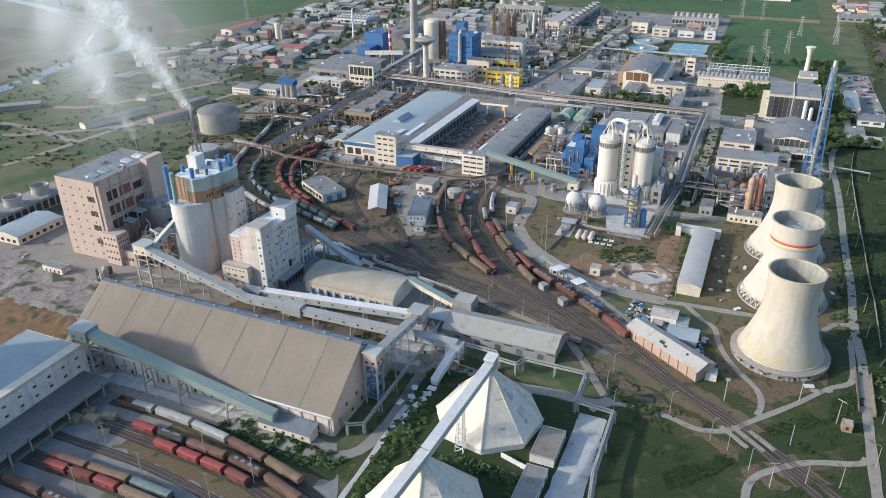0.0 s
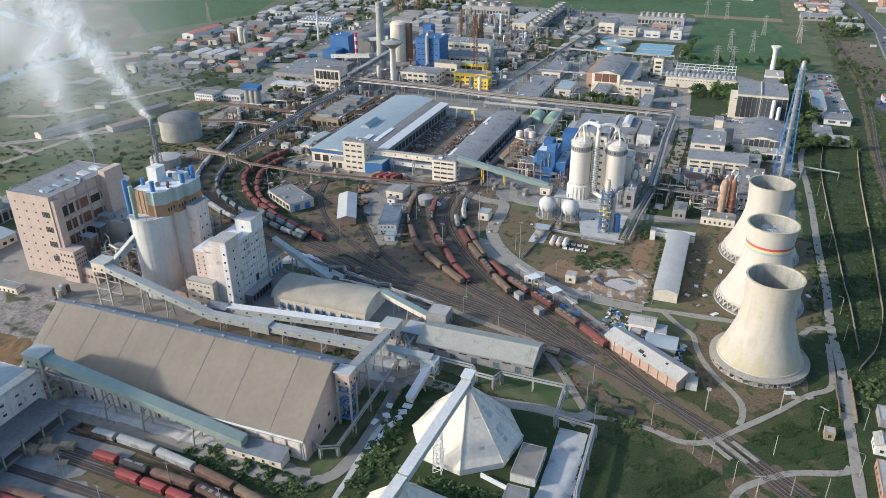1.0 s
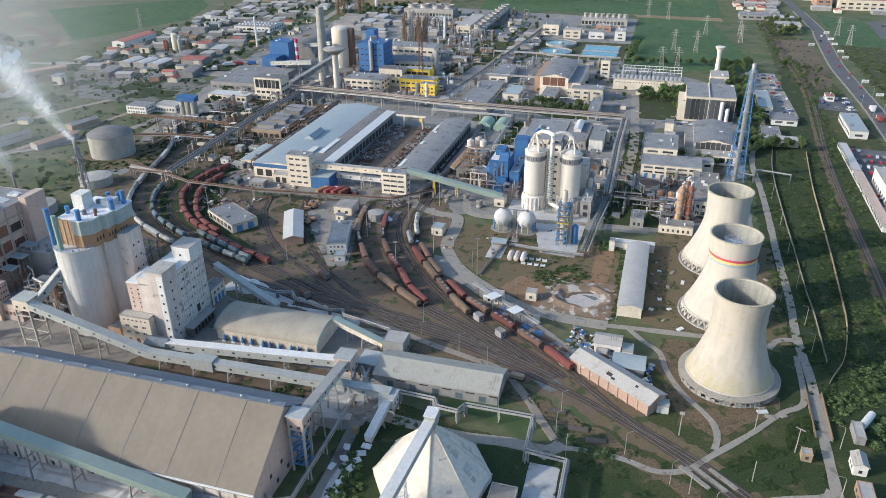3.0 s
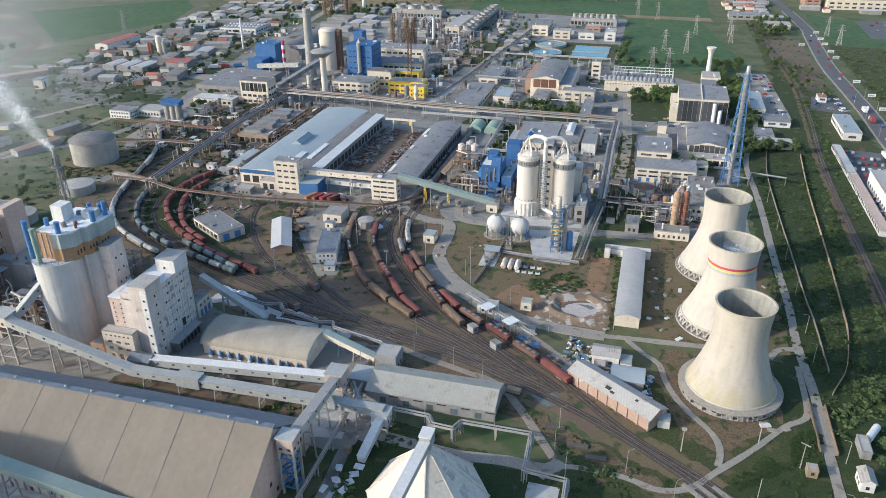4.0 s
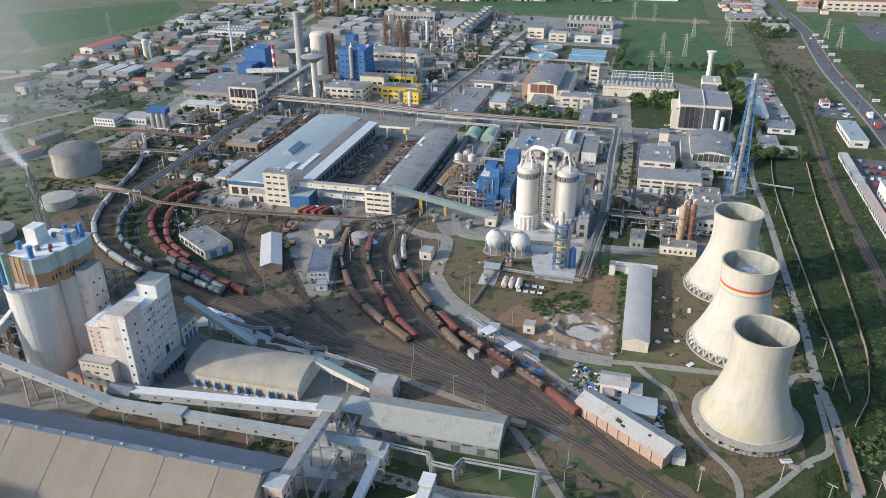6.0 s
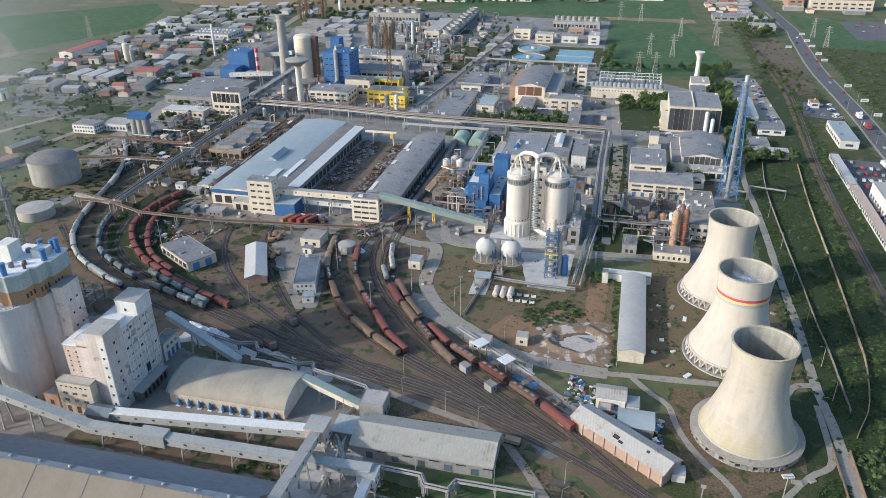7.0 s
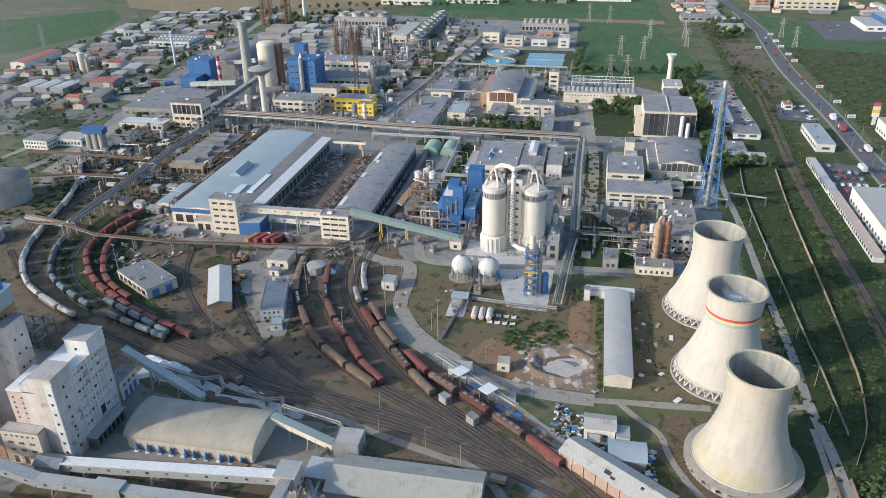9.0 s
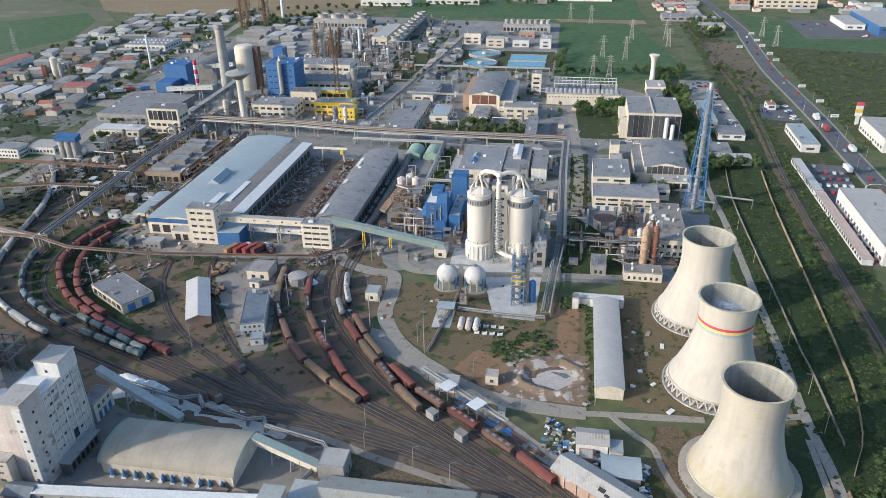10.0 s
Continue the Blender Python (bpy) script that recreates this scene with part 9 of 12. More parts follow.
pipework("small pipes, posts and boxes beside the western racks", [(-300, -240, 396, 545), (-340, -290, 424, 560)], 150, 33)
# boiler house with red and white chimney
building("blue_boiler_house", "tall bright blue boiler house", -357, -338, 632, 650, 23.5, "blue", "blue", "flat", 0, [], extra=6)
building("blue_boiler_wing", "lower bright blue boiler wing", -357, -343, 616, 631.6, 13, "blue", "blue", "flat", 0, [])
th = thing("round_filter", "silver round filter beside the boiler house", "filter", -333, 624)
part("ring", bm_turn(bmesh.new(), [(4.5, 4), (5, 5), (4.5, 9), (3.5, 10), (1, 10.6)], n=24), M["pipe"], th)
part("legs", bm_box(bmesh.new(), -4, -4, 0, 4, 4, 4.2), M["steel"], th)
th = thing("striped_chimney", "slim red and white striped chimney", "chimney", -331, 634)
for k in range(7):
    part("band", bm_turn(bmesh.new(), [(1.5, 2 + k * 3.6), (1.45, 2 + (k + 1) * 3.6)], n=16), M["stripe_red" if k % 2 == 0 else "plank"], th, "red painted band" if k % 2 == 0 else "white painted band")
part("foot", bm_turn(bmesh.new(), [(2.0, -0.1), (1.8, 2.1)], n=16), M["concrete"], th)
building("white_office", "white office block with a glazed top floor", -319, -296, 535, 549, 17.6, "cream", "roof_dark", "flat", 0, [(("-y",), 1, 9.8, 1, 6.4, 3.0, 0.25, "wall"), (("-y",), 2, 1.2, 4.4, 1.8, 3.0, 1.0, "dark"), (("+x",), 3, 1.6, 4.4, 1.8, 3.0, 1.0, "dark")], extra=2)
building("white_office_low", "low cream office with blue bands", -356, -322, 526, 539, 4.4, "cream", "skylight", "flat", 0, [(("-y",), 1, 1, 1, 1.8, 2.4, 1.2, "dark")])
building("grey_depot", "large grey flat-roofed depot", -372, -322, 556, 612, 6, "grey", "roof", "flat", 0, [(("-y",), 1, 1, 1, 2, 3, 2, "dark")], extra=10)
th = thing("arched_store", "large dark arched bulk store", "warehouse", -352, 712)
TAKEN.append((-375, -330, 675, 765))
arc = [(16 * math.cos(t), 1.5 + 12 * math.sin(t)) for t in [math.pi * i / 14 for i in range(15)]]
part("shell", bm_prism(bmesh.new(), [(16, -0.2)] + arc + [(-16, -0.2)], "y", -34, 46), M["roof_dark"], th)
gallery("far_conveyor", "pale conveyor to the far plant", (-336, 660, 14), (-300, 640, 22), 3, 3, "gallery", "gallery", (0.3, 0.7))
gallery("far_conveyor", "pale conveyor behind the white office", (-345, 612, 8), (-300, 600, 14), 3, 3, "gallery", "gallery", (0.3, 0.7))
gallery("far_conveyor", "dark inclined conveyor beside the rack", (-300, 560, 6), (-282, 600, 18), 4, 3, "roof", "roof", (0.3, 0.7))
th = thing("blue_top_silo", "concrete silo block with a blue top", "silo", -345, 484)
TAKEN.append((-352, -338, 477, 491))
for i in range(3):
    part("silo", bm_turn(bmesh.new(), [(2.6, 0), (2.6, 11)], -4.6 + i * 4.6, 0, 18), M["concrete"], th)
part("top_house", bm_prism(bmesh.new(), [(-3, 11), (3, 11), (3, 15), (-3, 13.6)], "x", -7.4, 7.4), M["blue"], th, "blue clad top house")
th = thing("great_tank", "large pale steel tank with a dark dome", "tank", -345, 399)
TAKEN.append((-360, -330, 384, 414))
part("shell", bm_turn(bmesh.new(), [(13.4, 0), (13.4, 13.2), (13.6, 13.3), (13.6, 13.8)], n=48), M["concrete"], th)
part("dome_roof", bm_turn(bmesh.new(), [(13.7, 13.8), (11, 15.4), (6, 16.8), (0.3, 17.4)], n=48, cap=False), M["roof_dark"], th)
for x, y, r, h in ((-320, 352, 9, 5), (-322, 310, 9, 5)):
    th = thing("low_tank", "low pale round tank", "tank", x, y, group="low tanks")
    TAKEN.append((x - r, x + r, y - r, y + r))
    part("shell", bm_turn(bmesh.new(), [(r, 0), (r, h), (0.3, h + 1.2)], n=32), M["concrete"], th)
building("cold_store", "long white building with many windows", -394, -377, 477, 489, 6, "white", "roof", "flat", 0, [(("-y", "+x"), 2, 1, 2.6, 1.2, 1.2, 0.8, "dark")])
building("cold_store", "long white building with many windows", -377, -358, 486, 500, 5, "white", "roof_pale", "flat", 0, [(("-y", "+x"), 1, 1.4, 2.6, 1.6, 1.4, 0.8, "dark")])
# cooling cells west of the pink block
th = thing("cooling_cells", "row of round concrete cooling cells on a long base", "cooling cells", -350, 248)
TAKEN.append((-362, -338, 216, 282))
part("base", bm_box(bmesh.new(), -8, -34, 0, 8, 34, 6.6), M["grey"], th)
for k in range(4):
    part("fan_cowl", bm_turn(bmesh.new(), [(4.8, 6.6), (4.3, 8.5), (4.7, 11.2), (4.3, 11.2), (3.9, 8.5)], 0, -26 + k * 17, 24), M["concrete"], th)
for k in range(16):
    part("bay_post", bm_box(bmesh.new(), 8, -33 + k * 4.2, 0, 8.3, -32.4 + k * 4.2, 6.6), M["concrete"], th)
    # black sheet on the closed base paints the shade inside a bay
    part("bay_opening", bm_box(bmesh.new(), 8, -32.2 + k * 4.2, 0.8, 8.06, -29.2 + k * 4.2, 5.2), M["black"], th)
building("blue_roof_shed", "low shed with a pale blue roof", -336, -318, 214, 240, 4.5, "cream", "roof_blue", "gy", 1.5, [(("-y", "+x"), 1, 1, 1, 1.6, 2, 1.6, "shade_pane")])
building("ruin_hut", "small derelict cream hut", -286, -274, 200, 204.5, 3.0, "cream", "roof", "flat", 0, [(("-y",), 1, 0.6, 1, 1.2, 1, 1.2, "shade_pane")])

# fan cooling rows in the distance
for (x0, x1, y0, y1, n, along) in ((-112, -61, 909, 932, 8, "x"), (-217, -206, 815, 966, 9, "y"), (-328, -266, 916, 938, 4, "x")):
    th = thing("fan_cooling_row", "long row of fan cooling cells", "cooling cells", x0, y0, group="fan rows")
    TAKEN.append((x0, x1, y0, y1))
    w, d = x1 - x0, y1 - y0
    hb = 9 if n == 4 else 7
    part("base", bm_box(bmesh.new(), 0, 0, 0, w, d, hb), M["concrete"], th)
    for k in range(n):
        cx, cy = ((k + 0.5) * w / n, d / 2) if along == "x" else (w / 2, (k + 0.5) * d / n)
        r = min(w / n, d) * 0.38 if along == "x" else w * 0.46
        r = min(r, 6)
        part("fan_cowl", bm_turn(bmesh.new(), [(r, hb), (r * 0.86, hb + 2), (r, hb + 4.5), (r * 0.9, hb + 4.5), (r * 0.76, hb + 2)], cx, cy, 18), M["concrete"], th)
    for k in range(int((w if along == "x" else d) / 4)):
        # dark sheet on the solid base paints the shade of an open bay
        part("bay_opening", bm_box(bmesh.new(), k * 4 + 0.6, -0.06, 1, k * 4 + 3.4, 0, 4.6) if along == "x" else bm_box(bmesh.new(), w, k * 4 + 0.6, 1, w + 0.06, k * 4 + 3.4, 4.6), M["glass_dark"], th)
FAR = (
    ("frame_house", "open-framed cream house with bare floors", -145, -128, 842, 880, 11, "cream", "roof"),
    ("lab_house", "white laboratory house with window rows", -121, -103, 829, 841, 9, "cream", "roof_pale"),
    ("lab_house", "low white laboratory house", -95, -79, 833, 846, 7, "white", "roof"),
    ("lab_house", "white gable house with grey roof", -68, -57, 829, 848, 9.5, "white", "roof_pale"),
    ("brick_house", "low brick house with pale roof", -92, -76, 876, 888, 6, "brick", "roof_pale"),
    ("long_depot", "long pale depot beside the fan row", -238, -222, 830, 900, 8, "cream", "roof_pale"),
    ("pipe_workshop", "low grey workshop with blue skylight", -155, -139, 634, 677, 5, "cream", "roof"),
    ("concrete_store", "broad concrete-roofed store with cream walls", -158, -138, 553, 620, 4.6, "cream", "roof"),
    ("bus_garage", "low cream garage with a row of doors", -132, -119, 583, 610, 5, "cream", "roof_blue"),
    ("fire_station", "low cream hall with grey roof", -101.5, -91, 579, 616, 6.4, "cream", "roof"),
    ("canteen", "cream canteen with blue doors", -81, -57, 597, 611, 8.6, "cream", "roof"),
    ("garage", "grey-roofed garage with a cream wall", -62.5, -55.5, 545, 583, 6.5, "cream", "roof"),
    ("gate_house", "flat grey-roofed gate building", 52.5, 73.5, 521, 530, 4.4, "cream", "roof_pale"),
    ("gate_house", "grey-roofed service building by the gate", 52.5, 64, 533, 551, 4, "grey", "roof"),
    ("gate_house", "low white service building", 61.5, 78, 568, 586, 3.8, "white", "roof"),
    ("blue_roof_bus_hall", "blue-roofed hall beside the car park", 55, 64, 592, 640, 5.4, "cream", "roof_blue"),
    ("filling_station", "low white filling station", 106, 112, 640, 650, 4, "white", "roof_red"),
    ("dealer_shop", "white shop with blue sheet roof", 107.5, 118.5, 550, 592, 5.2, "white", "roof_blue"),
    ("dealer_hall", "wide white roofed sales hall", 106, 126, 400, 470, 9, "white", "roof_pale"),
    ("market_hall", "white supermarket hall with tall sign panels", 156, 190, 555, 600, 9, "white", "roof_pale"),
    ("blue_market", "large blue-fronted market hall", 268, 330, 915, 1010, 10, "blue", "roof_pale"),
    ("market_canopy", "white market canopy hall", 246, 266, 950, 1004, 6, "white", "roof_pale"),
    ("school", "long pale yellow building with a red roof", 182, 252, 1082, 1104, 12, "cream", "roof_red"),
    ("brick_block", "orange brick block of flats", 158, 176, 1092, 1130, 26, "brick", "roof"),
    ("motel", "cream motel with a flat roof", 96, 122, 930, 948, 6, "cream", "roof_pale"),
    ("far_depot", "low grey depot beyond the fields", 62, 96, 986, 1010, 5, "grey", "roof"),
    ("far_depot", "long low white hall beyond the fields", -230, -160, 1084, 1096, 9, "white", "roof_red"),
    ("far_depot", "long low pale hall beyond the fields", -314, -246, 1066, 1080, 8, "white", "roof_pale"),
    ("far_depot", "long low white hall at the field edge", -60, 10, 1120, 1134, 8, "white", "roof_pale"),
    ("glass_stair", "tall cream tower with a lilac panel", -65.5, -58, 661, 671, 17, "cream", "roof"),
)
for nm, lab, x0, x1, y0, y1, h, wl, rf in FAR:
    building(nm, lab, x0, x1, y0, y1, h, wl, rf, "flat", 0, [(("-y", "+x"), max(1, int(h / 4.2)), 1.6, 3.6, 1.5, 4.6, 1.8, "dark")] + ([(("-x",), 1, 1.6, 3, 1.6, 2.4, 2, "dark")] if x0 > 40 else []), extra=3) if y0 < 900 else building(nm, lab, x0, x1, y0, y1, h, wl, rf, "flat", 0, [(("-y",), max(1, int(h / 5)), 1.8, 4.6, 2.0, 5.0, 3.0, "dark")], extra=2)
th, box = building("glass_hall", "dark-glazed hall with arched cream gable", -107, -85, 606, 666, 14, "cream", "roof", "gy", 2.6, [], "hall", 3)
for i in range(3):
    window(th, "-y", -6 + i * 6, 7.5, 5.6, 6.4, box, "rust")
part("side_hall", bm_box(bmesh.new(), box[1], -28, -0.2, box[1] + 9.6, 30, 10), M["cream"], th)
part("side_hall_roof", bm_box(bmesh.new(), box[1] - 0.1, -28.2, 10, box[1] + 9.8, 30.2, 10.3), M["roof"], th)
part("front_wing", bm_box(bmesh.new(), box[1], -36, -0.2, box[1] + 10, -28, 6.2), M["cream"], th)
for i in range(5):
    window(th, "-y", box[1] + 1.4 + i * 1.8, 3.6, 1.3, 1.2, (0, 0, -36, 0), "dark")
part("side_frame", bm_box(bmesh.new(), box[0] - 5, -26, 0, box[0], 28, 13), M["brick"], th, "rusty open side bay")
# strip shops along the dealer lot
for i in range(2):
    building("strip_shop", "long narrow white-roofed strip shop" if i == 0 else "long narrow shop with a faded pink roof", 97.6, 102.4, (480, 400)[i], (530, 478)[i], 2.9, "white", ("shed_sheet", "pink")[i], "flat", 0, [(("-x",), 1, 1, 1, 1.6, 2, 1.2, "dark")])


# ---- blue guyed flue with lattice ----
th = lattice("blue_lattice_flue", "tall blue lattice tower round a silver flue", 32, 453, 63, 9.0, 2.4, "blue_paint", 13, 0.17, "chimney")
part("flue", bm_turn(bmesh.new(), [(1.25, 0), (1.25, 60), (1.15, 66), (0.9, 66.4)], n=18), M["pipe"], th, "silver flue pipe")
for k in range(5):
    part("platform", bm_turn(bmesh.new(), [(1.1, 18 + 11 * k), (2.2, 18 + 11 * k), (2.2, 18.2 + 11 * k), (1.1, 18.2 + 11 * k)], n=12, cap=False), M["pipe"], th)

# ---- pylons ----
for x, y, h in ((-8.2, 797, 20), (12.2, 790, 21), (22.6, 882, 20), (-41, 976, 20), (-18, 964, 20), (-17.6, 724, 18), (-3.9, 725, 18), (57, 886, 20), (56, 848, 18), (154, 905, 20), (158, 860, 20), (-590, 760, 24), (-520, 900, 24), (-455, 1000, 26)):
    lattice("pylon", "grey lattice power pylon in the field", x, y, h, 4.2, 0.7, "concrete", 8, 0.14, "pylon", ((h * 0.72, 4.2), (h * 0.83, 3.4), (h * 0.94, 2.6)), group="pylons", cut=True)


# ---- lamps and posts ----
def street_lamp(x, y, turn, h=8.0):
    th = thing("street_lamp", "pale concrete street lamp with a bent arm", "street lamp", x, y, 0, turn, group="street lamps")
    part("pole", bm_turn(bmesh.new(), [(0.13, 0), (0.08, h)], n=8), M["concrete"], th)
    part("arm", bm_tube(bmesh.new(), [(0, 0, h - 0.1), (0.4, 0, h + 0.5), (1.6, 0, h + 0.7)], 0.05, 6), M["concrete"], th)
    part("lamp_head", bm_box(bmesh.new(), 1.5, -0.12, h + 0.6, 2.1, 0.12, h + 0.74), M["steel"], th)
    return th


first = None
for x, y, r in ((-32.5, 222, 30), (-32.6, 211.6, 30), (-10.9, 207.4, 30), (2.6, 198.4, 40), (14.5, 189.5, 30), (50.8, 280, 180), (51, 300, 180), (51.2, 330, 180), (51, 362, 180), (44, 270, 0), (43.6, 316, 0), (51, 395, 180), (50, 430, 180), (-106, 237, 0), (-90, 250, 0), (-74, 246, 0), (-62, 241, 0), (-75, 213.5, 90), (-52, 214, 90), (-20, 284, 90), (-44, 276.5, 90), (-62, 292, 45), (-86, 312, 45), (-105, 330, 0), (-108, 352, 0), (49, 205, 180), (52.5, 228, 180), (-28, 200, 90), (-93, 262, 40), (131, 520, 0), (131, 560, 0), (131, 600, 0), (131, 640, 0), (142, 540, 180), (142, 580, 180), (142, 620, 180), (142, 660, 180)):
    if first is None:
        first = street_lamp(x, y, r)
    else:
        copy_thing(first, pose(x, y, 0, 0, 0, r))
first = None
for x, y, r in ((27.9, 229.8, 10), (39, 222.5, -30), (20.5, 184.6, 20)):
    th = thing("signal_mast", "cream post with a broad lamp bar", "mast", x, y, 0, r, group="yard masts")
    part("pole", bm_turn(bmesh.new(), [(0.18, 0), (0.12, 9)], n=8), M["concrete"], th)
    part("lamp_bar", bm_box(bmesh.new(), -1.4, -0.14, 9, 1.4, 0.14, 9.24), M["concrete"], th)
th = thing("floodlight_mast", "concrete floodlight mast with a square head", "mast", 4.9, 221)
part("pole", bm_turn(bmesh.new(), [(0.2, 0), (0.13, 8.5)], n=8), M["concrete"], th)
part("lamp_head", bm_box(bmesh.new(), -0.7, -0.2, 8.2, 0.7, 0.2, 9.2), M["concrete"], th)
for x, y in ((25.6, 206), (39, 192), (30, 190), (8, 196)):
    th = thing("line_post", "bare concrete line post", "post", x, y, group="line posts")
    part("pole", bm_turn(bmesh.new(), [(0.14, 0), (0.09, 8)], n=8), M["concrete"], th)
for i, (x, y) in enumerate(((-170, 123), (-150, 117), (-138, 131), (-126, 118), (-163, 105), (-118, 128), (-142, 104))):
    th = thing("yard_mast", "thin concrete yard lamp mast", "mast", x, y, group="siding masts")
    part("pole", bm_turn(bmesh.new(), [(0.15, 0), (0.1, 10)], n=8), M["concrete"], th)
    part("cross_bar", bm_box(bmesh.new(), -1.0, -0.08, 9.7, 1.0, 0.08, 9.84), M["steel"], th)
for x, y, h in ((-106, 318, 24), (-129, 350, 16), (-143, 328, 16), (-118, 300, 14), (-232, 330, 16), (-170, 296, 10), (-82, 305, 18), (-120, 374, 18)):
    th = thing("yard_mast", "tall pale yard lighting mast", "mast", x, y, group="yard masts")
    part("pole", bm_turn(bmesh.new(), [(0.18, 0), (0.1, h)], n=8), M["concrete"], th)
    part("lamp_head", bm_box(bmesh.new(), -0.9, -0.3, h - 0.2, 0.9, 0.3, h + 0.2), M["steel"], th)

# bridge on the east road, hut and drains
th = thing("road_bridge", "short concrete road bridge with rusty railings", "bridge", 48.4, 243)
part("deck", bm_box(bmesh.new(), -2.6, -12, -0.05, 2.6, 12, 0.16), M["road"], th)
for s in (-1, 1):
    part("railing", bm_box(bmesh.new(), s * 2.4 - 0.15, -12, 0.1, s * 2.4 + 0.15, 12, 1.2), M["wagon_tan"], th)
building("guard_hut", "small brown guard hut with a flat roof", 40.2, 43.2, 219, 222, 2.9, "tan_wall", "roof_pale", "flat", 0, [(("-y", "+x"), 1, 1, 1, 1.2, 1.0, 0.8, "shade_pane")])
building("east_shed", "long low shed with grey roof beside the road", 53.5, 57.5, 196, 211, 3.2, "brick", "roof_pale", "flat", 0, [(("-x",), 1, 1, 1, 1, 1.2, 1.4, "dark")])
building("east_house", "small white house with a grey roof", 54, 57.8, 217, 223, 3.6, "white", "roof_pale", "gy", 1.0, [(("-x", "-y"), 1, 1, 1, 1.1, 1.0, 1.0, "dark")])
building("east_shed", "grey roofed shelter beside the drum", 57, 60, 231.5, 239.5, 2.8, "grey", "roof_pale", "flat", 0)
th = thing("gas_drum", "white horizontal gas drum", "tank", 62.5, 243, 0, 60)
part("drum", bm_tube(bmesh.new(), [(-4, 0, 1.6), (4, 0, 1.6)], 1.2, 16), M["plank"], th)
for s in (-2.4, 2.4):
    part("saddle", bm_box(bmesh.new(), s - 0.2, -0.8, 0, s + 0.2, 0.8, 0.8), M["concrete"], th)
for k, (x, y, w, d) in enumerate(((33, 238, 3, 1.6), (31, 240, 3.4, 1.6), (37.5, 239.5, 2.2, 1.4), (4.5, 284, 3, 1.6), (0.5, 330, 3, 1.4), (5, 322, 3, 1.4), (-1, 316, 2.4, 1.2), (40, 312, 2.2, 1.4), (39.5, 334, 2.2, 1.2), (-5, 330, 1.6, 1.2), (-6, 318, 1.4, 1.2), (-4, 305, 1.6, 1.6), (-6.5, 338, 1.2, 1.2), (0, 298, 1.8, 1.2), (-2, 288.6, 1.6, 1.0), (-7, 296, 1.4, 1.8), (-8, 326, 1.2, 1.6))):
    th = thing("concrete_slab", "loose pale concrete slab on the grass", "slab", x, y, 0.05, 17 * k, group="loose slabs")
    part("slab", bm_box(bmesh.new(), -w / 2, -d / 2, 0, w / 2, d / 2, 0.45), M["plank" if k % 2 else "road"], th)
for k in range(8):
    a = Vector((-88.2 - 0.35 * k, 189 - 3.4 * k, 0.1))
    th = thing("broken_slab", "tilted broken white path slab", "slab", a.x, a.y, 0.12, 23 * k, group="broken slabs")
    part("slab", bm_box(bmesh.new(), -1.5, -1.1, 0, 1.5, 1.1, 0.35), M["plank"], th)
for x, y in ((-94, 187), (-93, 182), (-95, 178)):
    th = thing("broken_slab", "pile of white broken slabs", "slab", x, y, 0.1, x * 20, group="broken slabs")
    for k in range(4):
        part("slab", bm_box(bmesh.new(), -1.4 + 0.6 * k, -1.0 + 0.3 * k, 0.3 * k, 0.4 + 0.6 * k, 0.8 + 0.2 * k, 0.3 * k + 0.28), M["plank"], th)
th = thing("crate_stack", "stack of orange-brown crates", "crates", -94, 194.6)
part("crate", bm_box(bmesh.new(), -1, -1, 0, 1, 1, 2.2), M["timber"], th)
building("low_bunker", "low grey bunker with a dusty roof", -46.5, -39, 168, 182, 3, "white", "dusty", "flat", 0, [(("+x",), 1, 1, 1, 1, 1, 1.4, "shade_pane")])
building("low_bunker", "long low bunker with a weedy roof beside the apron", -46, -39.5, 122, 164, 2.8, "white", "roof_old", "flat", 0, [(("+x",), 1, 0.6, 1, 1.4, 1.2, 2.6, "shade_pane")])
th = thing("low_wall", "low white wall between dome and apron", "wall", -50, 165)
part("wall", bm_beam(bmesh.new(), (-5, 1.6, 0.8), (4, -1, 0.8), 0.4, 1.8), M["plank"], th)
for k, (x, y) in enumerate(((-58, 236), (-110, 229), (-115, 228), (-121, 227.5), (-129, 227), (-135, 227))):
    th = thing("works_wagon", "old tan works wagon on a stub track", "wagon", x + 8, y, 0, -8, group="works wagons")
    part("body", bm_box(bmesh.new(), -2.4, -1.1, 0.7, 2.4, 1.1, 2.0), M["wagon_tan" if k % 2 else "timber"], th)
    part("frame", bm_box(bmesh.new(), -2.6, -0.9, 0.1, 2.6, 0.9, 0.7), M["black"], th)
for k, (x, y) in enumerate(((-146, 284.5), (-147, 267.5))):
    th = thing("shunting_engine", "small dark shunting engine on the yard track", "locomotive", x, y, 0.1, -32, group="shunters")
    part("body", bm_box(bmesh.new(), -3, -1.2, 0.8, 1.4, 1.2, 2.6), M["wagon_brown"], th)
    part("cab", bm_box(bmesh.new(), 1.4, -1.2, 0.8, 2.8, 1.2, 3.1), M["pipe_dark"], th)
    part("frame", bm_box(bmesh.new(), -3.2, -1.1, 0.1, 3.2, 1.1, 0.8), M["black"], th)
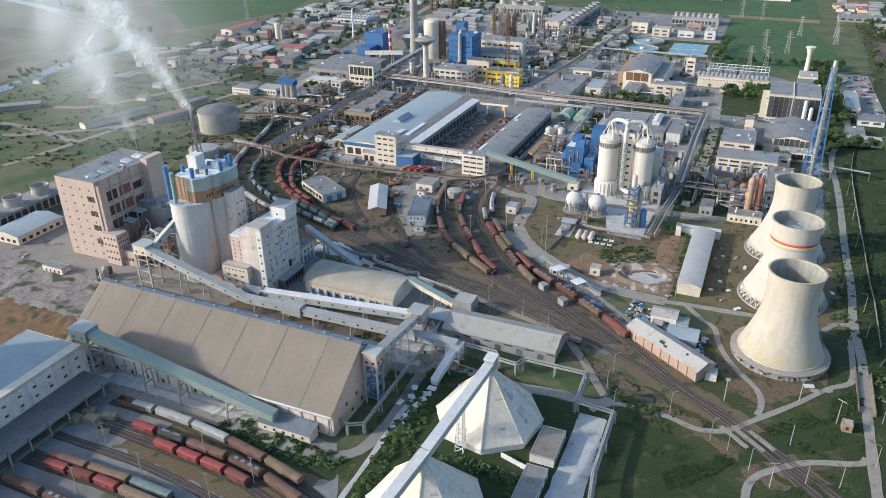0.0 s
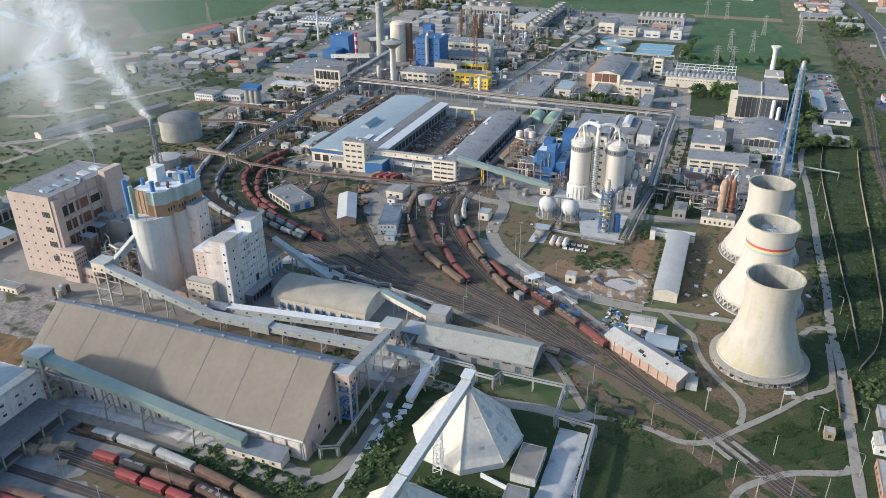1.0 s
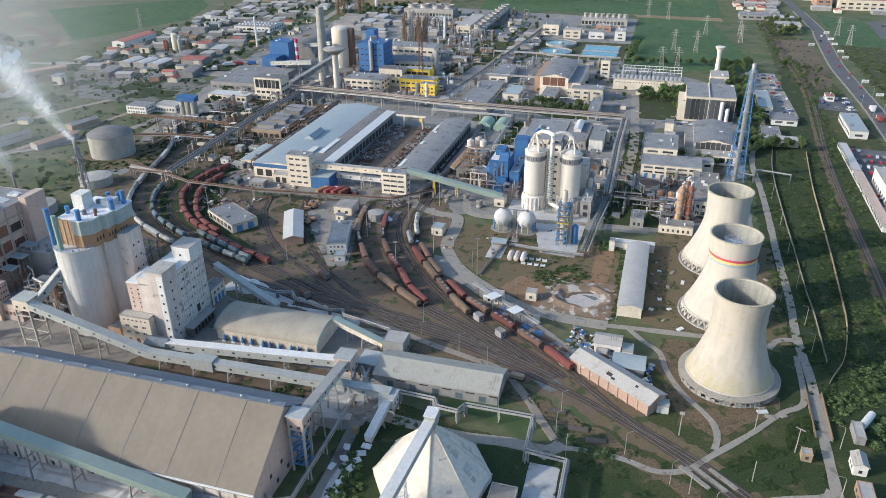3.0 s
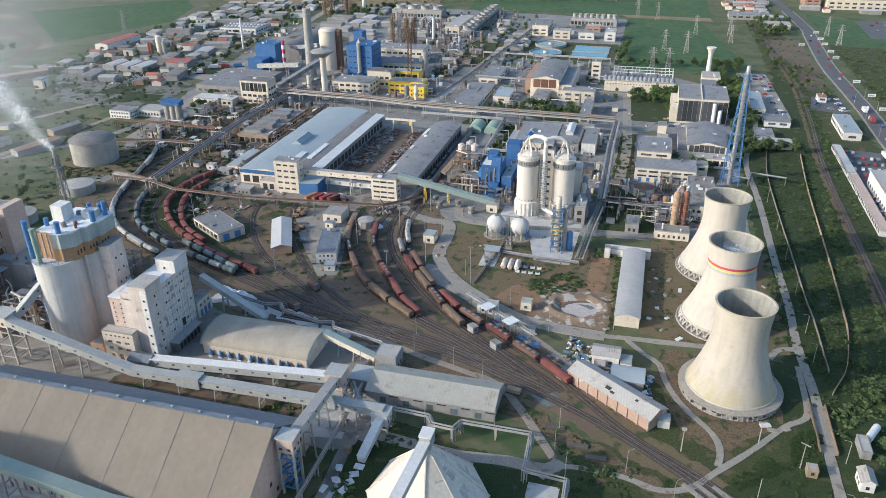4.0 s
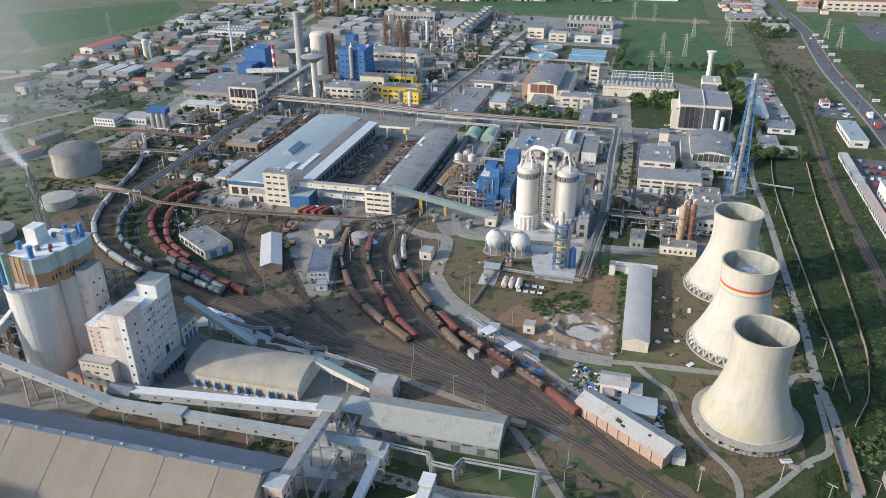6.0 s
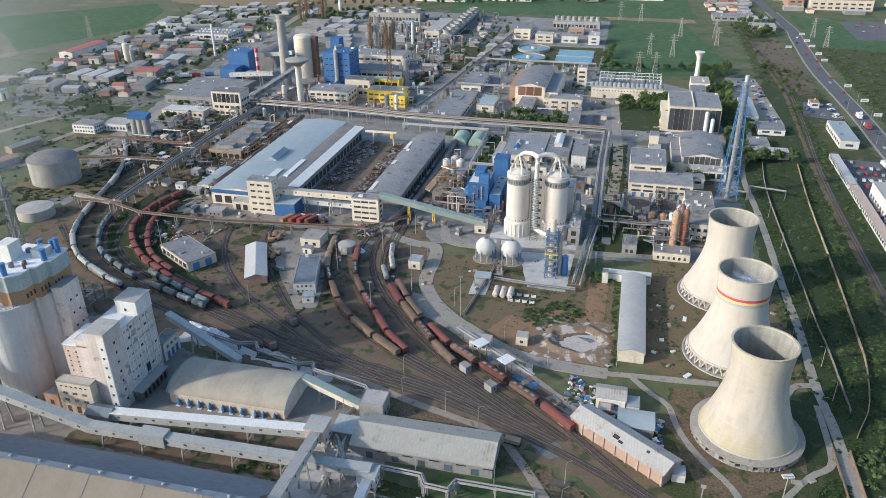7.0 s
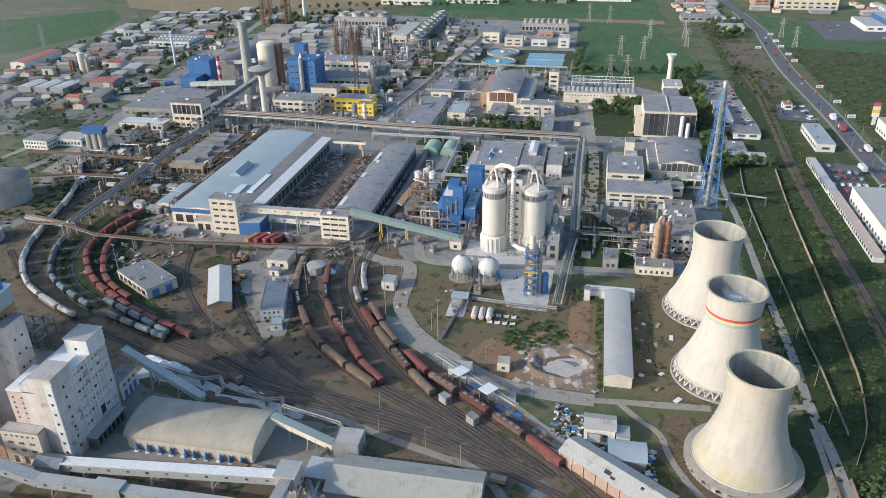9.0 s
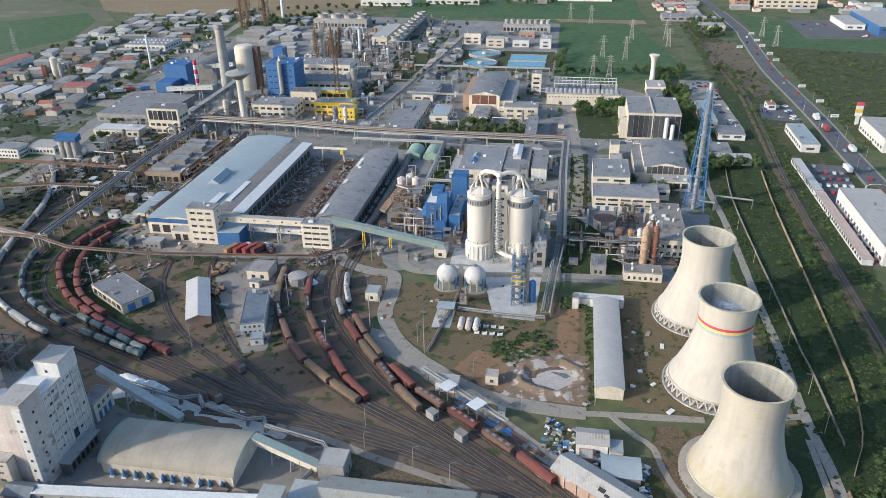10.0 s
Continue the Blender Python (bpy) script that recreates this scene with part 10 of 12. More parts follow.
for k, (x, y) in enumerate(((-186, 356), (-183, 353), (-186, 350), (-177, 338), (-178, 334))):
    th = thing("excavator", "orange digger parked on the apron", "digger", x, y, 0.1, 60 * k, group="diggers")
    part("tracks", bm_box(bmesh.new(), -1.7, -1.2, 0, 1.7, 1.2, 0.9), M["black"], th)
    part("body", bm_box(bmesh.new(), -1.5, -1.1, 0.9, 1.1, 1.1, 2.3), M["orange"], th)
    part("cab", bm_box(bmesh.new(), 0.2, -1.0, 2.3, 1.3, 0.2, 3.2), M["glass"], th)
    part("boom", bm_beam(bmesh.new(), (1.0, 0.6, 1.8), (3.6, 0.6, 3.6), 0.4), M["orange"], th)
    part("arm", bm_beam(bmesh.new(), (3.6, 0.6, 3.6), (4.6, 0.6, 0.6), 0.35), M["orange"], th)

# level crossing and overgrown sleepers
for k, (x, y, ln) in enumerate(((9.5, 203, 5.5), (13.5, 203.8, 6.5), (17.5, 204.6, 5.0))):
    th = thing("crossing_panel", "pale concrete panel of the level crossing", "crossing panel", x, y, 0.1, -41, group="crossing panels")
    part("slab", bm_box(bmesh.new(), -ln, -0.7, 0, ln, 0.7, 0.32), M["road"], th)
for k, (x, y) in enumerate(((-26, 215), (-34, 222), (-20, 211))):
    th = thing("sleeper_stack", "dark stack of old sleepers in the grass", "timber stack", x, y, 0.02, 4, group="sleeper stacks")
    part("stack", bm_box(bmesh.new(), -3.2, -1.0, 0, 3.2, 1.0, 0.5), M["wood"], th)

# lime heaps and mud pit
def heap(name, label, x, y, rx, ry, h, mat, seed, z=0.05):
    bm = bmesh.new()
    rnd = random.Random(seed)
    n, m = 26, 7
    rows = []
    for j in range(m + 1):
        f = 1 - j / m
        rows.append([])
        for i in range(n):
            a = 6.28319 * i / n
            k = 1 + 0.22 * noise.noise((math.cos(a) * 1.4 + seed, math.sin(a) * 1.4, f * 2)) + rnd.uniform(-0.04, 0.04)
            rows[-1].append(bm.verts.new((rx * f * k * math.cos(a), ry * f * k * math.sin(a), h * (1 - f * f) * (0.85 + 0.3 * noise.noise((i * 0.5, j * 0.7, seed))))))
    for p, q in zip(rows, rows[1:]):
        for i in range(n):
            bm.faces.new((p[i], p[(i + 1) % n], q[(i + 1) % n], q[i])).smooth = True
    return solid(name, bm, M[mat], label, "heap", x, y, z, group="heaps")


for k, (x, y, rx, ry, h) in enumerate(((-173.5, 271.6, 3.6, 2.2, 2.0), (-168.6, 269.8, 3.2, 2.0, 1.9), (-184, 274.6, 4.6, 2.0, 1.4), (-178.4, 273, 2.6, 1.8, 1.2), (-142, 350, 4, 3, 1.6), (-118, 330, 1, 1, 0.4))):
    heap("lime_heap", "heap of white lime beside the tracks", x, y, rx, ry, h * 1.25, "lime", k)
def rough_ground(name, label, x0, x1, y0, y1, step, height, mat, z=0.08):
    """Uneven tipped ground as one sheet: height(x, y) in metres over z, sunk below the ground along its edge."""
    nx, ny = int((x1 - x0) / step), int((y1 - y0) / step)
    verts = []
    for j in range(ny + 1):
        for i in range(nx + 1):
            x, y = x0 + i * step, y0 + j * step
            e = min(i, nx - i, j, ny - j) * step
            edge = min(1.0, e / 4.0 + 0.35 * noise.noise((x * 0.3, y * 0.3, 5.0)))
            verts.append((x, y, z + (height(x, y) + 0.12) * max(0.0, edge) - (0.3 if edge < 0.08 else 0.0)))
    faces = [(j * (nx + 1) + i, j * (nx + 1) + i + 1, (j + 1) * (nx + 1) + i + 1, (j + 1) * (nx + 1) + i) for j in range(ny) for i in range(nx)]
    me = bpy.data.meshes.new(name)
    me.from_pydata(verts, [], faces)
    me.shade_smooth()
    me.materials.append(M[mat])
    return tagged(new(name, me), label, "ground", kind="structure")


def lumps(x, y, seed, coarse=0.12, fine=0.55):
    return abs(noise.noise((x * coarse, y * coarse, seed))) * 1.6 + noise.noise((x * fine, y * fine, seed + 3)) * 0.45


def pit_height(x, y):
    """A low rim of tipped earth round a flat mud floor."""
    d = math.hypot((x + 34.5) / 10.5, (y - 297) / 8.5) + 0.18 * noise.noise((x * 0.2, y * 0.2, 1.0))
    rim = max(0.0, 1 - abs(d - 1.08) / 0.3)
    return rim * (1.1 + lumps(x, y, 2.0)) + (0.0 if d < 0.8 else 0.25 * lumps(x, y, 4.0)) - 0.5 * (d < 0.72)


rough_ground("pit_rim", "lumpy earth and lime spoil tipped round the pit", -52, -21, 283, 313, 0.7, pit_height, "spoil", 0.1)
rough_ground("tipped_ground", "uneven grey tip of earth and lime behind the store", -330, -231, 171, 206, 1.0, lambda x, y: 0.55 * lumps(x, y, 7.0), "tip", 0.06)
rough_ground("dust_bank", "lumpy bank of white product and slabs below the store", -206, -134, 148.4, 154.6, 0.6, lambda x, y: 0.35 + 0.7 * lumps(x, y, 11.0, 0.3, 1.1), "white_dust", 0.14)
rough_ground("reed_bed", "rust-brown dead reeds on uneven ground", -282, -229, 149, 178, 0.7, lambda x, y: 0.35 + 0.5 * lumps(x, y, 9.0, 0.2, 1.3), "reeds", 0.05)
rnd = random.Random(77)
heap("dust_slope", "spill of pale product at the store wall", -150, 154.4, 24, 2.0, 0.9, "white_dust", 60)
heap("dust_slope", "spill of pale product at the store wall", -185, 154.2, 18, 2.2, 1.0, "white_dust", 61)
# scrap dealer's clutter between the sheds
bm = bmesh.new()
junk = ["plank", "plank", "blue_paint", "steel", "rusty", "grey"]
for k in range(300):
    x = rnd.uniform(-36, -4)
    y = 262 - 0.55 * (x + 34) + rnd.uniform(-3, 12)
    if not taken(x, y, 0.6) and y < 276:
        s = rnd.uniform(0.25, 0.8)
        bm_beam(bm, (x - s, y - s * rnd.uniform(-1, 1), rnd.uniform(0.2, 0.8)), (x + s, y + s * rnd.uniform(-1, 1), rnd.uniform(0.2, 0.8)), s, rnd.uniform(0.3, 1.0), rnd.randrange(6))
solid("dealer_junk", bm, [M[j] for j in junk], "white and blue junk strewn between the sheds", "junk", kind="stuff")
for k in range(26):
    x = rnd.uniform(-66, -36)
    y = 277 - 0.72 * (x + 66) + rnd.uniform(0, 4)
    th = thing("pipe_bundle", rnd.choice(("bundle of blue pipes on the strip", "bundle of rusty bars on the strip")), "pipes", x, y, 0.1, -37 + rnd.uniform(-8, 8), group="pipe bundles")
    bm = bmesh.new()
    for j in range(4):
        bm_beam(bm, (-2, j * 0.35, 0.2), (2, j * 0.35 + 0.1, 0.25), 0.28)
    tagged(part("bar_pack", bm, M["blue_paint" if k % 4 == 0 else "rusty" if k % 2 else "steel"], th), kind="stuff")
scrap("dumped_parts", "dumped machine parts and rusty scrap in the yard", [(-250, -205, 345, 372), (-252, -228, 330, 350), (-275, -250, 425, 450), (-150, -136, 366, 380)], 90, ["rusty", "steel", "wagon_brown", "cream", "grey"])

# ---- walls and fences on the east side ----
def wall_line(name, label, pts, h, w, mat, posts=None):
    line = curve_points(pts, 7.0)
    th = thing(name, label, "fence", line[0].x, line[0].y)
    o = Vector((line[0].x, line[0].y, 0))
    for a, b in zip(line, line[1:]):
        part("panel", bm_beam(bmesh.new(), a - o + Vector((0, 0, h / 2)), b - o + Vector((0, 0, h / 2)), w, h), M[mat], th)
        if posts:
            part("post", bm_box(bmesh.new(), a.x - o.x - 0.15, a.y - o.y - 0.15, 0, a.x - o.x + 0.15, a.y - o.y + 0.15, h + 0.4), M[posts], th)
    return th


wall_line("boundary_wall", "rusty and pale concrete boundary wall", [(77, 512), (73.4, 458), (71.6, 414), (70.4, 379), (69.3, 352), (67.8, 322), (66.6, 304), (62, 280), (57, 268), (51.6, 256)], 1.5, 0.22, "tan_wall")
wall_line("panel_fence", "broken concrete panel fence", [(58, 520), (54, 470), (53.8, 412), (54.5, 364), (54.8, 325), (55.5, 311), (55.4, 275)], 1.3, 0.18, "dusty")

# ---- cars ----
CAR_PAINT = [surf("car_paint", c, c, 3, 0.25, rand=0.05) for c in ((0.65, 0.65, 0.65), (0.30, 0.31, 0.33), (0.04, 0.04, 0.05), (0.35, 0.04, 0.04), (0.05, 0.09, 0.22), (0.7, 0.7, 0.68))]
CARS = []
for paint, col in zip(CAR_PAINT, ("silver", "grey", "black", "red", "dark blue", "white")):
    th = thing("car", "parked %s hatchback car" % col, "car", 0, 0, group="parked cars")
    part("body", bm_prism(bmesh.new(), [(-2.1, 0.35), (2.1, 0.35), (2.15, 0.75), (1.3, 0.92), (0.7, 1.42), (-1.3, 1.45), (-1.95, 0.95), (-2.15, 0.8)], "y", -0.82, 0.82), paint, th)
    part("glasshouse", bm_prism(bmesh.new(), [(-1.75, 0.95), (1.2, 0.93), (0.66, 1.36), (-1.3, 1.38)], "y", -0.84, 0.84), M["glass_dark"], th)
    bm = bmesh.new()
    for s in (-1.3, 1.3):
        bm_prism(bm, [(s + 0.32 * math.cos(i * 0.785), 0.32 + 0.32 * math.sin(i * 0.785)) for i in range(8)], "y", -0.85, 0.85)
    part("running_gear", bm, M["black"], th)
    CARS.append(th)
spots = []


def car_level(x, y):
    return 0.1 if 128 < x < 144 else 0.06 if x > 190 else 0.02 if x < 40 else 0.068


for i in range(34):
    spots.append((rnd.uniform(56, 79), rnd.uniform(600, 715), rnd.choice((0, 90, 180))))
for i in range(22):
    spots.append((103.8 + 4.2 * (i % 5) + rnd.uniform(0, 1), 484 + 10 * (i // 5), 90 if i % 2 else 80))
for i in range(14):
    spots.append((rnd.uniform(100, 124), rnd.uniform(614, 650), rnd.uniform(0, 180)))
for i in range(18):
    spots.append(((134.2, 138.4)[i % 2], 452 + 26 * i + rnd.uniform(-8, 8), 90 if i % 2 else 270))
for i in range(8):
    spots.append((rnd.uniform(205, 262), rnd.uniform(912, 1000), rnd.choice((0, 90))))
for i in range(16):
    spots.append((rnd.uniform(102, 106) + 20 * (i % 2), 404 + 3.1 * i, 0))
for i in range(14):
    spots.append((rnd.uniform(-20, 34), rnd.uniform(552, 558), rnd.choice((0, 180))))
for i, (x, y, r) in enumerate(spots):
    if i < len(CARS):
        CARS[i].matrix_basis = pose(x, y, car_level(x, y), 0, 0, r)
    else:
        copy_thing(CARS[rnd.randrange(len(CARS))], pose(x, y, car_level(x, y), 0, 0, r))
for k, (x, y, m) in enumerate(((134, 621, "plank"), (134.2, 597, "red"), (138.6, 556, "plank"), (-398, 630, "plank"), (-392, 634, "red"), (-380, 640, "blue_paint"), (-402, 610, "plank"), (126, 520, "plank"), (-187, 373.5, "orange"), (-182.6, 374, "red"), (-178.4, 374.6, "red"), (-174.2, 375, "wagon_red"))):
    th = thing("truck", "white box truck on the road" if m == "plank" else "coloured box truck on the paving", "truck", x, y, 0.12, 92 if x > 0 else 68 if x > -300 else 30, group="trucks")
    part("box", bm_box(bmesh.new(), -5.2, -1.2, 1.0, 2.4, 1.2, 3.6), M[m], th)
    part("cab", bm_box(bmesh.new(), 2.6, -1.15, 0.6, 4.6, 1.15, 2.9), M["plank" if k % 2 else "red"], th)
    part("chassis", bm_box(bmesh.new(), -5, -0.9, 0.6, 4.4, 0.9, 1.0), M["black"], th)
    for s in (-4, -2.6, 3.4):
        part("axle", bm_box(bmesh.new(), s - 0.45, -1.15, 0, s + 0.45, 1.15, 0.9), M["black"], th)
# billboards along the highway
for x, y in ((144, 907), (143, 873), (143, 848), (143, 814), (143, 788), (121, 840), (143.5, 699), (146, 657), (146, 620)):
    th = thing("billboard", "blank white roadside billboard on posts", "billboard", x, y, 0, 8, group="billboards")
    part("panel", bm_box(bmesh.new(), -2.8, -0.15, 2.2, 2.8, 0.15, 4.4), M["plank"], th)
    part("print", bm_box(bmesh.new(), -2.0, -0.19, 2.9, 1.6, -0.15, 3.6), M["grey"], th, "faded printed bars")
    for s in (-2.5, 2.5):
        part("post", bm_box(bmesh.new(), s - 0.15, -0.1, 0, s + 0.15, 0.1, 2.3), M["steel"], th)
th = thing("sign_pylon", "tall sign pylon with coloured panels", "sign", 158, 612)
part("post", bm_box(bmesh.new(), -1.2, -0.4, 0, 1.2, 0.4, 6), M["plank"], th)
for z, m in ((6, "plank"), (8.4, "yellow"), (10.8, "plank"), (13.2, "stripe_red")):
    part("panel", bm_box(bmesh.new(), -2.2, -0.6, z, 2.2, 0.6, z + 2.3), M[m], th)
th = thing("roundabout", "planted roundabout island with kerb", "roundabout", 136, 492, kind="structure")
part("island", bm_turn(bmesh.new(), [(8, 0.1), (7.6, 0.35), (0.3, 0.6)], n=28, cap=False), M["scrub"], th)
part("kerb", bm_turn(bmesh.new(), [(8.4, 0.05), (8.4, 0.28), (7.8, 0.3)], n=28, cap=False), M["plank"], th)




# ---- process clutter between the buildings ----
RAIL_POINTS = np.array([(p.x, p.y) for line in LINES.values() for p in line])


def free(x, y, gap=2.0):
    return not taken(x, y, gap) and np.min(np.hypot(RAIL_POINTS[:, 0] - x, RAIL_POINTS[:, 1] - y)) > 2.6 + gap * 0.6


KITS = {}
th = thing("process_skid", "small process skid of vessels and pipes", "process plant", 0, 0, group="process skids")
part("base", bm_box(bmesh.new(), -4, -3, -0.05, 4, 3, 0.4), M["concrete"], th)
part("vessel", bm_tube(bmesh.new(), [(-3, -1.4, 2.2), (-2.7, -1.4, 2.2), (2, -1.4, 2.2), (2.4, -1.4, 2.2)], 0.95, 14), M["pipe"], th)
part("column", bm_turn(bmesh.new(), [(0.7, 0.3), (0.7, 7.2), (0.3, 7.8)], -2.4, 1.4, 14), M["steel"], th)
part("column", bm_turn(bmesh.new(), [(0.9, 0.3), (0.9, 4.6), (0.3, 5.2)], 0.4, 1.6, 14), M["cream"], th)
bm = bmesh.new()
for x in (-3.6, 0, 3.6):
    for y in (-2.6, 2.6):
        bm_beam(bm, (x, y, 0.3), (x, y, 5.0), 0.25)
for z in (2.6, 5.0):
    for y in (-2.6, 2.6):
        bm_beam(bm, (-3.7, y, z), (3.7, y, z), 0.22)
    for x in (-3.6, 0, 3.6):
        bm_beam(bm, (x, -2.7, z), (x, 2.7, z), 0.22)
part("frame", bm, M["rusty"], th)
part("deck", bm_box(bmesh.new(), 1.0, -2.5, 5.02, 3.6, 2.5, 5.12), M["steel"], th)
part("pipework", bm_tube(bmesh.new(), [(-2.4, 1.4, 7.7), (-2.4, 1.4, 8.4), (-1, 1.5, 8.4), (3, 1.5, 8.0), (3, 1.5, 0.4), (3, -6, 0.4)], 0.22, 8), M["pipe"], th)
KITS["skid"] = (th, 4.6)

th = thing("vessel_bank", "bank of grey and rusty vessels on a plinth", "process plant", 0, 0, group="vessel banks")
part("base", bm_box(bmesh.new(), -5, -2, -0.05, 5, 2, 0.5), M["concrete"], th)
for k, (r, h, m) in enumerate(((1.2, 4.4, "rusty"), (1.4, 5.6, "pipe"), (1.1, 3.6, "cream"), (0.8, 6.8, "pipe_dark"))):
    part("vessel", bm_turn(bmesh.new(), [(r, 0.4), (r, h), (r * 0.5, h + 0.6), (0.1, h + 0.7)], -3.7 + 2.5 * k, 0, 14), M[m], th)
part("catwalk", bm_box(bmesh.new(), -5, -0.5, 4.0, 5, 0.2, 4.12), M["steel"], th)
part("pipework", bm_tube(bmesh.new(), [(-5.4, 1.7, 1.2), (5.6, 1.7, 1.2), (5.6, 5.6, 1.2)], 0.24, 8), M["pipe"], th)
KITS["bank"] = (th, 5.4)

th = thing("plant_hut", "small flat-roofed plant hut with a dark door", "hut", 0, 0, group="plant huts")
part("wall", bm_box(bmesh.new(), -3, -2.2, -0.1, 3, 2.2, 3.0), M["cream"], th)
part("roof", bm_box(bmesh.new(), -3.3, -2.5, 3.0, 3.3, 2.5, 3.25), M["roof"], th)
part("door", bm_box(bmesh.new(), -1.2, -2.26, 0, 0.2, -2.2, 2.1), M["black"], th)
KITS["hut"] = (th, 3.6)

th = thing("storage_container", "weathered steel storage container", "container", 0, 0, group="containers")
part("body", bm_box(bmesh.new(), -3, -1.2, 0.05, 3, 1.2, 2.6), M["wagon_blue"], th)
for s in (-1, 1):
    wave = [(-2.95, 0.0)] + [(-2.9 + 0.25 * k + e, 0.07 * (k % 2)) for k in range(23) for e in (0.03, 0.22)] + [(2.95, 0.0)]
    part("corrugated_side", bm_prism(bmesh.new(), [(x, s * (1.21 + d)) for x, d in wave] + [(2.95, s * 1.12), (-2.95, s * 1.12)], "z", 0.2, 2.5), M["wagon_blue"], th)
part("end_door", bm_box(bmesh.new(), 3.0, -1.1, 0.2, 3.06, 1.1, 2.5), M["wagon_grey"], th)
KITS["box"] = (th, 3.4)

th = thing("drum_tank", "low round storage tank with a ladder", "tank", 0, 0, group="drum tanks")
part("shell", bm_turn(bmesh.new(), [(3.4, -0.1), (3.4, 4.4), (3.5, 4.5), (0.3, 5.3)], n=26), M["concrete"], th)
part("ladder", bm_box(bmesh.new(), 3.4, -0.3, 0, 3.6, 0.3, 5.2), M["rusty"], th)
part("inlet_pipe", bm_tube(bmesh.new(), [(0, -3.2, 4.8), (0, -4.4, 4.8), (0, -4.4, 0.3), (0, -9, 0.3)], 0.2, 8), M["pipe"], th)
KITS["drum"] = (th, 4.0)

th = thing("material_stack", "stacked timber and steel stock on the ground", "stack", 0, 0, group="material stacks")
for k, (x, y, w, d, h, m) in enumerate(((-1.6, 0, 1.5, 2.6, 0.9, "timber"), (0.9, -0.6, 1.2, 3.0, 0.6, "rusty"), (1.9, 1.9, 0.9, 0.9, 1.2, "plank"))):
    part("stock_block", bm_prism(bmesh.new(), [(x - w, 0.03), (x + w, 0.03), (x + w, h * 0.5), (x + w - 0.2, h * 0.5), (x + w - 0.2, h), (x - w + 0.3, h), (x - w + 0.3, h * 0.7), (x - w, h * 0.7)], "y", y - d / 2, y + d / 2), M[m], th)
KITS["stack"] = (th, 2.6)
fresh = set(KITS)


def clutter(poly, count, kinds, seed, gap=1.5, lo=0.8, hi=1.2, turns=(0, 90, 180, 270)):
    r = random.Random(seed)
    xs, ys = [p[0] for p in poly], [p[1] for p in poly]
    n = tries = 0
    while n < count and tries < count * 25:
        tries += 1
        x, y = r.uniform(min(xs), max(xs)), r.uniform(min(ys), max(ys))
        k = r.choice(kinds)
        th, rad = KITS[k]
        s = r.uniform(lo, hi)
        if not inside(x, y, poly) or not free(x, y, rad * s * 0.75 + gap):
            continue
        TAKEN.append((x - rad * s * 0.8, x + rad * s * 0.8, y - rad * s * 0.8, y + rad * s * 0.8))
        m = pose(x, y, 0.03, 0, 0, r.choice(turns) + r.uniform(-3, 3)) @ Matrix.Diagonal((s, s, s * r.uniform(0.85, 1.2), 1))
        if k in fresh:
            fresh.discard(k)
            th.matrix_basis = m
        else:
            copy_thing(th, m)
        n += 1


def quad(x0, x1, y0, y1):
    return [(x0, y0), (x1, y0), (x1, y1), (x0, y1)]


clutter(quad(-290, -182, 552, 612), 9, ["skid", "bank", "drum", "hut"], 301)
clutter(quad(-300, -182, 660, 690), 5, ["skid", "bank", "drum"], 302)
clutter(quad(-286, -180, 714, 812), 16, ["skid", "skid", "bank", "drum", "hut"], 303)
clutter(quad(-330, -180, 812, 960), 12, ["skid", "bank", "hut", "drum"], 304, 2, 1.0, 1.6)
clutter(quad(-335, -250, 395, 545), 11, ["stack", "hut", "box", "stack", "drum"], 305)
clutter(quad(-252, -196, 374, 396), 5, ["stack", "box", "stack"], 306, 0.6)
clutter(quad(-124, -100, 396, 478), 5, ["bank", "skid", "stack"], 307, 0.5, 0.7, 1.0)
clutter(quad(-100, -38, 420, 480), 9, ["skid", "bank", "drum", "hut"], 308, 0.6, 0.7, 1.1)
clutter(quad(-84, -76, 396, 432), 2, ["skid", "bank"], 309, 0.2, 0.7, 1.0)
clutter(quad(-20, 24, 378, 440), 5, ["skid", "bank", "stack"], 310, 0.4, 0.6, 0.9)
clutter(quad(-150, -138, 622, 690), 3, ["hut", "box"], 311)
clutter(quad(-134, -50, 680, 734), 7, ["hut", "drum", "box", "stack"], 312)
clutter(quad(-150, -54, 850, 905), 7, ["hut", "box", "drum"], 313)
clutter(quad(-90, -64, 340, 366), 2, ["stack", "skid"], 314, 0.6, 0.5, 0.8)
clutter([(-100, 318), (-112, 340), (-104, 362), (-92, 330)], 2, ["stack", "box"], 315, 0.4, 0.6, 0.9)
clutter(quad(-206, -142, 300, 392), 7, ["stack", "stack", "box", "hut"], 316, 0.8, 0.6, 0.9)
clutter(quad(-330, -240, 205, 286), 8, ["stack", "skid", "bank", "drum"], 317, 1.0)
clutter(quad(-112, -96, 205, 246), 2, ["stack"], 318, 0.4, 0.6, 0.9)
clutter(quad(-60, 0, 540, 632), 6, ["hut", "box", "stack"], 319, 1.0, 0.7, 1.0)
clutter([(-420, 640), (-385, 650), (-405, 860), (-430, 860)], 8, ["hut", "box", "stack", "hut"], 320, 1.5, 0.9, 1.6)
clutter(quad(-540, -420, 500, 800), 14, ["hut", "box", "stack", "stack", "hut"], 321, 1.5, 1.0, 1.9, (12, 102))

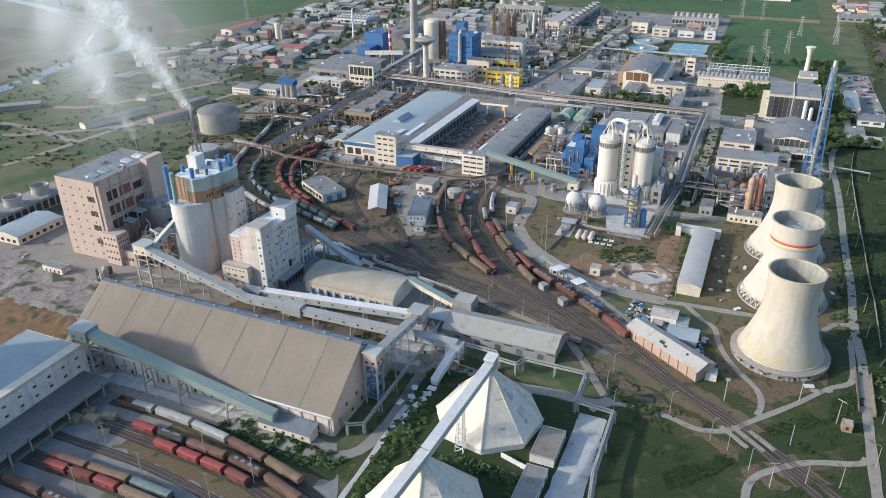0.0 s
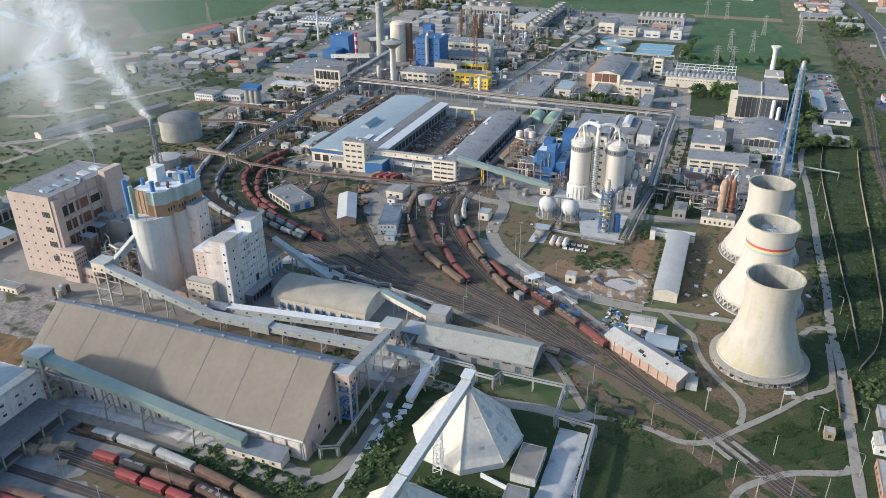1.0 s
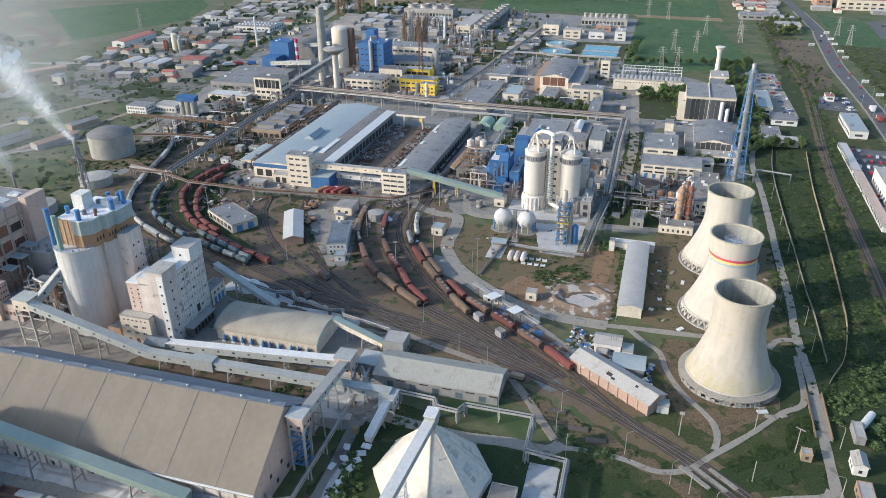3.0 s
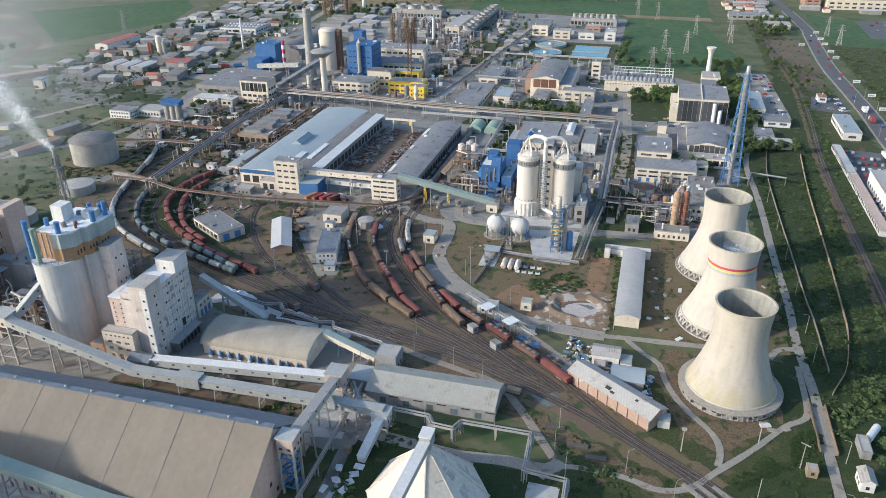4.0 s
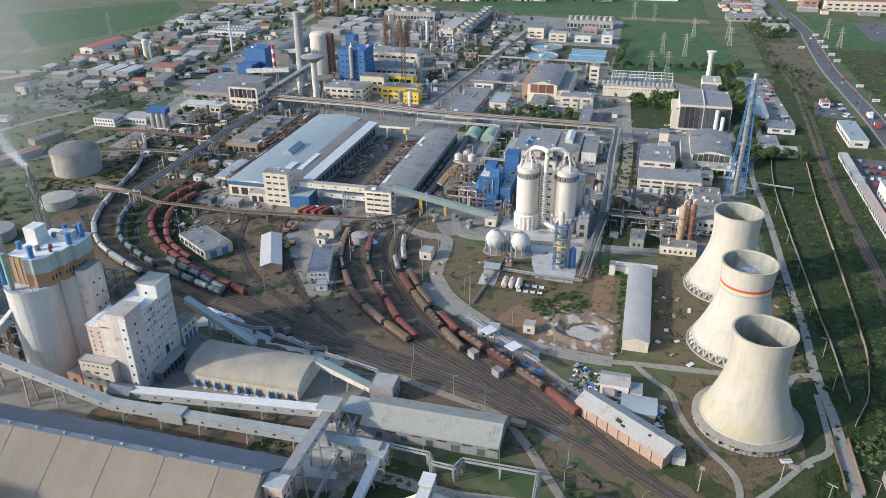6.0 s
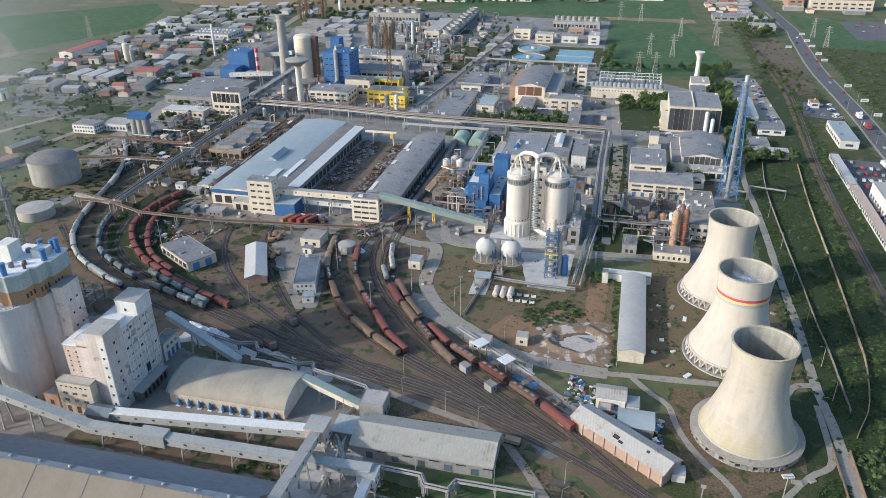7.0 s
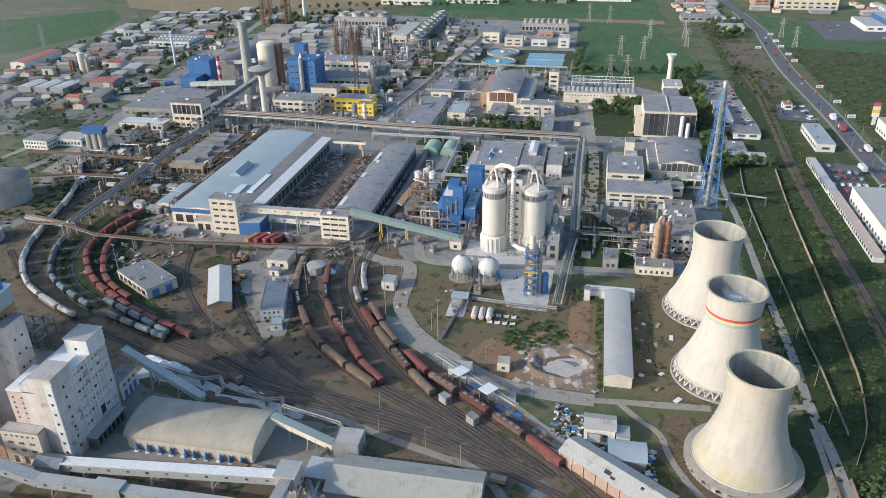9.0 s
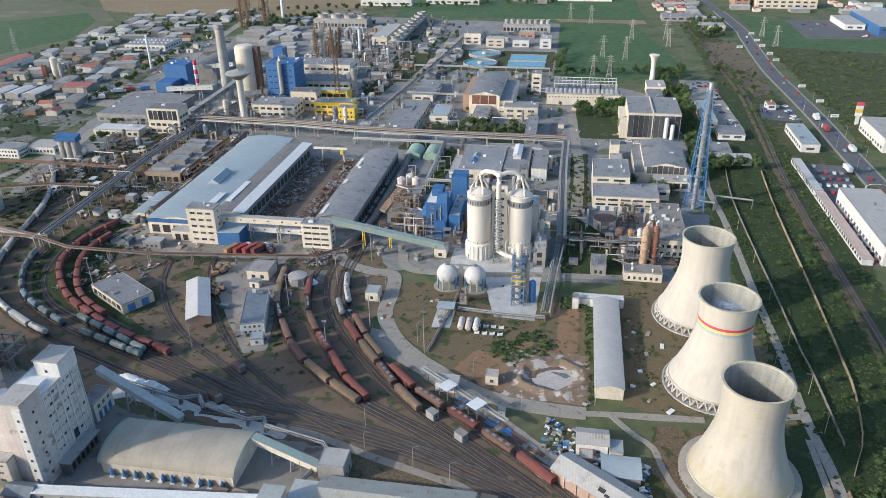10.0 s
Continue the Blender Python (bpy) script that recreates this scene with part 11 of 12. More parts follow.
# low pipe runs laid across the plots
r3 = random.Random(88)
for k, (x0, x1, y0, y1, n) in enumerate(((-290, -182, 555, 690, 8), (-286, -150, 714, 960, 8), (-124, -40, 396, 480, 7), (-22, 24, 372, 440, 5), (-330, -252, 396, 540, 5))):
    for j in range(n):
        x, y = r3.uniform(x0, x1), r3.uniform(y0, y1)
        ln = r3.uniform(10, 34)
        if taken(x, y, 0.6):
            continue
        th = thing("pipe_run", r3.choice(("low silver pipe on short posts", "low rusty pipe on short posts", "low white lagged pipe on posts")), "pipes", x, y, 0, r3.choice((0, 90)), group="pipe runs")
        hgt = r3.uniform(0.6, 3.4)
        part("pipe", bm_tube(bmesh.new(), [(0, 0, 0.1), (0, 0, hgt), (ln, 0, hgt), (ln, r3.uniform(-8, 8), hgt)], r3.uniform(0.15, 0.34), 8), M[r3.choice(("pipe", "rusty", "plank", "steel", "pipe_dark"))], th)
        part("pipe", bm_tube(bmesh.new(), [(0, 0.7, hgt), (ln, 0.7, hgt)], r3.uniform(0.12, 0.25), 8), M[r3.choice(("pipe", "rusty", "steel"))], th)
        for i in range(int(ln / 9) + 1):
            part("support", bm_beam(bmesh.new(), (i * 9 + 0.4, 0.35, -0.1), (i * 9 + 0.4, 0.35, hgt), 0.25), M["concrete"], th)


# ---- trees and bushes ----
def leaf_mesh(name, seed, lobes, count, size, mat):
    """A crown of many small leaf clumps scattered through uneven lobes."""
    rnd = random.Random(seed)
    verts, faces = [], []
    for k in range(count):
        cx, cy, cz, r = lobes[rnd.randrange(len(lobes))]
        d = Vector((rnd.gauss(0, 1), rnd.gauss(0, 1), rnd.gauss(0, 0.8)))
        d = d.normalized() * r * rnd.uniform(0.55, 1.06)
        c = Vector((cx, cy, cz)) + d
        a = Vector((rnd.gauss(0, 1), rnd.gauss(0, 1), rnd.gauss(0, 1))).normalized()
        n = (d.normalized() + a * 0.8).normalized()
        u = n.cross(Vector((0.3, 0.2, 1))).normalized() * size * rnd.uniform(0.6, 1.3)
        v = n.cross(u).normalized() * size * rnd.uniform(0.5, 1.1)
        b = len(verts)
        verts += [c - u - v * 0.4, c + u * 0.7 - v * 0.8, c + u + v * 0.5, c - u * 0.5 + v]
        faces.append((b, b + 1, b + 2, b + 3))
    me = bpy.data.meshes.new(name)
    me.from_pydata(verts, [], faces)
    me.materials.append(mat)
    return me


TREES, BUSHES, FAR_BUSHES = [], [], []
for s in range(5):
    rnd2 = random.Random(50 + s)
    h = rnd2.uniform(6, 9)
    lobes = [(rnd2.uniform(-1.7, 1.7), rnd2.uniform(-1.7, 1.7), h * rnd2.uniform(0.5, 0.92), rnd2.uniform(1.1, 1.9)) for _ in range(8)]
    th = thing("tree", "leafy deciduous tree with an uneven crown", "tree", 0, 0, group="trees")
    bm = bm_turn(bmesh.new(), [(0.28, -0.1), (0.2, h * 0.35), (0.1, h * 0.75)], n=7)
    for lx, ly, lz, lr in lobes[:5]:
        bm_beam(bm, (0, 0, h * 0.35), (lx, ly, lz), 0.12)
    part("trunk", bm, M["bark"], th)
    part("crown", leaf_mesh("crown", 60 + s, lobes, 420, 0.42, M["leaf" if s % 5 != 4 else "leaf_light"]), None, th)
    TREES.append(th)
for s in range(4):
    rnd2 = random.Random(90 + s)
    lobes = [(rnd2.uniform(-1.3, 1.3), rnd2.uniform(-1.3, 1.3), rnd2.uniform(0.4, 1.3), rnd2.uniform(0.6, 1.1)) for _ in range(6)]
    me = leaf_mesh("bush", 95 + s, lobes, 200, 0.34, M["leaf_light" if s % 3 else "leaf"])
    ob = tagged(new("bush", me), "wild leafy green bush", "bush", "bushes")
    BUSHES.append(ob)
    FAR_BUSHES.append(leaf_mesh("far_bush", 195 + s, lobes, 64, 0.6, M["leaf"]))
placed = {"tree": 0, "bush": 0}
REST = {"tree": [], "bush": []}


def plant(kind, x, y, size):
    """The trees and bushes near the works are things; those far off are gathered for the joined growth."""
    src = TREES if kind == "tree" else BUSHES
    k = placed[kind]
    m = pose(x, y, 0, 0, 0, (k * 67) % 360) @ Matrix.Diagonal((size, size, size * ((0.85 if kind == "tree" else 0.5) + 0.3 * ((k * 37) % 10) / 10), 1))
    near = (y < 660 and x > -60 or abs(x) < 100 and y < 700) if kind == "tree" else (y < 330 and x < 56 and k % 2 == 0)
    if k < len(src):
        src[k].matrix_basis = m
    elif near and NEAR[kind] > 0:
        NEAR[kind] -= 1
        if kind == "tree":
            copy_thing(src[k % len(src)], m)
        else:
            ob = src[k % len(src)].copy()
            scene.collection.objects.link(ob)
            ob.matrix_basis = m
    else:
        REST[kind].append((k % len(src), m))
    placed[kind] += 1


NEAR = {"tree": 70, "bush": 60}


def growth(name, label, category, meshes, spots, mat):
    """Far growth joined into one mesh."""
    vs, ls, count = [], [], 0
    data = []
    for me in meshes:
        v = np.empty(len(me.vertices) * 3)
        me.vertices.foreach_get("co", v)
        f = np.empty(len(me.loops), dtype=np.int64)
        me.loops.foreach_get("vertex_index", f)
        data.append((v.reshape(-1, 3), f))
    for k, m in spots:
        v, f = data[k]
        a = np.array(m)
        vs.append(v @ a[:3, :3].T + a[:3, 3])
        ls.append(f + count)
        count += len(v)
    vs, ls = np.concatenate(vs), np.concatenate(ls)
    me = bpy.data.meshes.new(name)
    me.vertices.add(len(vs))
    me.vertices.foreach_set("co", vs.ravel())
    me.loops.add(len(ls))
    me.loops.foreach_set("vertex_index", ls.astype(np.int32))
    me.polygons.add(len(ls) // 4)
    me.polygons.foreach_set("loop_start", np.arange(0, len(ls), 4, dtype=np.int32))
    me.update(calc_edges=True)
    me.materials.append(mat)
    return tagged(new(name, me), label, category, kind="stuff")


def scatter(kind, poly, count, lo, hi, seed, gap=0.5):
    r = random.Random(seed)
    xs, ys = [p[0] for p in poly], [p[1] for p in poly]
    n = tries = 0
    while n < count and tries < count * 12:
        tries += 1
        x, y = r.uniform(min(xs), max(xs)), r.uniform(min(ys), max(ys))
        if inside(x, y, poly) and not taken(x, y, gap):
            plant(kind, x, y, r.uniform(lo, hi))
            n += 1


def row(kind, a, b, count, lo, hi, seed, spread=1.0):
    r = random.Random(seed)
    for i in range(count):
        f = (i + r.random()) / count
        x, y = a[0] + (b[0] - a[0]) * f + r.uniform(-spread, spread), a[1] + (b[1] - a[1]) * f + r.uniform(-spread, spread)
        if not taken(x, y, 0.3):
            plant(kind, x, y, r.uniform(lo, hi))


scatter("tree", [(-30, 600), (2, 602), (4, 632), (-30, 632)], 26, 0.7, 1.2, 1)
scatter("tree", [(-6, 600), (3, 560), (3, 640), (-6, 634)], 16, 0.9, 1.3, 2)
scatter("tree", [(36, 560), (50, 580), (54, 720), (40, 740), (24, 700), (36, 690)], 60, 0.8, 1.3, 3)
scatter("tree", [(36, 486), (50, 500), (60, 552), (52, 592), (40, 560)], 40, 0.7, 1.2, 4)
scatter("tree", [(50, 508), (76, 514), (74, 520), (52, 519)], 16, 0.7, 1.0, 5)
scatter("tree", [(-112, 560), (-60, 546), (-60, 575), (-112, 577)], 22, 0.6, 0.9, 6)
scatter("tree", [(82, 720), (96, 610), (104, 660), (96, 760), (86, 960), (78, 960)], 40, 0.4, 0.8, 7)
scatter("tree", [(90, 890), (120, 890), (124, 980), (86, 984)], 40, 0.7, 1.1, 8)
scatter("tree", [(98, 640), (122, 655), (118, 740), (92, 760)], 26, 0.4, 0.8, 9)
row("tree", (-48, 728), (60, 742), 30, 0.6, 1.0, 10, 3)
row("tree", (-48, 735), (-46, 800), 10, 0.8, 1.2, 11, 4)
row("tree", (-340, 500), (-362, 600), 18, 0.5, 0.9, 12, 3)
row("tree", (-405, 600), (-424, 860), 44, 0.5, 0.9, 13, 5)
row("tree", (10, 470), (24, 474), 5, 0.7, 0.9, 14, 2)
plant("tree", -1.0, 441.5, 0.75)
plant("tree", 2.5, 478.0, 0.9)
plant("tree", -30, 400, 0.5)
scatter("bush", [(-52, 304), (-36, 310), (-36, 323), (-54, 320)], 34, 0.4, 0.9, 20)
scatter("bush", [(48, 240), (58, 262), (84, 300), (84, 240), (60, 228)], 90, 0.6, 1.2, 23)
scatter("bush", [(56, 270), (84, 290), (86, 600), (78, 600), (74, 450), (57, 420)], 300, 0.15, 0.5, 24)
scatter("bush", [(148, 600), (230, 600), (300, 800), (150, 820)], 420, 0.35, 1.2, 25)
scatter("bush", [(-90, 128), (-92, 186), (-84, 176), (-78, 160)], 90, 0.5, 1.0, 26)
scatter("bush", [(-82, 160), (-48, 162), (-46, 152), (-82, 152)], 70, 0.5, 1.0, 27)
scatter("bush", [(-148, 144), (-100, 139), (-98, 147), (-140, 149.5)], 70, 0.5, 1.0, 28)
scatter("bush", [(-10, 206), (-26, 208), (-24, 203)], 8, 0.6, 1.0, 29)
scatter("bush", [(-32, 345), (-23, 345), (-23, 352), (-32, 352)], 14, 0.7, 1.1, 30)
scatter("bush", [(-86, 206), (-72, 206), (-70, 198), (-86, 199)], 14, 0.3, 0.6, 31)
scatter("bush", [(40, 300), (45, 300), (45, 372), (40, 372)], 26, 0.4, 0.8, 32)
scatter("bush", [(-34, 374), (-8, 374), (-10, 400), (-32, 430)], 26, 0.4, 0.8, 33)
scatter("bush", [(-130, 212), (-112, 212), (-112, 203), (-130, 203)], 14, 0.4, 0.9, 34)
scatter("bush", [(-300, 300), (-262, 330), (-262, 372), (-284, 372), (-300, 340)], 30, 0.4, 0.8, 35)
scatter("bush", [(-160, 300), (-142, 286), (-128, 300), (-150, 340)], 22, 0.4, 0.7, 36)
scatter("tree", [(-360, 300), (-330, 300), (-330, 370), (-380, 380)], 16, 0.5, 0.8, 37)
scatter("bush", [(-330, 380), (-280, 380), (-284, 452), (-330, 452)], 70, 0.4, 1.0, 38)
scatter("bush", [(-284, 400), (-250, 400), (-246, 452), (-282, 540)], 90, 0.3, 0.9, 48)
scatter("bush", [(-345, 440), (-300, 440), (-300, 545), (-350, 500)], 80, 0.4, 1.0, 49)
scatter("bush", [(-200, 646), (-184, 646), (-178, 716), (-198, 716)], 30, 0.5, 1.1, 50)
scatter("tree", [(-134, 556), (-60, 546), (-60, 580), (-134, 580)], 30, 0.45, 0.85, 51)
scatter("bush", [(-112, 442), (-104, 442), (-103, 528), (-110, 528)], 40, 0.4, 0.9, 52)
scatter("bush", [(-32, 442), (-22, 442), (-22, 530), (-32, 530)], 40, 0.4, 0.9, 53)
scatter("bush", [(86, 250), (100, 250), (102, 640), (90, 640)], 220, 0.18, 0.6, 54)
scatter("bush", [(92, 880), (124, 880), (122, 680), (104, 660)], 60, 0.3, 0.9, 55)
scatter("bush", [(-150, 690), (-140, 690), (-140, 905), (-150, 905)], 60, 0.5, 1.0, 56)
scatter("bush", [(40, 280), (58, 280), (60, 500), (46, 500)], 60, 0.2, 0.45, 57)
scatter("bush", [(-210, 290), (-140, 272), (-100, 300), (-140, 390), (-210, 390)], 120, 0.2, 0.55, 58)

scatter("tree", [(-134, 585), (-40, 585), (-40, 730), (-134, 730)], 46, 0.4, 0.75, 65, 1.5)
scatter("tree", [(-290, 700), (-150, 700), (-150, 960), (-290, 960)], 60, 0.4, 0.8, 66, 1.5)
scatter("bush", [(-124, 400), (-40, 440), (-40, 530), (-104, 530)], 60, 0.3, 0.8, 67, 0.8)

for k, (poly, count, lo, hi) in enumerate((
        ([(57, 250), (66, 300), (70, 420), (74, 520), (80, 520), (82, 300), (84, 250)], 520, 0.15, 0.5),
        ([(48, 290), (54, 290), (54, 500), (47, 480)], 120, 0.2, 0.5), ([(56, 270), (66, 300), (71, 420), (72, 510), (57, 510)], 320, 0.12, 0.4),
        ([(88, 250), (100, 250), (100, 640), (92, 640)], 200, 0.3, 0.8), ([(40, 282), (46, 282), (46, 372), (42, 372)], 60, 0.25, 0.6),
        ([(150, 560), (420, 560), (420, 800), (150, 860)], 500, 0.4, 1.2))):
    scatter("bush", poly, count, lo, hi, 400 + k)
scatter("tree", [(56, 260), (84, 260), (84, 420), (74, 500), (60, 420)], 36, 0.3, 0.6, 410)

# ---- town ----
HOUSES = []
for k, (w, d, h, rise, wall, roof, lab) in enumerate((
        (8, 10, 3.4, 1.3, "cream", "roof_red", "cream house with a red sheet roof"), (11, 18, 4.2, 0.8, "white", "roof_pale", "white shed with a pale sheet roof"),
        (10, 14, 4, 0.8, "grey", "roof_pale", "grey workshop with a pale sheet roof"), (13, 22, 4.2, 0.8, "grey", "shed_sheet", "pale hall with a dull white sheet roof"),
        (9, 12, 3.2, 0.8, "brick", "roof_old", "brick shed with an old grey roof"), (12, 26, 4.6, 1.0, "grey", "roof_old", "long grey shed with an old dark roof"),
        (7, 8, 3, 0.8, "cream", "roof", "small cream house with a grey felt roof"), (16, 30, 6, 1.2, "grey", "roof_blue", "large grey depot with a blue-grey roof"))):
    th, box = building("town_house" if w < 10 else "town_depot", lab, -w / 2, w / 2, -d / 2, d / 2, h, wall, roof, "gy", rise, [], "house" if w < 10 else "depot", group="town buildings")
    TAKEN.pop()
    HOUSES.append((th, w, d))
used = set()


def town(poly, count, picks, seed, gap=2.0, turn=(0, 90)):
    r = random.Random(seed)
    xs, ys = [p[0] for p in poly], [p[1] for p in poly]
    n = tries = 0
    while n < count and tries < count * 30:
        tries += 1
        x, y = r.uniform(min(xs), max(xs)), r.uniform(min(ys), max(ys))
        k = r.choice(picks)
        th, w, d = HOUSES[k]
        a = r.choice(turn)
        hw, hd = (w / 2, d / 2) if a == 0 else (d / 2, w / 2)
        if not inside(x, y, poly) or any(x - hw < q + gap and x + hw > p - gap and y - hd < v + gap and y + hd > u - gap for p, q, u, v in TAKEN):
            continue
        TAKEN.append((x - hw, x + hw, y - hd, y + hd))
        m = pose(x, y, 0, 0, 0, a + 12 * (x < -380))
        if k not in used:
            used.add(k)
            th.matrix_basis = m
        else:
            copy_thing(th, m)
        n += 1


patch("town_paving", [(-392, 500), (-380, 560), (-404, 600), (-428, 850), (-500, 830), (-552, 720), (-540, 600), (-470, 505)], M["town"], "grey weedy yards of the industrial town", 0.019, 6, "paving")
rt = random.Random(12)
for k in range(48):
    x, y = rt.uniform(-560, -400), rt.uniform(470, 830)
    w, d = rt.uniform(6, 20), rt.uniform(6, 18)
    m = rt.choice(("grass", "lush", "lush", "paving", "stain", "scrub"))
    patch("town_plot", [(x - w, y - d), (x + w, y - d * 0.8), (x + w * 0.8, y + d), (x - w * 0.7, y + d * 0.9)], M[m], {"grass": "rough grass plot among the yards", "lush": "green plot among the yards", "paving": "grey concrete yard of a depot", "stain": "oil-stained depot yard", "scrub": "dry weedy plot among the yards", "rust_dirt": "bare brown plot among the yards"}[m], 0.03, 2.5)
building("red_roof_hall", "long white hall with a red sheet roof", -561, -546, 674, 728, 5.5, "white", "roof_red", "gy", 1.4, [], "hall")
building("red_roof_hall", "low white hall with a red sheet roof", -472, -458, 690, 702, 5, "white", "roof_red", "gx", 1.2, [], "hall")
building("maroon_roof_hall", "low hall with a faded maroon roof", -446, -424, 624, 642, 4.6, "grey", "roof_red", "gx", 1.6, [], "hall")
for x in (-497, -482, -467):
    building("gabled_depot", "pale gabled depot hall with a dull white roof", x, x + 12, 602, 624, 4.2, "grey", "shed_sheet", "gy", 1.4, [], "depot", group="gabled depots")
th, box = building("vented_depot", "broad dark-roofed depot with rows of white roof domes", -482, -438, 780, 814, 6, "white", "roof", "flat", 0, [(("-y", "+x"), 1, 2.0, 3, 1.8, 3, 1.6, "dark")], "depot")
for i in range(10):
    for j in range(2):
        part("roof_dome", bm_turn(bmesh.new(), [(1.3, 6.1), (1.2, 6.9), (0.2, 7.5)], -20 + i * 4.3, -8 + j * 12, 8), M["skylight"], th)
for k, (x, y, r, h, m) in enumerate(((-484, 672, 3.2, 17, "cream"), (-476, 668, 2.0, 13, "pipe"), (-492, 670, 1.6, 10, "rusty"), (-496, 672, 1.6, 10, "red"), (-470, 672, 1.7, 12, "wagon_tan"))):
    t2 = thing("batching_silo", ("wide cream batching silo of concrete", "silver steel batching silo on legs", "rusty slim batching silo on legs", "red slim batching silo on legs", "tan steel batching silo on legs")[k], "silo", x, y, group="batching silos")
    TAKEN.append((x - r, x + r, y - r, y + r))
    part("shell", bm_turn(bmesh.new(), [(r * 0.5, 0), (r, 3), (r, h), (r * 0.3, h + 1)], n=14), M[m], t2)
for lab, x, y, w, ln, turn, wall, roof in (
        ("long tan shed with a rusty roof beyond the fields", -549, 562, 9, 42, -34, "tan_wall", "brick"), ("long low grey shed in the fields", -522, 384, 9, 30, -47, "grey", "roof_old"),
        ("low shed with a faded pale roof in the fields", -430, 388, 8, 50, -14, "cream", "roof_old"), ("low shed with a faded red roof in the fields", -396, 406, 8, 30, -16, "grey", "brick"),
        ("long low grey barn in the fields", -508, 330, 9, 34, -40, "grey", "roof_old"), ("low weathered barn with a grey roof in the fields", -404, 442, 7, 22, -14, "tan_wall", "roof_old")):
    th, box = building("field_shed", lab, -w / 2, w / 2, -ln / 2, ln / 2, 3.6, wall, roof, "gy", 1.2, [], "shed", group="field sheds")
    TAKEN.pop()
    TAKEN.append((x - w, x + w, y - ln / 2, y + ln / 2))
    th.matrix_basis = pose(x, y, 0, 0, 0, turn)
scrap("yard_scrap", "pale scrap and stock strewn over the depot yards", [(-486, -432, 560, 598), (-440, -404, 596, 640), (-470, -430, 640, 668)], 150, ["plank", "grey", "roof_old", "white", "pipe", "cream"])
town([(-400, 560), (-416, 600), (-440, 850), (-560, 740), (-545, 610), (-470, 560)], 56, [0, 1, 1, 2, 2, 3, 4, 5, 5, 6, 7], 1, 5)
town([(-440, 850), (-436, 1010), (-560, 960), (-560, 745)], 36, [2, 3, 5, 7, 1], 2, 4)
town([(-320, 690), (-285, 690), (-300, 990), (-425, 960), (-410, 870), (-330, 800)], 26, [2, 3, 5], 3, 3)
town([(-650, 300), (-420, 370), (-400, 480), (-470, 480), (-620, 440)], 6, [6, 4, 2], 4, 14)
town([(-280, 800), (-225, 830), (-225, 905), (-330, 905)], 10, [2, 5, 3], 5, 3)
town([(-200, 690), (-176, 690), (-176, 900), (-200, 900)], 10, [2, 6, 4], 6, 3)
town([(-160, 690), (-142, 690), (-142, 830), (-158, 830)], 8, [2, 6], 7, 3)
town([(60, 990), (110, 990), (112, 1120), (58, 1120)], 22, [0, 2, 3, 6], 8)
town([(150, 1050), (320, 1030), (330, 1140), (150, 1160)], 18, [0, 1, 2, 3, 7], 9)
town([(-330, 560), (-290, 556), (-290, 600), (-322, 610)], 6, [2, 6], 10)
town([(-120, 1100), (40, 1140), (40, 1200), (-300, 1200), (-300, 1100)], 14, [0, 1, 3, 7], 11, 6)
scatter("tree", [(-390, 500), (-378, 560), (-416, 600), (-440, 850), (-560, 740), (-560, 560), (-470, 480)], 110, 0.3, 0.7, 40)
scatter("bush", [(-390, 500), (-378, 560), (-416, 600), (-440, 850), (-560, 740), (-560, 560), (-470, 480)], 260, 0.35, 0.8, 60)
scatter("tree", [(-440, 850), (-436, 1010), (-560, 960), (-560, 745)], 90, 0.35, 0.75, 41)
scatter("tree", [(-610, 440), (-590, 440), (-600, 560), (-622, 560)], 26, 0.5, 0.9, 42)
row("tree", (-640, 640), (-900, 760), 46, 0.6, 1.1, 68, 9)
scatter("tree", [(-425, 960), (-410, 870), (-300, 920), (-290, 1000)], 40, 0.6, 1.1, 43)
row("tree", (-560, 730), (-430, 1010), 40, 0.6, 1.0, 44, 6)
row("tree", (-430, 1010), (-60, 1090), 40, 0.7, 1.2, 45, 8)
scatter("tree", [(-200, 690), (-142, 690), (-142, 900), (-200, 900)], 26, 0.5, 0.8, 46)
scatter("bush", [(-600, 280), (-330, 300), (-330, 470), (-420, 480), (-590, 520)], 900, 0.25, 0.85, 47)


WEEDS = []
rw = random.Random(91)


def weeds(poly, count, lo, hi, flat=0.5, clump=0.0):
    """Low growth inside poly, clumped where the noise is high."""
    xs, ys = [p[0] for p in poly], [p[1] for p in poly]
    n = tries = 0
    while n < count and tries < count * 10:
        tries += 1
        x, y = rw.uniform(min(xs), max(xs)), rw.uniform(min(ys), max(ys))
        if not inside(x, y, poly) or taken(x, y, 0.3) or noise.noise((x * 0.13, y * 0.13, 4.0)) < clump:
            continue
        r = rw.uniform(lo, hi)
        WEEDS.append((n % len(FAR_BUSHES), pose(x, y, 0, 0, 0, rw.uniform(0, 360)) @ Matrix.Diagonal((r, r, r * flat, 1))))
        n += 1


weeds([(-12, 170), (-8, 180), (2, 189), (8, 197), (12, 202), (15.5, 199), (11, 193), (5, 184), (-2, 175)], 300, 0.18, 0.45, 0.7, -0.2)
weeds([(18, 211), (30, 226), (45, 243), (47.5, 240), (46, 230), (34, 219), (21, 208)], 380, 0.18, 0.45, 0.7, -0.2)
weeds([(-30, 202), (-10, 202), (5, 195), (-8, 182), (-28, 172)], 160, 0.15, 0.5, 0.4, 0.05)
weeds([(18, 188), (30, 196), (46, 202), (47, 160), (20, 160)], 200, 0.15, 0.5, 0.4, 0.0)
weeds([(24, 206), (46, 228), (47, 212), (34, 203)], 120, 0.2, 0.5, 0.5, 0.0)
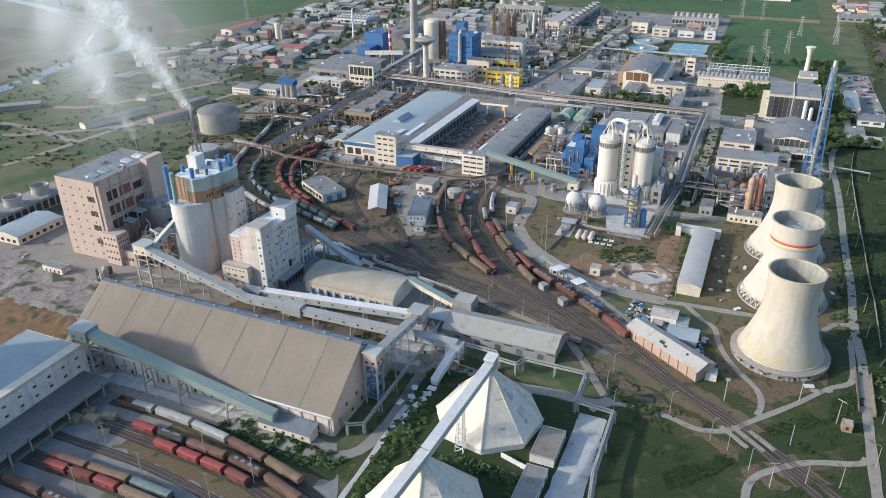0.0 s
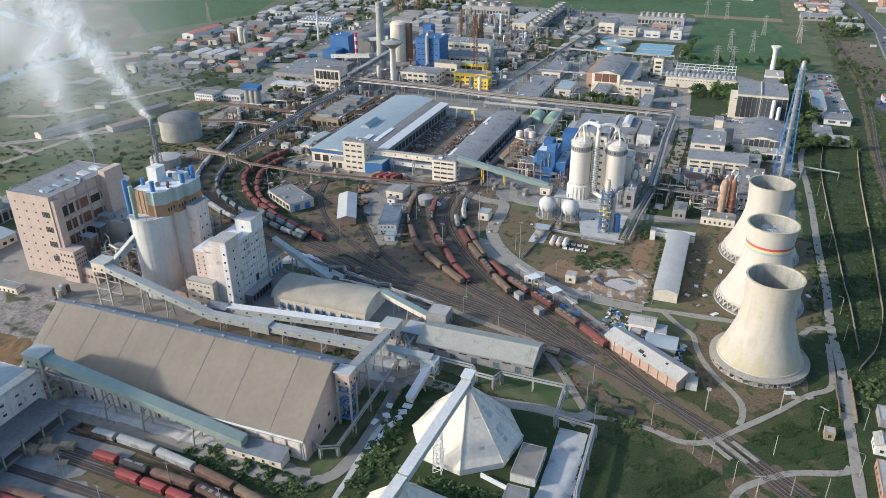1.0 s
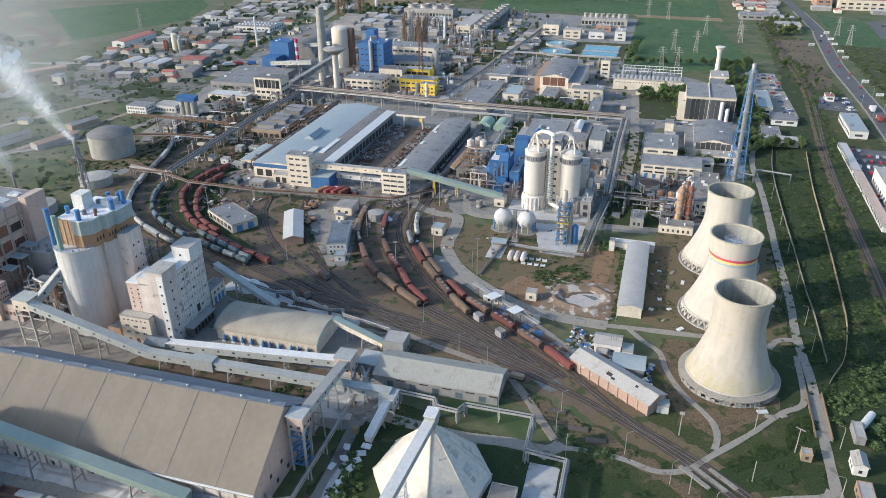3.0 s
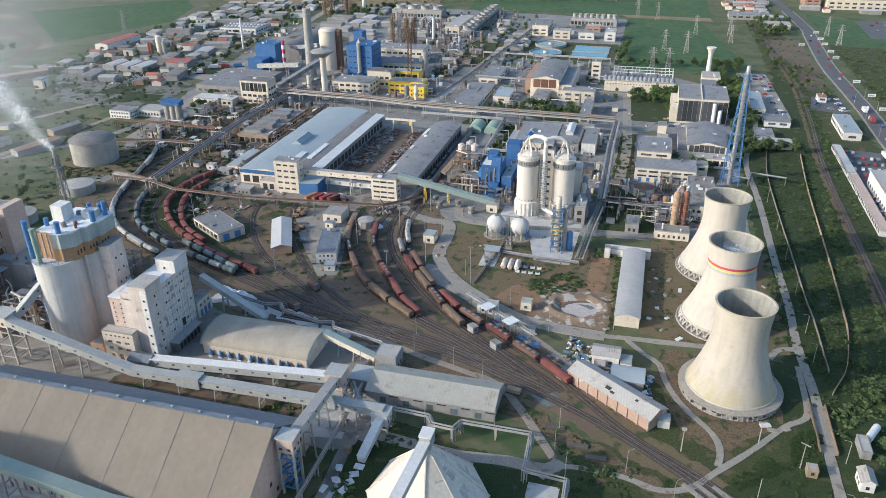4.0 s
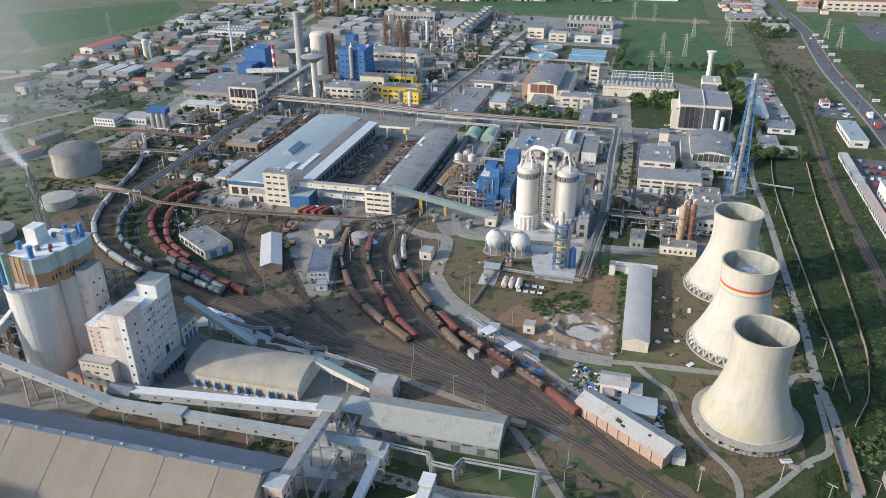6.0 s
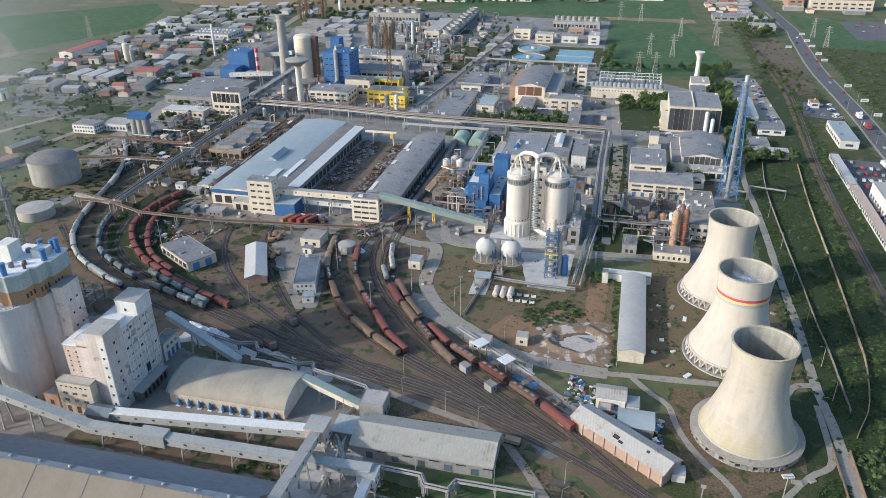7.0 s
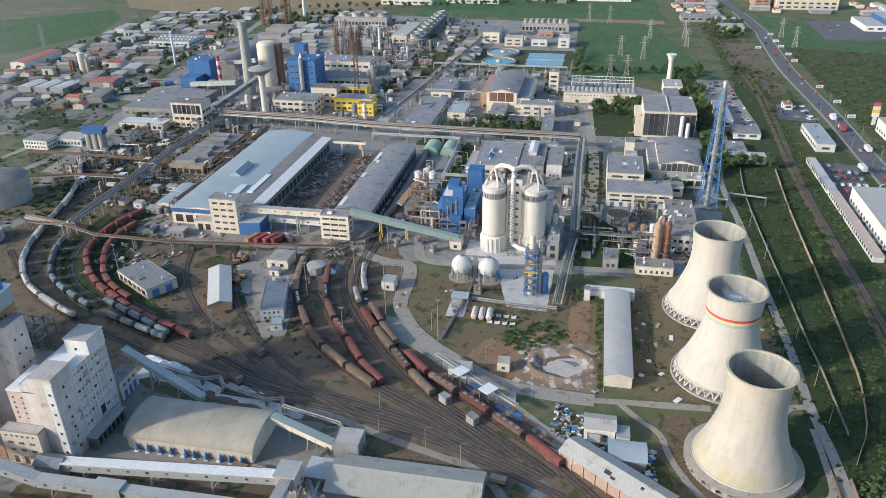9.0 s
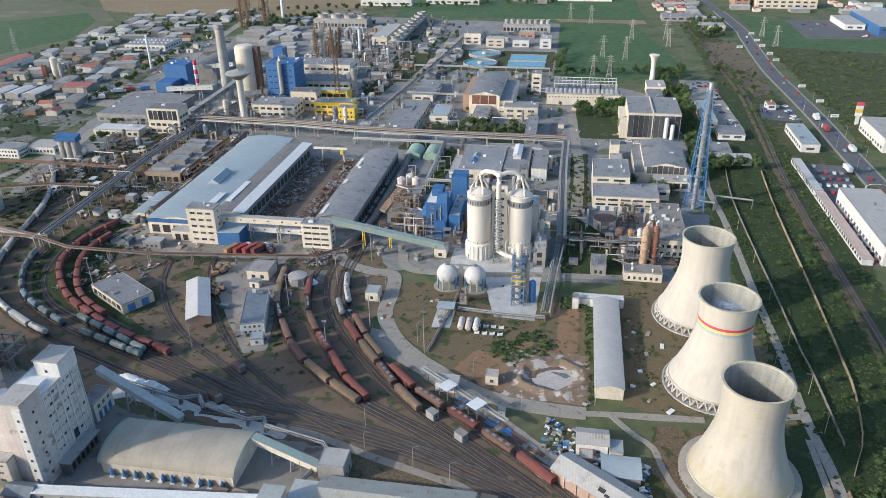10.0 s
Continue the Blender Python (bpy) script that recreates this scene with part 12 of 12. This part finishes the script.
weeds([(-58, 238), (-40, 228), (-12, 211), (8, 206), (-2, 204), (-28, 208), (-42, 222)], 160, 0.15, 0.4, 0.4, 0.0)
weeds([(-96, 350), (-96, 326), (-62, 292), (-26, 314), (-24, 350), (-60, 360)], 260, 0.1, 0.3, 0.5, 0.1)
weeds([(-57, 306), (-46, 301), (-36, 311), (-34, 319), (-43, 330), (-58, 322)], 170, 0.25, 0.6, 0.5, -0.12)
weeds([(-23, 283), (-20, 283), (-20, 345), (-23, 345)], 120, 0.15, 0.4, 0.5, -1)
weeds([(-6, 284), (2, 284), (4, 372), (-6, 372)], 140, 0.1, 0.3, 0.5, 0.0)
weeds([(-258, 400), (-258, 350), (-236, 326), (-214, 308), (-206, 308), (-230, 334), (-240, 356), (-244, 402)], 260, 0.25, 0.6, 0.5, -0.1)
weeds([(-278, 390), (-272, 352), (-256, 328), (-238, 314), (-236, 312), (-258, 325), (-272, 344), (-279, 366)], 140, 0.2, 0.5, 0.5, -0.2)
weeds([(48, 250), (56, 250), (58, 480), (49, 480)], 420, 0.25, 0.6, 0.6, -0.1)
weeds([(58, 240), (82, 240), (84, 520), (60, 520)], 700, 0.25, 0.7, 0.5, 0.0)
weeds([(-330, 384), (-292, 380), (-262, 396), (-243, 402), (-246, 452), (-250, 540), (-318, 546), (-345, 470)], 420, 0.3, 0.8, 0.5, 0.0)
weeds([(-212, 292), (-150, 280), (-128, 300), (-150, 360), (-210, 368)], 220, 0.15, 0.4, 0.4, 0.1)
weeds([(-366, 378), (-326, 366), (-308, 384), (-306, 412), (-322, 424), (-362, 424)], 160, 0.3, 0.7, 0.5, 0.0)
weeds([(-112, 442), (-100, 442), (-100, 530), (-112, 530)], 120, 0.3, 0.7, 0.6, -0.1)
growth("low_weeds", "low green weeds over the ditches, lots and verges", "weeds", FAR_BUSHES, WEEDS, M["leaf_low"])
growth("far_trees", "belts of leafy trees round the town and fields", "trees", [t.children[1].data if t.children[1].name.startswith("crown") else t.children[0].data for t in TREES], REST["tree"], M["leaf_far"])
growth("far_bushes", "rough bushes over verges and fields", "bushes", FAR_BUSHES, REST["bush"], M["leaf_far"])

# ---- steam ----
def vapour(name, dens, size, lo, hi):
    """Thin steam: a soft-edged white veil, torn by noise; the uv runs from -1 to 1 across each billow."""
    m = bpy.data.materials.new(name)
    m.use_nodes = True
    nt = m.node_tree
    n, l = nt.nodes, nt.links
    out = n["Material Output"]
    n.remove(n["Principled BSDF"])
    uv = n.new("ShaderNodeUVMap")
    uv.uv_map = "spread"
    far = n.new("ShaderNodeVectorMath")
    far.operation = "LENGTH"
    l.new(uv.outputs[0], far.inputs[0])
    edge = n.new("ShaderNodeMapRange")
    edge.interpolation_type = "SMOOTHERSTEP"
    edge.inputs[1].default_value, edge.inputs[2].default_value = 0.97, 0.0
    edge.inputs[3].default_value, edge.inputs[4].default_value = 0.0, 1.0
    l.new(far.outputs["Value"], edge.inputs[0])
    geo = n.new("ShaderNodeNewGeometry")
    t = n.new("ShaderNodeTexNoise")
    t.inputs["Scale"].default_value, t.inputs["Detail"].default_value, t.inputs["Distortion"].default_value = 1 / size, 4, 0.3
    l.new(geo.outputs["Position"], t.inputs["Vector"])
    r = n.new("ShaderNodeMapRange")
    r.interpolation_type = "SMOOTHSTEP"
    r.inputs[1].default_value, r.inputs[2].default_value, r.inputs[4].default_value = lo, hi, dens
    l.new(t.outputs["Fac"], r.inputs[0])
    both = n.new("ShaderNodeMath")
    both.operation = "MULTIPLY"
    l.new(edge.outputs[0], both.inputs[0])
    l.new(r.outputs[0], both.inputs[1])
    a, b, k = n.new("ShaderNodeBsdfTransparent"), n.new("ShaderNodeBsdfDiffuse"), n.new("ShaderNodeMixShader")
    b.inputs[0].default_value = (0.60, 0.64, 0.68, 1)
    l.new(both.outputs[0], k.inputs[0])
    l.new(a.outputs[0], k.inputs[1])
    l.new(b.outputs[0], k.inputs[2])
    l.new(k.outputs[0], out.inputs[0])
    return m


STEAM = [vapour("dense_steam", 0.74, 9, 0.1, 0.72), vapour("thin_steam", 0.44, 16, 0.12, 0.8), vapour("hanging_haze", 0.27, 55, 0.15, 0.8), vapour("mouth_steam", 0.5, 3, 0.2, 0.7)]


def billow(th, c, r, mat, rnd, stretch=1.0, along=None):
    """One soft billow: a bulging round sheet about c, leaning at random."""
    axis = Vector((-0.09, -0.83, 0.55)) + Vector((rnd.uniform(-0.12, 0.12), rnd.uniform(-0.12, 0.12), rnd.uniform(-0.12, 0.12)))
    axis.normalize()
    u = (along - axis * along.dot(axis)).normalized() if along else axis.cross(Vector((0, 0, 1))).normalized()
    v = axis.cross(u)
    bm = bmesh.new()
    lay = bm.loops.layers.uv.new("spread")
    spot = {}
    rings = []
    for j in range(5):
        f = j / 4
        ring = []
        for i in range(16):
            a = 6.28319 * i / 16
            q = 1 + 0.25 * noise.noise((math.cos(a) * 1.3 + c.x * 0.1, math.sin(a) * 1.3, c.z * 0.1))
            p = c + (u * math.cos(a) * stretch + v * math.sin(a)) * r * f * q + axis * r * 0.2 * (1 - f * f)
            w = bm.verts.new(p)
            spot[w] = (f * math.cos(a), f * math.sin(a))
            ring.append(w)
        rings.append(ring)
    bmesh.ops.remove_doubles(bm, verts=rings[0], dist=0.001)
    mid = next(w for w in bm.verts if w.link_faces == () or (w.co - c - axis * r * 0.2).length < 0.01)
    spot[mid] = (0, 0)
    for i in range(16):
        bm.faces.new((mid, rings[1][i], rings[1][(i + 1) % 16]))
    for a, b in zip(rings[1:], rings[2:]):
        for i in range(16):
            bm.faces.new((a[i], b[i], b[(i + 1) % 16], a[(i + 1) % 16]))
    for f in bm.faces:
        f.smooth = True
        for lp in f.loops:
            lp[lay].uv = spot[lp.vert]
    ob = part("billow", bm, STEAM[mat], th)
    ob.visible_shadow = False


def plume(name, label, start, drift, length, r0, spread, mat, seed, bend=6.0, step=0.5):
    """Drifting steam: a chain of soft billows that widen and waver as they rise."""
    th = thing(name, label, "steam", *start)
    rnd = random.Random(seed)
    drift = Vector(drift).normalized()
    side = drift.cross(Vector((0, 0, 1))).normalized()
    up = side.cross(drift).normalized()
    s = 0.0
    while s < length:
        r = r0 + spread * s
        c = drift * s + up * bend * math.sin(s / length * 2.4) + side * r * 0.5 * noise.noise((s * 0.09, seed, 1)) + up * r * 0.35 * noise.noise((s * 0.11, seed, 7))
        billow(th, c, r, mat, rnd, 1.35, drift)
        s += step * r
    return th


plume("steam_plume", "drifting white steam from the flue stack", (-236, 255.5, 65.6), (-0.78, -0.28, 1.05), 116, 1.9, 0.215, 0, 3, step=0.66)
part("vent_pipe", bm_turn(bmesh.new(), [(0.5, 0), (0.5, 43)], n=10), M["steel"], thing("vent_stack", "short grey vent stack behind the pink block", "chimney", -284, 266))
plume("steam_plume", "thin steam rising from the vent stack", (-284, 266, 43.2), (-0.75, 0.35, 0.55), 170, 3.0, 0.36, 1, 8, step=1.0)
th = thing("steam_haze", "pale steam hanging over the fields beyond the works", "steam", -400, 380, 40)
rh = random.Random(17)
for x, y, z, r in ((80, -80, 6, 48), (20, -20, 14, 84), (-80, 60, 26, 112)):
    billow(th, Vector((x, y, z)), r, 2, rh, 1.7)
th = thing("mouth_steam", "pale steam hanging in the cooling tower mouth", "steam", 20.6, 301.6, 29.6)
for k, z in enumerate((0, 1.6, 3.0)):
    bm = bmesh.new()
    lay = bm.loops.layers.uv.new("spread")
    rings = [[bm.verts.new((r * math.cos(0.2618 * i), r * math.sin(0.2618 * i), z + 0.9 * noise.noise((r * 0.25 * math.cos(0.2618 * i), r * 0.25 * math.sin(0.2618 * i), k * 7)))) for i in range(24)] for r in (0.1, 2.4, 4.6, 6.6, 8.3)]
    for a, b in zip(rings, rings[1:]):
        for i in range(24):
            bm.faces.new((a[i], a[(i + 1) % 24], b[(i + 1) % 24], b[i])).smooth = True
    for f in bm.faces:
        for lp in f.loops:
            lp[lay].uv = (lp.vert.co.x / 8.6, lp.vert.co.y / 8.6)
    part("veil", bm, STEAM[3], th).visible_shadow = False
